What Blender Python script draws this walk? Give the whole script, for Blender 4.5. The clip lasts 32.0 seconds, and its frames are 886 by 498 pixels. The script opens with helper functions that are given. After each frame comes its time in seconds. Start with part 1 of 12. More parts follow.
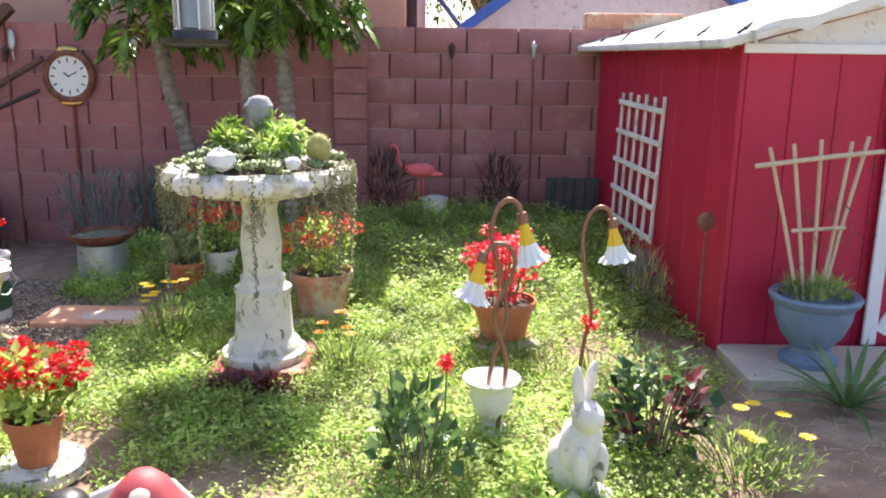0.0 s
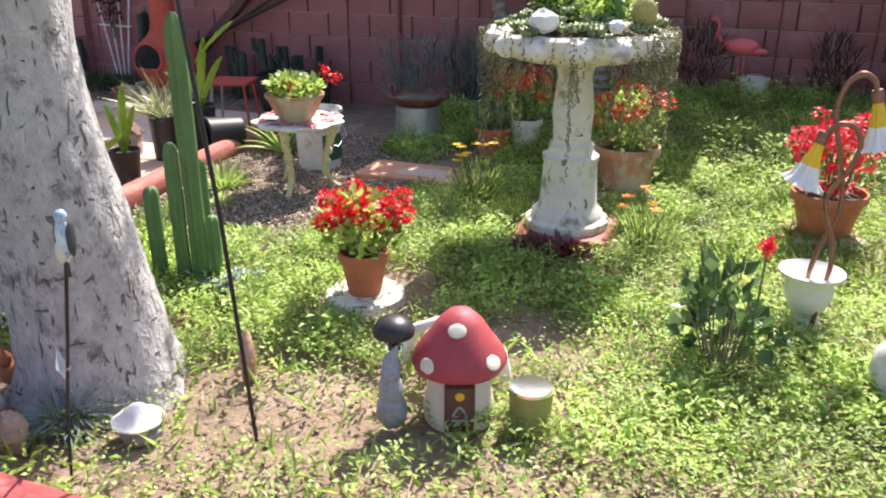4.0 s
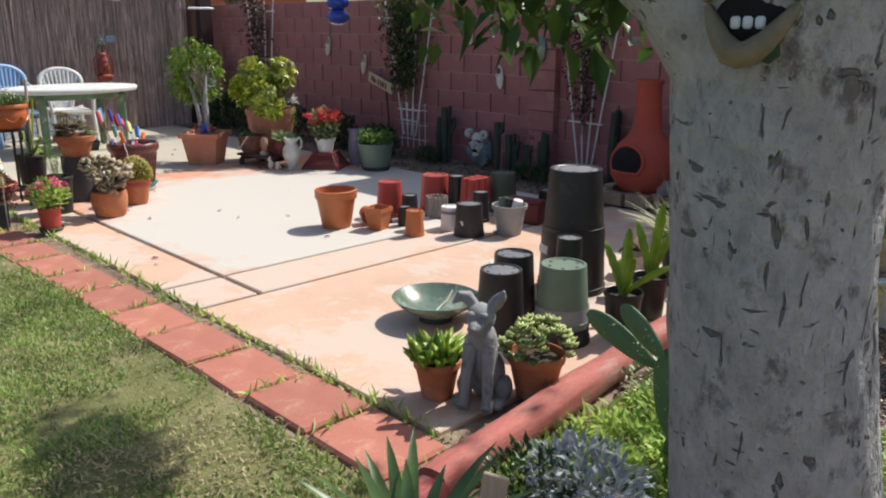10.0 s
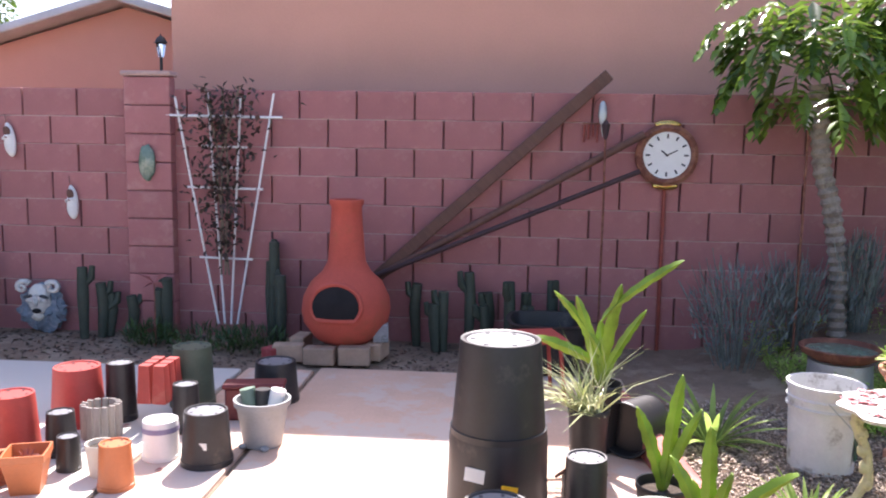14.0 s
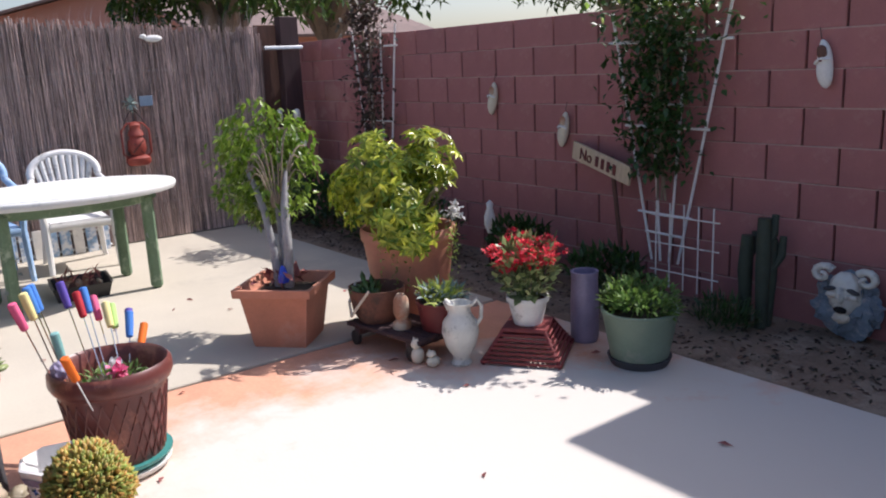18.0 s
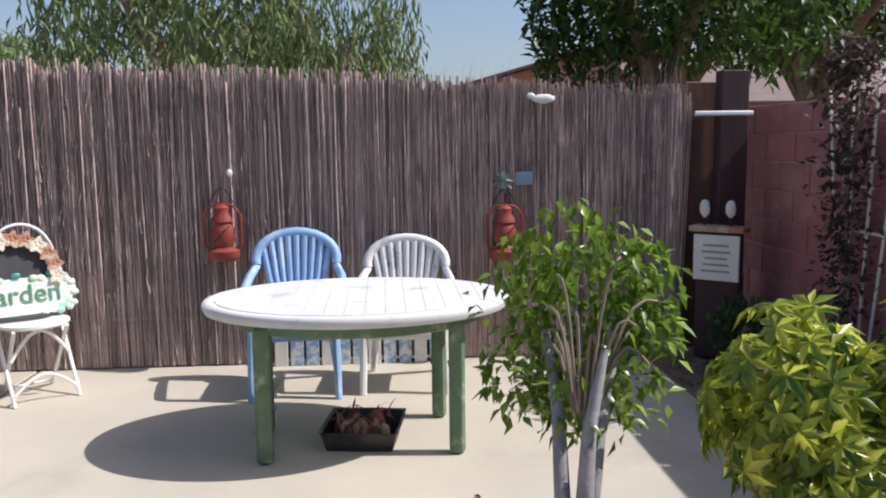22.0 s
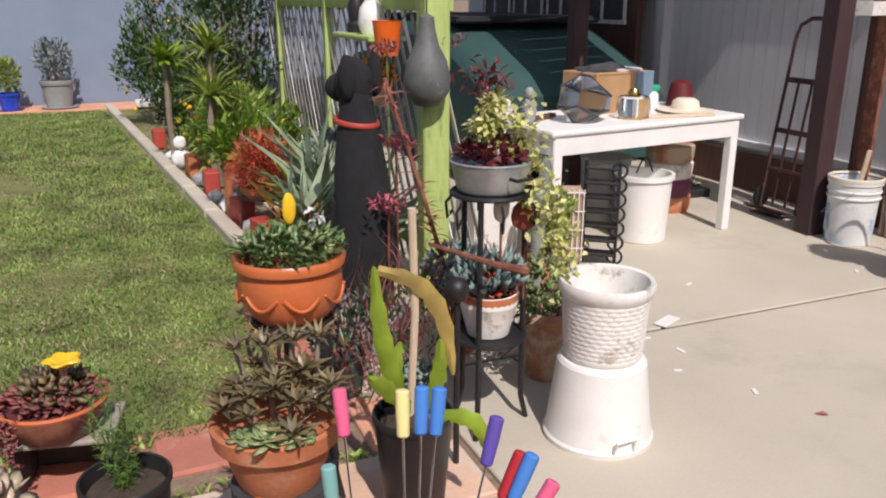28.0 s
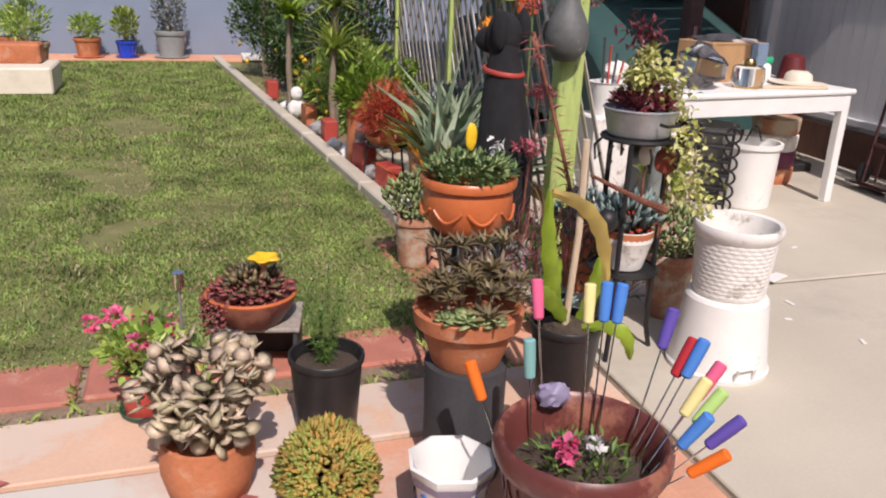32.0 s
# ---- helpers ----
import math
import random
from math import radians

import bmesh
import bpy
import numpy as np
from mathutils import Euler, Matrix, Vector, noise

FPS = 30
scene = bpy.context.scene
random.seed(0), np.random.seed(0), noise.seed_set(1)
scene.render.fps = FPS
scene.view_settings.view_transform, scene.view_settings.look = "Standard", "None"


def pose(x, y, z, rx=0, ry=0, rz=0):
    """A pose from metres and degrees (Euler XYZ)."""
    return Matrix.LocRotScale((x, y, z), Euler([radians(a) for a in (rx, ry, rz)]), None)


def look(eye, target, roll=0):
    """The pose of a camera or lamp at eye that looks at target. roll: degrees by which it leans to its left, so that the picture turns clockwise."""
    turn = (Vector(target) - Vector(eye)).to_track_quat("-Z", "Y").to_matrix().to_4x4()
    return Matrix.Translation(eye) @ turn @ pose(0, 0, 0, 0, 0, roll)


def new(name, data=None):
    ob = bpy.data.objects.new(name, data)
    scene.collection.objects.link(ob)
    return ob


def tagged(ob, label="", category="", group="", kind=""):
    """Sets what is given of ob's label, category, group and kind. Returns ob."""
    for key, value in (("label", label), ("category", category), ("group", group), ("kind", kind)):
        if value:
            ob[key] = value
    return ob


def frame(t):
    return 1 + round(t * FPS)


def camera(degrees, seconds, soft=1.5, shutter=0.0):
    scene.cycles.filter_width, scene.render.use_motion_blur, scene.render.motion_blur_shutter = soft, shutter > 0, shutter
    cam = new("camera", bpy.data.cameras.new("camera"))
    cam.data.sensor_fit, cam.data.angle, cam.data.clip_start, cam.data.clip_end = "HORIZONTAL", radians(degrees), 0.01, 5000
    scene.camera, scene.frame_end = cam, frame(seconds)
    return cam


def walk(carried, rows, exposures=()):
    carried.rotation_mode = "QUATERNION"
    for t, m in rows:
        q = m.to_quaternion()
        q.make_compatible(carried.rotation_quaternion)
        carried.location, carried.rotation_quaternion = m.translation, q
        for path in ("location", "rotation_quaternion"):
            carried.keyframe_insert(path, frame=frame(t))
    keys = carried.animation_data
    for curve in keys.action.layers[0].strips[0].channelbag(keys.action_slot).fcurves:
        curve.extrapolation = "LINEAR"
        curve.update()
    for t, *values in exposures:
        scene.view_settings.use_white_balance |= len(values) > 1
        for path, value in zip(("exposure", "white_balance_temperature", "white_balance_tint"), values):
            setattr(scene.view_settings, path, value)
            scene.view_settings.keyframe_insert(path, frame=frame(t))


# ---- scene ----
cam = camera(57.6, 32.0, soft=2.0)
PATH = [
    (0, (0.167, 0.287, 1.532), (0.147, 2.234, 1.073), 0.7),
    (0.5, (0.158, 0.267, 1.535), (0.04, 2.225, 1.148), 1.1),
    (1, (0.139, 0.266, 1.532), (-0.122, 2.221, 1.197), 1.4),
    (1.5, (0.116, 0.27, 1.527), (-0.277, 2.202, 1.192), 1.8),
    (2, (0.088, 0.278, 1.523), (-0.424, 2.17, 1.126), 1.7),
    (2.5, (0.056, 0.272, 1.501), (-0.513, 2.124, 1.004), 1.6),
    (3, (0.088, 0.314, 1.488), (-0.541, 2.105, 0.857), 0.6),
    (3.5, (0.072, 0.271, 1.47), (-0.575, 2.015, 0.736), -0.1),
    (5.5, (-0.001, 0.265, 1.44), (-0.897, 1.914, 0.748), 0.7),
    (6, (-0.009, 0.252, 1.459), (-1.037, 1.845, 0.822), 1.1),
    (6.5, (-0.014, 0.232, 1.47), (-1.167, 1.756, 0.881), 1.5),
    (7, (-0.028, 0.222, 1.465), (-1.313, 1.655, 0.923), 1.5),
    (7.5, (-0.103, 0.229, 1.464), (-1.5, 1.567, 0.957), 1.4),
    (8, (-0.267, 0.258, 1.462), (-1.775, 1.483, 0.985), 1.1),
    (8.5, (-0.43, 0.256, 1.462), (-2.041, 1.356, 1.019), 1.1),
    (9, (-0.564, 0.283, 1.476), (-2.234, 1.296, 1.044), 0.1),
    (9.5, (-0.819, 0.326, 1.485), (-2.396, 1.462, 1.012), -0.5),
    (10, (-1.314, 0.469, 1.473), (-2.709, 1.799, 0.939), 0.1),
    (10.5, (-1.675, 0.557, 1.44), (-2.873, 2.046, 0.851), -0.2),
    (11, (-2.057, 0.61, 1.418), (-3.013, 2.254, 0.8), 0.2),
    (11.5, (-2.412, 0.707, 1.394), (-3.167, 2.447, 0.759), 0.9),
    (12, (-2.759, 0.919, 1.378), (-3.334, 2.719, 0.723), -0.1),
    (12.5, (-3.086, 0.954, 1.295), (-3.488, 2.823, 0.707), 0.4),
    (13, (-3.395, 1.06, 1.355), (-3.657, 2.981, 0.865), 0.5),
    (13.5, (-3.694, 1.136, 1.386), (-3.863, 3.099, 1.04), 0.7),
    (14, (-4.029, 1.239, 1.381), (-4.185, 3.218, 1.134), 0.9),
    (14.5, (-4.322, 1.294, 1.368), (-4.615, 3.256, 1.115), 0.9),
    (15, (-4.548, 1.366, 1.371), (-5.061, 3.274, 1.057), 0.3),
    (15.5, (-4.797, 1.42, 1.358), (-5.486, 3.263, 1.001), 0.7),
    (17.5, (-5.409, 2.44, 1.545), (-6.787, 3.809, 1.069), -2.8),
    (18, (-5.504, 2.774, 1.491), (-7.06, 3.947, 1.043), -2.7),
    (18.5, (-5.571, 3.042, 1.486), (-7.268, 4.003, 1.043), -3.1),
    (19, (-5.692, 3.285, 1.509), (-7.498, 4.014, 1.054), -3.0),
    (19.5, (-5.872, 3.536, 1.489), (-7.755, 4.032, 1.031), -3.3),
    (20, (-6.097, 3.628, 1.524), (-8.006, 3.972, 1.039), -3.3),
    (20.5, (-6.435, 3.759, 1.498), (-8.364, 4.033, 1.046), -2.7),
    (21, (-6.855, 3.926, 1.506), (-8.805, 4.167, 1.134), -2.3),
    (21.5, (-7.187, 4.094, 1.518), (-9.153, 4.317, 1.23), -1.6),
    (22, (-7.464, 4.19, 1.513), (-9.443, 4.332, 1.26), -0.7),
    (22.5, (-7.712, 4.403, 1.558), (-9.68, 4.196, 1.264), -1.0),
    (23, (-7.981, 4.498, 1.574), (-9.861, 3.902, 1.244), -1.3),
    (23.5, (-8.155, 4.582, 1.589), (-9.907, 3.684, 1.234), -0.9),
    (24, (-8.295, 4.719, 1.607), (-9.88, 3.559, 1.233), -0.3),
    (24.5, (-8.402, 4.754, 1.584), (-9.856, 3.434, 1.205), 0.0),
    (26.5, (-8.414, 4.739, 1.593), (-9.535, 3.149, 1.131), 0.2),
    (27, (-8.367, 4.735, 1.576), (-9.362, 3.079, 1.061), -0.1),
    (27.5, (-8.293, 4.763, 1.582), (-9.153, 3.048, 1.017), -0.0),
    (28, (-8.179, 4.807, 1.581), (-8.919, 3.046, 0.988), 0.1),
    (28.5, (-8.059, 4.875, 1.58), (-8.737, 3.092, 0.976), 0.6),
    (29, (-8.027, 4.959, 1.586), (-8.644, 3.161, 0.964), 0.7),
    (29.5, (-8.037, 5.033, 1.582), (-8.603, 3.224, 0.945), 0.1),
    (30, (-8.045, 5.127, 1.558), (-8.573, 3.315, 0.896), -0.6),
    (30.5, (-7.989, 5.186, 1.557), (-8.509, 3.403, 0.816), -0.7),
    (31, (-7.847, 5.172, 1.554), (-8.41, 3.44, 0.726), 0.0),
    (31.5, (-7.751, 5.141, 1.533), (-8.355, 3.414, 0.725), 1.3),
    (32, (-7.718, 5.05, 1.525), (-8.31, 3.257, 0.865), 2.4),
]
EXPOSURES = [
    (0, 1.46, 6650, 16), (2, 1.42, 6620, 16), (3.5, 1.15, 6600, 15), (6, 0.76, 6550, 14), (7.5, 0.7, 6500, 13), (9, 0.42, 6500, 12), (10, 0.0, 6500, 10), (11.5, 0.0, 6450, 10), (13, 0.46, 6450, 20), (14, 1.55, 6300, 22),
    (15.5, 1.38, 6200, 21), (18, 0.26, 6250, 18), (19, 0.3, 6250, 18), (21, 0.1, 6200, 16), (23, -0.03, 6200, 16), (27, -0.33, 6450, 17), (32, -0.28, 6600, 21),
]
walk(cam, [(t, look(eye, target, roll)) for t, eye, target, roll in PATH], EXPOSURES)

# ---- world, sun ----
SUN_WAY = Vector((-0.078, -0.85, -1.0)).normalized()
world = bpy.data.worlds.new("sky")
scene.world = world
world.use_nodes = True
wn = world.node_tree
sky = wn.nodes.new("ShaderNodeTexSky")
sky.sky_type = "NISHITA"
sky.sun_disc = False
sky.sun_elevation = math.asin(-SUN_WAY.z)
sky.sun_rotation = math.atan2(-SUN_WAY.x, -SUN_WAY.y)
sky.air_density, sky.dust_density, sky.ozone_density = 1.0, 2.0, 1.0
wn.links.new(sky.outputs[0], wn.nodes["Background"].inputs[0])
wn.nodes["Background"].inputs[1].default_value = 0.13
sun_data = bpy.data.lights.new("sun", "SUN")
sun_data.energy, sun_data.angle, sun_data.color = 5.0, radians(0.55), (1.0, 0.955, 0.88)
sun = new("sun", sun_data)
sun.matrix_world = look((0, 20, 30), Vector((0, 20, 30)) + SUN_WAY)


# ---- materials ----
def node(tree, kind, **settings):
    n = tree.nodes.new(kind)
    for key, value in settings.items():
        if key in n.inputs:
            n.inputs[key].default_value = value
    return n


def rgba(c):
    return (c[0], c[1], c[2], 1.0)


def mat(name, col, rough=0.6, var=0.25, scale=12.0, fine=90.0, bump=0.15, metal=0.0, col2=None, stretch=(1, 1, 1), spots=None, edge=1.0, island=0.0, world_space=False, depth=0.004, coat=0.0, worn=0.0):
    """A surface whose colour wanders at two scales, with fine relief; col2: a second colour in worn patches."""
    m = bpy.data.materials.new(name)
    m.use_nodes = True
    t = m.node_tree
    b = t.nodes["Principled BSDF"]
    b.inputs["Roughness"].default_value = rough
    b.inputs["Metallic"].default_value = metal
    b.inputs["Coat Weight"].default_value = coat
    tc = t.nodes.new("ShaderNodeTexCoord")
    mp = t.nodes.new("ShaderNodeMapping")
    mp.inputs["Scale"].default_value = stretch
    if world_space:
        geo = t.nodes.new("ShaderNodeNewGeometry")
        t.links.new(geo.outputs["Position"], mp.inputs[0])
    else:
        t.links.new(tc.outputs["Object"], mp.inputs[0])
    big = node(t, "ShaderNodeTexNoise", Scale=scale, Detail=5.0, Roughness=0.6)
    small = node(t, "ShaderNodeTexNoise", Scale=fine, Detail=3.0, Roughness=0.65)
    for n in (big, small):
        t.links.new(mp.outputs[0], n.inputs["Vector"])
    add = t.nodes.new("ShaderNodeMath")
    add.operation = "MULTIPLY_ADD"
    t.links.new(small.outputs["Fac"], add.inputs[0])
    add.inputs[1].default_value = 0.5
    t.links.new(big.outputs["Fac"], add.inputs[2])
    ramp = t.nodes.new("ShaderNodeValToRGB")
    dark = [max(0.0, c * (1 - var)) for c in col]
    lite = [min(1.0, c * (1 + var)) for c in col]
    ramp.color_ramp.elements[0].position, ramp.color_ramp.elements[0].color = 0.45, rgba(dark)
    ramp.color_ramp.elements[1].position, ramp.color_ramp.elements[1].color = 1.05, rgba(lite)
    t.links.new(add.outputs[0], ramp.inputs[0])
    out = ramp.outputs[0]
    if col2:
        patch = node(t, "ShaderNodeTexNoise", Scale=scale * 0.7, Detail=7.0, Roughness=0.7)
        t.links.new(mp.outputs[0], patch.inputs["Vector"])
        cut = t.nodes.new("ShaderNodeValToRGB")
        cut.color_ramp.elements[0].position = (spots or 0.52) - 0.04 * edge
        cut.color_ramp.elements[1].position = (spots or 0.52) + 0.06 * edge
        fac = patch.outputs["Fac"]
        if worn:
            # trodden bare towards the middle of the slab
            off = t.nodes.new("ShaderNodeVectorMath")
            off.operation = "SUBTRACT"
            off.inputs[1].default_value = (0.5, 0.5, 0.5)
            size = t.nodes.new("ShaderNodeVectorMath")
            size.operation = "ABSOLUTE"
            axes = t.nodes.new("ShaderNodeSeparateXYZ")
            far = t.nodes.new("ShaderNodeMath")
            far.operation = "MAXIMUM"
            bias = t.nodes.new("ShaderNodeMapRange")
            bias.inputs[1].default_value, bias.inputs[2].default_value = 0.14, 0.38
            bias.inputs[3].default_value, bias.inputs[4].default_value = worn, -worn
            total = t.nodes.new("ShaderNodeMath")
            t.links.new(tc.outputs["Generated"], off.inputs[0])
            t.links.new(off.outputs[0], size.inputs[0])
            t.links.new(size.outputs[0], axes.inputs[0])
            t.links.new(axes.outputs[0], far.inputs[0])
            t.links.new(axes.outputs[1], far.inputs[1])
            t.links.new(far.outputs[0], bias.inputs[0])
            t.links.new(bias.outputs[0], total.inputs[0])
            t.links.new(fac, total.inputs[1])
            fac = total.outputs[0]
        t.links.new(fac, cut.inputs[0])
        mix = t.nodes.new("ShaderNodeMix")
        mix.data_type = "RGBA"
        t.links.new(cut.outputs[0], mix.inputs["Factor"])
        t.links.new(out, mix.inputs[6])
        mix.inputs[7].default_value = rgba(col2)
        out = mix.outputs[2]
    if island:
        if island > 0:
            src = t.nodes.new("ShaderNodeNewGeometry").outputs["Random Per Island"]
        else:
            src = t.nodes.new("ShaderNodeObjectInfo").outputs["Random"]
        hs = t.nodes.new("ShaderNodeHueSaturation")
        mr = t.nodes.new("ShaderNodeMapRange")
        mr.inputs[3].default_value, mr.inputs[4].default_value = 1 - abs(island), 1 + abs(island)
        t.links.new(src, mr.inputs[0])
        t.links.new(mr.outputs[0], hs.inputs["Value"])
        t.links.new(out, hs.inputs["Color"])
        out = hs.outputs[0]
    t.links.new(out, b.inputs["Base Color"])
    if bump:
        bp = node(t, "ShaderNodeBump", Strength=min(1.0, bump * 2), Distance=depth)
        t.links.new(add.outputs[0], bp.inputs["Height"])
        t.links.new(bp.outputs[0], b.inputs["Normal"])
    return m


def leaf_mat(name, col, col2=None, rough=0.45, through_light=0.35, vary=0.35, patch=9.0):
    """A leaf: colour varies from leaf to leaf, and some light comes through it."""
    m = bpy.data.materials.new(name)
    m.use_nodes = True
    t = m.node_tree
    b = t.nodes["Principled BSDF"]
    b.inputs["Roughness"].default_value = rough
    geo = t.nodes.new("ShaderNodeNewGeometry")
    mix = t.nodes.new("ShaderNodeMix")
    mix.data_type = "RGBA"
    t.links.new(geo.outputs["Random Per Island"], mix.inputs["Factor"])
    mix.inputs[6].default_value = rgba(col)
    mix.inputs[7].default_value = rgba(col2 or [c * 1.5 for c in col])
    hs = t.nodes.new("ShaderNodeHueSaturation")
    nz = node(t, "ShaderNodeTexNoise", Scale=patch, Detail=5.0)
    t.links.new(geo.outputs["Position"], nz.inputs["Vector"])
    mr = t.nodes.new("ShaderNodeMapRange")
    mr.inputs[1].default_value, mr.inputs[2].default_value = 0.3, 0.7
    mr.inputs[3].default_value, mr.inputs[4].default_value = 1 - vary, 1 + vary
    t.links.new(nz.outputs["Fac"], mr.inputs[0])
    t.links.new(mr.outputs[0], hs.inputs["Value"])
    t.links.new(mix.outputs[2], hs.inputs["Color"])
    t.links.new(hs.outputs[0], b.inputs["Base Color"])
    tr = t.nodes.new("ShaderNodeBsdfTranslucent")
    t.links.new(hs.outputs[0], tr.inputs["Color"])
    sh = t.nodes.new("ShaderNodeMixShader")
    sh.inputs[0].default_value = through_light
    t.links.new(b.outputs[0], sh.inputs[1])
    t.links.new(tr.outputs[0], sh.inputs[2])
    t.links.new(sh.outputs[0], t.nodes["Material Output"].inputs["Surface"])
    return m


def glass(name, tint=(0.9, 0.95, 0.95), rough=0.03):
    m = bpy.data.materials.new(name)
    m.use_nodes = True
    b = m.node_tree.nodes["Principled BSDF"]
    b.inputs["Base Color"].default_value = rgba(tint)
    b.inputs["Transmission Weight"].default_value = 1.0
    b.inputs["Roughness"].default_value = rough
    return m


TERRA = mat("terracotta", (0.47, 0.16, 0.07), 0.8, 0.25, 6, 60, 0.1, col2=(0.55, 0.30, 0.19), spots=0.60)
TERRA_OLD = mat("aged_terracotta", (0.42, 0.20, 0.12), 0.9, 0.3, 7, 60, 0.2, col2=(0.50, 0.42, 0.32), spots=0.5)
TERRA_GLOSS = mat("orange_glazed_clay", (0.52, 0.14, 0.045), 0.35, 0.15, 6, 60, 0.05)
ORANGE_PLASTIC = mat("orange_plastic", (0.50, 0.15, 0.05), 0.45, 0.12, 5, 70, 0.04)
RED_PLASTIC = mat("faded_red_plastic", (0.42, 0.06, 0.045), 0.5, 0.15, 6, 70, 0.05, col2=(0.5, 0.13, 0.09), spots=0.6)
DUSTY = mat("dusty_grey_plastic", (0.17, 0.17, 0.18), 0.6, 0.3, 14, 80, 0.1)
BLACK_PLASTIC = mat("black_plastic", (0.022, 0.021, 0.022), 0.42, 0.3, 8, 80, 0.05, col2=(0.07, 0.06, 0.05), spots=0.62)
GREEN_PLASTIC = mat("sage_green_plastic", (0.16, 0.22, 0.16), 0.5, 0.15, 6, 70, 0.05, col2=(0.25, 0.28, 0.22), spots=0.6)
DKGREEN_PLASTIC = mat("dark_green_plastic", (0.09, 0.11, 0.07), 0.5, 0.2, 6, 70, 0.05)
GREY_PLASTIC = mat("grey_plastic", (0.28, 0.29, 0.29), 0.5, 0.15, 8, 80, 0.05)
WHITE_PLASTIC = mat("white_plastic", (0.78, 0.77, 0.74), 0.45, 0.06, 7, 80, 0.04, col2=(0.62, 0.58, 0.50), spots=0.66)
WHITE_DIRTY = mat("weathered_white_paint", (0.74, 0.72, 0.68), 0.7, 0.1, 10, 70, 0.15, col2=(0.38, 0.34, 0.29), spots=0.6)
WHITE_PAINT = mat("white_paint", (0.8, 0.79, 0.77), 0.55, 0.05, 9, 80, 0.06)
CHALK = mat("chipped_white_concrete", (0.70, 0.67, 0.60), 0.85, 0.12, 9, 50, 0.5, col2=(0.30, 0.29, 0.20), spots=0.57)
MARBLE = mat("veined_cream_ceramic", (0.64, 0.63, 0.57), 0.3, 0.12, 14, 40, 0.1, col2=(0.36, 0.35, 0.31), spots=0.57)
# dark brown clay with still darker patches
BROWN_CLAY = mat("dark_brown_clay", (0.17, 0.075, 0.05), 0.75, 0.3, 9, 70, 0.3, col2=(0.08, 0.045, 0.035), spots=0.55)
STONE_GREY = mat("grey_cast_stone", (0.30, 0.295, 0.30), 0.85, 0.25, 14, 70, 0.5, col2=(0.15, 0.15, 0.14), spots=0.6)
BLOCK = mat("painted_dusty_red_block", (0.365, 0.15, 0.145), 0.88, 0.12, 5, 130, 0.5, col2=(0.43, 0.215, 0.195), spots=0.56, island=-0.07)
BLOCK_J = mat("painted_block_rest", (0.365, 0.15, 0.145), 0.88, 0.12, 5, 130, 0.5, col2=(0.43, 0.215, 0.195), spots=0.56, island=0.07)
MORTAR = mat("painted_mortar", (0.27, 0.125, 0.11), 0.95, 0.15, 20, 120, 0.3)
MORTAR_LITE = mat("pale_mortar", (0.45, 0.30, 0.265), 0.95, 0.15, 20, 120, 0.3)
STUCCO = mat("salmon_stucco", (0.62, 0.32, 0.24), 0.95, 0.07, 1.2, 60, 0.35, world_space=True)
STUCCO_BLUE = mat("pale_blue_stucco", (0.205, 0.255, 0.34), 0.95, 0.08, 1.5, 60, 0.3, world_space=True)
PINK_SLAB = mat("salmon_stained_concrete", (0.63, 0.32, 0.205), 0.8, 0.2, 2.6, 60, 0.14, col2=(0.60, 0.475, 0.385), spots=0.525, edge=0.35, world_space=True, worn=0.14)
PALE_SLAB = mat("worn_salmon_concrete", (0.64, 0.425, 0.305), 0.8, 0.14, 2.2, 60, 0.14, col2=(0.63, 0.50, 0.41), spots=0.5, edge=0.5, world_space=True)
GREY_SLAB = mat("tan_grey_concrete", (0.50, 0.455, 0.37), 0.85, 0.1, 1.1, 70, 0.12, col2=(0.44, 0.40, 0.33), spots=0.6, world_space=True)
JOINT = mat("dark_joint", (0.16, 0.12, 0.09), 0.95, 0.3, 30, 90, 0.2)
PAVER = mat("red_concrete_paver", (0.45, 0.17, 0.12), 0.85, 0.15, 7, 90, 0.3, col2=(0.55, 0.30, 0.22), spots=0.6, island=-0.12)
SOIL = mat("dry_soil", (0.235, 0.165, 0.115), 0.95, 0.3, 5, 60, 0.6, col2=(0.34, 0.26, 0.19), spots=0.55, depth=0.02, world_space=True)
LAWN_SOIL = mat("lawn_ground", (0.165, 0.17, 0.06), 0.95, 0.35, 3, 60, 0.6, col2=(0.28, 0.25, 0.12), spots=0.58, depth=0.02, world_space=True)
POT_SOIL = mat("potting_soil", (0.07, 0.05, 0.035), 0.95, 0.4, 40, 160, 0.7, depth=0.01)
MULCH = mat("bark_chips", (0.43, 0.345, 0.275), 0.95, 0.4, 30, 120, 0.5, island=0.6)
LOG_SALMON = mat("salmon_painted_log", (0.43, 0.135, 0.11), 0.85, 0.28, 6, 60, 0.5, stretch=(0.5, 1.6, 1.6), col2=(0.48, 0.24, 0.20), spots=0.55, depth=0.006)
TIMBER_RED = mat("red_painted_timber", (0.33, 0.06, 0.06), 0.85, 0.28, 6, 60, 0.5, stretch=(0.5, 1.6, 1.6), col2=(0.47, 0.22, 0.19), spots=0.55, depth=0.006)
SHED_RED = mat("barn_red_boards", (0.47, 0.012, 0.05), 0.6, 0.13, 3, 50, 0.15, stretch=(4, 4, 0.6))
WOOD_GREY = mat("weathered_grey_wood", (0.34, 0.30, 0.26), 0.85, 0.3, 8, 60, 0.4, stretch=(5, 5, 0.6))
WOOD_PALE = mat("bare_pale_wood", (0.58, 0.46, 0.32), 0.75, 0.2, 10, 70, 0.2, stretch=(5, 5, 0.6))
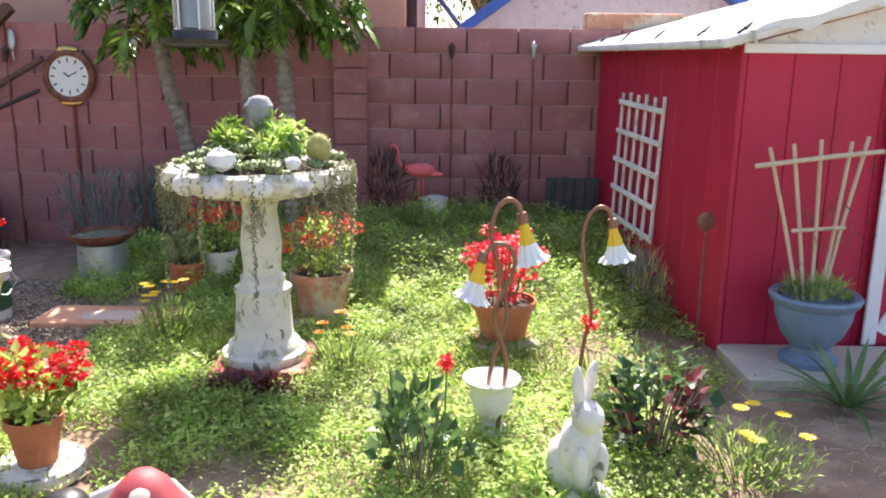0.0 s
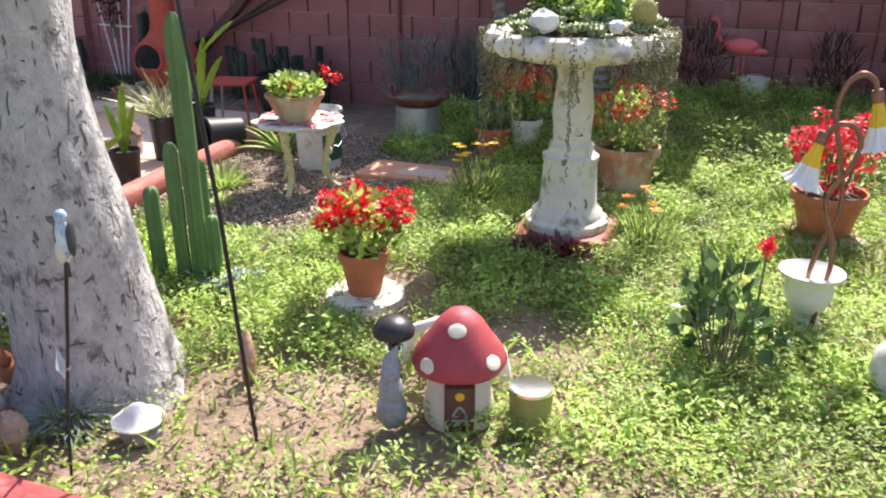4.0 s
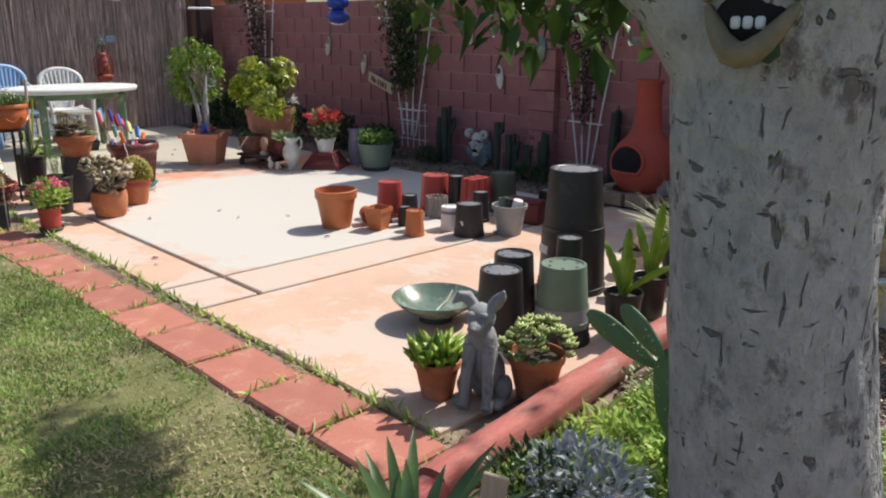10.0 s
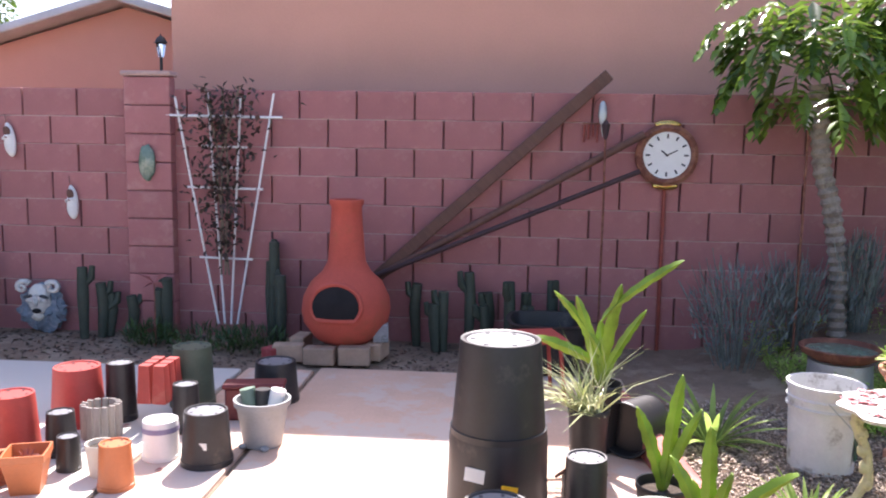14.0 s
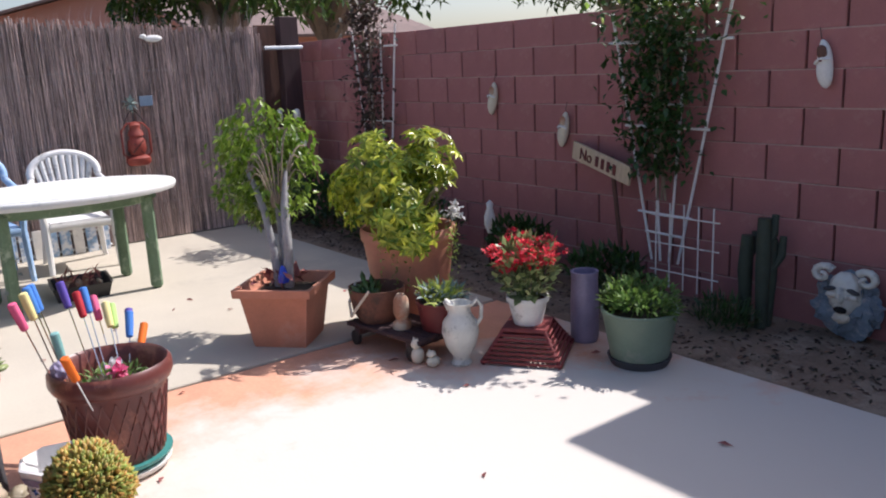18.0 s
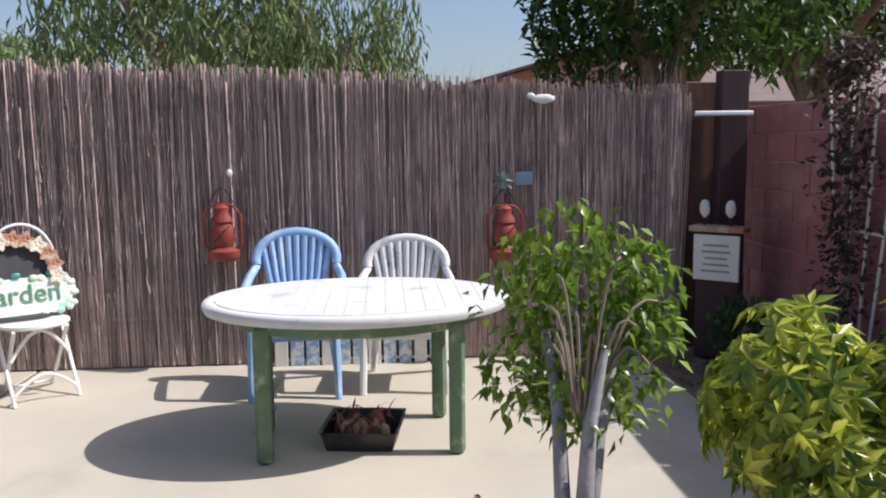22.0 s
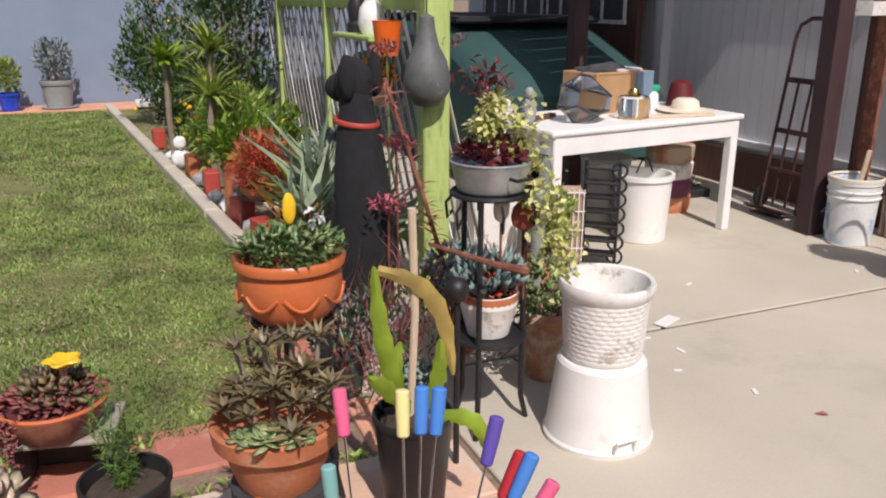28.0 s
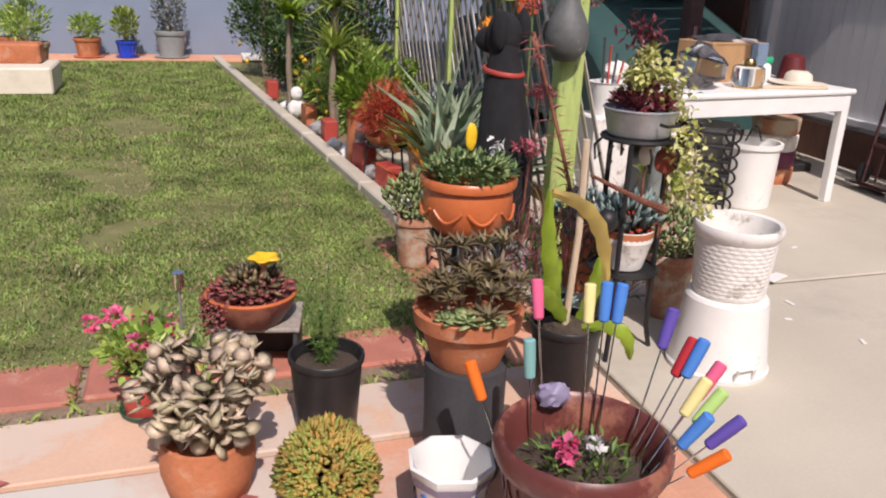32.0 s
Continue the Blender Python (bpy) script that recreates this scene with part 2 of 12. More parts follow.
WOOD_BROWN = mat("brown_stained_wood", (0.12, 0.055, 0.038), 0.7, 0.3, 8, 60, 0.3, stretch=(5, 5, 0.6))
WOOD_DARK = mat("dark_brown_beam", (0.05, 0.024, 0.026), 0.7, 0.3, 8, 60, 0.3, stretch=(5, 5, 0.6))
GREEN_PAINT = mat("lime_green_painted_wood", (0.40, 0.50, 0.16), 0.7, 0.18, 7, 60, 0.25, col2=(0.26, 0.33, 0.13), spots=0.6, stretch=(4, 4, 0.7))
TRUNK = mat("whitewashed_bark", (0.42, 0.405, 0.395), 0.9, 0.3, 13, 45, 1.0, col2=(0.19, 0.165, 0.16), spots=0.585, stretch=(1.3, 1.3, 0.9), depth=0.02)
def strokes(m, colour, stretch, scale, level, depth):
    """Short dark scratches over a surface, sunk a little."""
    t = m.node_tree
    b = t.nodes["Principled BSDF"]
    tc = t.nodes.new("ShaderNodeTexCoord")
    mp = t.nodes.new("ShaderNodeMapping")
    mp.inputs["Scale"].default_value = stretch
    t.links.new(tc.outputs["Object"], mp.inputs[0])
    nz = node(t, "ShaderNodeTexNoise", Scale=scale, Detail=2.5, Roughness=0.55, Distortion=0.6)
    t.links.new(mp.outputs[0], nz.inputs["Vector"])
    cut = t.nodes.new("ShaderNodeValToRGB")
    cut.color_ramp.elements[0].position, cut.color_ramp.elements[1].position = level, level + 0.045
    t.links.new(nz.outputs["Fac"], cut.inputs[0])
    mix = t.nodes.new("ShaderNodeMix")
    mix.data_type = "RGBA"
    mix.inputs[7].default_value = rgba(colour)
    t.links.new(b.inputs["Base Color"].links[0].from_socket, mix.inputs[6])
    t.links.new(cut.outputs[0], mix.inputs["Factor"])
    t.links.new(mix.outputs[2], b.inputs["Base Color"])
    bp = node(t, "ShaderNodeBump", Strength=1.0, Distance=depth)
    bp.invert = True
    t.links.new(cut.outputs[0], bp.inputs["Height"])
    t.links.new(b.inputs["Normal"].links[0].from_socket, bp.inputs["Normal"])
    t.links.new(bp.outputs[0], b.inputs["Normal"])


def worn(m, centre, radius, colour):
    """A pale trodden area with a ragged edge, round one spot of the floor."""
    t = m.node_tree
    b = t.nodes["Principled BSDF"]
    geo = t.nodes.new("ShaderNodeNewGeometry")
    far_ = t.nodes.new("ShaderNodeVectorMath")
    far_.operation = "DISTANCE"
    far_.inputs[1].default_value = centre
    t.links.new(geo.outputs["Position"], far_.inputs[0])
    nz = node(t, "ShaderNodeTexNoise", Scale=1.7, Detail=6.0, Roughness=0.65)
    t.links.new(geo.outputs["Position"], nz.inputs["Vector"])
    mad = t.nodes.new("ShaderNodeMath")
    mad.operation = "MULTIPLY_ADD"
    t.links.new(nz.outputs["Fac"], mad.inputs[0])
    mad.inputs[1].default_value = -2.6
    t.links.new(far_.outputs["Value"], mad.inputs[2])
    mr = t.nodes.new("ShaderNodeMapRange")
    mr.inputs[1].default_value, mr.inputs[2].default_value = radius - 0.25 - 1.3, radius + 0.35 - 1.3
    mr.inputs[3].default_value, mr.inputs[4].default_value = 1.0, 0.0
    t.links.new(mad.outputs[0], mr.inputs[0])
    mix = t.nodes.new("ShaderNodeMix")
    mix.data_type = "RGBA"
    mix.inputs[7].default_value = rgba(colour)
    t.links.new(b.inputs["Base Color"].links[0].from_socket, mix.inputs[6])
    t.links.new(mr.outputs[0], mix.inputs["Factor"])
    t.links.new(mix.outputs[2], b.inputs["Base Color"])


worn(PINK_SLAB, (-6.7, 4.5, 0.0), 2.0, (0.60, 0.56, 0.50))
strokes(TRUNK, (0.17, 0.155, 0.15), (1, 1, 2.0), 17.0, 0.655, 0.010)
strokes(TRUNK, (0.18, 0.16, 0.155), (2.2, 2.2, 0.6), 19.0, 0.64, 0.010)
strokes(CHALK, (0.20, 0.19, 0.13), (1, 1, 0.6), 16.0, 0.63, 0.004)
REED = mat("reed_bamboo", (0.395, 0.30, 0.275), 0.8, 0.4, 6, 40, 0.2, stretch=(3, 3, 0.7), island=-0.62)
REED_J = mat("reed_bamboo_rest", (0.395, 0.30, 0.275), 0.8, 0.4, 6, 40, 0.2, stretch=(3, 3, 0.7), island=0.62)
TRUNK_RINGED = mat("ringed_pale_trunk", (0.30, 0.25, 0.21), 0.85, 0.3, 20, 80, 0.4, col2=(0.19, 0.15, 0.12), spots=0.56)
GOURD_DARK = mat("mottled_charcoal_gourd", (0.11, 0.115, 0.11), 0.6, 0.3, 10, 60, 0.1, col2=(0.42, 0.42, 0.40), spots=0.64)
TERRA_PINK = mat("pinkish_terracotta", (0.52, 0.225, 0.145), 0.7, 0.15, 5, 60, 0.08, col2=(0.57, 0.30, 0.22), spots=0.6)
GNOME_GREY = mat("painted_grey_resin", (0.30, 0.31, 0.33), 0.7, 0.3, 18, 60, 0.2, col2=(0.14, 0.22, 0.36), spots=0.57)
BEARD_BLUE = mat("blue_grey_plaster", (0.17, 0.22, 0.27), 0.8, 0.3, 22, 60, 0.3, col2=(0.34, 0.36, 0.38), spots=0.56)
REED_PALE = mat("frayed_reed_sheath", (0.52, 0.445, 0.42), 0.8, 0.3, 6, 40, 0.1)
FENCE_WHITE = mat("white_board_fence", (0.66, 0.66, 0.67), 0.75, 0.08, 4, 50, 0.15, stretch=(3, 3, 0.5), col2=(0.5, 0.5, 0.5), spots=0.66)
IRON = mat("black_wrought_iron", (0.025, 0.024, 0.025), 0.5, 0.4, 20, 90, 0.2, metal=0.3)
RUST = mat("rusted_iron", (0.17, 0.06, 0.04), 0.8, 0.4, 15, 90, 0.4, metal=0.2, col2=(0.30, 0.13, 0.08))
RUST_RED = mat("rust_red_paint", (0.25, 0.045, 0.03), 0.6, 0.3, 12, 70, 0.2)
MAROON = mat("maroon_slats", (0.19, 0.03, 0.03), 0.6, 0.25, 12, 70, 0.2)
COPPER = mat("brown_bronze_metal", (0.25, 0.125, 0.085), 0.4, 0.25, 15, 90, 0.1, metal=0.6)
GALV = mat("galvanised_steel", (0.48, 0.50, 0.51), 0.45, 0.18, 12, 60, 0.1, metal=0.7)
CHROME = mat("bright_metal", (0.75, 0.75, 0.75), 0.15, 0.1, 20, 90, 0.03, metal=1.0)
BRASS = mat("brass", (0.62, 0.42, 0.14), 0.25, 0.15, 20, 90, 0.05, metal=1.0)
PINK = mat("flamingo_pink_plastic", (0.75, 0.14, 0.16), 0.5, 0.12, 8, 60, 0.05)
ROCK_WHITE = mat("white_quartz", (0.75, 0.74, 0.71), 0.7, 0.1, 14, 60, 0.4)
CHIM = mat("red_clay_chiminea", (0.47, 0.085, 0.055), 0.85, 0.15, 5, 60, 0.15, col2=(0.40, 0.09, 0.05), spots=0.58)
# chiminea soot, and flat black painted for the shade inside holes and mouths
SOOT_HOLLOW = mat("soot", (0.012, 0.010, 0.010), 0.95, 0.4, 12, 60, 0.3)
ADOBE = mat("pale_firebrick", (0.44, 0.31, 0.22), 0.9, 0.2, 12, 80, 0.4, island=-0.2)
GREEN_MARBLE = mat("green_marbled_glaze", (0.13, 0.19, 0.14), 0.25, 0.3, 9, 40, 0.06, col2=(0.33, 0.37, 0.28), spots=0.55, coat=0.4)
BLUE_URN = mat("slate_blue_urn", (0.17, 0.24, 0.33), 0.8, 0.2, 9, 60, 0.3)
LAVENDER = mat("lavender_glaze", (0.25, 0.22, 0.33), 0.45, 0.2, 12, 60, 0.15)
BLUE_CHAIR = mat("faded_blue_resin", (0.30, 0.47, 0.72), 0.5, 0.12, 6, 60, 0.05, col2=(0.52, 0.64, 0.78), spots=0.6)
WHITE_CHAIR = mat("scuffed_white_resin", (0.74, 0.74, 0.73), 0.5, 0.08, 6, 60, 0.05, col2=(0.36, 0.36, 0.36), spots=0.63)
TABLE_TOP = mat("chalky_table_top", (0.66, 0.67, 0.65), 0.75, 0.1, 4, 50, 0.12, col2=(0.42, 0.45, 0.42), spots=0.61)
TABLE_LEG = mat("faded_green_resin", (0.13, 0.20, 0.12), 0.7, 0.25, 8, 60, 0.2, col2=(0.35, 0.42, 0.30), spots=0.6)
TEAL = mat("dull_teal_cover", (0.024, 0.07, 0.067), 0.7, 0.2, 3, 40, 0.1)
BLACK_CLOTH = mat("black_cover", (0.02, 0.019, 0.022), 0.85, 0.3, 4, 60, 0.2)
ROOF_BROWN = mat("brown_shingles", (0.20, 0.145, 0.13), 0.9, 0.2, 3, 30, 0.4)
ROOF_WHITE = mat("pale_shingles", (0.55, 0.54, 0.52), 0.9, 0.15, 3, 30, 0.3)
BLUE_TRIM = mat("blue_trim", (0.05, 0.16, 0.55), 0.5, 0.15, 6, 60, 0.05)
BLUE_GLAZE = mat("cobalt_glaze", (0.02, 0.06, 0.5), 0.15, 0.2, 8, 60, 0.03, coat=0.5)
TARP = mat("white_tarp", (0.75, 0.74, 0.72), 0.6, 0.08, 6, 40, 0.3)
CARD = mat("cardboard", (0.42, 0.25, 0.12), 0.9, 0.15, 9, 80, 0.1)
MINT_WASH = mat("washed_mint_paint", (0.70, 0.78, 0.70), 0.6, 0.1, 9, 60, 0.15, col2=(0.36, 0.62, 0.47), spots=0.58)
MINT = mat("mint_green_paint", (0.52, 0.70, 0.52), 0.6, 0.1, 8, 60, 0.1)
SIGN_GREEN = mat("soft_green_letter_paint", (0.10, 0.24, 0.14), 0.6, 0.2, 8, 60, 0.1)
TRUCK_IRON = mat("dark_maroon_iron", (0.06, 0.022, 0.022), 0.6, 0.3, 14, 80, 0.2, col2=(0.15, 0.06, 0.04), spots=0.6)
DARK_GREEN = mat("bottle_green_paint", (0.03, 0.09, 0.05), 0.6, 0.2, 8, 60, 0.1)
RED_CAP = mat("mushroom_red", (0.37, 0.05, 0.06), 0.6, 0.2, 7, 50, 0.2, col2=(0.45, 0.13, 0.14), spots=0.58)
LIP_OLIVE = mat("olive_painted_plaster", (0.25, 0.195, 0.12), 0.6, 0.25, 12, 60, 0.2, col2=(0.14, 0.17, 0.07), spots=0.58)
CREAM = mat("cream_paint", (0.68, 0.62, 0.50), 0.7, 0.1, 9, 60, 0.2)
OLIVE_STUMP = mat("olive_stump", (0.33, 0.30, 0.09), 0.7, 0.2, 9, 60, 0.2)
SLATE = mat("charcoal_paint", (0.05, 0.05, 0.055), 0.7, 0.3, 9, 60, 0.2)
MAROON_GLAZE = mat("oxblood_glaze", (0.13, 0.035, 0.03), 0.4, 0.2, 7, 50, 0.1, col2=(0.30, 0.12, 0.08), spots=0.55)
TURQ = mat("turquoise_plastic", (0.05, 0.25, 0.23), 0.4, 0.15, 8, 60, 0.05)
ORANGE_BRIGHT = mat("bright_orange_plastic", (0.80, 0.14, 0.015), 0.4, 0.08, 8, 60, 0.03)
YELLOW = mat("yellow_glaze", (0.80, 0.50, 0.02), 0.4, 0.12, 8, 60, 0.05)
BLUE_WASH = mat("blue_white_wash", (0.25, 0.38, 0.55), 0.6, 0.3, 18, 60, 0.1, col2=(0.68, 0.70, 0.72), spots=0.5)
BLUE_RUNS = mat("paint_run_white_plastic", (0.70, 0.71, 0.71), 0.5, 0.1, 7, 60, 0.05, col2=(0.26, 0.45, 0.66), spots=0.585)
CREAM_YELLOW = mat("chipped_cream_yellow_paint", (0.66, 0.57, 0.30), 0.65, 0.15, 20, 70, 0.2, col2=(0.34, 0.27, 0.16), spots=0.62)
LABEL = mat("paper_label", (0.8, 0.78, 0.72), 0.7, 0.05, 9, 60, 0.02)
INK = mat("dark_ink", (0.03, 0.03, 0.035), 0.7, 0.1, 9, 60, 0.02)
PURPLE_PLASTIC = mat("dark_plum_plastic", (0.14, 0.02, 0.07), 0.5, 0.15, 9, 60, 0.04)
BURGUNDY = mat("burgundy_plastic", (0.13, 0.018, 0.02), 0.5, 0.2, 9, 60, 0.04)
ROOF_LINE = leaf_mat("milky_awning_strip", (0.58, 0.53, 0.53), (0.70, 0.66, 0.66), 0.5, 0.5)
GLASS = glass("clear_glass")
GLASS_SMOKE = glass("smoky_lamp_glass", (0.75, 0.78, 0.80), 0.12)
FELT = mat("black_felt", (0.012, 0.012, 0.014), 0.95, 0.4, 20, 120, 0.3)
# leaves and petals
L_WEED = leaf_mat("weed_leaf", (0.21, 0.37, 0.055), (0.60, 0.71, 0.22), 0.5, 0.45, 0.5, 4.0)
L_GRASS = leaf_mat("lawn_blade", (0.115, 0.222, 0.038), (0.345, 0.44, 0.12), 0.5, 0.35, 0.55, 3.0)
L_DRY = leaf_mat("dry_blade", (0.36, 0.30, 0.16), (0.48, 0.40, 0.24), 0.7, 0.2)
L_FICUS = leaf_mat("ficus_leaf", (0.10, 0.20, 0.02), (0.28, 0.40, 0.06), 0.32, 0.35)
L_PHIL = leaf_mat("split_leaf", (0.05, 0.11, 0.018), (0.24, 0.36, 0.055), 0.3, 0.3)
L_SCHEF = leaf_mat("variegated_leaf", (0.055, 0.15, 0.015), (0.64, 0.66, 0.08), 0.3, 0.35)
L_DARK = leaf_mat("dark_leaf", (0.03, 0.07, 0.02), (0.06, 0.12, 0.03), 0.35, 0.2)
L_ROSE = leaf_mat("rose_leaf", (0.07, 0.14, 0.045), (0.16, 0.25, 0.09), 0.35, 0.3)
L_TREE = leaf_mat("canopy_leaf", (0.035, 0.085, 0.02), (0.09, 0.17, 0.03), 0.4, 0.35)
L_WILLOW = leaf_mat("willow_leaf", (0.15, 0.21, 0.085), (0.32, 0.40, 0.17), 0.5, 0.45)
L_VINE = leaf_mat("dusky_vine_leaf", (0.05, 0.05, 0.03), (0.10, 0.055, 0.05), 0.5, 0.25)
L_SAGE = leaf_mat("grey_sage_leaf", (0.14, 0.17, 0.15), (0.26, 0.29, 0.27), 0.6, 0.15)
L_AGAVE = leaf_mat("broad_grey_green_blade", (0.15, 0.22, 0.13), (0.28, 0.35, 0.22), 0.5, 0.15)
L_SILVER = leaf_mat("silver_leaf", (0.36, 0.40, 0.40), (0.55, 0.59, 0.60), 0.7, 0.15)
L_BLUEGRASS = leaf_mat("blue_fescue", (0.20, 0.27, 0.26), (0.36, 0.43, 0.40), 0.6, 0.2)
L_SUCC = leaf_mat("succulent_leaf", (0.17, 0.24, 0.09), (0.35, 0.40, 0.18), 0.4, 0.15)
L_SUCC_PALE = leaf_mat("pale_rosette_leaf", (0.27, 0.36, 0.10), (0.52, 0.56, 0.22), 0.4, 0.2)
L_SUCC_DARK = leaf_mat("bronze_succulent", (0.10, 0.085, 0.045), (0.26, 0.20, 0.10), 0.4, 0.15)
L_SUCC_BLUE = leaf_mat("blue_succulent", (0.14, 0.22, 0.21), (0.27, 0.35, 0.33), 0.5, 0.1)
L_JADE = leaf_mat("pale_jade_leaf", (0.52, 0.47, 0.30), (0.68, 0.53, 0.41), 0.4, 0.25)
L_ALOE = leaf_mat("aloe_leaf", (0.08, 0.16, 0.05), (0.17, 0.25, 0.09), 0.4, 0.2)
L_YUCCA = leaf_mat("yellow_edged_sword", (0.20, 0.30, 0.05), (0.45, 0.50, 0.12), 0.4, 0.3)
L_EPI = leaf_mat("broad_cactus_leaf", (0.20, 0.33, 0.03), (0.34, 0.45, 0.05), 0.35, 0.3)
L_EPI_OLD = leaf_mat("scarred_cactus_leaf", (0.38, 0.33, 0.06), (0.42, 0.27, 0.10), 0.6, 0.15)
L_TRAIL = leaf_mat("trailing_stem", (0.22, 0.24, 0.11), (0.38, 0.36, 0.20), 0.6, 0.2)
L_RED = leaf_mat("red_petal", (0.66, 0.010, 0.020), (0.82, 0.022, 0.030), 0.5, 0.35)
L_CORAL = leaf_mat("coral_petal", (0.72, 0.07, 0.045), (0.80, 0.16, 0.07), 0.5, 0.3)
L_CRIMSON = leaf_mat("crimson_petal", (0.70, 0.02, 0.05), (0.82, 0.08, 0.10), 0.5, 0.3)
L_ROSE_PAINT = leaf_mat("faded_rose_paint", (0.62, 0.10, 0.12), (0.75, 0.38, 0.38), 0.6, 0.0)
L_DUSK = leaf_mat("dusky_pink_floret", (0.38, 0.045, 0.08), (0.56, 0.16, 0.20), 0.6, 0.25)
L_PINK = leaf_mat("hot_pink_petal", (0.75, 0.06, 0.20), (0.85, 0.22, 0.38), 0.5, 0.3)
L_YELLOW = leaf_mat("yellow_petal", (0.80, 0.52, 0.01), (0.85, 0.65, 0.06), 0.5, 0.3)
L_ORANGE = leaf_mat("orange_petal", (0.80, 0.24, 0.01), (0.85, 0.38, 0.03), 0.5, 0.3)
L_MAROON = leaf_mat("dry_flower_head", (0.22, 0.055, 0.06), (0.40, 0.14, 0.12), 0.7, 0.15)
L_FIRE = leaf_mat("red_stemmed_succulent", (0.46, 0.045, 0.03), (0.58, 0.15, 0.07), 0.5, 0.2)
L_WHITE = leaf_mat("white_petal", (0.75, 0.75, 0.74), (0.82, 0.82, 0.80), 0.5, 0.3)
L_CREAMY = leaf_mat("cream_edged_leaf", (0.30, 0.36, 0.12), (0.70, 0.68, 0.42), 0.45, 0.25)
L_CREAM_JADE = leaf_mat("cream_edged_jade", (0.36, 0.40, 0.09), (0.74, 0.70, 0.33), 0.45, 0.25)
L_PLUM = leaf_mat("plum_leaf", (0.10, 0.02, 0.025), (0.20, 0.04, 0.05), 0.4, 0.2)
L_FERN = leaf_mat("feathery_fern", (0.10, 0.20, 0.04), (0.19, 0.30, 0.07), 0.5, 0.35)
L_TIPS = leaf_mat("orange_tipped_succulent", (0.34, 0.45, 0.10), (0.64, 0.36, 0.10), 0.45, 0.35)
CACTUS = mat("columnar_cactus_skin", (0.10, 0.19, 0.06), 0.6, 0.2, 8, 60, 0.2)
PRICKLY = mat("prickly_pear_skin", (0.11, 0.20, 0.09), 0.55, 0.15, 10, 50, 0.1, col2=(0.17, 0.22, 0.12), spots=0.62)
CACTUS_WALL = mat("dusky_cactus_skin", (0.045, 0.058, 0.04), 0.7, 0.25, 10, 60, 0.2)
GOLD_SPINES = mat("golden_spines", (0.40, 0.36, 0.12), 0.8, 0.25, 30, 90, 0.5)
STEM = mat("green_stem", (0.12, 0.18, 0.06), 0.6, 0.2, 12, 60, 0.1)
TWIG = mat("woody_stem", (0.24, 0.19, 0.14), 0.85, 0.25, 14, 60, 0.3)


# ---- building helpers ----
rng = np.random.RandomState(7)


def mesh_of(name, bm, material, smooth=False):
    me = bpy.data.meshes.new(name)
    creases = []
    if smooth and smooth != "all" and len(bm.edges) < 3000:
        bm.normal_update()
        bm.edges.index_update()
        for e in bm.edges:
            if len(e.link_faces) == 2:
                a, b = e.link_faces[0].calc_area(), e.link_faces[1].calc_area()
                if max(a, b) > 7 * min(a, b) and e.calc_face_angle(0.0) > 0.3:
                    creases.append(e.index)
    bm.to_mesh(me)
    bm.free()
    mats = material if isinstance(material, (list, tuple)) else [material]
    for m in mats:
        me.materials.append(m)
    if smooth:
        me.polygons.foreach_set("use_smooth", [True] * len(me.polygons))
        if smooth != "all":
            me.set_sharp_from_angle(angle=radians(45))
            for k in creases:
                me.edges[k].use_edge_sharp = True
    return me


def part(name, bm, material, parent, label="", at=None, smooth=True):
    """One mesh object under a thing or a part."""
    me = bm if isinstance(bm, bpy.types.Mesh) else mesh_of(name, bm, material, smooth)
    ob = new(name, me)
    ob.parent = parent
    if at is not None:
        ob.matrix_local = at
    if label:
        ob["label"] = label
    if name in ("new_growth", "trailing_growth", "hanging_foliage", "dry_growth", "green_growth"):
        ob["kind"] = "stuff"
    return ob


def thing(name, x, y, z=0.0, rz=0.0, label="", category="", group="", kind="", rx=0.0, ry=0.0, w=1.0, h=1.0):
    ob = new(name)
    ob.empty_display_size = 0.05
    ob.matrix_world = pose(x, y, z, rx, ry, rz) @ Matrix.Diagonal((w, w, h, 1.0))
    return tagged(ob, label, category, group, kind)


def solid(name, bm, material, label="", category="", group="", kind="", at=None, smooth=True):
    me = bm if isinstance(bm, bpy.types.Mesh) else mesh_of(name, bm, material, smooth)
    ob = new(name, me)
    if at is not None:
        ob.matrix_world = at
    return tagged(ob, label, category, group, kind)


def box(sx, sy, sz, x=0, y=0, z=0, bevel=0.004, m=None, bm=None, seg=1):
    """A bevelled box, its base centre at x, y, z."""
    bm = bm or bmesh.new()
    made = bmesh.ops.create_cube(bm, size=1.0)["verts"]
    bmesh.ops.scale(bm, vec=(sx, sy, sz), verts=made)
    bmesh.ops.translate(bm, vec=(x, y, z + sz / 2), verts=made)
    if bevel:
        edges = list({e for v in made for e in v.link_edges})
        res = bmesh.ops.bevel(bm, geom=edges, offset=min(bevel, min(sx, sy, sz) * 0.45), segments=seg, affect="EDGES")
        made = list({v for f in res["faces"] for v in f.verts})
    if m is not None:
        bmesh.ops.transform(bm, matrix=m, verts=made)
    return bm


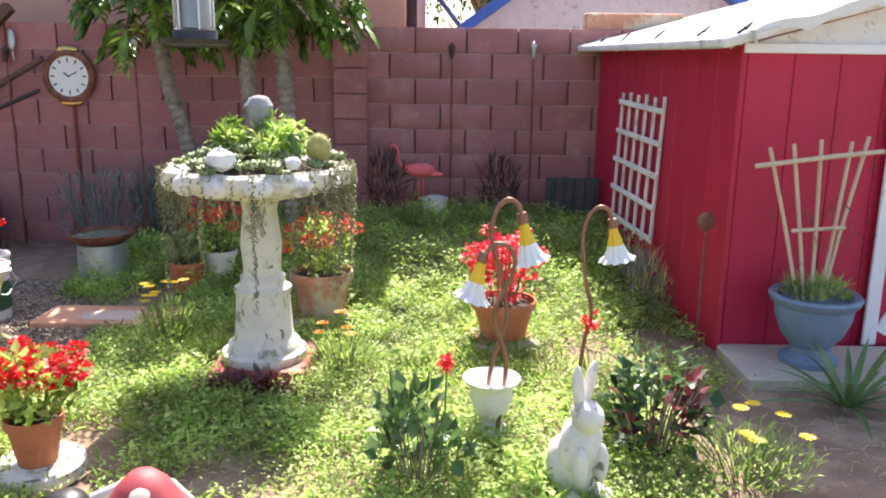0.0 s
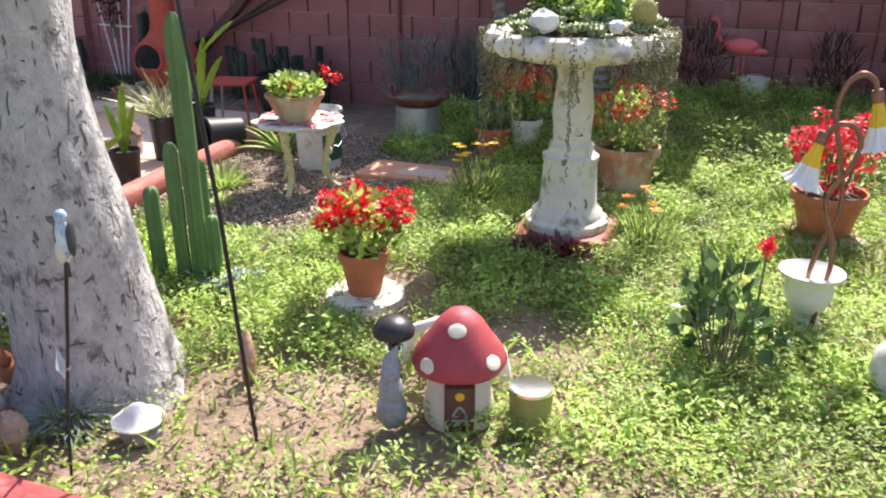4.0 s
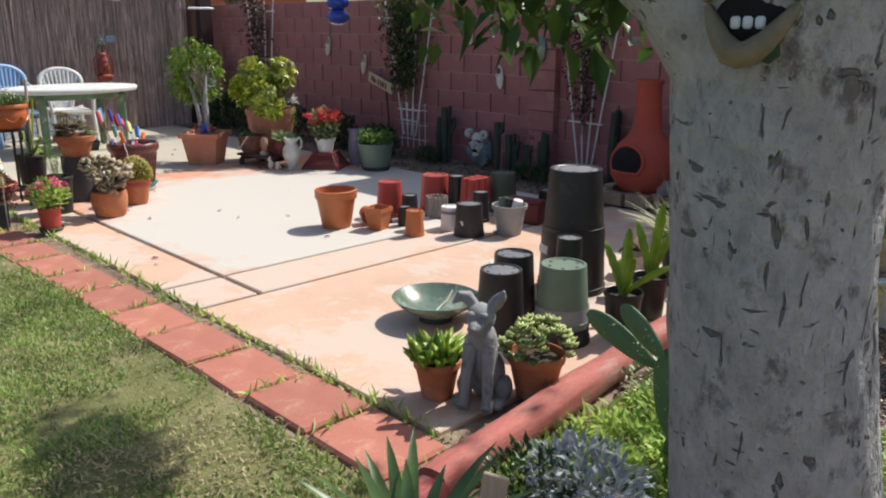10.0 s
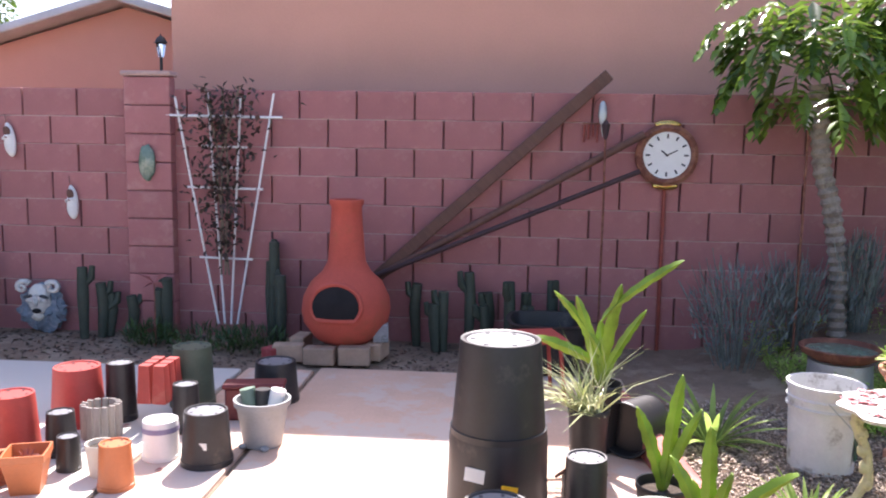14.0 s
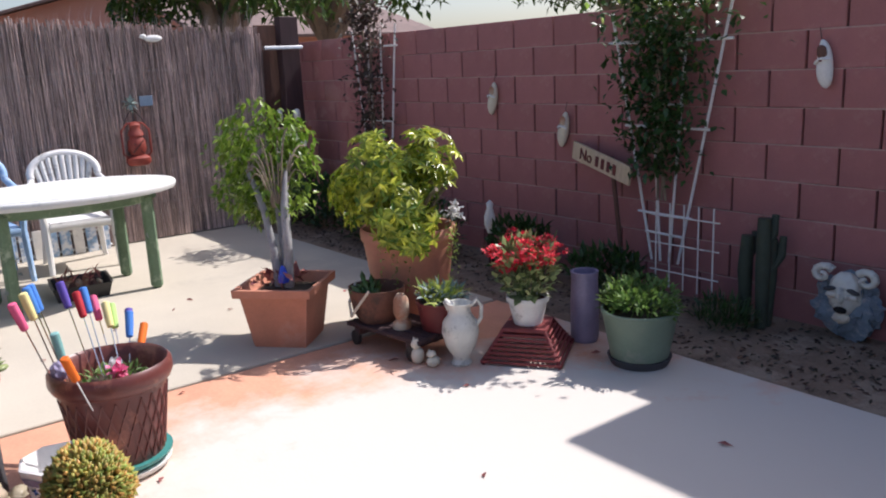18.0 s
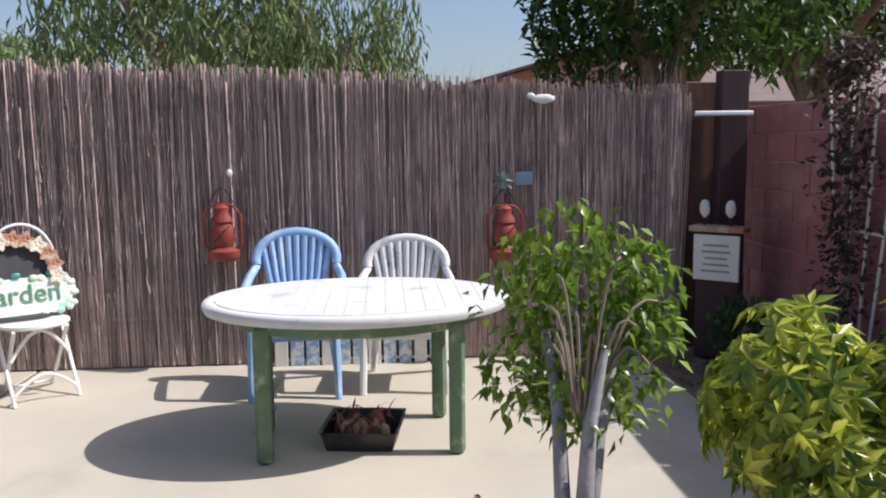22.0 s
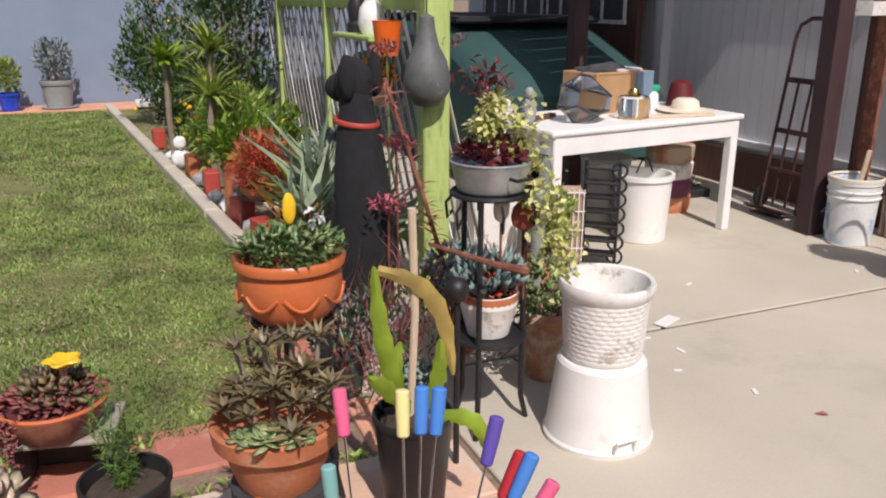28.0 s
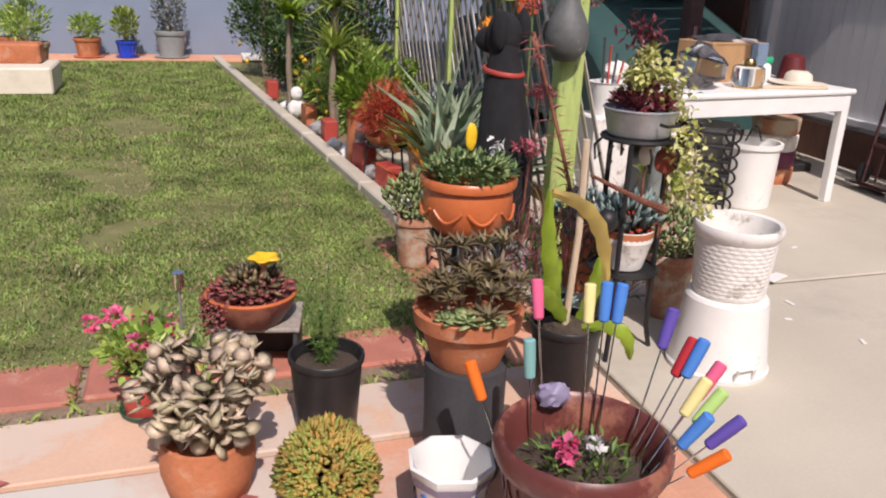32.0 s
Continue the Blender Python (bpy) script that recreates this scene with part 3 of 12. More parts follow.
def lathe(profile, seg=28, bm=None, x=0, y=0, z=0, wobble=0.0, ripple=0.0, lobes=8, square=0.0, caps=True):
    """Turns (radius, height) points round the z axis; ripple: scalloped rim; square: towards a square plan."""
    bm = bm or bmesh.new()
    rings = []
    for k, (r, h) in enumerate(profile):
        ring = []
        for n in range(seg):
            a = 2 * math.pi * n / seg
            rr = r
            if square:
                rr = r / max(abs(math.cos(a)), abs(math.sin(a))) * square + r * (1 - square)
            if ripple:
                rr *= 1 + ripple * math.cos(lobes * a) * (h / max(p[1] for p in profile))
            if wobble:
                rr *= 1 + wobble * noise.noise(Vector((math.cos(a) * 1.5, math.sin(a) * 1.5, h * 4 + x)))
            ring.append(bm.verts.new((x + rr * math.cos(a), y + rr * math.sin(a), z + h)))
        rings.append(ring)
    for a, b in zip(rings, rings[1:]):
        for n in range(seg):
            try:
                bm.faces.new((a[n], a[(n + 1) % seg], b[(n + 1) % seg], b[n]))
            except ValueError:
                pass
    for ring, turn in ((rings[0], -1), (rings[-1], 1)):
        if caps and profile[0 if turn < 0 else -1][0] > 0.0005:
            bm.faces.new(ring[::turn])
    bmesh.ops.remove_doubles(bm, verts=bm.verts[:], dist=1e-5)
    return bm


def tube(points, radius, seg=8, bm=None, taper=None, caps=True):
    """A pipe along points; radius may be a list."""
    bm = bm or bmesh.new()
    pts = [Vector(p) for p in points]
    rad = radius if isinstance(radius, (list, tuple)) else [radius + ((taper or radius) - radius) * k / max(1, len(pts) - 1) for k in range(len(pts))]
    rings, side = [], None
    for k, p in enumerate(pts):
        d = (pts[min(k + 1, len(pts) - 1)] - pts[max(k - 1, 0)])
        d = d.normalized() if d.length > 1e-9 else Vector((0, 0, 1))
        if side is None:
            side = d.orthogonal().normalized()
        else:
            side = (side - d * side.dot(d))
            side = side.normalized() if side.length > 1e-6 else d.orthogonal().normalized()
        up = d.cross(side)
        rings.append([bm.verts.new(p + (side * math.cos(2 * math.pi * n / seg) + up * math.sin(2 * math.pi * n / seg)) * rad[k]) for n in range(seg)])
    for a, b in zip(rings, rings[1:]):
        for n in range(seg):
            bm.faces.new((a[n], a[(n + 1) % seg], b[(n + 1) % seg], b[n]))
    if caps:
        bm.faces.new(rings[0][::-1])
        bm.faces.new(rings[-1])
    return bm


def arc(a, b, sag, n=8):
    """Points from a to b bowed by the vector sag."""
    a, b, sag = Vector(a), Vector(b), Vector(sag)
    return [a.lerp(b, k / n) + sag * math.sin(math.pi * k / n) for k in range(n + 1)]


def ball(rx, ry, rz, x=0, y=0, z=0, rough=0.0, seed=0.0, sub=3, bm=None, m=None, freq=3.0):
    """A rounded lump, uneven by rough."""
    bm = bm or bmesh.new()
    vs = bmesh.ops.create_icosphere(bm, subdivisions=sub, radius=1.0)["verts"]
    for v in vs:
        k = 1 + rough * noise.noise(v.co * freq + Vector((seed, seed * 1.7, seed * 0.3)))
        v.co = Vector((v.co.x * rx, v.co.y * ry, v.co.z * rz)) * k + Vector((x, y, z))
    if m is not None:
        bmesh.ops.transform(bm, matrix=m, verts=vs)
    return bm


LEAF = np.array([(0, 0, 0), (0.5, 0.42, 0.10), (-0.5, 0.42, 0.10), (0, 0.5, -0.02), (0, 1, -0.08)])
LEAF_TRIS = np.array([(0, 1, 3), (0, 3, 2), (3, 1, 4), (3, 4, 2)])
BLADE = np.array([(-0.5, 0, 0), (0.5, 0, 0), (-0.4, 0.5, 0.06), (0.4, 0.5, 0.06), (0, 1, -0.10)])
BLADE_TRIS = np.array([(0, 1, 3), (0, 3, 2), (2, 3, 4)])
THICK = np.array([(0, 0, 0), (0.42, 0.35, 0.16), (-0.42, 0.35, 0.16), (0.5, 0.7, 0.05), (-0.5, 0.7, 0.05), (0, 1, 0.04), (0, 0.5, -0.22)])
THICK_TRIS = np.array([(0, 1, 2), (1, 3, 4), (1, 4, 2), (3, 5, 4), (0, 6, 1), (1, 6, 3), (3, 6, 5), (5, 6, 4), (4, 6, 2), (2, 6, 0)])


ROUND = np.array([(0, 0, 0), (0.38, 0.22, 0.02), (0.55, 0.55, 0.0), (0.38, 0.9, 0.0), (0, 1.02, 0.0), (-0.38, 0.9, 0.0), (-0.55, 0.55, 0.0), (-0.38, 0.22, 0.02), (0, 0.55, 0.09), (0, 0.55, -0.09)])
ROUND_TRIS = np.array([(k, (k + 1) % 8, 8) for k in range(8)] + [((k + 1) % 8, k, 9) for k in range(8)])


def leaves(name, pos, way, length, width, material, shape="leaf", twist=None):
    """One mesh of many leaves: at pos, pointing along way, of the given lengths and widths."""
    verts, tris = {"leaf": (LEAF, LEAF_TRIS), "blade": (BLADE, BLADE_TRIS), "thick": (THICK, THICK_TRIS), "round": (ROUND, ROUND_TRIS)}[shape]
    pos, way = np.asarray(pos, float), np.asarray(way, float)
    n = len(pos)
    length = np.broadcast_to(np.asarray(length, float), (n,))
    width = np.broadcast_to(np.asarray(width, float), (n,))
    way = way / np.maximum(np.linalg.norm(way, axis=1, keepdims=True), 1e-9)
    ref = np.where(np.abs(way[:, 2:3]) > 0.93, np.array([[1.0, 0, 0]]), np.array([[0, 0, 1.0]]))
    side = np.cross(way, ref)
    side /= np.maximum(np.linalg.norm(side, axis=1, keepdims=True), 1e-9)
    up = np.cross(side, way)
    if twist is None:
        twist = rng.uniform(-0.6, 0.6, n)
    c, s = np.cos(twist)[:, None], np.sin(twist)[:, None]
    side, up = c * side + s * up, c * up - s * side
    co = pos[:, None] + side[:, None] * (verts[None, :, 0:1] * width[:, None, None]) + way[:, None] * (verts[None, :, 1:2] * length[:, None, None]) + up[:, None] * (verts[None, :, 2:3] * length[:, None, None])
    faces = tris[None] + (np.arange(n) * len(verts))[:, None, None]
    me = bpy.data.meshes.new(name)
    nv, nf = n * len(verts), n * len(tris)
    me.vertices.add(nv)
    me.vertices.foreach_set("co", co.reshape(-1).astype(np.float32))
    me.loops.add(nf * 3)
    me.loops.foreach_set("vertex_index", faces.reshape(-1).astype(np.int32))
    me.polygons.add(nf)
    me.polygons.foreach_set("loop_start", np.arange(0, nf * 3, 3, dtype=np.int32))
    me.update(calc_edges=True)
    me.materials.append(material)
    return me


def dome_ways(n, lift=0.2, spread=1.0):
    a = rng.uniform(0, 2 * np.pi, n)
    z = rng.uniform(lift, 1, n)
    r = np.sqrt(np.maximum(0, 1 - z * z)) * spread
    return np.stack([r * np.cos(a), r * np.sin(a), z], 1)


def puff(n, rx, ry, rz, cz, hollow=0.55, clumps=0):
    """Points in an uneven ellipsoid, most of them near its skin and in clumps."""
    if clumps:
        c = puff(clumps, rx * 0.8, ry * 0.8, rz * 0.8, cz, 0.5)
        k = rng.randint(0, clumps, n)
        d = rng.normal(0, 1, (n, 3))
        d /= np.linalg.norm(d, axis=1, keepdims=True)
        s = (rx + ry + rz) / 3 * rng.uniform(0.22, 0.42, clumps)[k][:, None] * rng.uniform(0.5, 1, (n, 1)) ** 0.4
        return c[k] + d * s
    d = rng.normal(0, 1, (n, 3))
    d /= np.linalg.norm(d, axis=1, keepdims=True)
    r = rng.uniform(hollow ** 3, 1, n) ** (1 / 3)
    return d * r[:, None] * np.array([rx, ry, rz]) + np.array([0, 0, cz])


def grow(name, n, rx, ry, rz, cz, size, width, material, parent, shape="leaf", clumps=0, lift=0.3, hollow=0.4, label=""):
    """A mass of leaves round the point 0, 0, cz of its parent."""
    p = puff(n, rx, ry, rz, cz, hollow, clumps)
    w = (p - np.array([0, 0, cz - rz * 0.6])) / max(rx, rz) + rng.normal(0, 0.55, (n, 3)) + np.array([0, 0, lift])
    s = size * rng.uniform(0.6, 1.25, n)
    return part(name, leaves(name, p, w, s, s * width, material, shape), None, parent, label)


def rosette(bm_list, x, y, z, r, n=18, size=None, lift=0.5):
    """Rows of leaves that fan out from one centre: positions and ways."""
    k = np.arange(n)
    a = k * 2.4
    e = lift + 0.9 * (1 - k / n)
    w = np.stack([np.cos(a) * np.cos(e), np.sin(a) * np.cos(e), np.sin(e)], 1)
    bm_list.append((np.tile([[x, y, z]], (n, 1)) + w * r * 0.1, w, np.full(n, r) * (0.55 + 0.45 * k / n)))


def pack(parts):
    return [np.concatenate([p[i] for p in parts]) for i in range(3)]


def pot_profile(r, h, base=0.72, rim=0.16, lip=0.08, wall=0.012):
    """A flower pot with a rim band: outside up, over the lip, and down inside to the soil."""
    rb = r * base
    t = 1 - rim
    body = r * (1 - lip)
    pr = [(rb * 0.96, 0), (rb, h * 0.015)]
    if lip > 0:
        pr += [(rb + (body - rb) * 0.5, h * t * 0.5), (body, h * t), (r * 0.985, h * t + 0.001), (r, h * (t + 0.02)), (r, h * 0.985), (r - wall * 0.4, h)]
    else:
        pr += [(rb + (r - rb) * 0.5, h * 0.5), (r, h * 0.99), (r - wall * 0.4, h)]
    pr += [(r - wall, h * 0.99), (r - wall * 1.3, h * 0.86), (0.0, h * 0.87)]
    return pr


def pot(parent, r, h, material, base=0.72, rim=0.16, lip=0.08, soil=True, seg=28, square=0.0, label="", name="pot", z=0.0, ripple=0.0, lobes=8):
    pr = pot_profile(r, h, base, rim, lip, max(0.006, r * 0.07))
    body = part(name, lathe(pr[:-1] + [(pr[-2][0] * 0.98, h * 0.80)], seg, square=square, z=z, ripple=ripple, lobes=lobes), material, parent, label)
    if soil:
        part("soil", lathe([(pr[-2][0] * 0.99, h * 0.81), (pr[-2][0] * 0.9, h * 0.86), (pr[-2][0] * 0.5, h * 0.88), (0.0, h * 0.885)], seg, z=z, square=square, wobble=0.05), POT_SOIL, parent)
    return body


def upturned(parent, r, h, material, label="", top=0.74, z=0.0, name="pot", band=True, holes=True):
    """A nursery pot that stands on its mouth."""
    pr = [(r, 0), (r, h * 0.10), (r * 0.965, h * 0.105)] if band else [(r, 0)]
    pr += [(r * (0.965 + top) / 2, h * 0.55), (r * top * 1.02, h * 0.95), (r * top, h), (r * top * 0.9, h), (r * top * 0.86, h - 0.006), (0.0, h - 0.006)]
    ob = part(name, lathe(pr, 26, z=z), material, parent, label)
    if material is BLACK_PLASTIC and holes:
        part("dusty_base", lathe([(r * top * 0.84, h - 0.0055), (r * top * 0.8, h - 0.0045), (0.0, h - 0.004)], 24, z=z), DUSTY, ob, "dusty grey base")
    if holes:
        for k in range(6):
            a = k * math.pi / 3
            part("drain_hole", lathe([(r * 0.06, 0), (r * 0.06, 0.002), (0.0, 0.002)], 8, x=r * top * 0.68 * math.cos(a), y=r * top * 0.68 * math.sin(a), z=z + h - 0.0045), SLATE, ob)
    return ob


def ground_z(x, y):
    """The garden bed rises a little towards the back wall."""
    def ease(v):
        v = min(1.0, max(0.0, v))
        return v * v * (3 - 2 * v)
    return 0.32 * ease((y - 4.8) / 1.95) * ease((x + 2.9) / 1.6) * ease((9.5 - y) / 2)


# ---- ground, pavements, walls ----
def grid_mesh(name, xs, ys, zf, material):
    nx, ny = len(xs), len(ys)
    verts = [(x, y, zf(x, y)) for y in ys for x in xs]
    faces = [(j * nx + i, j * nx + i + 1, (j + 1) * nx + i + 1, (j + 1) * nx + i) for j in range(ny - 1) for i in range(nx - 1)]
    me = bpy.data.meshes.new(name)
    me.from_pydata(verts, [], faces)
    me.materials.append(material)
    me.polygons.foreach_set("use_smooth", [True] * len(faces))
    return me


far = [-900, -300, -100, -40, -25]
gx = far + list(np.arange(-15, 6.01, 0.25)) + [9, 15, 25, 60, 200, 900]
gy = far[:4] + [-20] + list(np.arange(-10, 8.01, 0.25)) + [10, 15, 25, 60, 200, 900]


def bed_height(x, y):
    lump = 0.012 * noise.noise(Vector((x * 2.3, y * 2.3, 0))) if -15 < x < 6 and -10 < y < 8 else 0
    return -0.022 + ground_z(x, y) + (lump if x > -3 and y > 1.4 else 0)


solid("ground", grid_mesh("ground", gx, gy, bed_height, SOIL), None, "dry brown garden soil sheet under the whole yard", "ground", kind="structure")
for lx, ly in ((np.append(np.arange(-8.9, -3.0, 0.5), -2.96), np.append(np.arange(-8.4, 1.6, 0.5), 1.94)), (np.arange(-2.96, 5.6, 0.5), np.append(np.arange(-8.4, 0.9, 0.5), 1.2))):
    solid("ground_lawn", grid_mesh("ground_lawn", lx, ly, lambda x, y: -0.012, LAWN_SOIL), None, "patchy soil under the mown lawn", "lawn", kind="structure")


def slab(name, x0, x1, y0, y1, material, label, top=0.0, gap=0.006):
    bm = box(x1 - x0 - 2 * gap, y1 - y0 - 2 * gap, 0.09, 0, 0, -0.09, 0.006)
    return solid(name, bm, material, label, "paving", kind="structure", at=pose((x0 + x1) / 2, (y0 + y1) / 2, top))


pink = "salmon-stained concrete patio slab with worn pale patches"
slab("pavement", -9.27, -5.65, 2.74, 6.03, PINK_SLAB, pink)
slab("pavement", -5.63, -5.2, 2.74, 6.06, PALE_SLAB, "salmon-washed concrete patio slab worn pale")
slab("pavement", -5.18, -3.3, 2.34, 6.12, PALE_SLAB, "salmon-washed concrete patio slab worn pale")
slab("pavement", -9.27, -5.65, 2.34, 2.72, PALE_SLAB, "salmon-washed concrete patio slab worn pale")
slab("pavement", -5.63, -5.2, 2.34, 2.72, PALE_SLAB, "salmon-washed concrete patio slab worn pale")
slab("pavement", -9.27, -8.95, 0.4, 2.32, PINK_SLAB, pink)
grey = "tan-grey broom-finished concrete patio slab"
slab("pavement", -13.3, -9.29, 1.78, 6.03, GREY_SLAB, grey)
slab("pavement", -13.3, -9.29, -4.0, 1.765, GREY_SLAB, grey)
solid("paving_joint", box(3.98, 0.05, 0.012, 0, 0, 0, 0.002), JOINT, "dark dirt-filled joint between the patio slabs", "joint", kind="structure", at=pose(-11.295, 1.7725, -0.022))
slab("pavement", 1.62, 4.2, 3.98, 4.5, GREY_SLAB, "small grey concrete slab before the shed door", 0.03)
slab("pavement", -9.6, 5.0, -9.0, -8.25, PINK_SLAB, "reddish paved strip below the house wall", 0.02)
slab("pavement", -2.26, -1.45, 4.66, 5.02, PINK_SLAB, "weathered stepping slab in the garden bed", 0.03)

def border(x, y):
    """The planted border widens away from the patio."""
    return x + 0.083 * max(0.0, -y)


# pavers along the lawn
path = thing("paver_path", 0, 0, 0, 0, "row of red concrete pavers edging the lawn", "paving", kind="structure")
paver_mesh = mesh_of("paver", box(0.43, 0.33, 0.06, 0, 0, -0.062, 0.012), PAVER)
for k in range(12):
    part("paver", paver_mesh, None, path, at=pose(-3.42 - 0.455 * k, 2.15 - 0.012 * k + rng.uniform(-0.01, 0.01), rng.uniform(-0.004, 0.006), 0, 0, rng.uniform(-2, 2)))
for k in range(3):
    part("paver", paver_mesh, None, path, at=pose(-9.0 + 0.05 * k, 1.75 - 0.42 * k, 0.0, 0, 0, 90 + rng.uniform(-3, 3)))
curb = thing("kerb", 0, 0, 0, 0, "narrow grey concrete kerb edging the lawn", "kerb", kind="structure")
curb_mesh = mesh_of("kerb_stone", box(0.12, 0.88, 0.1, 0, 0, -0.06, 0.012), GREY_SLAB)
for k in range(10):
    part("kerb_stone", curb_mesh, None, curb, at=pose(border(-8.98, -0.9 * k), -0.9 * k, 0.012, 0, 0, 4.7 + rng.uniform(-0.6, 0.6)))

# block wall along the back
COURSE, LONG = 0.203, 0.4137
wall_n = thing("wall_north", 0, 0, 0, 0, "dusty red painted concrete block wall with raked joints", "wall", kind="structure")
part("core", box(18.9, 0.16, 1.845, -4.35, 7.085, -0.09, 0.002), MORTAR, wall_n, "recessed painted mortar")
block_mesh = mesh_of("block", box(LONG - 0.013, 0.05, COURSE - 0.004, 0, 0, 0, 0.004), BLOCK)
rest = bmesh.new()
count = 0
for row in range(9):
    zb = 1.579 - COURSE * row
    first = -5.523 + (0.2068 if row % 2 else 0.0)
    for k in range(-20, 26):
        xc = first + LONG * (k + 0.5)
        if xc < -13.7 or xc > 4.9:
            continue
        if -6.82 < xc - 0.18 and xc + 0.18 < -6.40:
            continue
        if -11.7 < xc < -0.9 and count < 300:
            part("block", block_mesh, None, wall_n, at=pose(xc, 6.99 + rng.uniform(-0.002, 0.002), zb))
            count += 1
        else:
            box(LONG - 0.013, 0.05, COURSE - 0.004, xc, 6.99, zb, 0.004, bm=rest)
tagged(part("block_rest", rest, BLOCK_J, wall_n), kind="stuff")
for k in range(9):
    bm = bmesh.new()
    for j in range(46):
        box(LONG, 0.004, rng.uniform(0.004, 0.009), -13.3 + LONG * j, 6.9675 + rng.uniform(-0.001, 0.001), 1.572 - COURSE * k, 0.001, bm=bm)
    tagged(part("bed_joint", bm, MORTAR_LITE, wall_n, "pale flush mortar bed"), kind="stuff")
for x0, x1 in ((-6.78, -6.44), (-0.80, -0.53),):
    pil = thing("pilaster", (x0 + x1) / 2, 6.93, 0, 0, "salmon-red block pilaster of the garden wall", "pillar", "wall pilasters", "structure")
    for row in range(9):
        part("block", box(x1 - x0, 0.1, COURSE - 0.006, 0, 0, 1.66 - COURSE * row, 0.006), BLOCK, pil)
    part("cap", box(x1 - x0 + 0.03, 0.13, 0.035, 0, 0, 1.863, 0.006), MORTAR_LITE, pil, "thin grey cap")

# neighbouring houses beyond the wall
house = thing("neighbour_house", -3.49, 10.2, 0, 0, "salmon stucco neighbour house beyond the garden wall", "house")
part("wall", box(6.46, 5.2, 2.9, 0, 0, 0, 0.01), STUCCO, house)
part("roof", box(7.35, 5.4, 0.16, -0.2, 0, 2.9, 0.02), ROOF_BROWN, house)
win = part("window", box(0.05, 0.9, 0.8, 3.26, -2.0, 1.6, 0.005), WOOD_DARK, house, "dark side window")
part("awning", box(0.02, 0.95, 0.75, 0, 0, -0.75, 0.003, m=pose(3.25, -2.0, 2.42, 0, -38, 0)), BLUE_TRIM, house, "blue-grey window awning")
lampw = thing("wall_lantern", -6.52, 6.94, 1.898, 0, "small black carriage lamp standing on the wall", "lamp")
part("post", tube([(0, 0, 0), (0, 0, 0.10)], 0.012, 8), IRON, lampw)
part("glass", lathe([(0.022, 0.10), (0.04, 0.2), (0.0, 0.2)], 6, caps=False), GLASS_SMOKE, lampw)
part("cap", lathe([(0.05, 0.2), (0.03, 0.235), (0.008, 0.25), (0.0, 0.27)], 6), IRON, lampw)


def gable_house(name, x0, x1, y0, y1, wall_h, apex, wall_mat, roof_mat, label, over=0.35, ridge="y"):
    h = thing(name, (x0 + x1) / 2, (y0 + y1) / 2, 0, 0, label, "house")
    sx, sy = x1 - x0, y1 - y0
    bm = bmesh.new()
    if ridge == "y":
        prof = [(-sx / 2, 0), (sx / 2, 0), (sx / 2, wall_h), (0, apex), (-sx / 2, wall_h)]
        a = [bm.verts.new((x, -sy / 2, z)) for x, z in prof]
        b = [bm.verts.new((x, sy / 2, z)) for x, z in prof]
    else:
        prof = [(-sy / 2, 0), (sy / 2, 0), (sy / 2, wall_h), (0, apex), (-sy / 2, wall_h)]
        a = [bm.verts.new((-sx / 2, y, z)) for y, z in prof]
        b = [bm.verts.new((sx / 2, y, z)) for y, z in prof]
    bm.faces.new(a)
    bm.faces.new(b[::-1])
    for k in range(5):
        bm.faces.new((a[k], b[k], b[(k + 1) % 5], a[(k + 1) % 5]))
    bmesh.ops.recalc_face_normals(bm, faces=bm.faces[:])
    part("wall", bm, wall_mat, h, smooth=False)
    half = (sx if ridge == "y" else sy) / 2
    run = sy if ridge == "y" else sx
    slope = math.atan2(apex - wall_h, half)
    length = half / math.cos(slope) + over
    for s in (-1, 1):
        m = (Matrix.Rotation(math.pi / 2, 4, "Z") if ridge != "y" else Matrix()) @ Matrix.Translation((0, 0, apex + 0.03)) @ Matrix.Rotation(s * slope, 4, "Y")
        part("roof", box(length, run + 2 * over, 0.08, s * length / 2, 0, 0, 0.01, m=m), roof_mat, h)
    return h


gable_house("stucco_bungalow", -9.47, -6.43, 9.4, 16, 2.33, 2.76, STUCCO, ROOF_WHITE, "low salmon bungalow with a pale gabled roof beyond the wall", 0.3)
white_shed = thing("neighbour_shed", 2.25, 12.0, 0, 0, "white barn-roofed shed with blue edges beyond the wall", "shed")
prof = [(-2.0, 0), (-2.0, 1.85), (-1.17, 2.45), (0, 2.64), (1.17, 2.45), (2.0, 1.85), (2.0, 0)]
bm = bmesh.new()
fa = [bm.verts.new((x, -1.0, z)) for x, z in prof]
fb = [bm.verts.new((x, 1.6, z)) for x, z in prof]
bm.faces.new(fa)
bm.faces.new(fb[::-1])
for k in range(7):
    bm.faces.new((fa[k], fb[k], fb[(k + 1) % 7], fa[(k + 1) % 7]))
bmesh.ops.recalc_face_normals(bm, faces=bm.faces[:])
part("wall", bm, WHITE_DIRTY, white_shed, smooth=False)
for (xa, za), (xb, zb) in zip(prof[1:5], prof[2:6]):
    ln = math.hypot(xb - xa, zb - za)
    part("edge_board", box(ln + 0.06, 2.9, 0.13, 0, 0, -0.05, 0.01, m=pose((xa + xb) / 2, 0.2, (za + zb) / 2 + 0.02, 0, -math.degrees(math.atan2(zb - za, xb - xa)), 0)), BLUE_TRIM, white_shed, "blue roof edging")
planter_far = thing("window_box", 1.61, 7.06, 1.757, 0, "long weathered terracotta trough on the garden wall", "planter")
part("trough", box(0.78, 0.14, 0.15, 0, 0, 0, 0.012), TERRA_OLD, planter_far)

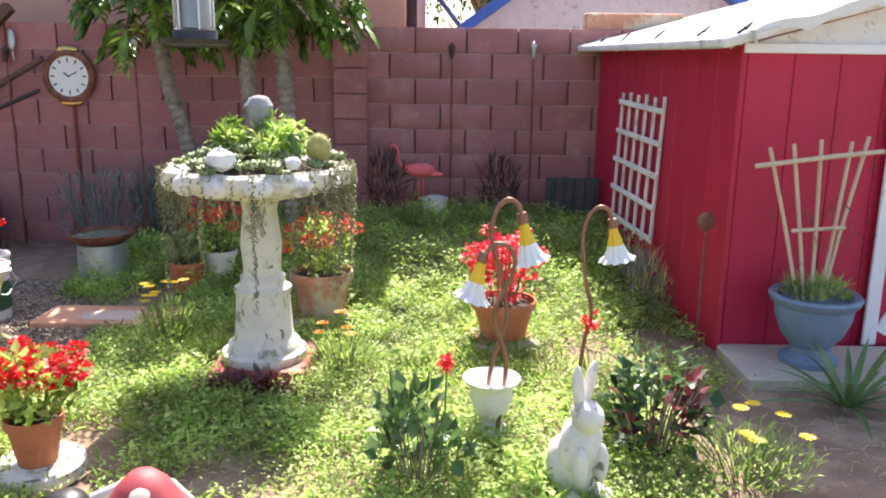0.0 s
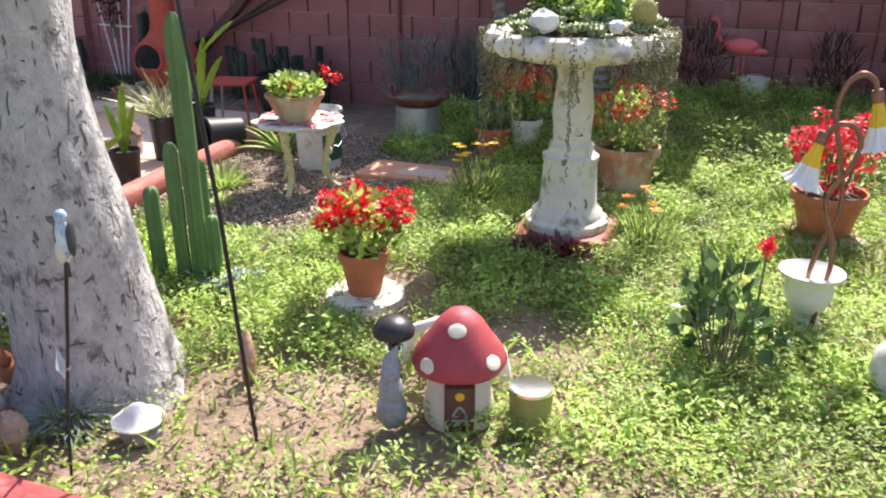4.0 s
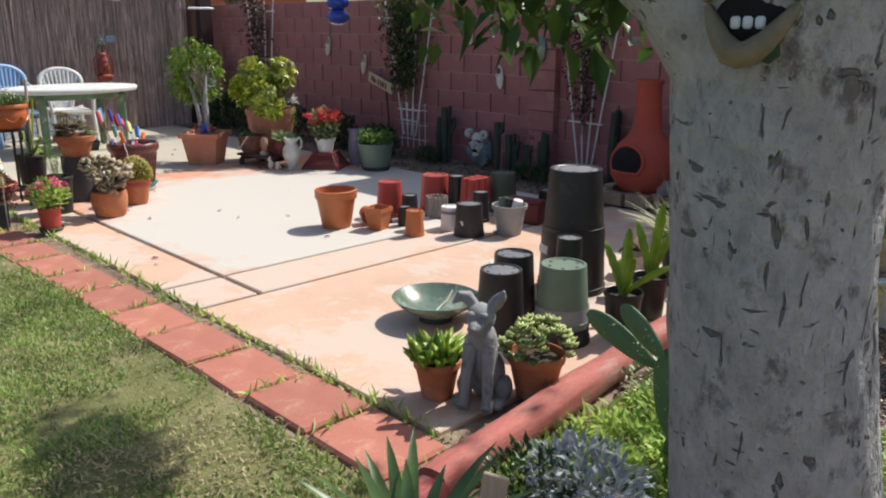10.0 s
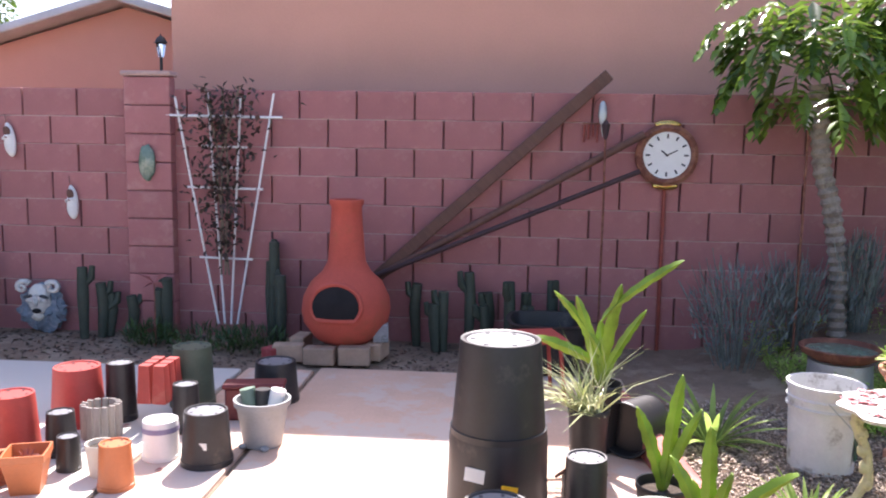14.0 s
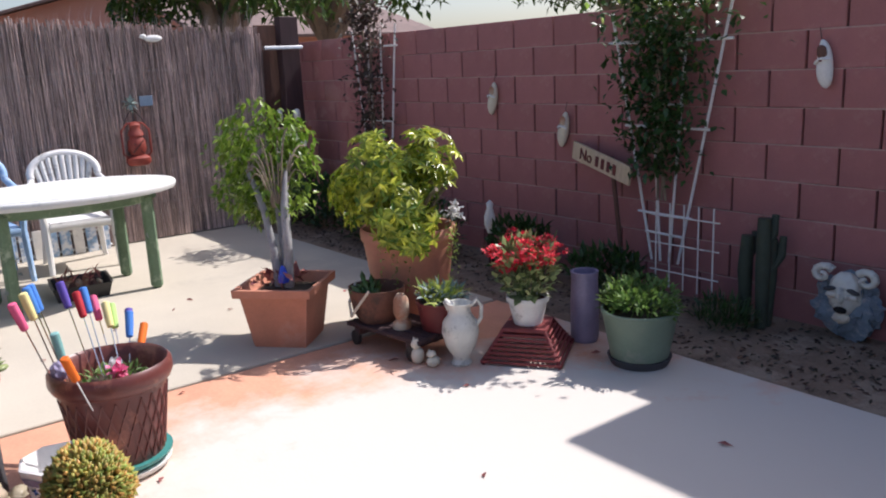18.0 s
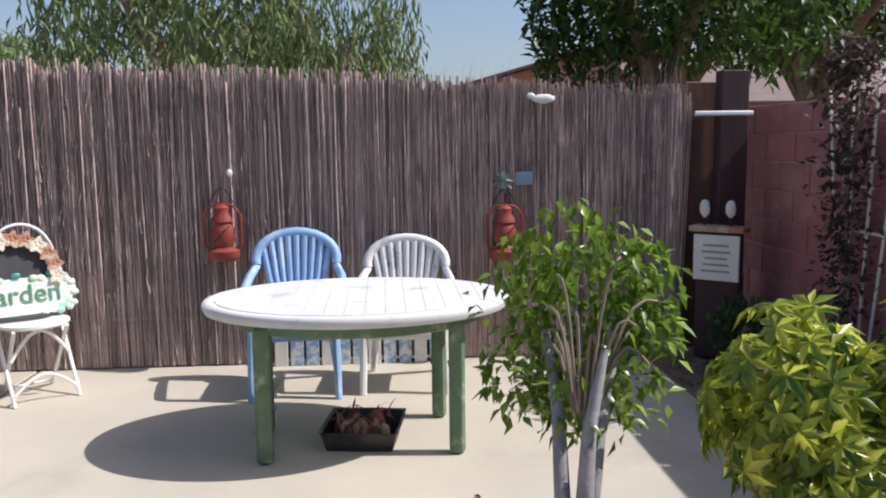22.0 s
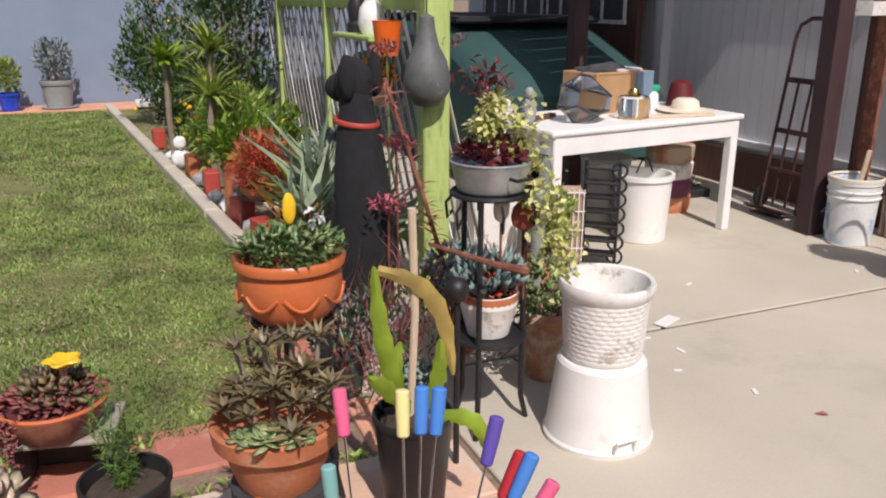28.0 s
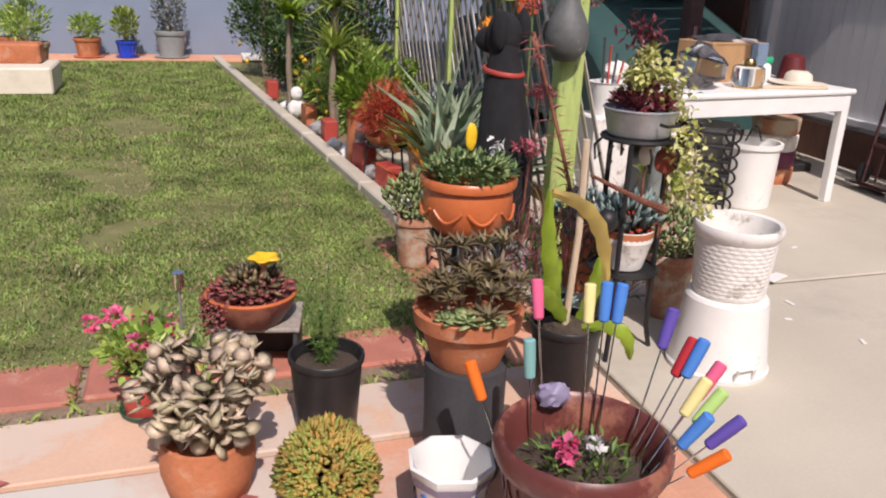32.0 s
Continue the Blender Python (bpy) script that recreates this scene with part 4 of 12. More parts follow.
# red shed
shed = thing("garden_shed", 1.64, 4.5, 0, 6.9, "barn-red wooden garden shed with a white tarp roof edge", "shed")
X0, X1, Y0, Y1, EAVE = 0.0, 2.52, 0.0, 2.42, 1.64
for k in range(9):
    part("side_board", box(0.03, 0.266, EAVE + 0.02, X0, Y0 + 0.135 + 0.2685 * k, -0.02, 0.004), SHED_RED, shed)
for k in range(10):
    xc = X0 + 0.135 + 0.253 * k
    part("front_board", box(0.25, 0.03, EAVE, xc, Y0, -0.02, 0.004), SHED_RED, shed)
bm = bmesh.new()
tri = [[bm.verts.new((x, y, z)) for x, z in ((X0, EAVE - 0.02), (X1, EAVE - 0.02), (X1, EAVE + 0.26 * X1))] for y in (Y0 - 0.012, Y0 + 0.012)]
bm.faces.new(tri[0])
bm.faces.new(tri[1][::-1])
for k in range(3):
    bm.faces.new((tri[0][k], tri[1][k], tri[1][(k + 1) % 3], tri[0][(k + 1) % 3]))
bmesh.ops.recalc_face_normals(bm, faces=bm.faces[:])
part("gable", bm, WHITE_DIRTY, shed, "white gable panel", smooth=False)
part("fascia", box(2.56, 0.022, 0.05, 1.26, Y0 - 0.03, EAVE - 0.06, 0.004), WHITE_PAINT, shed, "white fascia board")
for k in range(10):
    xc = X0 + 0.135 + 0.253 * k
    part("back_board", box(0.25, 0.03, EAVE + 0.26 * (xc - X0), xc, Y1, -0.02, 0.004), SHED_RED, shed)
part("corner_post", box(0.03, 0.03, EAVE, X0 - 0.012, Y0 - 0.012, 0, 0.004), SHED_RED, shed)
slope = math.degrees(math.atan(0.26))
part("roof", box(2.9, 2.7, 0.05, 1.32, 0, 0, 0.01, m=pose(X0 - 0.05, (Y0 + Y1) / 2, EAVE - 0.01, 0, -slope, 0)), WHITE_DIRTY, shed, "white corrugated roof")
bm = bmesh.new()
prev = None
for k in range(61):
    u = k / 60
    p = Vector((X0 - 0.05 + 0.012 * math.sin(k * 1.7), Y0 - 0.2 + 2.7 * u, EAVE + 0.035 + 0.015 * math.sin(k * 0.9)))
    q = p + Vector((0.01, 0, -0.05 - 0.018 * math.sin(k * 2.3)))
    row = [bm.verts.new(p + Vector((0.12, 0, 0.03))), bm.verts.new(p), bm.verts.new(q)]
    if prev:
        for i in range(2):
            bm.faces.new((prev[i], prev[i + 1], row[i + 1], row[i]))
    prev = row
prev = None
for k in range(41):
    u = k / 40
    x = X0 - 0.05 + 2.6 * u
    p = Vector((x, Y0 - 0.2 + 0.01 * math.sin(k * 1.3), EAVE + 0.035 + 0.26 * (x - X0 + 0.13) + 0.012 * math.sin(k)))
    row = [bm.verts.new(p + Vector((0, 0.1, 0.03))), bm.verts.new(p), bm.verts.new(p + Vector((0, 0.01, -0.055 - 0.015 * math.sin(k * 1.9))))]
    if prev:
        for i in range(2):
            bm.faces.new((row[i], row[i + 1], prev[i + 1], prev[i]))
    prev = row
part("roof_edge", bm, TARP, shed, "crumpled white tarp along the eaves")
for y in (-0.16, 0.32, 0.97, 1.62, 2.1):
    part("tie", tube([(X0 - 0.11, y - 0.05, EAVE + 0.05), (X0 - 0.06, y, EAVE + 0.08), (X0 - 0.10, y + 0.06, EAVE + 0.03)], 0.008, 6), BLACK_CLOTH, shed, "black tie knot")
door = part("door", box(0.95, 0.03, 1.52, 1.30, Y0 - 0.035, 0.02, 0.004), SHED_RED, shed)
part("trim", box(0.08, 0.02, 1.52, 0.84, Y0 - 0.06, 0.02, 0.004), WHITE_PAINT, door, "white door trim")
part("trim", box(0.08, 0.02, 1.52, 1.76, Y0 - 0.06, 0.02, 0.004), WHITE_PAINT, door, "white door trim")
part("trim", box(0.08, 0.018, 1.6, 0, 0, -0.8, 0.004, m=pose(1.30, Y0 - 0.058, 0.78, 0, 30, 0)), WHITE_PAINT, door, "white diagonal brace")
part("trim", box(0.92, 0.018, 0.08, 1.30, Y0 - 0.056, 1.46, 0.004), WHITE_PAINT, door, "white door trim")

# house wall behind the lawn
solid("wall_south", box(22, 0.2, 3.4, -3, -9.15, -0.1, 0.01), STUCCO_BLUE, "pale blue stucco house wall", "wall", kind="structure")

# bed timbers
def timber(x0, y0, x1, y1, w, h, label, roundish=False, z=0.0):
    ln = math.hypot(x1 - x0, y1 - y0)
    a = math.degrees(math.atan2(y1 - y0, x1 - x0))
    bm = bmesh.new()
    n, e = int(ln / 0.07) + 3, (3.0 if roundish else 6.0)
    prev = None
    for k in range(n):
        u = min(max((k - 1) / (n - 3), 0.0), 1.0)
        ring = []
        for j in range(18):
            b = 2 * math.pi * (j + 0.5) / 18
            cy, cz = math.cos(b), math.sin(b)
            q = (0.0 if k in (0, n - 1) else 1.0) * (1.0 if 0 < u < 1 else 0.93)
            q *= 1 + 0.09 * noise.noise(Vector((u * ln * 3, cy * 1.6, cz * 1.6 + x0))) + 0.05 * noise.noise(Vector((u * ln * 14, cy * 4, cz * 4)))
            ring.append(bm.verts.new((ln * (u - 0.5), 0.5 * w * q * math.copysign(abs(cy) ** (2 / e), cy), 0.5 * h + 0.5 * h * q * math.copysign(abs(cz) ** (2 / e), cz))))
        if prev:
            for j in range(18):
                bm.faces.new((prev[j], prev[(j + 1) % 18], ring[(j + 1) % 18], ring[j]))
        prev = ring
    bmesh.ops.remove_doubles(bm, verts=bm.verts[:], dist=1e-5)
    bmesh.ops.recalc_face_normals(bm, faces=bm.faces[:])
    return solid("bed_timber", bm, LOG_SALMON if roundish else TIMBER_RED, label, "timber", "bed edging timbers", at=pose((x0 + x1) / 2, (y0 + y1) / 2, z - 0.02, 0, 0, a))


lab = "dark red painted landscape timber edging the bed"
timber(-2.84, 1.36, -0.2, 1.36, 0.13, 0.12, lab)
timber(-2.86, 1.37, -0.5, 1.37, 0.12, 0.11, lab, z=0.115)
timber(-0.18, 1.36, 2.6, 1.36, 0.13, 0.12, lab)
timber(-2.86, 1.46, -2.93, 1.98, 0.13, 0.15, lab)
timber(-3.0, 2.03, -3.175, 3.41, 0.125, 0.13, "salmon-red rounded log edging the bed", True)
timber(-3.18, 3.43, -3.415, 5.56, 0.12, 0.13, "salmon-red rounded log edging the bed", True)


# ---- reed fence and white fence ----
fence = thing("reed_fence", -13.1, 0, 0, 0, "weathered brown reed screen over a scalloped board fence", "fence", kind="structure")
board = bmesh.new()
pts = [(-0.068, 0.0), (0.068, 0.0), (0.068, 1.96)] + [(0.068 * math.cos(a), 1.96 + 0.075 * math.sin(a)) for a in np.linspace(0.3, math.pi - 0.3, 7)] + [(-0.068, 1.96)]
fa = [board.verts.new((-0.012, y, z)) for y, z in pts]
fb = [board.verts.new((0.012, y, z)) for y, z in pts]
board.faces.new(fa[::-1])
board.faces.new(fb)
for k in range(len(pts)):
    board.faces.new((fa[k], fa[(k + 1) % len(pts)], fb[(k + 1) % len(pts)], fb[k]))
bmesh.ops.recalc_face_normals(board, faces=board.faces[:])
board_mesh = mesh_of("board", board, WOOD_GREY)
for k in range(38):
    part("board", board_mesh, None, fence, at=pose(-0.04, 1.05 + 0.1395 * k, 0.0) @ Matrix.Diagonal((1, 1, (1.035 - 0.0031 * k) + 0.004 * math.sin(k * 2.1), 1)))
def reed_top(y):
    """The screen sinks a little towards the back wall."""
    return 1.10 - 0.0225 * (y - 0.8)


reed_meshes = []
for k in range(7):
    bm = tube([(0.004 * math.sin(k + j * 1.3), 0.006 * math.sin(k * 2 + j), 2.0 * j / 5) for j in range(6)], 0.0055 + 0.0006 * (k % 3), 5)
    reed_meshes.append(mesh_of("reed", bm, REED, True))
rest = bmesh.new()
y, n_reed = 0.98, 0
while y < 6.32:
    top = reed_top(y) * rng.uniform(0.94, 1.0) * (0.99 if rng.rand() < 0.9 else 0.85)
    if 1.7 < y < 5.0 and n_reed < 300:
        part("reed", reed_meshes[rng.randint(7)], None, fence, at=pose(rng.uniform(-0.006, 0.012), y, 0.01, rng.uniform(-0.7, 0.7), rng.uniform(-0.3, 0.3), rng.uniform(0, 360)) @ Matrix.Diagonal((1, 1, top, 1)))
        n_reed += 1
    else:
        dx = rng.uniform(-0.006, 0.012)
        tube([(dx, y, 0.01), (dx + rng.uniform(-0.006, 0.006), y + rng.uniform(-0.02, 0.02), 1.0), (dx, y + rng.uniform(-0.035, 0.035), 2.0 * top)], 0.006, 5, rest)
    dx = rng.uniform(-0.02, -0.01)
    lean = rng.uniform(-0.04, 0.04)
    tube([(dx, y + 0.005, 0.01), (dx, y + 0.005 + lean, 2.0 * top)], 0.0062, 4, rest)
    dx = rng.uniform(-0.012, 0.004)
    lean = rng.uniform(-0.09, 0.09)
    tube([(dx, y + 0.003, 0.01), (dx + 0.004, y + 0.003 + 0.6 * lean, 1.1), (dx, y + 0.003 + lean, 2.0 * top * rng.uniform(0.97, 1.0))], 0.0045, 4, rest)
    y += rng.uniform(0.0075, 0.0105)
tagged(part("reed_rest", rest, REED_J, fence), kind="stuff")
n = 7800
p = np.stack([rng.uniform(0.008, 0.02, n), rng.uniform(1.0, 6.3, n), rng.uniform(0.05, 1.9, n)], 1)
w = rng.normal(0, 0.06, (n, 3)) + [0, 0, 1]
tagged(part("frayed_sheath", leaves("frayed_sheath", p, w, rng.uniform(0.07, 0.3, n), rng.uniform(0.003, 0.010, n), REED_PALE, "blade", rng.uniform(-0.3, 0.3, n) + 1.57), None, fence), kind="stuff")
for z in (0.35, 0.95, 1.55):
    part("wire", tube([(0.014, 1.0 + 0.106 * k, z + 0.004 * math.sin(k)) for k in range(51)], 0.0018, 4), GALV, fence)
gate_post = thing("gate_post", -13.02, 6.62, 0, 0, "dark timber post in the gap between fence and wall", "post", kind="structure")
part("post", box(0.12, 0.2, 2.02, -0.1, 0.05, 0, 0.006), WOOD_DARK, gate_post)
part("board", box(0.03, 0.42, 1.95, -0.2, -0.05, 0, 0.006), WOOD_BROWN, gate_post)
part("bracket", box(0.03, 0.42, 0.035, 0.0, -0.05, 1.70, 0.004), GALV, gate_post, "grey metal bracket")

white_fence = thing("white_fence", -13.32, 0, 0, 0, "white painted board fence with rounded tops", "fence", kind="structure")
for k in range(52):
    part("board", board_mesh, None, white_fence, at=pose(0, 0.86 - 0.142 * k, 0.12) @ Matrix.Diagonal((1, 1, 1.015, 1))).material_slots[0].link = "OBJECT"
for ob in white_fence.children:
    ob.material_slots[0].material = FENCE_WHITE
part("rail", box(0.05, 7.4, 0.07, 0.04, -2.8, 1.88, 0.005), FENCE_WHITE, white_fence)
part("rail", box(0.05, 7.4, 0.06, 0.04, -2.8, 0.36, 0.005), FENCE_WHITE, white_fence)
for y in (-1.80, -5.1):
    p = part("post", box(0.12, 0.12, 2.22, 0.05, y, 0, 0.008), FENCE_WHITE, white_fence)
    part("finial", lathe([(0.05, 2.22), (0.055, 2.25), (0.03, 2.27), (0.045, 2.32), (0.05, 2.36), (0.03, 2.42), (0.0, 2.45)], 14, x=0.05, y=y), WHITE_PAINT, p)
part("base_board", box(0.03, 7.2, 0.32, 0.05, -2.7, 0, 0.004), WOOD_BROWN, white_fence, "brown kick board")
corner = thing("corner_post", -13.0, 0.82, 0, 0, "split brown timber post with a white finial", "post", w=0.85, h=1)
part("post", box(0.13, 0.11, 2.05, 0, 0, 0, 0.01), WOOD_BROWN, corner)
part("board", box(0.03, 0.13, 1.9, 0.06, 0.09, 0, 0.006), RUST, corner)
part("finial", lathe([(0.05, 2.05), (0.055, 2.08), (0.03, 2.1), (0.042, 2.15), (0.045, 2.18), (0.0, 2.25)], 14), WHITE_PAINT, corner)
car_post = thing("carport_post", -12.7, 0.74, 0, 0, "dark brown carport post", "post")
part("post", box(0.14, 0.14, 2.85, 0, 0, 0, 0.008), WOOD_DARK, car_post)


# ---- whitewashed tree ----
tree = thing("shade_tree", -1.93, 2.12, -0.02, 0, "whitewashed shade tree with a rough chipped trunk", "tree")
bm = bmesh.new()
rows = [(0.0, 0.29), (0.05, 0.262), (0.12, 0.243), (0.22, 0.232), (0.4, 0.22), (0.6, 0.21), (0.8, 0.203), (1.0, 0.198), (1.2, 0.2), (1.4, 0.215), (1.55, 0.238), (1.68, 0.255), (1.8, 0.25), (1.95, 0.22)]
fine = []
for (za, ra), (zb, rb) in zip(rows, rows[1:]):
    for k in range(5):
        fine.append((za + (zb - za) * k / 5, ra + (rb - ra) * k / 5))
fine.append(rows[-1])


def lean(z):
    u = min(1.0, max(0.0, z / 1.3))
    return 0.115 * u * u * (3 - 2 * u)


seg, rings = 56, []
for z, r in fine:
    ring = []
    for n in range(seg):
        a = 2 * math.pi * n / seg
        flare = max(0, 0.3 - z) / 0.3
        rr = r * (1 + 0.10 * flare * math.cos(5 * a + 0.6) + 0.035 * math.sin(2 * a + z * 2) + 0.02 * noise.noise(Vector((math.cos(a) * 2, math.sin(a) * 2, z * 1.5))))
        rr += 0.0075 * noise.noise(Vector((math.cos(a) * 9, math.sin(a) * 9, z * 5))) + 0.004 * noise.noise(Vector((math.cos(a) * 16, math.sin(a) * 16, z * 22)))
        ring.append(bm.verts.new((rr * math.cos(a) - 0.7 * lean(z), rr * math.sin(a) - 0.71 * lean(z), z)))
    rings.append(ring)
for a, b in zip(rings, rings[1:]):
    for n in range(seg):
        bm.faces.new((a[n], a[(n + 1) % seg], b[(n + 1) % seg], b[n]))
trunk = part("trunk", bm, TRUNK, tree, "whitewashed bark with dark scars", smooth="all")
limbs = [
    [(-0.02, -0.02, 1.4), (-0.15, -0.12, 1.6), (-0.42, -0.22, 1.84), (-0.8, -0.3, 2.08), (-1.16, -0.29, 2.3), (-1.95, -0.1, 2.7), (-2.55, -0.1, 3.2)],
    [(-0.04, 0.0, 1.32), (0.06, 0.1, 1.55), (0.24, 0.28, 1.85), (0.45, 0.5, 2.4), (0.6, 0.6, 3.1), (0.65, 0.55, 3.8)],
    [(-0.04, 0.0, 1.5), (-0.1, 0.05, 1.9), (-0.2, 0.12, 2.5), (-0.35, 0.1, 3.2)],
]
ends = []
for pts in limbs:
    n = len(pts) - 1
    part("limb", tube([(x - 0.07, y - 0.07, z) for x, y, z in pts], [0.175 - 0.135 * (i / n) ** 0.8 for i in range(n + 1)], 16), TRUNK, tree)
    ends += [Vector(p) for p in pts[-2:]]
cl = [e + Vector(rng.normal(0, 0.3, 3)) + Vector((0, 0, 0.25)) for e in ends for k in range(2)]
# two unseen limbs added to carry leaf clumps that shade lawn and bed
far_shade_limb = [(0.17, 0.21, 1.85), (0.15, 0.95, 2.7), (0.0, 2.0, 3.5), (-0.12, 3.15, 4.15)]
side_shade_limb = [(-0.27, 0.05, 2.5), (-0.65, 0.8, 3.1), (-1.25, 1.7, 3.6), (-1.75, 2.55, 4.0)]
for pts in (far_shade_limb, side_shade_limb):
    part("limb", tube(pts, [0.09, 0.07, 0.05, 0.025], 12), TRUNK, tree)
low = [Vector((-0.62, -0.1, 1.58)), Vector((-0.44, -0.12, 1.6)), Vector((-0.8, -0.06, 1.64)), Vector((-1.08, 0.12, 1.62)), Vector((-1.2, 0.3, 1.72)), Vector((-0.95, 0.1, 1.82)), Vector((-1.3, 0.1, 1.86))]
# the last two clumps are out of view, put there only to cast shade
P = np.concatenate([np.array(c) + rng.normal(0, 0.22, (190, 3)) * np.array([1, 1, 0.7]) for c in cl] + [np.array(c) + rng.normal(0, 0.11, (80, 3)) * [1, 1, 0.8] for c in low] + [np.array([-0.12, 3.25, 4.2]) + rng.normal(0, 0.33, (900, 3)) * [1.2, 1.0, 0.5], np.array([-1.78, 2.62, 4.0]) + rng.normal(0, 0.11, (750, 3)) * [1.7, 0.8, 0.3]])
P[:, 2] = np.maximum(P[:, 2], 1.45)
W = rng.normal(0, 1, P.shape) + np.array([0, 0, -0.8])
s = rng.uniform(0.07, 0.12, len(P))
part("crown", leaves("crown", P, W, s, s * 0.45, L_TREE), None, tree, "loose clumps of green leaves, two of them unseen and added for shade")
for c in low:
    part("twig", tube([(-0.95, -0.29, 2.07), tuple((Vector((-0.95, -0.2, 2.2)) + c) / 2), tuple(c)], 0.012, 6), TWIG, tree)

face = thing("lips_plaque", -1.978, 1.838, 1.497, 6, "green painted plaster mouth plaque on the trunk", "plaque", w=0.95, h=0.95)
part("plaque", ball(0.085, 0.035, 0.11, 0, 0, 0, 0.25, 2.0), DARK_GREEN, face)
part("upper_lip", tube(arc((-0.085, -0.03, 0.02), (0.085, -0.03, 0.02), (0, -0.03, 0.055)), [0.008, 0.016, 0.022, 0.02, 0.014, 0.02, 0.022, 0.016, 0.008], 8), LIP_OLIVE, face, "olive and cream lip")
part("lower_lip", tube(arc((-0.08, -0.03, 0.01), (0.08, -0.03, 0.01), (0, -0.035, -0.085)), [0.008, 0.016, 0.02, 0.024, 0.025, 0.024, 0.02, 0.016, 0.008], 8), LIP_OLIVE, face, "olive and cream lip")
part("mouth", ball(0.065, 0.012, 0.045, 0, -0.03, -0.01), SOOT_HOLLOW, face)
for k in range(3):
    part("tooth", box(0.018, 0.012, 0.022, -0.022 + 0.022 * k, -0.04, -0.03, 0.004), WHITE_PAINT, face)

# ---- climbing philodendron with scaly trunks by the wall ----
phil = thing("tree_philodendron", -1.35, 6.3, 0.0, 0, "tall split-leaf philodendron with ringed grey trunks", "plant")
lobes = []
for pts in ([(-0.5, 0.3, 0.0), (-0.53, 0.3, 0.67), (-0.6, 0.3, 1.05), (-0.68, 0.3, 1.3), (-0.75, 0.28, 1.85)], [(0.02, 0.1, 0.1), (0.02, 0.1, 0.8), (-0.02, 0.1, 1.4), (0.1, 0.08, 2.0)], [(0.3, 0.05, 0.1), (0.3, 0.05, 0.8), (0.28, 0.0, 1.4), (0.22, 0, 1.9)]):
    dense = []
    for a, b in zip(pts, pts[1:]):
        m = max(2, int((Vector(b) - Vector(a)).length / 0.03))
        dense += [Vector(a).lerp(Vector(b), k / m) for k in range(m)]
    part("trunk", tube(dense, [0.05 + 0.015 * (k % 2) for k in range(len(dense))], 11), TRUNK_RINGED, phil, "ringed leaf-scarred trunk")
    head = np.array(pts[-1])
    for k in range(58):
        a = 2.4 * k + rng.uniform(-0.3, 0.3)
        rise = rng.uniform(-0.45, 0.8)
        reach = rng.uniform(0.25, 0.62)
        out = np.array([math.cos(a), min(0.3, math.sin(a) * 0.75), 0.0])
        tip = head + out * reach + [0, 0, 0.1 + rise * 0.55]
        if k % 3 == 0:
            part("leaf_stalk", tube(arc(tuple(head), tuple(tip), (0, 0, 0.1), 5), 0.007, 5), STEM, phil)
        d = out * 0.8 + [0, 0, -1.05 + 0.45 * rise] + rng.normal(0, 0.15, 3)
        d /= np.linalg.norm(d)
        side = np.cross(d, [0, 0, 1.0])
        side /= np.linalg.norm(side)
        ln = rng.uniform(0.26, 0.38)
        lobes.append((tip, d, ln, 0.08))
        for j in range(14):
            u = (j // 2 + 0.3) / 7.5
            sgn = -1 if j % 2 else 1
            lobes.append((tip + d * ln * u, d * (0.15 + 0.9 * u) + side * sgn * (1.0 - 0.5 * u) + rng.normal(0, 0.1, 3), ln * (0.52 - 0.25 * u) * rng.uniform(0.85, 1.1), 0.052))
part("leaf_crown", leaves("leaf_crown", [l[0] for l in lobes], [l[1] for l in lobes], [l[2] for l in lobes], [l[3] for l in lobes], L_PHIL, "leaf", rng.uniform(-0.35, 0.35, len(lobes))), None, phil, "glossy deeply cut green leaves")

# ---- distant trees ----
def far_tree(name, x, y, h, r, material, label, n=5200, leaf=0.34, droop=0.0, trunk_r=0.25, flat=0.6):
    t = thing(name, x, y, 0, 0, label, "tree")
    part("trunk", tube([(0, 0, 0), (0.1, 0.05, h * 0.3), (0.05, 0.2, h * 0.6)], [trunk_r, trunk_r * 0.8, trunk_r * 0.4], 9), TWIG, t)
    for k in range(5):
        a = k * 1.3
        part("limb", tube(arc((0.05, 0.05, h * 0.33), (r * 0.6 * math.cos(a), r * 0.6 * math.sin(a), h * (0.55 + 0.06 * k)), (0, 0, 0.3), 5), [trunk_r * 0.5, trunk_r * 0.42, trunk_r * 0.36, trunk_r * 0.3, trunk_r * 0.2, trunk_r * 0.1], 7), TWIG, t)
    p = puff(n, r, r, h * 0.5 * flat, h * 0.72, 0.3, 26)
    w = rng.normal(0, 1, p.shape) + np.array([0, 0, -0.4 - droop])
    s = leaf * rng.uniform(0.6, 1.3, len(p))
    part("crown", leaves("crown", p, w, s, s * 0.4, material), None, t)
    if droop:
        q, wq = [], []
        for k in range(260):
            a = rng.uniform(0, 2 * math.pi)
            rr = r * rng.uniform(0.5, 1.05)
            top = h * rng.uniform(0.55, 0.85)
            for j in range(14):
                q.append((rr * math.cos(a) + rng.normal(0, 0.05), rr * math.sin(a) + rng.normal(0, 0.05), top - 0.13 * j * droop))
                wq.append((rng.normal(0, 0.4), rng.normal(0, 0.4), -1))
        part("hanging_foliage", leaves("hanging_foliage", q, wq, 0.22, 0.035, material), None, t, "hanging willow strands")
    return t


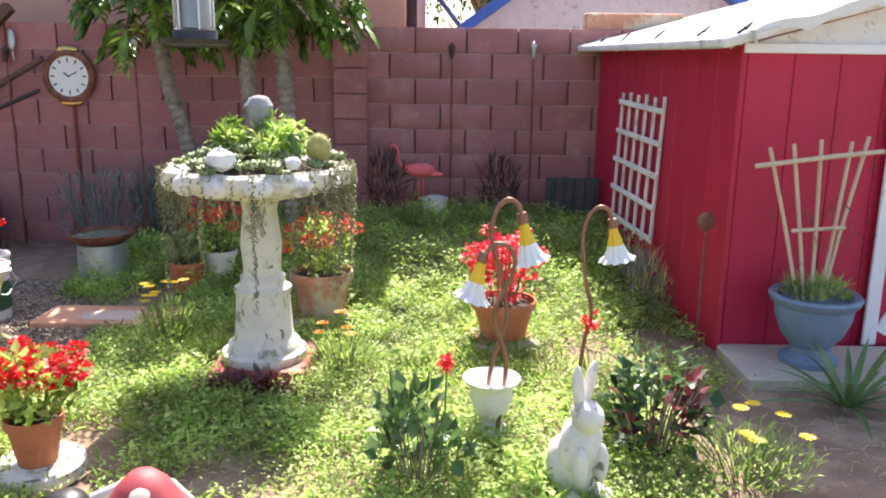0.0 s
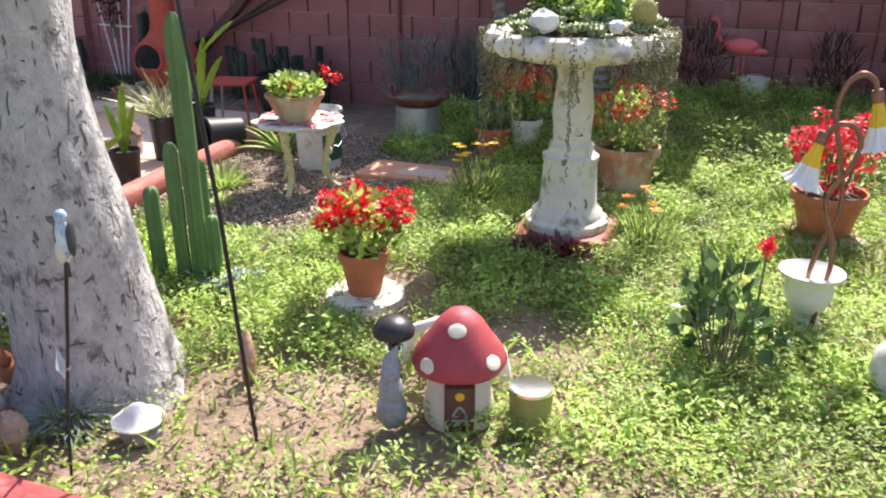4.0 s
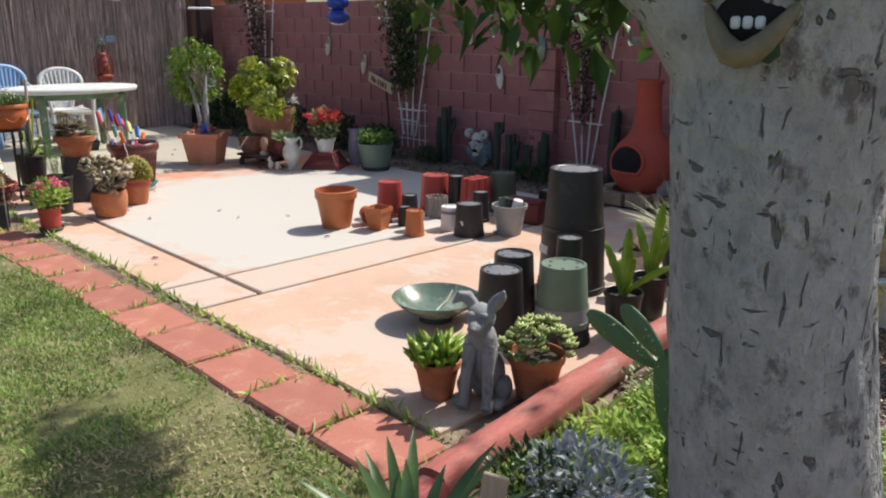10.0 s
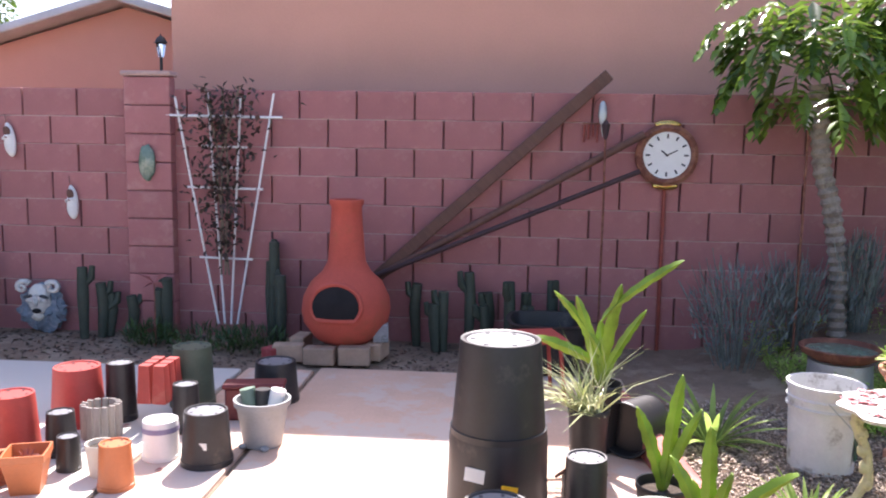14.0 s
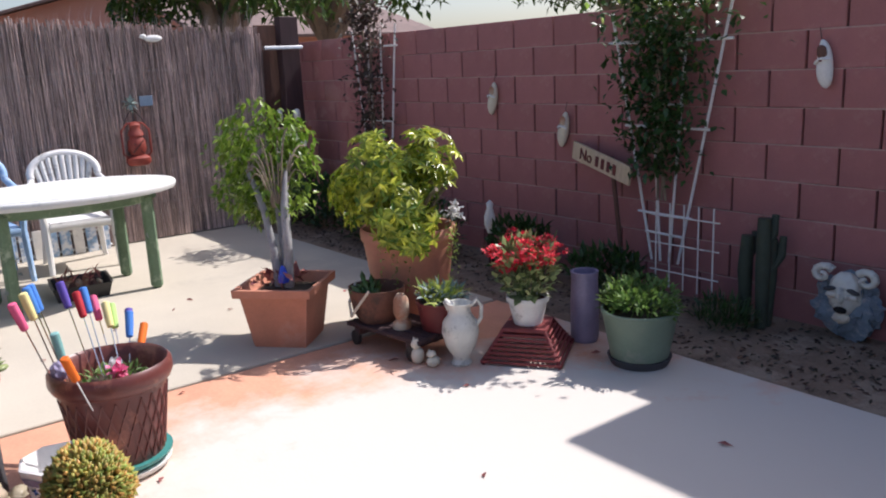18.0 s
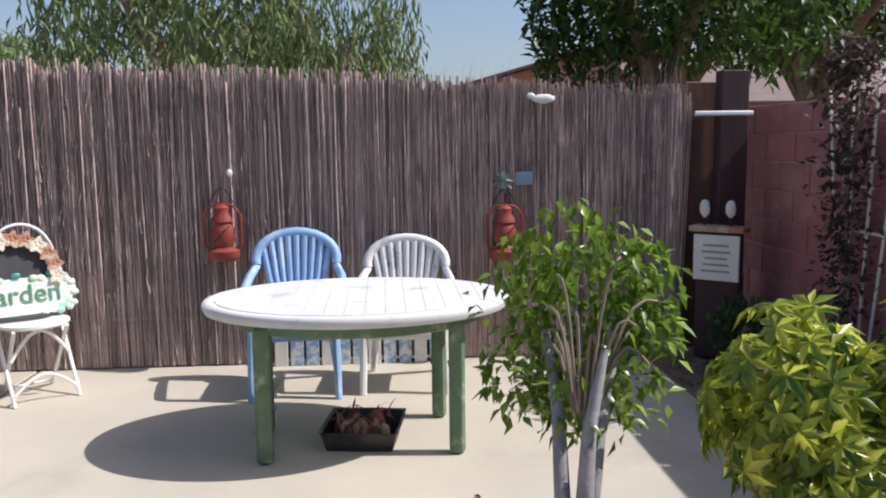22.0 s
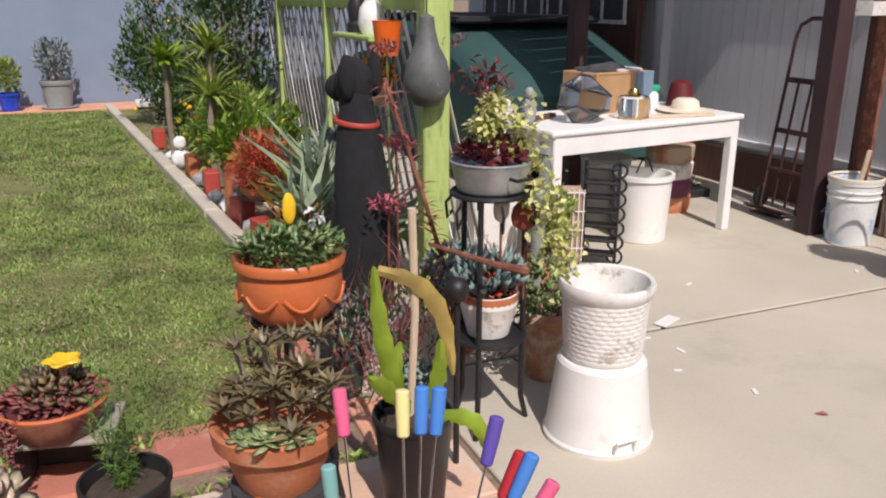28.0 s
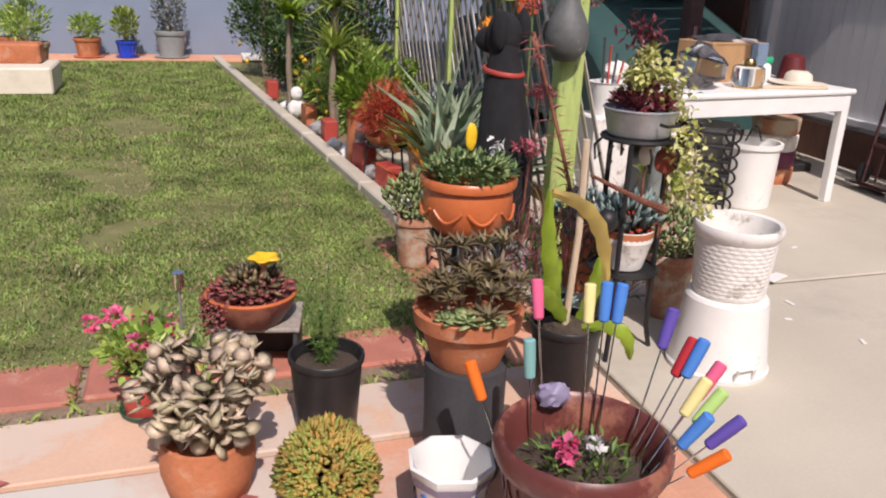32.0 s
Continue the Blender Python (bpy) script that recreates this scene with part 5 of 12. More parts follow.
far_tree("shade_tree_beyond_fence", -15.6, 7.0, 5.2, 2.3, L_TREE, "dense dark green tree beyond the reed fence", 11000, 0.15, 0.0, 0.22, 0.75)
far_tree("shade_tree_beyond_fence", -17.5, 9.6, 5.6, 2.8, L_TREE, "dense dark green tree beyond the reed fence", 9000, 0.18)
far_tree("willow_tree", -19.5, 1.3, 5.4, 2.0, L_WILLOW, "drooping willow beyond the reed fence", 4200, 0.2, 1.0, 0.2, 0.7)
far_tree("willow_tree", -20.5, 3.4, 5.2, 1.4, L_WILLOW, "drooping willow beyond the reed fence", 700, 0.16, 1.0, 0.2, 0.7)
far_tree("street_tree", -34, -7, 5.0, 2.6, L_WILLOW, "pale green street tree in the distance", 3600, 0.3)
far_tree("street_tree", -40, 22, 7.0, 3.5, L_WILLOW, "pale green street tree in the distance", 3600, 0.4)
far_tree("garden_tree", 0.9, 15.6, 5.2, 2.2, L_TREE, "leafy green tree behind the white shed", 7500, 0.17)
far_tree("garden_tree", 4.6, 17.5, 5.0, 2.4, L_WILLOW, "leafy green tree behind the white shed", 6500, 0.17)
far_tree("garden_tree", -15.2, 14.2, 5.4, 2.5, L_TREE, "dark leafy tree beyond the bungalow", 6500, 0.18)
far_tree("garden_tree", -17.5, 17.0, 6.0, 3.2, L_TREE, "dark leafy tree beyond the bungalow", 7000, 0.2)
gable_house("brown_roofed_house", -40, -29, 4.5, 16, 2.5, 4.1, STUCCO, ROOF_BROWN, "low house with a brown shingle roof beyond the fence", 0.6, "x")
gable_house("brown_roofed_house", -36, -27, -4, 3.0, 2.4, 3.5, STUCCO, ROOF_BROWN, "low house with a brown shingle roof beyond the fence", 0.6, "y")
gable_house("brown_roofed_house", -31, -24, 10.5, 16, 2.4, 3.4, STUCCO, ROOF_BROWN, "low house with a brown shingle roof beyond the fence", 0.6, "y")


# ---- front garden bed ----
def place(x, y, z=0.0):
    return x, y, ground_z(x, y) - 0.012 + z


def stalks(parent, n, r, h0, h1, material=STEM, rad=0.004, name="stem", z0=0.0, spread=1.0):
    bm = bmesh.new()
    for k in range(n):
        a, q = rng.uniform(0, 2 * math.pi), r * math.sqrt(rng.rand())
        h = rng.uniform(h0, h1)
        p = (q * 0.35 * math.cos(a), q * 0.35 * math.sin(a), z0)
        tube([p, (q * 0.6 * math.cos(a), q * 0.6 * math.sin(a), z0 + (h - z0) * 0.5), (q * spread * math.cos(a), q * spread * math.sin(a), h)], rad, 5, bm, rad * 0.6)
    return tagged(part(name, bm, material, parent), kind="stuff")


def blossom_heads(parent, n, rx, h0, h1, head, petals, material, size, name="flower_head", flat=0.7):
    """Flower heads, each a ball of petals."""
    for k in range(n):
        a, q = k * 2.4 + rng.uniform(-0.3, 0.3), rx * math.sqrt((k + 0.5) / n)
        c = np.array([q * math.cos(a), q * math.sin(a), rng.uniform(h0, h1) - 0.25 * q * (h1 - h0) / rx])
        d = rng.normal(0, 1, (petals, 3))
        d /= np.linalg.norm(d, axis=1, keepdims=True)
        p = c + d * head * np.array([1, 1, flat]) * rng.uniform(0.55, 1, (petals, 1))
        s = size * rng.uniform(0.7, 1.2, petals)
        part(name, leaves(name, p, d + rng.normal(0, 0.4, d.shape), s, s * 0.9, material), None, parent)


def daisies(parent, n, r, h0, h1, material, size=0.035):
    for k in range(n):
        a, q = rng.uniform(0, 6.28), r * math.sqrt(rng.rand())
        c = np.array([q * math.cos(a), q * math.sin(a), rng.uniform(h0, h1)])
        t = np.linspace(0, 2 * np.pi, 12, endpoint=False)
        w = np.stack([np.cos(t), np.sin(t), np.full(12, 0.25)], 1)
        part("daisy", leaves("daisy", np.tile(c, (12, 1)), w, size, size * 0.42, material), None, parent)


# planter on a pedestal
ped = thing("pedestal_planter", *place(-0.765, 4.13), 0, "chipped white concrete pedestal planter with a scalloped bowl", "planter", w=0.93, h=1)
part("plinth", box(0.50, 0.50, 0.07, 0, 0, 0, 0.008), TIMBER_RED, ped, "worn red square plinth")
part("pedestal", lathe([(0.225, 0.07), (0.23, 0.085), (0.225, 0.11), (0.195, 0.125), (0.19, 0.15), (0.165, 0.17), (0.155, 0.2), (0.148, 0.3), (0.142, 0.4), (0.15, 0.415), (0.15, 0.435), (0.125, 0.45), (0.115, 0.475), (0.12, 0.49), (0.098, 0.51), (0.10, 0.58), (0.108, 0.65), (0.098, 0.75), (0.088, 0.82), (0.10, 0.87), (0.15, 0.90), (0.0, 0.90)], 36, wobble=0.03), CHALK, ped)
part("bowl", lathe([(0.12, 0.885), (0.25, 0.90), (0.36, 0.925), (0.43, 0.955), (0.46, 0.99), (0.455, 1.03), (0.43, 1.045), (0.40, 1.03), (0.36, 1.0), (0.0, 0.995)], 96, ripple=0.055, lobes=12), CHALK, ped, "scalloped bowl with worn grey lobes")
for k in range(14):
    a = 2 * math.pi * k / 14
    part("lobe", ball(0.078, 0.05, 0.05, 0, 0, 0, 0.1, k, 2, m=pose(0.435 * math.cos(a), 0.435 * math.sin(a), 0.985, 0, 0, math.degrees(a) + 90)), WHITE_DIRTY, ped, "rounded worn white scallop")
part("soil", lathe([(0.40, 1.0), (0.3, 1.04), (0.15, 1.07), (0.0, 1.08)], 30, wobble=0.06), POT_SOIL, ped)
ros = []
for k in range(95):
    a, q = rng.uniform(0, 6.28), 0.43 * math.sqrt(rng.rand())
    rosette(ros, q * math.cos(a), q * math.sin(a), 1.035 + 0.1 * (1 - q / 0.43), rng.uniform(0.035, 0.08), 16)
p, w, s = pack(ros)
part("succulent_cover", leaves("succulent_cover", p, w, s, s * 0.42, L_SUCC, "thick"), None, ped, "pale green rosettes")
p = puff(1500, 0.31, 0.26, 0.11, 1.13, 0.2, 14)
part("ferny_leaves", leaves("ferny_leaves", p, rng.normal(0, 1, p.shape) + [0, 0, 0.5], 0.055, 0.018, L_WEED), None, ped, "feathery green foliage")
p = puff(420, 0.13, 0.13, 0.16, 1.17, 0.2, 5) + np.array([-0.12, 0, 0.02])
part("fronds", leaves("fronds", p, rng.normal(0, 1, p.shape) + [0, 0, 0.4], 0.07, 0.02, L_FICUS), None, ped)
q, w = [], []
for k in range(170):
    a = rng.choice([rng.normal(-0.15, 0.55), rng.normal(3.0, 0.5), rng.uniform(0, 6.28)], p=[0.5, 0.25, 0.25])
    rr = rng.uniform(0.40, 0.50)
    drop = rng.uniform(0.08, 0.30) if rng.rand() < 0.65 else rng.uniform(0.25, 0.62)
    for z in np.arange(1.05, 1.05 - drop, -0.013):
        q.append((rr * math.cos(a) + rng.normal(0, 0.004), rr * math.sin(a) + rng.normal(0, 0.004), z))
        w.append((math.cos(a) + rng.normal(0, 0.8), math.sin(a) + rng.normal(0, 0.8), -0.7))
part("trailing_growth", leaves("trailing_growth", q, w, 0.022, 0.009, L_TRAIL, "thick"), None, ped, "strands of trailing succulent")
rock = solid("quartz_rock", ball(0.06, 0.05, 0.05, 0, 0, 0, 0.35, 3.0, 2, freq=1.5), ROCK_WHITE, "white quartz rock among the planter succulents", "rock", at=pose(-0.845, 3.79, 1.09), smooth=False)
solid("quartz_rock", ball(0.035, 0.03, 0.03, 0, 0, 0, 0.35, 5.0, 2, freq=1.5), ROCK_WHITE, "white quartz rock among the planter succulents", "rock", at=pose(-0.53, 3.79, 1.08), smooth=False)
barrel = thing("barrel_cactus", -0.455, 4.03, 1.05, 0, "golden-spined barrel cactus in the planter bowl", "cactus", w=0.85, h=0.85)
part("body", ball(0.066, 0.066, 0.08, 0, 0, 0.085, 0.03, 1.0, 3, freq=12), GOLD_SPINES, barrel)
d = puff(520, 0.066, 0.066, 0.08, 0.085, 0.98)
part("spines", leaves("spines", d, d - np.array([0, 0, 0.085]) + rng.normal(0, 0.03, d.shape), 0.018, 0.003, L_SUCC, "blade"), None, barrel)
finger = thing("finger_cactus", -0.575, 4.07, 1.05, 0, "small green finger cactus in the planter bowl", "cactus")
part("body", lathe([(0.025, 0), (0.032, 0.03), (0.032, 0.11), (0.018, 0.135), (0.0, 0.14)], 12, ripple=0.1, lobes=8), CACTUS, finger)
lantern = thing("stone_lantern", -0.765, 4.21, 1.14, 0, "small grey stone lantern on top of the planter", "ornament", w=0.8, h=0.8)
part("post", lathe([(0.045, -0.06), (0.04, 0.0), (0.03, 0.05), (0.05, 0.08), (0.0, 0.08)], 14), STONE_GREY, lantern)
part("bowl", lathe([(0.03, 0.08), (0.06, 0.12), (0.085, 0.19), (0.08, 0.21), (0.0, 0.21)], 9, wobble=0.06), STONE_GREY, lantern)
part("cap", lathe([(0.088, 0.205), (0.07, 0.23), (0.06, 0.25), (0.03, 0.262), (0.0, 0.265)], 9, wobble=0.12), STONE_GREY, lantern)

stuff = thing("plum_plants", *place(-0.77, 3.78), 0, "low dark purple foliage at the plinth", "plant")
grow("foliage", 420, 0.26, 0.09, 0.05, 0.04, 0.05, 0.5, L_PLUM, stuff, lift=0.6)

# potted flowers
disc = thing("round_stepping_stone", *place(-1.37, 3.03), 0, "round white-topped concrete disc on the ground", "stepping stone", w=0.9, h=1)
part("disc", lathe([(0.18, 0), (0.188, 0.012), (0.185, 0.05), (0.175, 0.058), (0.0, 0.058)], 36, wobble=0.02), CHALK, disc)


def geranium(x, y, z, r, h, label, rflow, top, petal, heads, pot_mat=TERRA, group="", leafmat=L_WEED, head=0.035, petals=46, leafn=420, base=0.66, rim=0.2, lip=0.09, saucer=None):
    t = thing("flower_pot", x, y, z, rng.uniform(0, 360), label, "potted plant", group)
    pot(t, r, h, pot_mat, base, rim, lip)
    if saucer:
        part("saucer", lathe([(r * 0.9, 0), (r * 1.12, 0.03), (r * 1.08, 0.034), (r * 0.85, 0.012), (0.0, 0.012)], 26, z=-0.005), saucer, t)
    stalks(t, 16, rflow * 0.9, h + (top - h) * 0.5, top, STEM, 0.004, z0=h * 0.86)
    grow("foliage", leafn, rflow * 0.85, rflow * 0.85, (top - h) * 0.5, h + (top - h) * 0.38, 0.05, 0.75, leafmat, t, lift=0.4, hollow=0.2)
    blossom_heads(t, heads, rflow * 0.95, h + (top - h) * 0.55, top, head, petals, petal, 0.021)
    return t


geranium(-1.37, 3.03, 0.045, 0.105, 0.19, "terracotta pot of bright red flowers on a white disc", 0.2, 0.47, L_RED, 22, head=0.042, petals=90)
geranium(-1.38, 5.5, place(-1.38, 5.5)[2], 0.12, 0.2, "white pot of orange-red kalanchoe in the weeds", 0.22, 0.54, L_CORAL, 30, WHITE_PLASTIC, head=0.036)
geranium(-0.60, 4.9, place(-0.60, 4.9)[2] + 0.05, 0.19, 0.27, "aged terracotta pot of coral and yellow blooms", 0.24, 0.62, L_CORAL, 24, TERRA_OLD, leafmat=L_WEED, head=0.04)
geranium(0.46, 4.53, place(0.46, 4.53)[2] + 0.05, 0.18, 0.22, "terracotta pot crowded with crimson flowers", 0.23, 0.62, L_CRIMSON, 26, TERRA, leafmat=L_CRIMSON, head=0.04, leafn=200)
for x, y in ((-0.60, 4.9), (0.46, 4.53)):
    solid("brick_stand", box(0.36, 0.34, 0.075, 0, 0, 0, 0.008), TERRA_OLD, "worn red brick slab under a flower pot", "brick", at=pose(*place(x, y, -0.02), 0, 0, 12))
t = thing("flower_pot", *place(-1.55, 5.33), 0, "small terracotta pot with a pale green plant", "potted plant")
pot(t, 0.12, 0.2, TERRA)
grow("foliage", 260, 0.12, 0.12, 0.1, 0.28, 0.05, 0.7, L_SUCC, t)
galv = thing("galvanised_tub", *place(-2.22, 5.63), 0, "galvanised tub with a rusty saucer on top", "tub", h=1.12)
part("tub", lathe([(0.17, 0), (0.175, 0.01), (0.16, 0.22), (0.165, 0.225), (0.15, 0.225), (0.0, 0.22)], 30), GALV, galv)
part("saucer", lathe([(0.14, 0.225), (0.2, 0.255), (0.212, 0.285), (0.205, 0.29), (0.19, 0.26), (0.0, 0.25)], 32), RUST, galv, "rust-rimmed bird bath saucer")
part("water", lathe([(0.185, 0.268), (0.0, 0.269)], 30), GREEN_MARBLE, galv, "shallow grey water")


# lily lamps
def smooth_line(pts, n=6):
    """A soft curve through the points."""
    v = [Vector(p) for p in pts]
    v = [v[0] * 2 - v[1]] + v + [v[-1] * 2 - v[-2]]
    out = []
    for a, b, c, d in zip(v, v[1:], v[2:], v[3:]):
        for k in range(n):
            t = k / n
            out.append(0.5 * (2 * b + (c - a) * t + (2 * a - 5 * b + 4 * c - d) * t * t + (3 * b - a - 3 * c + d) * t ** 3))
    return out + [v[-2]]


def lily_head(parent, x, y, z, tilt, turn):
    m = pose(x, y, z, 0, tilt, turn)
    b = lathe([(0.021, 0.0), (0.024, -0.01), (0.024, -0.045), (0.0, -0.045)], 14)
    bmesh.ops.transform(b, matrix=m, verts=b.verts)
    cap = part("cap", b, COPPER, parent, "bronze lamp socket")
    b = lathe([(0.019, -0.04), (0.024, -0.08), (0.036, -0.13)], 30, caps=False, ripple=0.04, lobes=10)
    bmesh.ops.transform(b, matrix=m, verts=b.verts)
    part("throat", b, YELLOW, cap, "amber glass throat")
    b = lathe([(0.036, -0.129), (0.044, -0.155), (0.056, -0.184), (0.082, -0.204), (0.079, -0.208), (0.052, -0.186), (0.038, -0.145)], 60, caps=False, ripple=0.09, lobes=10)
    bmesh.ops.transform(b, matrix=m, verts=b.verts)
    part("petal_shade", b, WHITE_PLASTIC, cap, "flared white lily shade")


lamp = thing("lily_lamp", *place(0.345, 3.45), 0, "bronze two-stem lily lamp standing on a white urn", "lamp", w=0.87, h=1)
part("urn", lathe([(0.085, 0), (0.09, 0.02), (0.06, 0.045), (0.055, 0.07), (0.085, 0.11), (0.105, 0.16), (0.1, 0.2), (0.108, 0.215), (0.135, 0.235), (0.14, 0.25), (0.125, 0.255), (0.09, 0.22), (0.0, 0.2)], 28), WHITE_DIRTY, lamp, "white plastic urn base")
part("stem", tube(smooth_line([(0.0, -0.03, 0.02), (-0.02, -0.06, 0.2), (0.0, -0.05, 0.34), (0.06, -0.04, 0.52), (0.02, -0.04, 0.72), (-0.02, -0.03, 0.86), (0.0, -0.02, 0.96), (0.05, -0.02, 1.005), (0.10, -0.02, 0.985), (0.115, -0.02, 0.94)]), 0.011, 9), COPPER, lamp)
part("stem", tube(smooth_line([(0.03, -0.05, 0.02), (0.05, -0.07, 0.2), (0.06, -0.06, 0.36), (0.0, -0.05, 0.54), (0.07, -0.05, 0.68), (0.09, -0.05, 0.76), (0.06, -0.05, 0.82), (0.0, -0.05, 0.83), (-0.05, -0.05, 0.79)]), 0.011, 9), COPPER, lamp)
lily_head(lamp, 0.115, -0.02, 0.955, -14, 0)
lily_head(lamp, -0.05, -0.05, 0.80, 16, 0)
lamp2 = thing("lily_lamp", *place(0.78, 3.9), 0, "bronze single-stem lily lamp in the garden bed", "lamp", w=0.95, h=0.95)
part("stem", tube(smooth_line([(0.0, 0, 0), (0.02, 0, 0.25), (0.05, 0, 0.42), (0.01, 0, 0.6), (-0.01, 0, 0.78), (0.01, 0, 0.89), (0.06, 0, 0.945), (0.105, 0, 0.93), (0.125, 0, 0.88)]), 0.010, 9), COPPER, lamp2)
lily_head(lamp2, 0.125, 0, 0.89, -10, 0)
part("flower", leaves("flower", np.tile([[0.04, -0.015, 0.37]], (26, 1)) + rng.normal(0, 0.018, (26, 3)), rng.normal(0, 1, (26, 3)), 0.05, 0.03, L_RED), None, lamp2, "red ornamental flower clip")


def rabbit(x, y, z, rz, h, label, material):
    """A sitting rabbit statue in one mesh."""
    bm = bmesh.new()
    k = h / 0.49
    for (rx, ry, rzz, px, py, pz, rot) in (
        (0.085, 0.10, 0.12, 0, 0.03, 0.11, 0), (0.07, 0.075, 0.12, 0, -0.01, 0.2, 12), (0.05, 0.065, 0.055, 0, -0.045, 0.32, 0),
        (0.02, 0.018, 0.085, -0.025, -0.02, 0.41, -6), (0.02, 0.018, 0.085, 0.03, 0.0, 0.41, 14), (0.04, 0.06, 0.035, -0.06, -0.06, 0.03, 0),
        (0.04, 0.06, 0.035, 0.06, -0.06, 0.03, 0), (0.025, 0.03, 0.07, -0.04, -0.075, 0.16, 0), (0.025, 0.03, 0.07, 0.04, -0.075, 0.16, 0), (0.035, 0.03, 0.03, 0, 0.13, 0.05, 0)):
        ball(rx * k, ry * k, rzz * k, 0, 0, 0, 0.08, px * 9 + pz, 3, bm, pose(px * k, py * k, pz * k, 0, rot, 0))
    return solid("rabbit_statue", bm, material, label, "statue", at=pose(x, y, z, 0, 0, rz))


rabbit(0.63, 2.93, place(0.63, 2.93)[2], 25, 0.52, "weathered white stone rabbit statue in the bed", CHALK)

# shrubs of the bed
rose = thing("rose_bush", *place(0.06, 3.0), 0, "glossy rose bush with one coral bud", "shrub", w=0.78, h=1)
stalks(rose, 22, 0.24, 0.18, 0.34, TWIG, 0.005, "cane")
grow("foliage", 210, 0.26, 0.22, 0.18, 0.2, 0.085, 0.72, L_ROSE, rose, hollow=0.1, clumps=22)
part("cane", tube([(0.1, 0, 0.1), (0.12, 0, 0.3), (0.125, 0, 0.46)], 0.005, 6), STEM, rose)
p = rng.normal(0, 0.016, (50, 3)) + np.array([0.125, 0, 0.475])
part("bud", leaves("bud", p, rng.normal(0, 0.5, p.shape) + [0, 0, 1], 0.035, 0.025, L_CRIMSON), None, rose, "coral rose bud")
dark = thing("dark_leaved_shrub", *place(0.98, 3.27), 0, "dark leathery rose shrub with sparse new growth", "shrub")
stalks(dark, 24, 0.24, 0.18, 0.4, TWIG, 0.005, "cane")
grow("foliage", 200, 0.25, 0.21, 0.16, 0.19, 0.07, 0.72, L_DARK, dark, hollow=0.2, clumps=22)
grow("plum_foliage", 70, 0.24, 0.2, 0.15, 0.2, 0.07, 0.7, L_PLUM, dark, hollow=0.2, clumps=16)
grow("new_growth", 60, 0.2, 0.15, 0.08, 0.36, 0.06, 0.55, L_ROSE, dark)
for x, y, r, h, m, n, lab in ((1.29, 3.06, 0.26, 0.24, L_YELLOW, 6, "yellow-orange daisies with wiry green stems"), (-1.35, 4.4, 0.17, 0.32, L_YELLOW, 9, "yellow daisies with wiry green stems"), (-0.356, 4.06, 0.2, 0.26, L_ORANGE, 5, "orange daisies in feathery foliage")):
    f = thing("daisy_clump", *place(x, y), 0, lab, "flowers")
    stalks(f, 40, r, h * 0.5, h, STEM, 0.003)
    grow("foliage", 700, r, r * 0.9, h * 0.42, h * 0.42, 0.045, 0.16, L_WEED, f, "blade", hollow=0.1, lift=0.8)
    daisies(f, n, r * 0.9, h * 0.9, h * 1.2, m)


def strap_plant(x, y, z, n, length, width, material, label, name="agave", rx=0.05, lift=0.25, cat="plant", group=""):
    """A tuft of long strap leaves that arch outwards."""
    t = thing(name, x, y, z, 0, label, cat, group)
    for k in range(n):
        a = k * 2.4 + rng.uniform(-0.2, 0.2)
        e = lift + (1.25 - lift) * (1 - k / n)
        ln = length * rng.uniform(0.7, 1.1)
        bm = bmesh.new()
        prev = None
        bend = rng.uniform(0.5, 1.0) * (1.3 - e * 0.6)
        for j in range(7):
            u = j / 6
            ee = e - bend * u * u
            r = rx * 0.5 + ln * u * math.cos(e * 0.7 + ee * 0.3)
            zz = ln * (math.sin(e) * u - 0.33 * bend * u * u)
            w = width * (0.75 + 0.5 * u - 1.25 * u ** 3) * 0.5 + 0.0008
            c = Vector((r * math.cos(a), r * math.sin(a), max(0.004, zz)))
            s = Vector((-math.sin(a), math.cos(a), 0))
            row = [bm.verts.new(c - s * w + Vector((0, 0, w * 0.35))), bm.verts.new(c - Vector((0, 0, w * 0.1))), bm.verts.new(c + s * w + Vector((0, 0, w * 0.35)))]
            if prev:
                bm.faces.new((prev[0], prev[1], row[1], row[0]))
                bm.faces.new((prev[1], prev[2], row[2], row[1]))
            prev = row
        part("leaf", bm, material, t)
    return t


strap_plant(2.0, 3.75, ground_z(2.0, 3.75), 20, 0.5, 0.035, L_ALOE, "arching dark green strap-leaved plant by the path", lift=0.1)
strap_plant(-2.78, 1.74, -0.01, 26, 0.42, 0.05, L_ALOE, "dark green sword-leaved plant inside the timber bed", lift=0.75)
strap_plant(-3.02, 5.07, -0.01, 28, 0.37, 0.032, L_WEED, "small green lily tuft in the bark mulch", "lily_tuft")
strap_plant(-2.89, 4.17, -0.01, 36, 0.25, 0.02, L_WEED, "small green lily tuft in the bark mulch", "lily_tuft", group="")
for x, y in ((-2.88, 4.25), (-2.72, 3.9), (-2.3, 5.3), (-2.9, 3.62)):
    s = thing("mulch_seedling", x, y, -0.01, 0, "small green seedling in the bark mulch", "plant", "mulch seedlings")
    grow("foliage", 60, 0.07, 0.07, 0.03, 0.03, 0.05, 0.4, L_WEED, s)

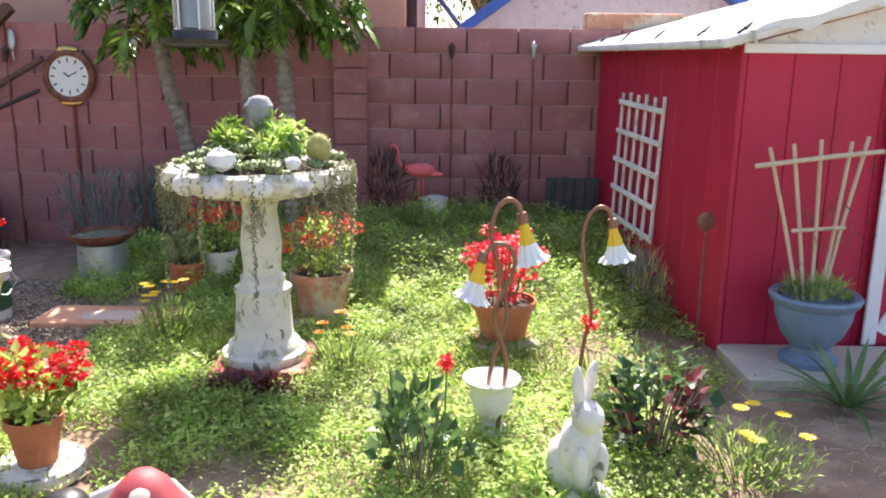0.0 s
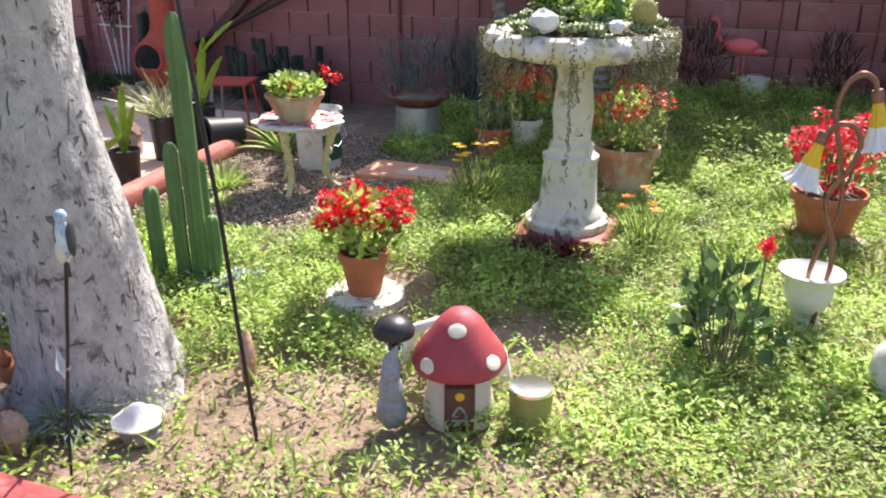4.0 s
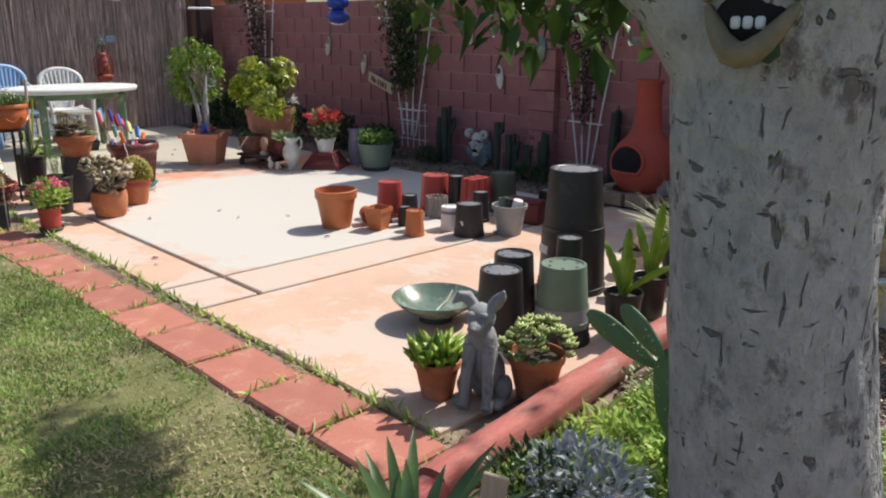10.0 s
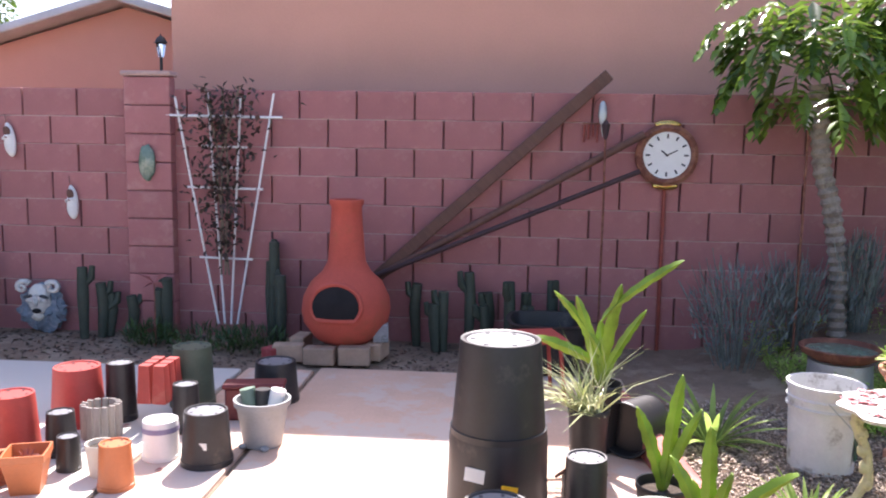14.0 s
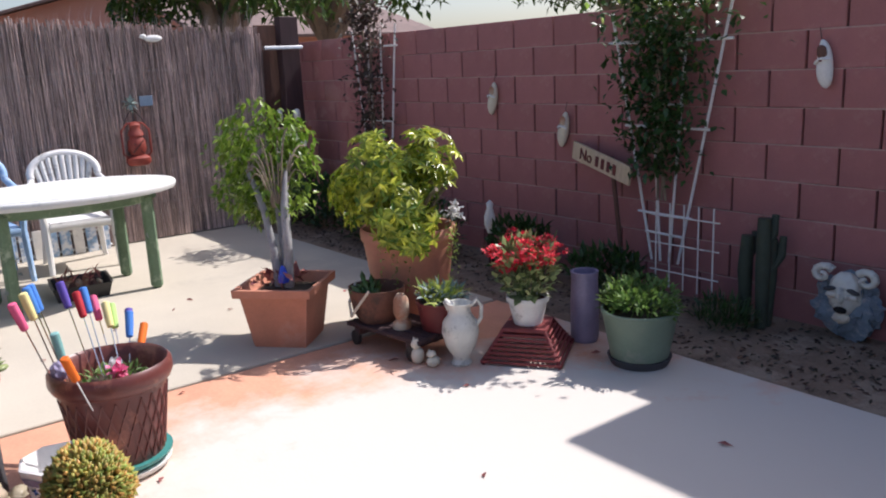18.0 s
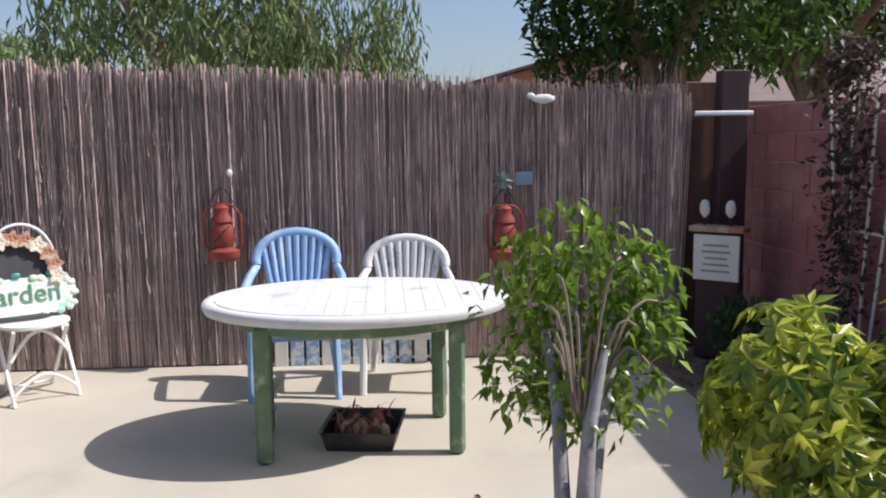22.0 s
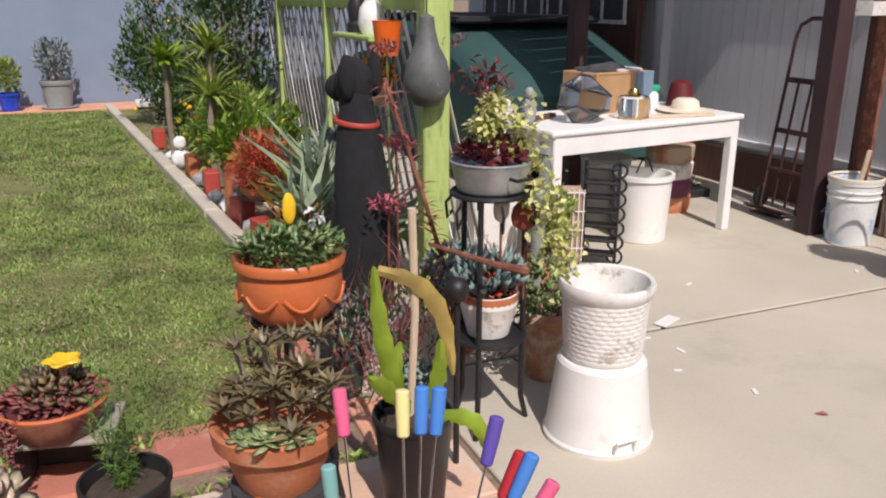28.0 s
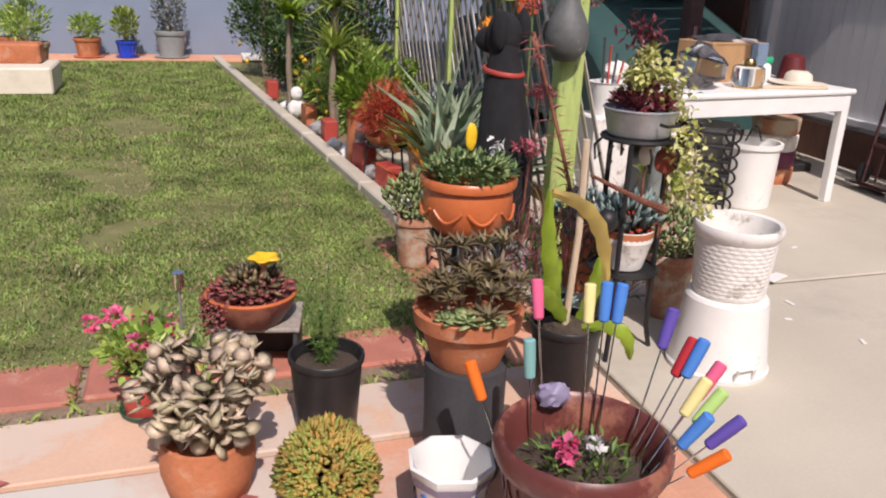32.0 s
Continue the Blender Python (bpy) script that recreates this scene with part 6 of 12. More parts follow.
# flamingo and the things by the back wall
def flamingo(x, y, z, rz):
    bm = bmesh.new()
    ball(0.13, 0.06, 0.062, 0.10, 0, 0.42, 0.05, 1, 3, bm)
    ball(0.085, 0.03, 0.028, 0.21, 0, 0.385, 0.05, 2, 3, bm, None)
    tube([(0.0, 0, 0.44), (-0.06, 0, 0.44), (-0.10, 0, 0.50), (-0.095, 0, 0.57), (-0.115, 0, 0.62), (-0.145, 0, 0.63)], [0.034, 0.026, 0.019, 0.016, 0.018, 0.02], 10, bm)
    tube([(-0.145, 0, 0.63), (-0.175, 0, 0.615), (-0.185, 0, 0.585)], [0.018, 0.012, 0.004], 8, bm)
    tube([(0.08, 0.02, 0.4), (0.085, 0.02, 0.0)], 0.005, 6, bm)
    tube([(0.12, -0.02, 0.4), (0.125, -0.02, 0.0)], 0.005, 6, bm)
    return solid("plastic_flamingo", bm, PINK, "pink plastic lawn flamingo on thin legs", "ornament", at=pose(x, y, z, 0, 0, rz) @ Matrix.Scale(0.9, 4))


flamingo(-0.17, 6.6, place(-0.17, 6.6)[2], 0)
pail = thing("pail", *place(0.03, 6.62), 0, "small whitewashed metal pail in the weeds", "bucket")
part("pail", lathe([(0.085, 0), (0.105, 0.15), (0.11, 0.155), (0.1, 0.155), (0.08, 0.02), (0.0, 0.02)], 24), WHITE_DIRTY, pail)
part("handle", tube(arc((-0.105, 0, 0.15), (0.105, 0, 0.15), (0, -0.05, 0.04)), 0.003, 6), GALV, pail)
crate = thing("black_crate", 1.12, 6.6, ground_z(1.1, 6.6), 0, "black plastic crate against the block wall", "crate")
part("panel", box(0.42, 0.05, 0.32, 0, 0, 0, 0.01), SLATE, crate)
for k in range(5):
    part("rib", box(0.02, 0.02, 0.30, -0.16 + 0.08 * k, -0.032, 0.01, 0.004), SLATE, crate)


def torch(x, y, z_top, label, head=WOOD_DARK):
    t = thing("garden_torch", x, y, 0, 0, label, "torch")
    zg = ground_z(x, y) - 0.02
    part("pole", tube([(0, 0, zg), (0.004, 0, z_top * 0.6), (0, 0, z_top - 0.06)], 0.008, 7), RUST, t)
    part("holder", lathe([(0.01, z_top - 0.07), (0.02, z_top - 0.03), (0.03, z_top + 0.03), (0.027, z_top + 0.035), (0.0, z_top + 0.03)], 8), head, t)
    part("cap", lathe([(0.022, z_top + 0.034), (0.014, z_top + 0.05), (0.0, z_top + 0.068)], 8), head, t)


torch(0.15, 6.88, 1.60, "dark lantern-headed garden torch before the wall")
torch(0.80, 6.88, 1.61, "grey lantern-headed garden torch before the wall", GALV)
torch(-3.38, 6.8, 1.53, "dark lantern-headed garden torch before the wall")
torch(-2.2, 6.4, 1.6, "pale lantern-headed garden torch before the wall", WHITE_DIRTY)

# ladder trellis on the shed
tr = thing("ladder_trellis", 1.415, 5.84, 0.30, 6.9, "weathered white wooden trellis leaning on the red shed", "trellis", ry=2)
for k in range(6):
    part("upright", box(0.02, 0.022, 0.95, 0, 0.40 - 0.16 * k, 0.06 + 0.01 * (k % 2), 0.003), WHITE_DIRTY, tr)
for k in range(5):
    part("rail", box(0.022, 0.86, 0.035, -0.02, 0.0, 0.10 + 0.205 * k, 0.004, m=pose(0, 0, 0, 1.5, 0, 0)), WHITE_DIRTY, tr)
urn = thing("garden_urn", 2.02, 4.24, 0.03, 0, "slate-blue garden urn with grassy growth before the shed", "urn")
part("urn", lathe([(0.14, 0), (0.145, 0.03), (0.10, 0.06), (0.095, 0.09), (0.15, 0.16), (0.185, 0.25), (0.19, 0.31), (0.215, 0.33), (0.225, 0.355), (0.215, 0.37), (0.18, 0.36), (0.17, 0.32), (0.0, 0.33)], 34), BLUE_URN, urn)
grow("foliage", 420, 0.17, 0.17, 0.05, 0.38, 0.07, 0.12, L_WEED, urn, "blade", lift=0.8)
fan = thing("fan_trellis", 2.02, 4.25, 0.36, 0, "bare bamboo fan trellis standing in the urn", "trellis", w=0.88)
for dx in (-0.34, -0.21, -0.06, 0.11):
    part("cane", tube([(dx * 0.25, 0, -0.04), (dx * 0.6, 0, 0.35), (dx, 0.01, 0.82 - abs(dx) * 0.15)], 0.011, 7), WOOD_PALE, fan)
part("cane", tube([(0.04, 0, -0.04), (0.1, 0, 0.35), (0.2, 0.01, 0.83)], 0.011, 7), WOOD_PALE, fan)
part("crossbar", tube([(-0.42, -0.015, 0.68), (0.02, -0.02, 0.735), (0.28, -0.015, 0.76)], 0.012, 7), WOOD_PALE, fan)
part("crossbar", tube([(-0.18, -0.015, 0.36), (0.12, -0.015, 0.38)], 0.01, 7), WOOD_PALE, fan)
q = rng.normal(0, 0.12, (60, 3)) * [1, 0.3, 1.6] + [0.05, 0, 0.35]
part("vine", leaves("vine", q, rng.normal(0, 1, q.shape), 0.1, 0.006, L_DARK, "blade"), None, fan, "thin dry vine")
st = thing("disc_stake", 1.52, 4.5, 0, 0, "rusty round disc on a garden stake", "stake")
part("stake", tube([(0, 0, 0), (0.0, 0, 0.66)], 0.006, 6), RUST, st)
part("disc", ball(0.05, 0.018, 0.05, 0, 0, 0.71, 0.1), RUST, st)
s = thing("shed_weeds", 1.38, 5.2, ground_z(1.38, 5.2), 0, "tall weeds along the shed wall", "plant")
grow("foliage", 260, 0.08, 0.6, 0.16, 0.15, 0.1, 0.1, L_SAGE, s, "blade", lift=1.0)
grow("dry_growth", 160, 0.08, 0.6, 0.2, 0.18, 0.14, 0.05, L_DRY, s, "blade", lift=1.2)
bf = thing("bird_feeder", -0.53, 2.52, 1.555, 0, "hanging tube bird feeder with a dark tray", "bird feeder", w=0.93, h=1)
part("tray", lathe([(0.04, 0), (0.10, 0.008), (0.105, 0.02), (0.09, 0.02), (0.05, 0.012), (0.0, 0.012)], 24), BLACK_PLASTIC, bf)
part("base", lathe([(0.062, 0.0), (0.062, 0.045), (0.0, 0.045)], 20), SLATE, bf)
part("tube", lathe([(0.055, 0.045), (0.055, 0.32), (0.05, 0.32), (0.05, 0.05)], 24, caps=False), GLASS_SMOKE, bf, "clear ribbed tube")
part("seed", lathe([(0.046, 0.05), (0.046, 0.26), (0.0, 0.27)], 18), GALV, bf, "pale seed")
for k in range(6):
    part("bar", tube([(0.057 * math.cos(k * 1.05), 0.057 * math.sin(k * 1.05), 0.04), (0.057 * math.cos(k * 1.05), 0.057 * math.sin(k * 1.05), 0.32)], 0.003, 5), WHITE_PAINT, bf)
part("lid", lathe([(0.065, 0.32), (0.06, 0.35), (0.02, 0.4), (0.0, 0.4)], 20), BLACK_PLASTIC, bf)
part("wire", tube([(0, 0, 0.4), (-0.02, -0.01, 0.72), (-0.05, -0.03, 0.98)], 0.002, 5), GALV, bf)

# shepherd hook
hook = thing("shepherd_hook", -1.244, 2.02, 0.02, 0, "thin black iron shepherd hook with a side arm", "garden hook")
ring = [(-0.075 + 0.042 * math.cos(a) * 0.75, -0.005 + 0.042 * math.cos(a) * 0.65, 1.445 + 0.045 * math.sin(a)) for a in np.linspace(3.6, -1.6, 13)]
part("pole", tube([(0.0, 0.0, -0.06), (-0.04, -0.012, 0.7), (-0.088, -0.03, 1.3), (-0.106, -0.036, 1.4)] + ring, 0.0065, 8), IRON, hook)
tip = [(-0.40 - 0.045 * math.sin(a), -0.25 - 0.035 * math.sin(a), 1.372 - 0.038 * math.cos(a)) for a in np.linspace(0, 2.7, 8)]
part("arm", tube([(-0.07, -0.01, 1.402), (-0.2, -0.09, 1.375), (-0.32, -0.19, 1.345)] + tip, 0.0065, 8), IRON, hook)

# mushroom house and gnomes
mh = thing("mushroom_house", -0.71, 2.38, -0.01, 20, "red-capped toadstool house ornament with a dark door", "ornament", w=1.05, h=1.05)
part("stem", lathe([(0.108, 0), (0.112, 0.03), (0.10, 0.1), (0.085, 0.17), (0.08, 0.2), (0.0, 0.2)], 28, wobble=0.03), CREAM, mh, "cream stem")
part("cap", lathe([(0.06, 0.195), (0.11, 0.183), (0.14, 0.188), (0.146, 0.203), (0.132, 0.235), (0.102, 0.275), (0.07, 0.325), (0.038, 0.356), (0.0, 0.365)], 34, wobble=0.05), RED_CAP, mh)
CAP_ROWS = [(0.146, 0.203), (0.132, 0.235), (0.102, 0.275), (0.07, 0.325), (0.038, 0.356)]
for a, u in ((-2.35, 0.7), (-0.75, 1.0), (-1.7, 3.0), (-3.6, 1.5), (0.9, 1.2), (2.0, 1.6)):
    (ra, za), (rb, zb) = CAP_ROWS[int(u)], CAP_ROWS[int(u) + 1]
    f = u - int(u)
    r, z = ra + (rb - ra) * f, za + (zb - za) * f
    nrm = Vector((math.cos(a) * (zb - za), math.sin(a) * (zb - za), ra - rb)).normalized()
    part("spot", ball(0.027, 0.023, 0.0035, 0, 0, 0, 0.08, a, m=Matrix.Translation((r * math.cos(a), r * math.sin(a), z)) @ nrm.to_track_quat("Z", "Y").to_matrix().to_4x4()), CREAM, mh, "worn cream spot")
dr = part("door", box(0.09, 0.03, 0.155, 0.0, -0.10, 0.01, 0.006), WOOD_BROWN, mh, "charcoal door plate")
part("carving", tube(arc((-0.02, -0.118, 0.07), (0.02, -0.118, 0.07), (0, 0, 0.03)), 0.004, 6), STONE_GREY, dr)
part("carving", box(0.05, 0.006, 0.008, 0, -0.117, 0.05, 0.001), STONE_GREY, dr)
part("carving", ball(0.014, 0.006, 0.014, 0.0, -0.116, 0.135), YELLOW, dr)
stump = thing("stump_ornament", -0.48, 2.40, -0.01, 0, "olive stump ornament with a shiny pale top", "ornament", h=1.25)
part("stump", lathe([(0.07, 0), (0.066, 0.05), (0.07, 0.11), (0.0, 0.11)], 26), OLIVE_STUMP, stump)
part("top", lathe([(0.069, 0.108), (0.066, 0.118), (0.0, 0.12)], 26), CHROME, stump, "pale reflective cap")
sl = thing("solar_light", -0.904, 2.307, -0.01, 0, "black solar path light on a stake", "lamp")
part("stake", tube([(0, 0, 0), (0, 0, 0.27)], 0.012, 8), BLACK_PLASTIC, sl)
part("lens", lathe([(0.03, 0.25), (0.036, 0.30), (0.0, 0.30)], 16), GLASS_SMOKE, sl)
part("cap", lathe([(0.065, 0.295), (0.068, 0.31), (0.05, 0.34), (0.02, 0.352), (0.0, 0.353)], 24), BLACK_PLASTIC, sl)
bm = bmesh.new()
ball(0.045, 0.04, 0.06, 0, 0, 0.06, 0.1, 1, 3, bm)
ball(0.035, 0.033, 0.05, 0, -0.005, 0.13, 0.1, 2, 3, bm)
ball(0.028, 0.028, 0.03, 0, -0.008, 0.185, 0.1, 3, 3, bm)
tube([(0, 0, 0.2), (0.005, 0.0, 0.235), (0.02, 0.005, 0.265)], [0.028, 0.016, 0.003], 10, bm)
solid("gnome_statue", bm, GNOME_GREY, "small grey and blue garden gnome statue", "statue", at=pose(-0.884, 2.235, -0.01, 0, 0, 15) @ Matrix.Scale(1.1, 4))
hose = thing("hose_end", -0.80, 2.6, 0.02, 0, "short bent white pipe behind the toadstool", "pipe")
part("pipe", tube([(-0.2, 0, 0.0), (-0.16, 0, 0.13), (-0.04, 0.02, 0.18), (0.08, 0.02, 0.17), (0.16, 0.0, 0.1), (0.18, 0, 0.0)], 0.022, 10), WHITE_DIRTY, hose)

# columnar cactus
cc = thing("column_cactus", -2.19, 2.96, -0.02, 0, "cluster of tall ribbed green column cacti", "cactus", w=1.1, h=1)
for dx, dy, h, r in ((0.06, -0.02, 1.18, 0.034), (0.0, -0.05, 0.66, 0.027), (0.12, 0.0, 0.34, 0.025), (-0.11, -0.06, 0.46, 0.029), (-0.06, 0.02, 0.3, 0.025), (0.03, 0.07, 0.56, 0.027)):
    pr = [(r * 0.8, 0), (r, h * 0.1), (r * 0.93, h * 0.35), (r * 1.03, h * 0.6), (r, h * 0.93), (r * 0.75, h * 0.98), (r * 0.3, h), (0.0, h)]
    bm = bmesh.new()
    rings = []
    for rr, z in pr[:-1]:
        rings.append([bm.verts.new((dx + rr * (1 + 0.13 * math.cos(6 * a)) * math.cos(a), dy + rr * (1 + 0.13 * math.cos(6 * a)) * math.sin(a), z)) for a in np.linspace(0, 2 * math.pi, 36, endpoint=False)])
    for a, b in zip(rings, rings[1:]):
        for n in range(36):
            bm.faces.new((a[n], a[(n + 1) % 36], b[(n + 1) % 36], b[n]))
    bm.faces.new(rings[-1])
    part("column", bm, CACTUS, cc)


def pads(x, y, z, rz, spec, label, name="prickly_pear", material=PRICKLY):
    """Flat oval pads, each (x, z, lean, half width, height)."""
    t = thing(name, x, y, z, rz, label, "cactus")
    for k, (px, pz, lean, w, h, turn) in enumerate(spec):
        w, h = w * 1.15, h * 1.12
        b = ball(w, 0.016, h / 2, 0, 0, h / 2, 0.05, k, 3)
        for v in b.verts:
            v.co.x *= 0.72 + 0.4 * min(1, max(0, v.co.z / h))
        bmesh.ops.transform(b, matrix=pose(px, 0.02 * (k % 3 - 1), pz, 0, lean, turn), verts=b.verts)
        p = part("pad", b, material, t)
        d = [(pose(px, 0.02 * (k % 3 - 1), pz, 0, lean, turn) @ Vector((w * 0.8 * rng.uniform(-1, 1), -0.016, h * rng.uniform(0.15, 0.9)))) for _ in range(14)]
        part("areoles", leaves("areoles", d, rng.normal(0, 1, (14, 3)), 0.012, 0.006, L_CREAMY), None, p)
    return t


pads(-2.545, 2.72, -0.01, 8, [(0.02, 0.0, -4, 0.04, 0.15, 0), (0.015, 0.1, -6, 0.076, 0.33, 0), (-0.088, 0.37, -59, 0.04, 0.27, 6), (-0.05, 0.43, -50, 0.037, 0.2, -6), (-0.03, 0.45, -2, 0.025, 0.215, 20), (0.14, 0.04, 14, 0.055, 0.22, 10)], "prickly pear cactus with broad green pads")

# painted cast table, bowl and bucket
gt = thing("cast_iron_table", -2.45, 4.36, -0.01, 10, "small white cast-iron table with a red rose painted top", "table")
part("tabletop", lathe([(0.0, 0.40), (0.22, 0.40), (0.255, 0.41), (0.265, 0.425), (0.25, 0.43), (0.0, 0.432)], 72, ripple=0.06, lobes=9), WHITE_DIRTY, gt)
for k in range(7):
    a = 2 * math.pi * k / 7
    p = rng.normal(0, 0.024, (20, 3)) * [1, 1, 0.03] + [0.19 * math.cos(a), 0.19 * math.sin(a), 0.4355]
    part("painted_rose", leaves("painted_rose", p, rng.normal(0, 1, p.shape) * [1, 1, 0.01], 0.05, 0.03, L_ROSE_PAINT, twist=np.zeros(20)), None, gt, "pink-red painted roses")
for k in range(3):
    a = math.radians(-95 + 120 * k)
    c, s = math.cos(a), math.sin(a)
    leg = part("leg", tube([(0.17 * c, 0.17 * s, 0.41), (0.2 * c, 0.2 * s, 0.34), (0.15 * c, 0.15 * s, 0.22), (0.14 * c, 0.14 * s, 0.12), (0.18 * c, 0.18 * s, 0.03), (0.22 * c, 0.22 * s, 0.0)], [0.019, 0.024, 0.018, 0.02, 0.016, 0.018], 8), CREAM_YELLOW, gt, "ornate cream-yellow leg")
    for j in range(5):
        part("scroll", ball(0.03 - 0.002 * j, 0.025, 0.028, (0.19 - 0.012 * j) * c, (0.19 - 0.012 * j) * s, 0.36 - 0.065 * j, 0.3, j, 2), CREAM_YELLOW, leg)
bowl = thing("flower_bowl", -2.435, 4.31, 0.425, 0, "tan bowl of red geraniums on the cast-iron table", "potted plant", w=0.93, h=0.95)
part("bowl", lathe([(0.095, 0), (0.10, 0.01), (0.135, 0.06), (0.165, 0.125), (0.185, 0.15), (0.185, 0.165), (0.17, 0.165), (0.155, 0.14), (0.0, 0.14)], 34), TERRA_OLD, bowl)
grow("foliage", 420, 0.17, 0.17, 0.07, 0.2, 0.05, 0.8, L_WEED, bowl)
blossom_heads(bowl, 3, 0.13, 0.22, 0.26, 0.028, 60, L_RED, 0.02)
for dx, dz in ((0.2, 0.31), (0.27, 0.27)):
    part("stem", tube([(0.05, 0, 0.15), (dx * 0.7, 0.02, dz * 0.8), (dx, 0.03, dz)], 0.003, 5), STEM, bowl)
    p = rng.normal(0, 0.016, (50, 3)) + [dx, 0.03, dz]
    part("flower_head", leaves("flower_head", p, rng.normal(0, 1, p.shape), 0.02, 0.018, L_RED), None, bowl)


def bucket(x, y, z, r, h, label, material=WHITE_DIRTY, rx=0, ry=0, rz=0, fill=True, bands=True, lab_col=None):
    t = thing("bucket", x, y, z, rz, label, "bucket", rx=rx, ry=ry)
    part("bucket", lathe([(r * 0.86, 0), (r * 0.88, 0.005), (r * 0.96, h * 0.72)] + ([(r * 1.03, h * 0.73), (r * 1.03, h * 0.75), (r * 0.97, h * 0.76), (r * 0.975, h * 0.82), (r * 1.03, h * 0.83), (r * 1.03, h * 0.85), (r * 0.985, h * 0.86)] if bands else []) + [(r, h * 0.95), (r * 1.05, h * 0.955), (r * 1.05, h), (r * 0.97, h), (r * 0.95, h * 0.9), (r * 0.84, 0.01), (0.0, 0.01)], 32), material, t)
    part("handle", tube([(-r * 1.03, 0, h * 0.86), (-r * 0.95, -r * 0.75, h * 0.55), (0, -r * 1.12, h * 0.42), (r * 0.95, -r * 0.75, h * 0.55), (r * 1.03, 0, h * 0.86)], 0.003, 6), GALV, t)
    if lab_col:
        bm = bmesh.new()
        va = [bm.verts.new((r * 0.955 * math.cos(a), r * 0.955 * math.sin(a), z_)) for z_ in (h * 0.18, h * 0.62) for a in np.linspace(-2.2, -1.0, 9)]
        for k in range(8):
            bm.faces.new((va[k], va[k + 1], va[k + 10], va[k + 9]))
        part("label", bm, lab_col, t, "printed label")
    return t


bucket(-2.60, 4.84, -0.01, 0.155, 0.39, "white plastic bucket with a green label under the table", WHITE_DIRTY, rz=75, lab_col=DARK_GREEN)

# small things round the tree
grass = thing("blue_fescue", -1.856, 1.88, -0.01, 0, "tuft of blue-grey fescue at the tree", "grass", w=0.85, h=0.9)
w = dome_ways(420, 0.15)
part("blade_tuft", leaves("blade_tuft", rng.normal(0, 0.02, (420, 3)) * [1, 1, 0], w, rng.uniform(0.15, 0.27, 420), 0.006, L_BLUEGRASS, "blade"), None, grass)
part("dry_tuft", leaves("dry_tuft", rng.normal(0, 0.03, (140, 3)) * [1, 1, 0], dome_ways(140, 0.0) * [1, 1, 0.3], rng.uniform(0.12, 0.22, 140), 0.006, L_DRY, "blade"), None, grass)
sv = thing("dusty_miller", -2.6, 2.3, -0.01, 0, "silver-leaved dusty miller by the trunk", "plant")
grow("foliage", 620, 0.19, 0.17, 0.11, 0.13, 0.055, 0.3, L_SILVER, sv, hollow=0.2)
sv2 = thing("low_shrub", -2.72, 2.2, -0.01, 0, "low green and bronze shrub by the log edging", "shrub")
grow("foliage", 420, 0.16, 0.14, 0.12, 0.12, 0.04, 0.4, L_DARK, sv2)
for x, y, n, m, lab in ((-2.7, 3.15, 500, L_WEED, "low green ground cover below the log edging"), (-2.85, 3.3, 340, L_SUCC, "pale ground cover below the log edging"), (-2.45, 2.75, 420, L_WEED, "low green ground cover below the log edging"), (-2.2, 2.5, 320, L_SUCC, "low green ground cover below the log edging")):
    s = thing("ground_cover", x, y, -0.01, 0, lab, "plant")
    grow("foliage", n, 0.24, 0.24, 0.07, 0.05, 0.045, 0.45, m, s, lift=0.7)
ros = []
for k in range(9):
    rosette(ros, rng.uniform(-0.16, 0.16), rng.uniform(-0.14, 0.14), 0.03, rng.uniform(0.06, 0.11), 20)
bs = thing("blue_chalk_sticks", -2.05, 2.95, -0.01, 0, "blue-green chalk stick succulents below the cactus", "plant")
p, w, s_ = pack(ros)
part("foliage", leaves("foliage", p, w, s_ * 0.95, s_ * 0.22, L_SUCC_BLUE, "thick"), None, bs)
pm = thing("plum_seedling", -2.434, 1.69, -0.01, 0, "dark plum foliage in the timber corner", "plant")
grow("foliage", 150, 0.08, 0.05, 0.04, 0.04, 0.045, 0.5, L_PLUM, pm)
pm = thing("plum_seedling", -2.35, 1.78, -0.01, 0, "dark plum foliage on the bare soil", "plant")
grow("foliage", 70, 0.05, 0.05, 0.03, 0.02, 0.03, 0.5, L_PLUM, pm)
sol = thing("solar_light", -2.29, 2.01, -0.01, 0, "clear-topped steel solar path light", "lamp")
part("stake", tube([(0, 0, 0), (0, 0, 0.2)], 0.009, 8), GALV, sol)
part("cup", lathe([(0.012, 0.19), (0.02, 0.24), (0.032, 0.29), (0.0, 0.29)], 18), GALV, sol)
part("lens", lathe([(0.035, 0.285), (0.048, 0.33), (0.044, 0.335), (0.0, 0.335)], 20), GLASS_SMOKE, sol, "clear ribbed lens")
rabbit(-2.25, 1.85, -0.01, 50, 0.2, "small white rabbit statue at the foot of the tree", ROCK_WHITE)
rabbit(-2.12, 1.83, -0.01, 15, 0.17, "small white rabbit statue beside a red gnome", ROCK_WHITE)
bm = bmesh.new()
ball(0.05, 0.05, 0.05, 0, 0, 0.05, 0.15, 1, 3, bm)
ball(0.04, 0.04, 0.05, 0.01, 0, 0.12, 0.15, 2, 3, bm)
ball(0.05, 0.05, 0.016, 0.01, 0, 0.17, 0.1, 3, 3, bm)
ball(0.025, 0.025, 0.025, 0.01, 0, 0.185, 0.1, 4, 3, bm)
solid("gnome_statue", bm, [RED_PLASTIC], "little red garden gnome with a white hat", "statue", at=pose(-2.16, 1.80, -0.01, 0, 0, 20) @ Matrix.Scale(0.8, 4))
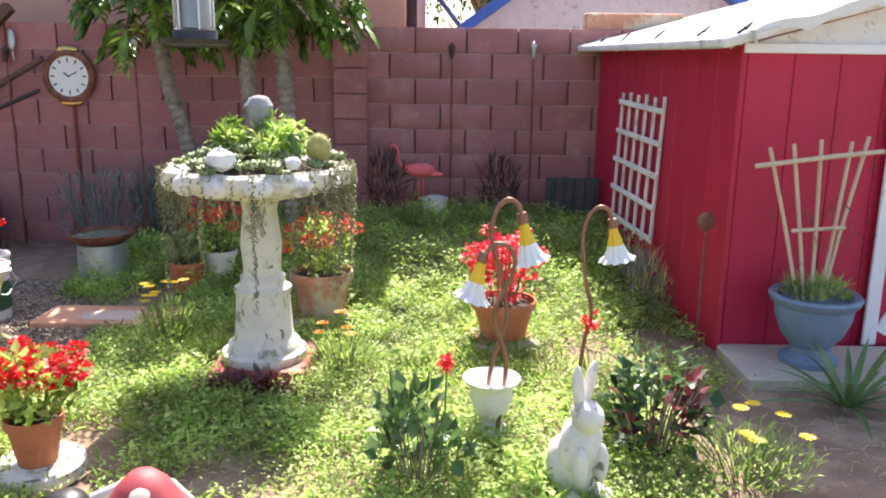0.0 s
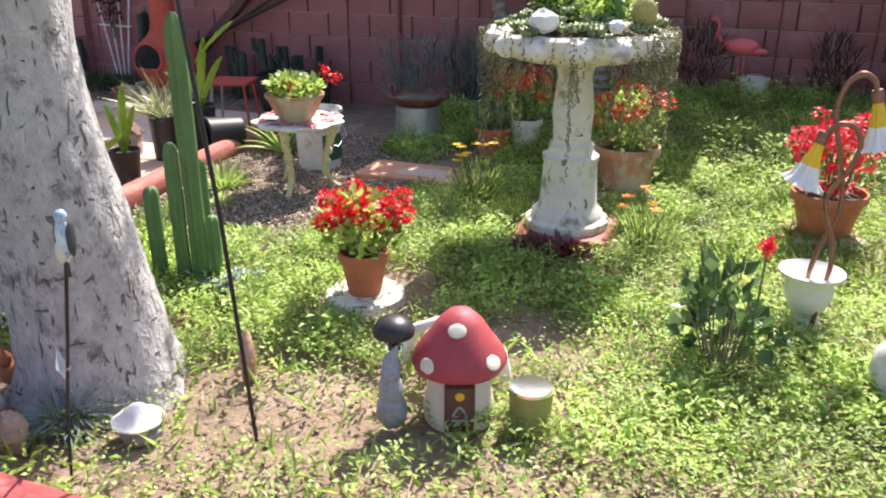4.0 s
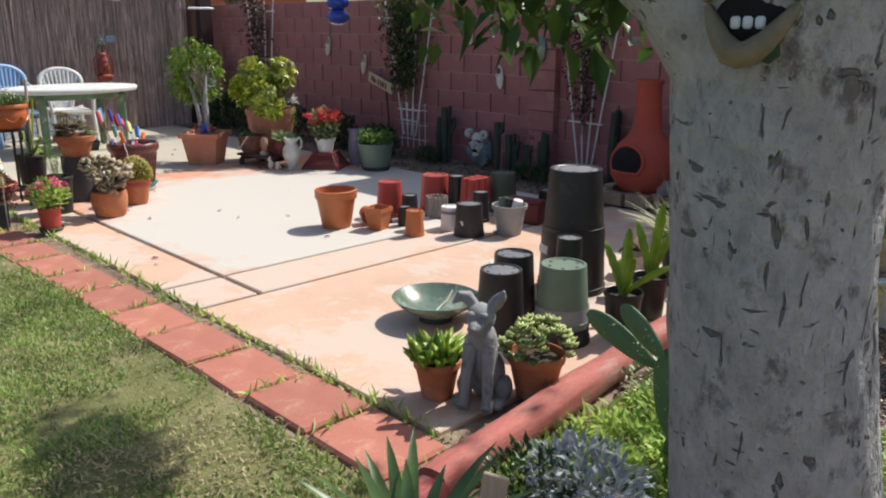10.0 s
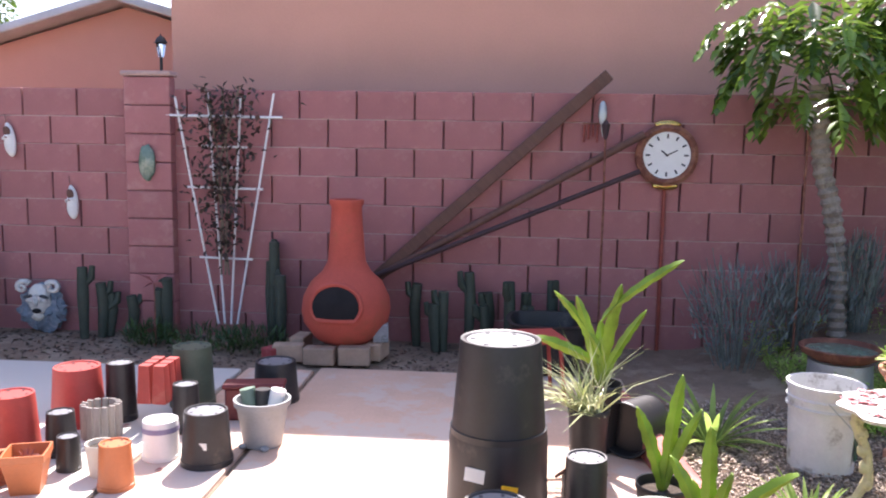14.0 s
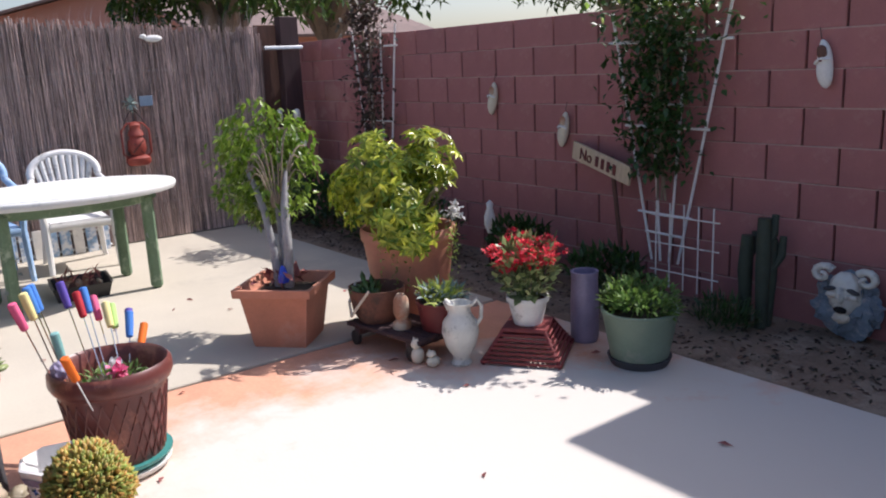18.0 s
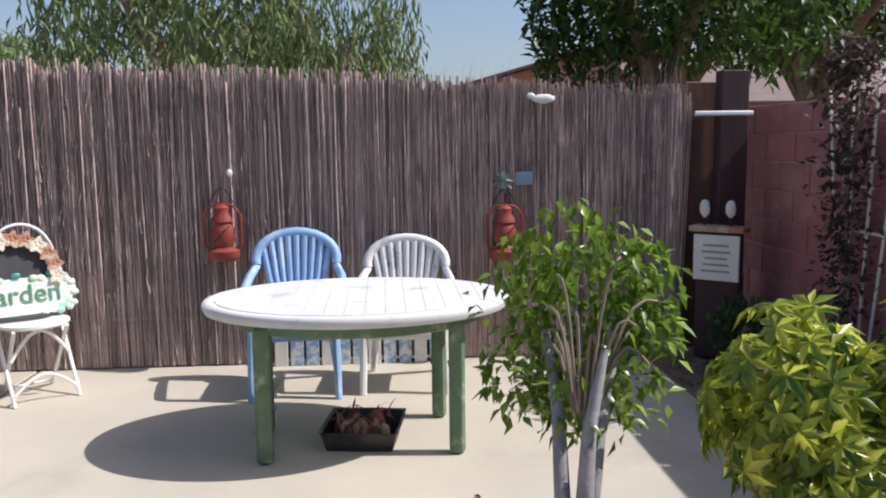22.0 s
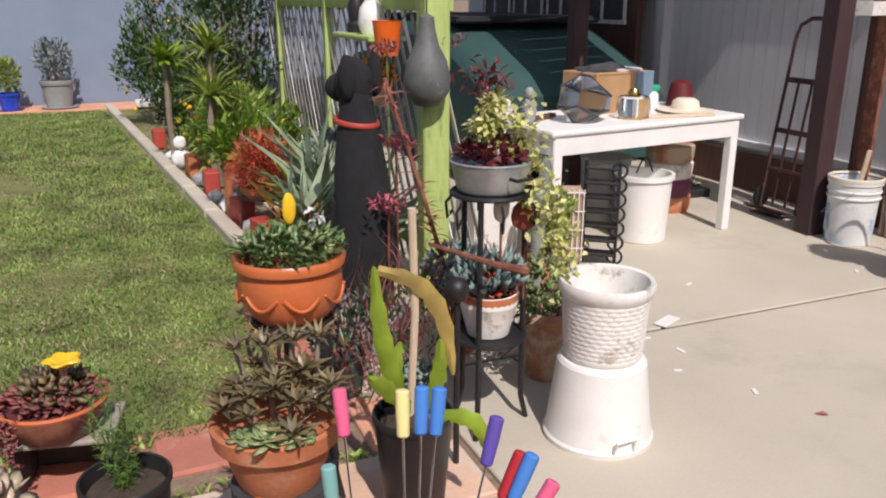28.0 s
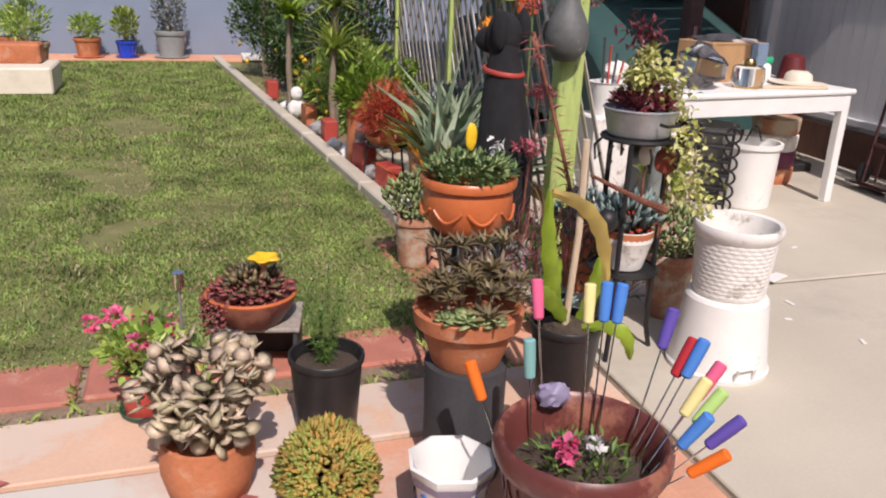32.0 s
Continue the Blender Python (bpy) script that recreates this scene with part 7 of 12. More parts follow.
hat = thing("shell_ornament", -1.595, 1.907, -0.01, 0, "white shell-shaped stone on a flat rock", "ornament")
part("rock", ball(0.075, 0.06, 0.04, 0, 0, 0.02, 0.3, 7, 2), STONE_GREY, hat, "brown flat rock")
part("shell", lathe([(0.075, 0.055), (0.08, 0.065), (0.05, 0.08), (0.035, 0.10), (0.015, 0.115), (0.0, 0.115)], 22, ripple=0.06, lobes=7), ROCK_WHITE, hat)
solid("field_stone", ball(0.055, 0.05, 0.07, 0, 0, 0.05, 0.3, 9, 3), ADOBE, "rough pinkish stone on the soil", "rock", at=pose(-1.916, 1.721, -0.01))
bm = bmesh.new()
ball(0.035, 0.05, 0.045, 0, 0, 0.05, 0.1, 1, 3, bm)
ball(0.028, 0.03, 0.03, 0, -0.03, 0.115, 0.1, 2, 3, bm)
tube([(-0.015, -0.03, 0.135), (-0.02, -0.03, 0.16)], [0.01, 0.003], 6, bm)
tube([(0.015, -0.03, 0.135), (0.02, -0.03, 0.16)], [0.01, 0.003], 6, bm)
solid("fox_statue", bm, TERRA, "small terracotta fox statue by the trunk", "statue", at=pose(-2.2, 2.0, -0.01, 0, 0, -20))
bm = bmesh.new()
tube([(0, 0, 0), (0.01, 0.0, 0.1), (0.05, 0.0, 0.16)], [0.025, 0.03, 0.01], 10, bm)
solid("root_ornament", bm, TERRA_OLD, "terracotta shard leaning in the weeds", "ornament", at=pose(-1.48, 2.33, -0.01, 0, 0, 120))
saucer = thing("blue_dish", -2.47, 1.85, -0.01, 0, "small blue glazed dish with a bird on its rim", "ornament")
part("dish", lathe([(0.025, 0.0), (0.06, 0.025), (0.056, 0.03), (0.02, 0.012), (0.0, 0.012)], 24), BLUE_WASH, saucer)
part("bird", ball(0.02, 0.012, 0.016, 0.02, 0, 0.04, 0.1), BURGUNDY, saucer)
bfs = thing("bird_stake", -1.636, 1.667, -0.01, 0, "blue and cream painted metal bird on a thin stake", "ornament")
part("stake", tube([(0, 0, 0), (0.07, -0.03, 0.25), (0.19, -0.09, 0.53), (0.285, -0.138, 0.77)], 0.0045, 6), IRON, bfs)
part("body", ball(0.017, 0.016, 0.055, 0.298, -0.145, 0.83, 0.12, 3, 3, m=None), BLUE_WASH, bfs, "pale blue bird body")
part("head", ball(0.014, 0.014, 0.016, 0.304, -0.148, 0.885, 0.05, 1, 2), BLUE_WASH, bfs)
part("breast", ball(0.014, 0.012, 0.028, 0.292, -0.153, 0.80, 0.1, 2, 2), CREAM, bfs, "cream breast")
for s_ in (-1, 1):
    part("wing", ball(0.004, 0.014, 0.042, 0.298 + 0.018 * s_, -0.14, 0.83, 0.1, s_, 2), SLATE, bfs)
part("tail", box(0.012, 0.005, 0.06, 0.29, -0.14, 0.735, 0.001), SLATE, bfs)
part("leaf_plate", leaves("leaf_plate", [(0.12, -0.055, 0.38), (0.12, -0.055, 0.38)], [(0.5, -0.2, 0.8), (-0.4, 0.2, 0.8)], 0.09, 0.03, L_SILVER), None, bfs)
pk = thing("plant_marker", -2.6, 1.82, -0.01, 0, "weathered wooden plant marker on a stake", "marker")
part("stake", tube([(0, 0, 0), (0, 0, 0.28)], 0.005, 6), IRON, pk)
part("plaque", box(0.07, 0.012, 0.15, 0, 0, 0.22, 0.004, m=pose(0, 0, 0, 0, 8, 30)), WOOD_PALE, pk)

# beside the bed: sage along the wall
for x, y, r, h in ((-2.55, 6.4, 0.4, 0.75), (-2.15, 6.55, 0.25, 0.65), (-1.75, 6.6, 0.2, 0.7)):
    s = thing("sage_shrub", *place(x, y), 0, "tall grey-green sage against the wall", "shrub")
    stalks(s, 40, r, h * 0.6, h, L_SAGE, 0.004)
    grow("foliage", 620, r * 0.85, r * 0.7, h * 0.42, h * 0.45, 0.09, 0.13, L_SAGE, s, "blade", hollow=0.1, lift=0.9)
for x, y, r, h in ((-0.35, 6.6, 0.16, 0.55), (0.55, 6.65, 0.17, 0.5)):
    s = thing("wall_weeds", *place(x, y), 0, "dark dry weeds against the wall", "plant")
    grow("foliage", 260, r, r * 0.6, h * 0.5, h * 0.5, 0.12, 0.1, L_VINE, s, "blade", lift=0.9)


# ---- wall hangings and the strip along the back wall ----
def fan_grid(name, x, y, z0, z1, w_top, w_bot, label, bars, uprights=4, rz=0, material=WHITE_PAINT):
    t = thing(name, x, y, 0, rz, label, "trellis")
    for k in range(uprights):
        u = k / (uprights - 1) - 0.5
        part("upright", tube([(u * w_bot, 0, z0), (u * w_top, 0, z1 + 0.03 * (k % 2))], 0.009, 6), material, t)
    for frac, wide in bars:
        half = (w_bot + (w_top - w_bot) * frac) * 0.5 * wide
        z = z0 + (z1 - z0) * frac
        part("crossbar", tube([(-half, -0.012, z), (half, -0.012, z - 0.008)], 0.009, 6), material, t)
    return t


lab = "white fan trellis with a dusky climbing vine"
fan_grid("wall_trellis", -6.05, 6.9, 0.08, 1.72, 0.72, 0.14, lab, [(0.92, 1.25), (0.79, 0.55), (0.7, 0.4), (0.61, 1.12), (0.3, 1.25)])
fan_grid("wall_trellis", -8.62, 6.88, 0.2, 1.75, 0.86, 0.2, lab, [(0.88, 1.15), (0.55, 1.1), (0.64, 0.4), (0.2, 1.2), (0.12, 1.0)])
fan_grid("wall_trellis", -11.85, 6.88, 0.35, 1.82, 0.72, 0.3, lab, [(0.9, 1.15), (0.72, 0.5), (0.62, 0.5), (0.45, 1.1)])
mesh_rail = thing("wire_trellis", -8.35, 6.7, 0, 0, "low white wire grid panel in the planting strip", "trellis")
for k in range(5):
    part("wire", tube([(-0.2 + 0.1 * k, 0, 0.1), (-0.2 + 0.1 * k, 0, 0.62)], 0.005, 5), WHITE_DIRTY, mesh_rail)
for k in range(3):
    part("wire", tube([(-0.24, 0, 0.2 + 0.17 * k), (0.24, 0, 0.2 + 0.17 * k)], 0.005, 5), WHITE_DIRTY, mesh_rail)


def vine(x, y, z0, z1, w0, w1, n, m, label, top_mat=None):
    t = thing("climbing_vine", x, y, 0, 0, label, "vine")
    u = rng.rand(n) ** 0.8
    wz = z0 + (z1 - z0) * u
    half = w0 + (w1 - w0) * u
    p = np.stack([rng.normal(0, 0.42, n) * half, rng.uniform(-0.10, 0.02, n), wz + rng.normal(0, 0.03, n)], 1)
    s = rng.uniform(0.035, 0.07, n)
    part("foliage", leaves("foliage", p, rng.normal(0, 1, p.shape) + [0, -0.4, -0.2], s, s * 0.6, m), None, t)
    for k in range(3):
        part("stem", tube([(0.03 * k - 0.03, 0.0, z0 - 0.15), (0.05 * math.sin(k * 2), -0.03, (z0 + z1) / 2), (0.12 * (k - 1), 0, z1)], 0.008, 6), TWIG, t)
    if top_mat:
        p = np.stack([rng.normal(0, 0.4, n // 4) * w1, rng.uniform(-0.12, 0.02, n // 4), z1 + rng.normal(0.0, 0.08, n // 4)], 1)
        part("new_growth", leaves("new_growth", p, rng.normal(0, 1, p.shape), 0.06, 0.04, top_mat), None, t)


vine(-6.05, 6.86, 0.6, 1.78, 0.14, 0.36, 760, L_VINE, "sparse dusky wisteria vine on the trellis")
vine(-8.62, 6.84, 0.75, 1.95, 0.26, 0.56, 2300, L_DARK, "dense dark vine over the wall trellis", L_WEED)
vine(-11.85, 6.84, 0.5, 1.95, 0.30, 0.42, 1000, L_VINE, "dusky vine over the wall trellis", L_VINE)

for x, z, rz in ((-10.29, 1.21, 4), (-9.54, 1.0, 4), (-7.68, 1.40, -14), (-7.22, 0.95, -10)):
    s = thing("sandal_hanging", x, 6.945, z, 0, "pale ceramic sandal hung on the block wall", "wall ornament", "hung sandals", ry=rz)
    b = ball(0.05, 0.032, 0.125, 0, -0.012, 0, 0.03, 1, 3)
    for v in b.verts:
        v.co.x *= 0.85 + 0.2 * min(1, max(-1, -v.co.z / 0.125))
        v.co.x += 0.012 * math.sin(v.co.z * 16)
    part("shoe", b, CREAM if rz > 0 else ROCK_WHITE, s, "pale glazed shoe")
    part("opening", ball(0.027, 0.012, 0.038, 0.008, -0.036, 0.058, 0.1, 2), WOOD_BROWN if rz < 0 else TERRA_OLD, s, "brown shoe opening")
    part("strap", tube(arc((-0.04, -0.03, 0.012), (0.042, -0.03, 0.012), (0, -0.022, 0.012)), 0.009, 7), ROCK_WHITE, s)
    part("bead", ball(0.011, 0.008, 0.011, 0, -0.052, 0.022), BURGUNDY, s)
    part("hanger", tube([(0, 0.0, 0.13), (0, 0.01, 0.19)], 0.002, 5), IRON, s)
wm = ball(0.062, 0.03, 0.13, 0, 0, 0, 0.12, 4, 3)
solid("wall_mask", wm, GREEN_MARBLE, "green glazed ceramic mask on the pilaster", "wall ornament", at=pose(-6.61, 6.86, 1.25))
mp = thing("mask_plaque", -7.45, 6.88, 0.2, 0, "blue-grey plaster face plaque with pale curled horns", "wall ornament", w=1, h=0.84)
part("beard", ball(0.17, 0.07, 0.2, 0, 0, -0.05, 0.35, 3, 4, freq=5), BEARD_BLUE, mp, "blue-grey curled beard")
part("face", ball(0.088, 0.05, 0.14, 0, -0.045, 0.04, 0.08, 2, 4), MARBLE, mp, "pale worn face")
part("nose", ball(0.022, 0.035, 0.055, 0, -0.09, 0.04, 0.1, 2, 3), MARBLE, mp)
part("mouth", ball(0.036, 0.012, 0.022, 0, -0.088, -0.055, 0.1), SOOT_HOLLOW, mp)
part("chin", ball(0.045, 0.03, 0.035, 0, -0.07, -0.11, 0.3, 4, 3), CREAM, mp)
for s_ in (-1, 1):
    part("brow", ball(0.036, 0.014, 0.014, s_ * 0.04, -0.088, 0.085, 0.2, s_ + 2, 3, m=pose(0, 0, 0, 0, s_ * 14, 0)), SLATE, mp)
    part("cheek", ball(0.034, 0.02, 0.024, s_ * 0.05, -0.082, 0.035, 0.1, s_ + 5, 3), MARBLE, mp)
    part("horn", tube([(s_ * (0.115 + (0.055 - 0.0035 * n) * math.cos(2.6 - 0.62 * n)), -0.05 - 0.003 * n, 0.15 + (0.055 - 0.0035 * n) * math.sin(2.6 - 0.62 * n)) for n in range(13)], [0.026 - 0.0013 * n for n in range(13)], 9), MARBLE, mp, "curled pale horn")

clock = thing("garden_clock", -2.945, 6.925, 0, 0, "round white-faced clock thermometer on a rusty red pole", "clock")
part("pole", tube([(0, 0.02, -0.02), (0, 0.02, 1.3)], 0.014, 8), RUST_RED, clock)
m = pose(0, 0, 1.36, 90, 0, 0)
b = lathe([(0.215, 0.0), (0.21, 0.025), (0.185, 0.04), (0.165, 0.03), (0.16, 0.012), (0.0, 0.012)], 44)
bmesh.ops.transform(b, matrix=m, verts=b.verts)
part("rim", b, RUST, clock, "rust-brown wooden rim")
b = lathe([(0.164, 0.012), (0.16, 0.016), (0.0, 0.017)], 44)
bmesh.ops.transform(b, matrix=m, verts=b.verts)
dial = part("dial", b, WHITE_PAINT, clock, "white dial")
for k in range(12):
    a = k * math.pi / 6
    part("mark", box(0.012, 0.003, 0.03, 0, -0.02, 0.115, 0.001, m=Matrix.Translation((0, 0, 1.36)) @ Matrix.Rotation(a, 4, "Y")), INK, dial)
part("pointer", box(0.008, 0.003, 0.09, 0, -0.022, -0.01, 0.001, m=Matrix.Translation((0, 0, 1.36)) @ Matrix.Rotation(1.1, 4, "Y")), INK, dial)
part("pointer", box(0.01, 0.003, 0.06, 0, -0.022, -0.01, 0.001, m=Matrix.Translation((0, 0, 1.36)) @ Matrix.Rotation(-0.9, 4, "Y")), INK, dial)
for z in (1.57, 1.15):
    part("crest", ball(0.09, 0.02, 0.03, 0, 0, z, 0.1), BRASS, clock, "tarnished brass scroll")
beam = solid("leaning_beam", box(2.75, 0.085, 0.085, 0, 0, -0.042, 0.006), WOOD_BROWN, "dark brown beam leaning on the block wall", "beam", at=Matrix.Translation((-4.38, 6.9, 0.975)) @ pose(0, 0, 0, 0, -42.1, 0))
solid("leaning_pole", tube([(-1.25, 0, 0), (0, 0.01, 0.0), (0.98, 0, 0)], 0.027, 9), WOOD_BROWN, "long brown pole leaning on the block wall", "pole", at=Matrix.Translation((-3.968, 6.85, 1.017)) @ pose(0, 0, 0, 0, -29.5, 0))
solid("leaning_pole", tube([(-1.25, 0, 0), (0, 0.01, 0.0), (0.96, 0, 0)], 0.018, 9), WOOD_DARK, "long dark pole leaning on the block wall", "pole", at=Matrix.Translation((-4.024, 6.8, 0.875)) @ pose(0, 0, 0, 0, -23.0, 0))

wc_ = thing("wind_chime", -3.42, 6.93, 1.42, 0, "rusty wind chime with a grey metal bird on the wall", "wind chime")
part("bird", ball(0.028, 0.014, 0.085, 0.03, 0, 0.22, 0.15, 2, 3), GALV, wc_, "grey metal bird")
part("beak", tube([(0.03, 0, 0.13), (0.035, 0, 0.06)], [0.01, 0.002], 6), GALV, wc_)
for k in range(4):
    part("tube", tube([(-0.09 + 0.03 * k, 0, 0.14), (-0.09 + 0.03 * k, 0, 0.02 + 0.02 * (k % 3))], 0.008, 7), RUST_RED, wc_)
part("bar", tube([(-0.1, 0, 0.15), (0.01, 0, 0.15)], 0.006, 6), RUST, wc_)
part("cord", tube([(-0.045, 0, 0.15), (-0.02, 0.01, 0.3), (0.03, 0.01, 0.34), (0.03, 0, 0.29)], 0.002, 5), IRON, wc_)

chim = thing("chiminea", -5.075, 6.44, 0.105, 0, "red clay chiminea with a soot-black mouth", "chiminea", w=1.06, h=1.06)
bm = lathe([(0.16, 0.0), (0.2, 0.03), (0.262, 0.12), (0.278, 0.2), (0.268, 0.28), (0.225, 0.37), (0.15, 0.44), (0.118, 0.5), (0.108, 0.6), (0.098, 0.75), (0.094, 0.84), (0.108, 0.86), (0.105, 0.885), (0.08, 0.885), (0.078, 0.8), (0.0, 0.8)], 40, wobble=0.02)
part("body", bm, CHIM, chim)
CHIM_ROWS = [(0.16, 0.0), (0.2, 0.03), (0.262, 0.12), (0.278, 0.2), (0.268, 0.28), (0.225, 0.37), (0.15, 0.44)]
mouth = [(0.155 * math.cos(a), 0.135 * math.sin(a) if math.sin(a) > 0 else 0.09 * max(-0.85, math.sin(a) * 1.3)) for a in np.linspace(0, 2 * math.pi, 36, endpoint=False)]
def on_body(x, z, out):
    zz = 0.25 + z
    r = float(np.interp(zz, [q[1] for q in CHIM_ROWS], [q[0] for q in CHIM_ROWS])) + out
    return Vector((x - 0.02, -math.sqrt(max(0.001, r * r - (x - 0.02) ** 2)), zz))
part("mouth_rim", tube([on_body(x, z, 0.002) for x, z in mouth] + [on_body(*mouth[0], 0.002)], 0.017, 8), CHIM, chim, "rolled clay rim")
# black sheet on the closed body stands for the dark, sooty inside
bm = bmesh.new()
loops = [[bm.verts.new(on_body(x * f, z * f, 0.008)) for x, z in mouth] for f in (1.0, 0.75, 0.5, 0.25)]
for la, lb in zip(loops, loops[1:]):
    for k in range(36):
        bm.faces.new((la[k], la[(k + 1) % 36], lb[(k + 1) % 36], lb[k]))
bm.faces.new(loops[-1])
part("mouth", bm, SOOT_HOLLOW, chim, "soot-black opening")
for k, (x, y, rz) in enumerate(((-5.42, 6.26, 5), (-5.2, 6.2, -3), (-4.98, 6.22, 4), (-4.86, 6.4, 80), (-5.4, 6.5, 85), (-5.08, 6.45, 0), (-5.08, 6.62, 0))):
    solid("fire_brick", box(0.2, 0.1, 0.11 if k < 2 or k > 4 else 0.115, 0, 0, 0, 0.006), ADOBE, "pale fire brick propping the chiminea", "brick", "chiminea bricks", at=pose(x, y, 0.0, 0, 0, rz))
solid("fire_brick", box(0.2, 0.1, 0.09, 0, 0, 0, 0.006), TIMBER_RED, "red brick standing beside the chiminea", "brick", "chiminea bricks", at=pose(-5.5, 6.28, 0.115 - 0.115, 0, 0, 60))
solid("fire_brick", box(0.1, 0.12, 0.12, 0, 0, 0, 0.006), STONE_GREY, "grey stone block standing beside the chiminea", "brick", "chiminea bricks", at=pose(-4.84, 6.4, 0.115, 0, 0, 10))

# dusky cacti along the wall
k = 0
for x, h in ((-7.05, 0.52), (-6.95, 0.4), (-6.75, 0.3), (-7.85, 0.62), (-7.98, 0.5), (-5.68, 0.72), (-5.6, 0.5), (-6.45, 0.45), (-4.65, 0.45), (-4.45, 0.42), (-4.28, 0.55), (-4.15, 0.4), (-4.0, 0.5), (-3.88, 0.42), (-3.7, 0.5), (-3.62, 0.38)):
    c = thing("wall_cactus", x, 6.72 + 0.06 * (k % 3), -0.02, 20 * k, "dusky column cactus along the back wall", "cactus", "cacti along the wall")
    for j in range(1 + k % 2):
        part("column", tube([(0.05 * j, 0.03 * (j % 2), 0), (0.055 * j + 0.02 * math.sin(k), 0.03 * (j % 2), h * (1 - 0.2 * j) * 0.6), (0.06 * j, 0.03 * (j % 2), h * (1 - 0.2 * j))], [0.03, 0.042, 0.036], 9), CACTUS_WALL, c)
        part("branch", tube([(0.05 * j, 0, h * (0.72 - 0.2 * j)), (0.05 * j + 0.06, 0.01, h * (0.85 - 0.2 * j)), (0.05 * j + 0.07, 0.01, h * (1.02 - 0.2 * j))], [0.02, 0.027, 0.02], 8), CACTUS_WALL, c)
    if k in (5, 6):
        part("pad", ball(0.07, 0.02, 0.09, 0.08, 0, h * 0.9, 0.1, k), CACTUS_WALL, c)
    k += 1
for x, y, r in ((-6.0, 6.5, 0.32), (-5.75, 6.55, 0.25), (-6.5, 6.6, 0.2), (-8.0, 6.6, 0.2)):
    s = thing("strip_weeds", x, y, -0.02, 0, "low dark weeds in the planting strip", "plant")
    grow("foliage", 420, r, r * 0.7, 0.09, 0.07, 0.07, 0.14, L_DARK, s, "blade", lift=0.9)
bfly = thing("butterfly_stake", -6.42, 6.5, 0, 0, "rusty metal butterfly on a garden stake", "ornament")
part("stake", tube([(0, 0, 0), (0, 0, 0.44)], 0.004, 6), RUST, bfly)
part("wings", leaves("wings", [(0, 0, 0.44)] * 4, [(1, -0.2, 0.7), (-1, -0.2, 0.7), (0.8, -0.2, -0.3), (-0.8, -0.2, -0.3)], [0.13, 0.13, 0.08, 0.08], [0.08, 0.08, 0.06, 0.06], L_MAROON), None, bfly)
tray = thing("black_tray", -3.75, 6.35, 0, 0, "black plastic tub by the wall", "tub")
part("tub", lathe([(0.2, 0.0), (0.25, 0.3), (0.27, 0.31), (0.24, 0.31), (0.19, 0.02), (0.0, 0.02)], 28, square=0.5), BLACK_PLASTIC, tray)
stool = thing("red_stool", -3.87, 5.72, 0, 15, "red metal stool with grey legs behind the cactus pots", "stool")
part("seat", box(0.34, 0.3, 0.03, 0, 0, 0.32, 0.01), RED_PLASTIC, stool)
for sx in (-1, 1):
    for sy in (-1, 1):
        part("leg", tube([(0.13 * sx, 0.11 * sy, 0.32), (0.16 * sx, 0.13 * sy, 0)], 0.012, 7), RED_PLASTIC if sx > 0 else GREY_PLASTIC, stool)

# ---- upturned nursery pots ----
def nursery(x, y, r, h, m, label, top=0.74, band=True, group="upturned pots", extra=None):
    t = thing("nursery_pot", x, y, 0, rng.uniform(0, 90), label, "pot", group)
    upturned(t, r, h, m, top=top, band=band)
    return t


nursery(-3.82, 3.247, 0.125, 0.34, BLACK_PLASTIC, "upturned black nursery pot with a silvered base", 0.82)
nursery(-4.04, 3.59, 0.125, 0.31, BLACK_PLASTIC, "upturned black nursery pot with a torn base", 0.82)
t = nursery(-3.576, 3.42, 0.135, 0.3, GREEN_PLASTIC, "sage green pot upturned on a black one", 0.8)
t.location.z = 0.085
solid("nursery_pot", lathe([(0.14, 0), (0.14, 0.03), (0.135, 0.035), (0.132, 0.084), (0.0, 0.084)], 26), BLACK_PLASTIC, "black pot rim below the green pot", "pot", "upturned pots", at=pose(-3.576, 3.42, 0))
part("band", lathe([(0.1325, 0.03), (0.129, 0.1)], 26, caps=False), GREY_PLASTIC, t, "pale worn band")
big = thing("nursery_pot", -4.04, 4.10, 0, 0, "tall stack of two big black nursery pots upside down", "pot", "upturned pots", w=0.96, h=1)
upturned(big, 0.205, 0.36, BLACK_PLASTIC, "lower pot", 0.9, holes=False)
upturned(big, 0.185, 0.36, BLACK_PLASTIC, "upper pot with a grey base", 0.82, 0.345)
part("label", box(0.075, 0.003, 0.05, -0.07, -0.188, 0.22, 0.001, m=pose(0, 0, 0, 0, 6, -12)), LABEL, big, "torn white label")
part("label", box(0.06, 0.003, 0.04, 0.03, -0.194, 0.19, 0.001, m=pose(0, 0, 0, 0, 6, -2)), YELLOW, big, "yellow label")
t = nursery(-3.76, 3.70, 0.075, 0.43, BLACK_PLASTIC, "slim black pot with petal-shaped slots on its base", 0.85)
for kk in range(5):
    a = kk * 1.257
    part("petal", ball(0.022, 0.014, 0.004, 0, 0, 0, m=pose(0.03 * math.cos(a), 0.03 * math.sin(a), 0.318, 0, 0, math.degrees(a))), GREY_PLASTIC, t)
t = nursery(-3.90, 3.68, 0.04, 0.2, RED_PLASTIC, "small red pot among the black pots", 0.85)
t = thing("basket", -4.24, 3.75, 0.09, -60, "ribbed cream basket lying on its side", "basket", rx=90)
part("basket", lathe([(0.065, -0.09), (0.07, -0.085), (0.095, 0.08), (0.10, 0.09), (0.092, 0.09), (0.065, -0.075), (0.0, -0.08)], 30, ripple=0.05, lobes=15), CREAM, t)
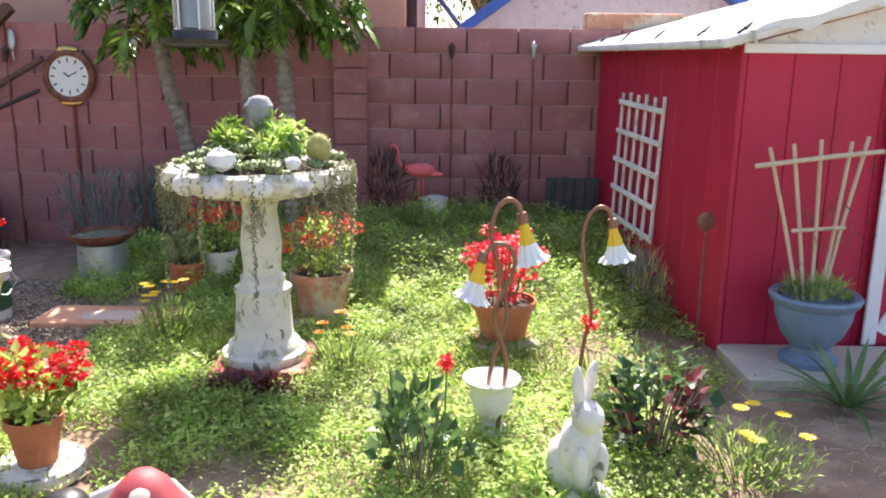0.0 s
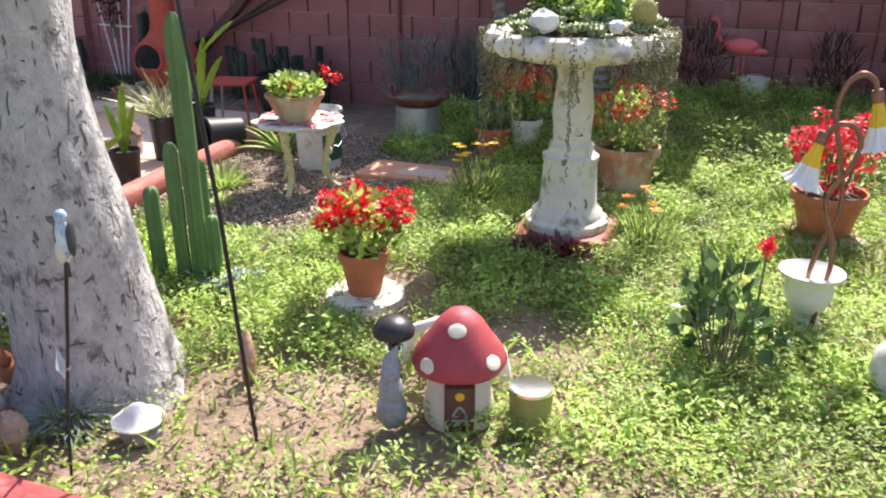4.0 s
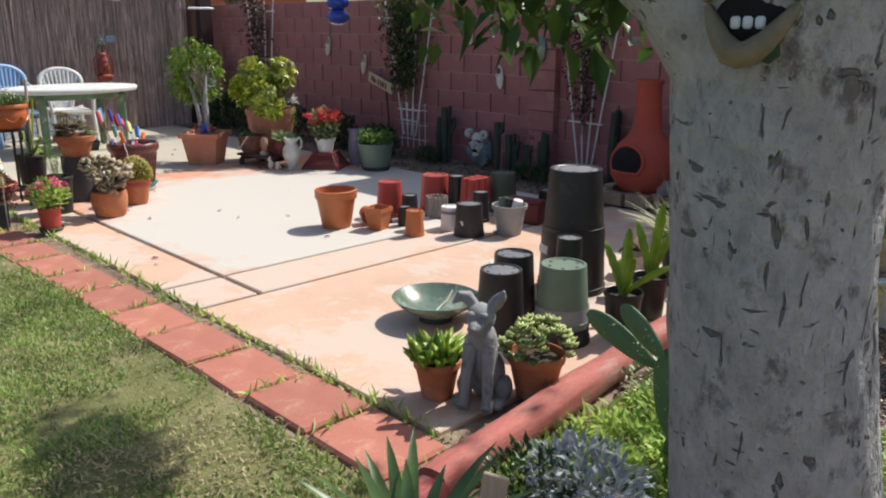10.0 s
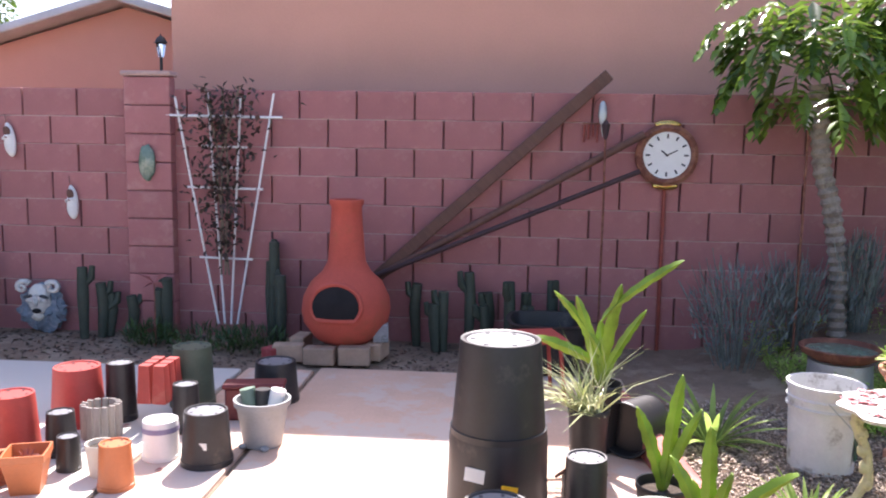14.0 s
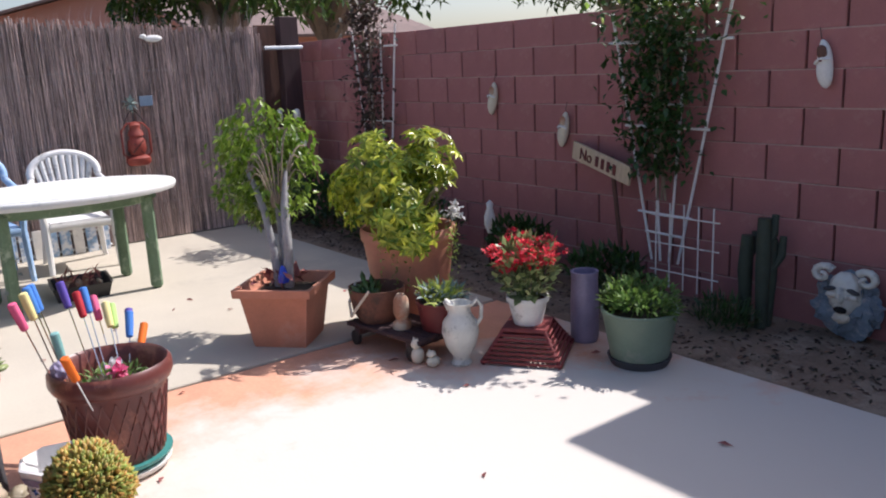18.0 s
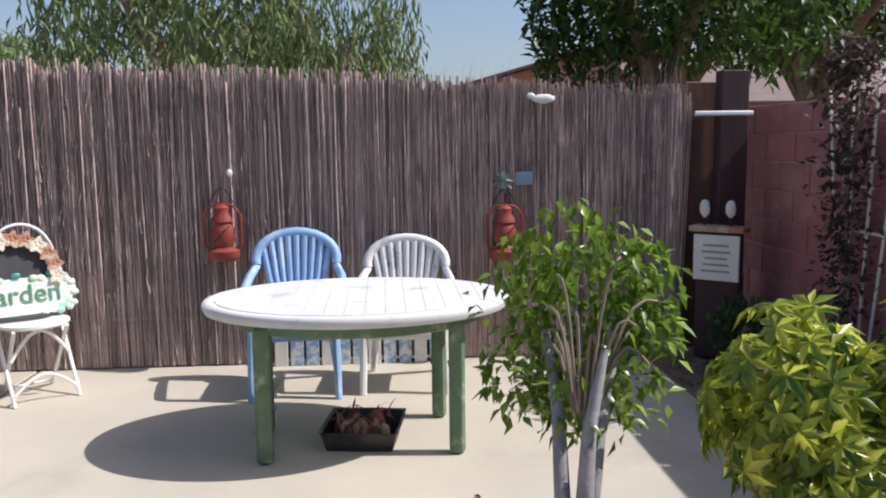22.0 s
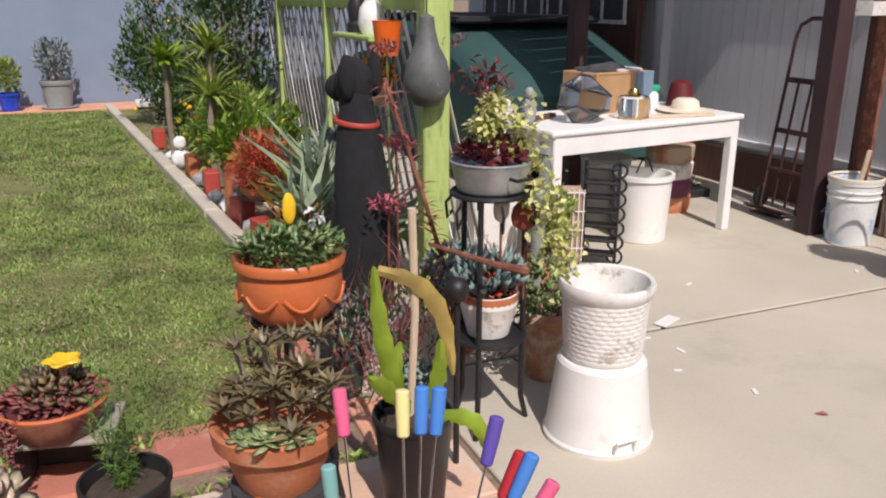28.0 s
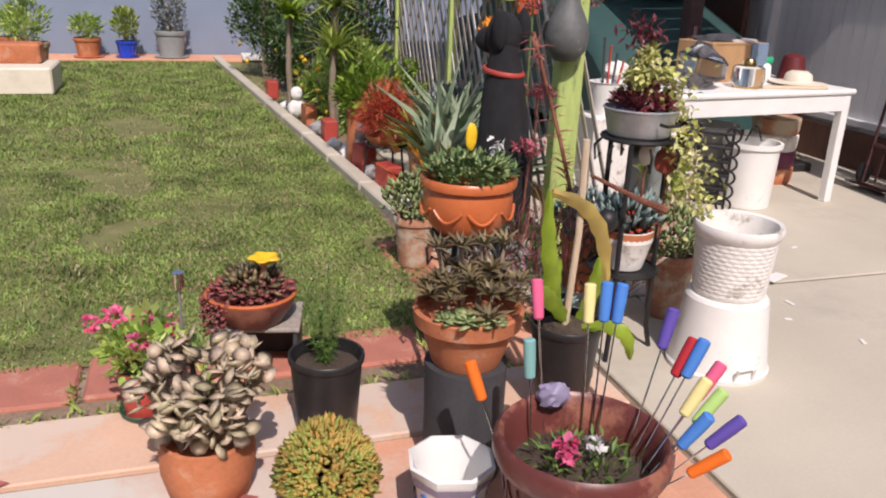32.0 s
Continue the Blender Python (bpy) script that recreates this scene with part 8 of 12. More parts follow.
gb = thing("glazed_dish", -4.2, 3.17, 0, 0, "wide green marbled ceramic dish on the slab", "bowl", w=1, h=0.75)
part("foot", lathe([(0.09, 0), (0.088, 0.02), (0.085, 0.05), (0.0, 0.05)], 24), SLATE, gb)
part("dish", lathe([(0.085, 0.03), (0.13, 0.06), (0.19, 0.115), (0.224, 0.16), (0.228, 0.168), (0.22, 0.17), (0.19, 0.135), (0.14, 0.085), (0.08, 0.06), (0.0, 0.055)], 48), GREEN_MARBLE, gb)
# thin cream line from the rim to the middle of the dish
part("pale_streak", tube([(-0.06, 0.18, 0.137), (-0.04, 0.12, 0.088), (-0.03, 0.06, 0.062), (0.0, 0.0, 0.058)], 0.004, 5), CREAM, gb, "pale line down the inside")


def dog(x, y, rz):
    bm = bmesh.new()
    ball(0.085, 0.10, 0.10, 0, 0.07, 0.10, 0.06, 1, 3, bm)
    ball(0.066, 0.07, 0.14, 0, 0.01, 0.21, 0.06, 2, 3, bm)
    ball(0.06, 0.06, 0.06, 0, -0.02, 0.29, 0.1, 8, 3, bm)
    ball(0.064, 0.07, 0.058, 0, -0.035, 0.375, 0.06, 3, 3, bm)
    ball(0.037, 0.062, 0.031, 0, -0.1, 0.352, 0.06, 4, 3, bm)
    ball(0.03, 0.045, 0.018, 0, -0.095, 0.325, 0.06, 6, 3, bm)
    ball(0.015, 0.012, 0.011, 0, -0.16, 0.362, 0.0, 5, 2, bm)
    for s_ in (-1, 1):
        ball(0.022, 0.018, 0.014, 0.03 * s_, -0.088, 0.398, 0.1, s_ + 9, 2, bm)
        tube([(0.042 * s_, -0.045, 0.26), (0.05 * s_, -0.085, 0.14), (0.052 * s_, -0.095, 0.04), (0.054 * s_, -0.125, 0.014)], [0.034, 0.026, 0.023, 0.027], 12, bm)
        ball(0.037, 0.065, 0.055, 0.09 * s_, 0.04, 0.055, 0.08, s_, 3, bm)
        ball(0.03, 0.05, 0.02, 0.09 * s_, -0.045, 0.02, 0.05, s_ + 4, 3, bm)
        bend = [(0.04 * s_, -0.01, 0.41), (0.066 * s_, -0.012, 0.44), (0.088 * s_, -0.02, 0.465), (0.1 * s_, -0.03, 0.49)] if s_ > 0 else [(-0.04, -0.01, 0.41), (-0.07, -0.012, 0.445), (-0.1, -0.03, 0.45), (-0.125, -0.05, 0.425)]
        tube(bend, [0.026, 0.029, 0.022, 0.005], 10, bm)
    return solid("dog_statue", bm, STONE_GREY, "grey cast-stone sitting dog statue", "statue", at=pose(x, y, 0, 0, 0, rz) @ Matrix.Diagonal((0.9, 0.9, 1.0, 1.0)))


dog(-3.372, 2.652, 27)
t = thing("flower_pot", -3.54, 2.56, 0, 0, "small terracotta pot of spiky green aloe", "potted plant")
pot(t, 0.098, 0.165, TERRA, 0.66, 0.2)
w = dome_ways(90, 0.3)
part("foliage", leaves("foliage", rng.normal(0, 0.025, (90, 3)) * [1, 1, 0] + [0, 0, 0.14], w, rng.uniform(0.1, 0.17, 90), 0.03, L_EPI, "thick"), None, t)
t = thing("flower_pot", -3.267, 2.86, 0, 0, "terracotta pot of pale green succulents", "potted plant")
pot(t, 0.12, 0.19, TERRA, 0.66, 0.2)
ros = []
for kk in range(80):
    a, q = rng.uniform(0, 6.28), 0.15 * math.sqrt(rng.rand())
    rosette(ros, q * math.cos(a), q * math.sin(a), 0.31 - 5.0 * q * q + rng.uniform(-0.025, 0.03), rng.uniform(0.03, 0.045), 12)
p, w, s_ = pack(ros)
part("foliage", leaves("foliage", p, w, s_, s_ * 0.5, L_SUCC_PALE, "thick"), None, t)


def epi(x, y, r, h, label, arms, m=BLACK_PLASTIC):
    """A broad-leaved climbing cactus in a black pot."""
    t = thing("cactus_pot", x, y, 0, 0, label, "potted plant")
    pot(t, r, h, m, 0.78, 0.1, 0.06)
    for (dx, dy, z0, z1, w) in arms:
        bm = bmesh.new()
        prev = None
        for j in range(19):
            u = j / 18
            c = Vector((dx * u ** 1.15, dy * u ** 1.15, z0 + (z1 - z0) * (1.1 * u - 0.1 * u * u * u)))
            ww = 0.82 * w * (0.55 + 1.1 * u - 0.75 * u * u + 0.13 * math.sin(j * 2.0)) * (1 - u ** 7) + 0.004
            s = Vector((1, 0.25, 0)) if abs(dx) < abs(z1 - z0) else Vector((0.2, 0.3, 1))
            s = s.normalized()
            row = [bm.verts.new(c - s * ww), bm.verts.new(c + Vector((0, -0.012, 0))), bm.verts.new(c + s * ww), bm.verts.new(c + Vector((0, 0.012, 0)))]
            if prev:
                for i in range(4):
                    bm.faces.new((prev[i], prev[(i + 1) % 4], row[(i + 1) % 4], row[i]))
            prev = row
        bm.faces.new(prev)
        part("leaf", bm, L_EPI, t)
    return t


epi(-3.39, 3.656, 0.095, 0.24, "broad-leaved cactus in a black pot", [(-0.12, 0.0, 0.2, 0.46, 0.028), (0.0, 0.02, 0.2, 0.55, 0.03), (0.06, -0.02, 0.2, 0.42, 0.025), (0.26, 0.0, 0.22, 0.42, 0.03), (-0.05, 0.02, 0.2, 0.38, 0.026)])
epi(-3.46, 4.0, 0.095, 0.23, "small broad-leaved cactus in a black pot", [(-0.1, 0.0, 0.2, 0.5, 0.028), (0.05, 0.0, 0.2, 0.62, 0.03), (0.12, 0, 0.2, 0.5, 0.026)])
epi(-3.58, 4.92, 0.105, 0.32, "tall broad-leaved cactus with a long pale arm", [(-0.12, 0.0, 0.3, 0.72, 0.032), (0.08, 0.0, 0.3, 0.78, 0.035), (0.35, -0.02, 0.62, 0.9, 0.034), (-0.22, 0.0, 0.45, 0.74, 0.028), (0.2, 0.02, 0.3, 0.66, 0.03), (-0.3, 0.03, 0.4, 0.52, 0.03), (0.0, 0.05, 0.3, 0.6, 0.03)])
sp = thing("spider_plant", -3.66, 4.6, 0, 0, "dry straggly spider plant in a black pot", "potted plant")
pot(sp, 0.09, 0.3, BLACK_PLASTIC, 0.8, 0.1, 0.05)
w = dome_ways(140, 0.1) + np.array([-0.5, 0, 0.1])
part("foliage", leaves("foliage", rng.normal(0, 0.03, (140, 3)) * [1, 1, 0] + [0, 0, 0.28], w, rng.uniform(0.15, 0.42, 140), 0.008, L_CREAMY, "blade"), None, sp)
for x, y, rz in ((-3.95, 4.6, 20), (-3.72, 4.22, -30)):
    bh = thing("birdhouse", x, y, 0, rz, "small weathered wooden birdhouse on the patio", "birdhouse")
    part("box", box(0.12, 0.1, 0.16, 0, 0, 0, 0.004), WOOD_GREY, bh)
    for s_ in (-1, 1):
        part("roof", box(0.11, 0.14, 0.012, 0.045 * s_, 0, 0, 0.003, m=pose(0, 0, 0.21, 0, 42 * s_, 0)), WOOD_BROWN, bh)
    part("hole", lathe([(0.02, 0), (0.02, 0.003), (0.0, 0.003)], 12, bm=None), SOOT_HOLLOW, bh, at=pose(0, -0.05, 0.1, 90, 0, 0))
bkt = thing("nursery_pot", -3.33, 5.02, 0.13, -35, "black nursery pot lying on its side", "pot", "upturned pots", rx=90)
pot(bkt, 0.13, 0.26, BLACK_PLASTIC, 0.8, 0.1, 0.05, soil=False)

# the crowd of small pots
t = thing("flower_pot", -6.183, 3.994, 0, 0, "cracked orange plastic pot standing empty", "pot", "small empty pots")
part("pot", lathe([(0.105, 0), (0.108, 0.01), (0.145, 0.22), (0.156, 0.225), (0.16, 0.285), (0.148, 0.29), (0.14, 0.23), (0.1, 0.02), (0.0, 0.02)], 40, wobble=0.04), ORANGE_PLASTIC, t)
t = thing("flower_pot", -5.91, 4.18, 0, 18, "square orange plastic pot with dry stems", "pot", "small empty pots", w=0.78, h=0.88)
part("pot", lathe([(0.07, 0), (0.1, 0.15), (0.106, 0.155), (0.106, 0.19), (0.096, 0.19), (0.066, 0.03), (0.0, 0.03)], 40, square=0.9), ORANGE_PLASTIC, t)
part("soil", lathe([(0.086, 0.12), (0.0, 0.13)], 24, square=0.9), POT_SOIL, t)
grow("dry_stems", 60, 0.04, 0.04, 0.03, 0.15, 0.04, 0.1, L_MAROON, t, "blade")
for x, y, r, h, m, lab, top, name in (
    (-6.19, 4.53, 0.115, 0.28, RED_PLASTIC, "upturned faded red pot with a pale base", 0.8, 0), (-6.135, 4.975, 0.133, 0.285, RED_PLASTIC, "upturned tall faded red pot", 0.82, 0),
    (-5.99, 4.565, 0.071, 0.195, BLACK_PLASTIC, "small upturned black pot", 0.82, 0), (-5.864, 4.40, 0.053, 0.148, BLACK_PLASTIC, "slim upturned black pot", 0.85, 0),
    (-5.315, 4.546, 0.113, 0.237, BLACK_PLASTIC, "upturned brown-black pot with a price sticker", 0.82, 0), (-5.56, 4.92, 0.07, 0.235, BLACK_PLASTIC, "small upturned black nursery pot", 0.85, 0),
    (-5.684, 5.315, 0.12, 0.32, DKGREEN_PLASTIC, "upturned dull green pot at the patio edge", 0.84, 0), (-5.267, 5.444, 0.128, 0.22, BLACK_PLASTIC, "upturned black pot at the patio edge", 0.84, 0),
    (-6.28, 5.2, 0.09, 0.2, GREY_PLASTIC, "upturned grey pot behind the red ones", 0.84, 0), (-5.945, 5.04, 0.078, 0.295, BLACK_PLASTIC, "tall upturned black pot", 0.86, 0),
    (-5.58, 4.25, 0.074, 0.187, ORANGE_PLASTIC, "small orange pot upturned on a saucer", 0.82, 0), (-5.537, 4.58, 0.083, 0.173, WHITE_PLASTIC, "upturned white tub with a purple band", 0.9, 1)):
    t = nursery(x, y, r, h, m, lab, top, group="small empty pots")
    if name:
        part("band", lathe([(r * 0.975, h * 0.72), (r * 0.955, h * 0.85)], 26, caps=False), LAVENDER, t, "purple band")
    if x == -5.315:
        part("sticker", box(0.035, 0.002, 0.03, 0.02, -0.1, 0.09, 0.0005, m=pose(0, 0, 0, 0, 0, -t.rotation_euler.z * 57.3)), LABEL, t)
t = thing("flower_pot", -6.04, 4.33, 0, 0, "small dark glazed bowl of pebbles", "pot", "small empty pots")
pot(t, 0.085, 0.09, BLACK_PLASTIC, 0.8, 0.1, 0.05)
t = thing("flower_pot", -5.92, 4.79, 0, 0, "slatted wooden pot cover", "pot", "small empty pots", w=1, h=0.82)
for kk in range(14):
    a = 2 * math.pi * kk / 14
    part("slat", box(0.03, 0.012, 0.2, 0.078 * math.cos(a), 0.078 * math.sin(a), 0, 0.002, m=None), WOOD_GREY, t)
part("bottom", lathe([(0.075, 0.0), (0.075, 0.015), (0.0, 0.015)], 20), WOOD_GREY, t)
t = thing("flower_pot", -5.70, 4.36, 0, 0, "small yellow and white pot", "pot", "small empty pots")
pot(t, 0.062, 0.14, CREAM, 0.75, 0.15, 0.05)
t = thing("flower_pot", -5.75, 5.06, 0.11, 0, "cluster of small red seedling pots upturned", "pot", "small empty pots")
for i in range(2):
    for j in range(3):
        part("cell", lathe([(0.036, 0), (0.036, 0.02), (0.028, 0.19), (0.0, 0.19)], 16, square=0.85, x=-0.038 + 0.076 * i, y=-0.07 + 0.07 * j), RED_PLASTIC, t)
t = thing("flower_pot", -6.15, 4.25, 0.075, 70, "small terracotta pot lying on its side", "pot", "small empty pots", rx=90)
pot(t, 0.075, 0.13, TERRA, soil=False)
gb = thing("bucket", -5.138, 4.785, 0, 0, "grey plastic bucket full of folded pot liners", "bucket", w=1, h=0.9)
part("bucket", lathe([(0.085, 0), (0.09, 0.01), (0.118, 0.21), (0.13, 0.215), (0.132, 0.245), (0.12, 0.245), (0.085, 0.02), (0.0, 0.02)], 34), GREY_PLASTIC, gb)
for dx, rot, m in ((-0.05, -25, GREEN_PLASTIC), (0.05, 22, WHITE_PLASTIC), (0.0, 5, BLACK_PLASTIC)):
    part("liner", tube([(dx * 0.4, 0, 0.05), (dx * 1.5, 0.01, 0.29)], 0.036, 14), m, gb)
for a in (-2.4, -1.2):
    part("foot", ball(0.02, 0.02, 0.012, 0.10 * math.cos(a), 0.10 * math.sin(a), 0.012), GREY_PLASTIC, gb)
t = thing("planter_box", -5.287, 5.139, 0, 10, "maroon plastic window box stood behind the bucket", "planter", w=0.8, h=1)
part("trough", box(0.36, 0.12, 0.17, 0, 0, 0, 0.012), BURGUNDY, t)
part("rim", box(0.39, 0.15, 0.025, 0, 0, 0.165, 0.008), BURGUNDY, t)


# ---- table, chairs and potted trees on the grey patio ----
table = thing("patio_table", -11.58, 4.04, 0, 0, "oval patio table with a chalky white top and faded green legs", "table", w=0.9, h=1)
def oval(rx, ry, prof, seg=64):
    bm = lathe(prof, seg)
    for v in bm.verts:
        v.co.x *= rx
        v.co.y *= ry
    return bm
part("tabletop", oval(0.64, 0.87, [(0.9, 0.70), (0.985, 0.705), (1.0, 0.725), (1.0, 0.745), (0.985, 0.757), (0.95, 0.760), (0.93, 0.757), (0.0, 0.757)]), TABLE_TOP, table)
for k in range(15):
    y0, y1 = -0.79 + 0.1055 * k, -0.79 + 0.1055 * k + 0.103
    bm = bmesh.new()
    edge = [(0.575 * math.sqrt(max(0.0, 1 - (y / 0.80) ** 2)), y) for y in np.linspace(y0, y1, 5)]
    ring = [(x, y) for x, y in edge] + [(-x, y) for x, y in edge[::-1]]
    top = bm.faces.new([bm.verts.new((x, y, 0.7605)) for x, y in ring])
    low = bmesh.ops.extrude_face_region(bm, geom=[top])
    for v in [g for g in low["geom"] if isinstance(g, bmesh.types.BMVert)]:
        v.co.z -= 0.006
    bmesh.ops.recalc_face_normals(bm, faces=bm.faces[:])
    part("plank", bm, TABLE_TOP, table, smooth=False)
part("apron", oval(0.5, 0.7, [(0.97, 0.63), (1.0, 0.64), (1.0, 0.70), (0.0, 0.70)]), TABLE_LEG, table)
for sx, sy in ((0.36, -0.5), (0.31, 0.54), (-0.30, 0.48), (-0.14, -0.56)):
    leg = part("leg", box(0.085, 0.085, 0.68, sx, sy, 0.0, 0.02), TABLE_LEG, table, "peeling green leg")
    for k in range(5):
        p = rng.uniform(-1, 1, (1, 3)) * [0.05, 0.05, 0.28] + [sx, sy, 0.34]
        part("paint_flake", leaves("paint_flake", p, rng.normal(0, 1, p.shape), 0.05, 0.035, L_SAGE), None, leg)


def resin_chair(x, y, rz, m, label, h=1.0):
    """A fan-backed moulded chair; its front is towards -y."""
    t = thing("resin_chair", x, y, 0, rz, label, "chair", "chairs round the table", h=h)
    part("seat", box(0.46, 0.44, 0.025, 0, 0, 0.41, 0.012, seg=2), m, t)
    part("apron", box(0.46, 0.02, 0.06, 0, -0.215, 0.36, 0.006), m, t)
    top = [(0.26 * math.sin(a), 0.24 + 0.05 * math.cos(a), 0.80 + 0.17 * math.cos(a)) for a in np.linspace(-1.75, 1.75, 15)]
    part("back_hoop", tube(top, 0.031, 10), m, t)
    for k in range(9):
        u = k / 8 - 0.5
        part("slat", tube([(0.20 * u, 0.2, 0.43), (0.34 * u, 0.235, 0.66), (0.43 * u, 0.275, 0.95 - 0.22 * u * u)], [0.015, 0.0215, 0.0245], 8), m, t)
    for s in (-1, 1):
        part("arm", tube([(0.255 * s, 0.235, 0.76), (0.29 * s, 0.12, 0.70), (0.30 * s, -0.05, 0.655), (0.29 * s, -0.17, 0.63), (0.275 * s, -0.2, 0.58)], [0.025, 0.028, 0.03, 0.028, 0.02], 8), m, t)
        part("leg", tube([(0.275 * s, -0.19, 0.6), (0.25 * s, -0.2, 0.4), (0.26 * s, -0.24, 0.0)], [0.024, 0.026, 0.022], 8), m, t)
        part("leg", tube([(0.22 * s, 0.2, 0.45), (0.22 * s, 0.24, 0.22), (0.24 * s, 0.29, 0.0)], [0.026, 0.025, 0.02], 8), m, t)
    return t


resin_chair(-12.47, 3.62, 92, BLUE_CHAIR, "faded blue moulded resin chair at the oval table")
resin_chair(-12.52, 4.31, 86, WHITE_CHAIR, "scuffed white moulded resin chair at the oval table", 0.94)
slats = thing("low_picket_panel", -13.02, 4.05, 0, 0, "low pale blue-white slatted panel against the reed fence", "panel", ry=-4, w=1, h=0.7)
for k in range(12):
    part("slat", box(0.015, 0.088, 0.36, 0, -0.6 + 0.108 * k, 0.0, 0.003), BLUE_WASH if k % 3 else WHITE_DIRTY, slats)
for z in (0.04, 0.25):
    part("rail", box(0.02, 1.3, 0.03, -0.017, 0, z, 0.003), WHITE_DIRTY, slats)
tray = thing("bulb_tray", -11.53, 4.06, 0, -8, "black nursery tray of dry bulbs under the table", "tray", w=0.85, h=1)
part("tray", lathe([(0.2, 0.0), (0.23, 0.1), (0.24, 0.105), (0.22, 0.1), (0.19, 0.01), (0.0, 0.01)], 40, square=0.92), BLACK_PLASTIC, tray)
for k in range(16):
    part("bulb", ball(0.04, 0.035, 0.05, rng.uniform(-0.16, 0.16), rng.uniform(-0.15, 0.15), 0.07, 0.3, k, 2), TERRA_OLD if k % 3 else WOOD_BROWN, tray)
p = rng.uniform(-0.2, 0.2, (40, 3)) * [1, 1, 0.2] + [0, 0, 0.1]
part("dry_leaves", leaves("dry_leaves", p, rng.normal(0, 1, p.shape) + [0, 0, 0.4], 0.12, 0.015, L_MAROON, "blade"), None, tray)

sq = thing("potted_ficus", -9.55, 4.70, 0, 42, "weeping fig in a square terracotta planter", "potted tree")
part("planter", lathe([(0.15, 0.0), (0.155, 0.02), (0.195, 0.295), (0.225, 0.30), (0.228, 0.345), (0.205, 0.345), (0.185, 0.29), (0.0, 0.29)], 48, square=0.94), TERRA_PINK, sq)
for sx in (-1, 1):
    part("foot", box(0.08, 0.05, 0.03, 0.1 * sx, -0.12, -0.0, 0.006), TERRA_PINK, sq)
part("soil", lathe([(0.185, 0.285), (0.1, 0.31), (0.0, 0.315)], 30, square=0.9), POT_SOIL, sq)
for k, (dx, dy) in enumerate(((-0.05, 0.0), (0.03, 0.03), (0.05, -0.03), (-0.01, 0.05))):
    part("trunk", tube([(dx * 0.6, dy * 0.6, 0.3), (dx * 0.9, dy, 0.5), (dx * 1.4 - 0.05, dy * 1.6 + 0.08, 0.74), (dx * 2.6 - 0.11, dy * 2.6 + 0.18, 0.95)], [0.03, 0.024, 0.02, 0.012], 9), STONE_GREY, sq, "smooth grey trunk")
n = 2000
p = puff(n, 0.30, 0.33, 0.40, 1.0, 0.3, 34)
p[:, 2] -= 0.25 * np.maximum(0, np.hypot(p[:, 0], p[:, 1]) - 0.22)
p += [-0.17, 0.25, -0.03]
w = np.stack([p[:, 0] * 1.2, p[:, 1] * 1.2, np.full(n, -0.45)], 1) + rng.normal(0, 0.35, (n, 3))
part("crown", leaves("crown", p, w, rng.uniform(0.045, 0.068, n), rng.uniform(0.021, 0.03, n), L_FICUS), None, sq, "drooping glossy green leaves")
for k in range(18):
    a = k * 0.35
    part("twig", tube(arc((0.03 * math.cos(a) - 0.03, 0.03 * math.sin(a) + 0.08, 0.75), (0.17 * math.cos(a) - 0.08, 0.17 * math.sin(a) + 0.22, 0.85 + 0.4 * rng.rand()), (0, 0, 0.12), 5), 0.005, 5), TWIG, sq)
p = rng.normal(0, 0.06, (24, 3)) * [1, 1, 0.3] + [0, 0, 0.36]
part("dry_leaves", leaves("dry_leaves", p, rng.normal(0, 1, p.shape), 0.09, 0.035, L_MAROON), None, sq)
blue = thing("blue_bird", -9.48, 4.66, 0.34, 20, "cobalt blue ceramic bird in the fig planter", "ornament")
part("body", lathe([(0.0, 0), (0.03, 0.015), (0.033, 0.04), (0.022, 0.075), (0.015, 0.1), (0.0, 0.115)], 14), BLUE_GLAZE, blue)

sc = thing("potted_umbrella_plant", -9.32, 5.40, 0, 0, "variegated umbrella plant in a big terracotta pot", "potted tree")
pot(sc, 0.28, 0.58, TERRA_PINK, 0.7, 0.12, 0.05)
for k in range(7):
    a = k * 0.9
    part("stem", tube(arc((0.06 * math.cos(a), 0.06 * math.sin(a), 0.5), (0.3 * math.cos(a), 0.3 * math.sin(a), 0.82 + 0.03 * k), (0, 0, 0.06), 5), 0.012, 7), TWIG, sc)
c = puff(600, 0.50, 0.48, 0.27, 0.80, 0.42, 18) + [0.0, -0.07, 0.0]
c[:, 2] += 0.10 * np.sin(c[:, 0] * 6 + 2.0)
P, W, S, T = [], [], [], []
for k in range(len(c)):
    axis = Vector((c[k][0], c[k][1], (c[k][2] - 0.9) * 0.8 + 0.28)) + Vector(rng.normal(0, 0.14, 3))
    axis.normalize()
    e1 = axis.orthogonal().normalized()
    e2 = axis.cross(e1)
    start = rng.rand() * 6.28
    for n in range(7):
        a = start + 2 * math.pi * n / 7
        way = (e1 * math.cos(a) + e2 * math.sin(a) - axis * 0.3).normalized()
        flat = way.cross(Vector((0, 0, 1))).normalized()
        P.append(c[k])
        W.append(tuple(way))
        S.append(rng.uniform(0.05, 0.08))
        T.append(math.atan2(-axis.dot(flat), axis.dot(flat.cross(way))))
part("foliage", leaves("foliage", P, W, S, np.array(S) * 0.32, L_SCHEF, "leaf", np.array(T)), None, sc, "yellow-splashed green leaflets")
q, w = [], []
for k in range(14):
    a = rng.uniform(-1.2, 0.8)
    for z in np.arange(0.58, 0.58 - rng.uniform(0.1, 0.35), -0.02):
        q.append((0.29 * math.cos(a) + rng.normal(0, 0.006), 0.29 * math.sin(a) + rng.normal(0, 0.006), z))
        w.append(rng.normal(0, 1, 3))
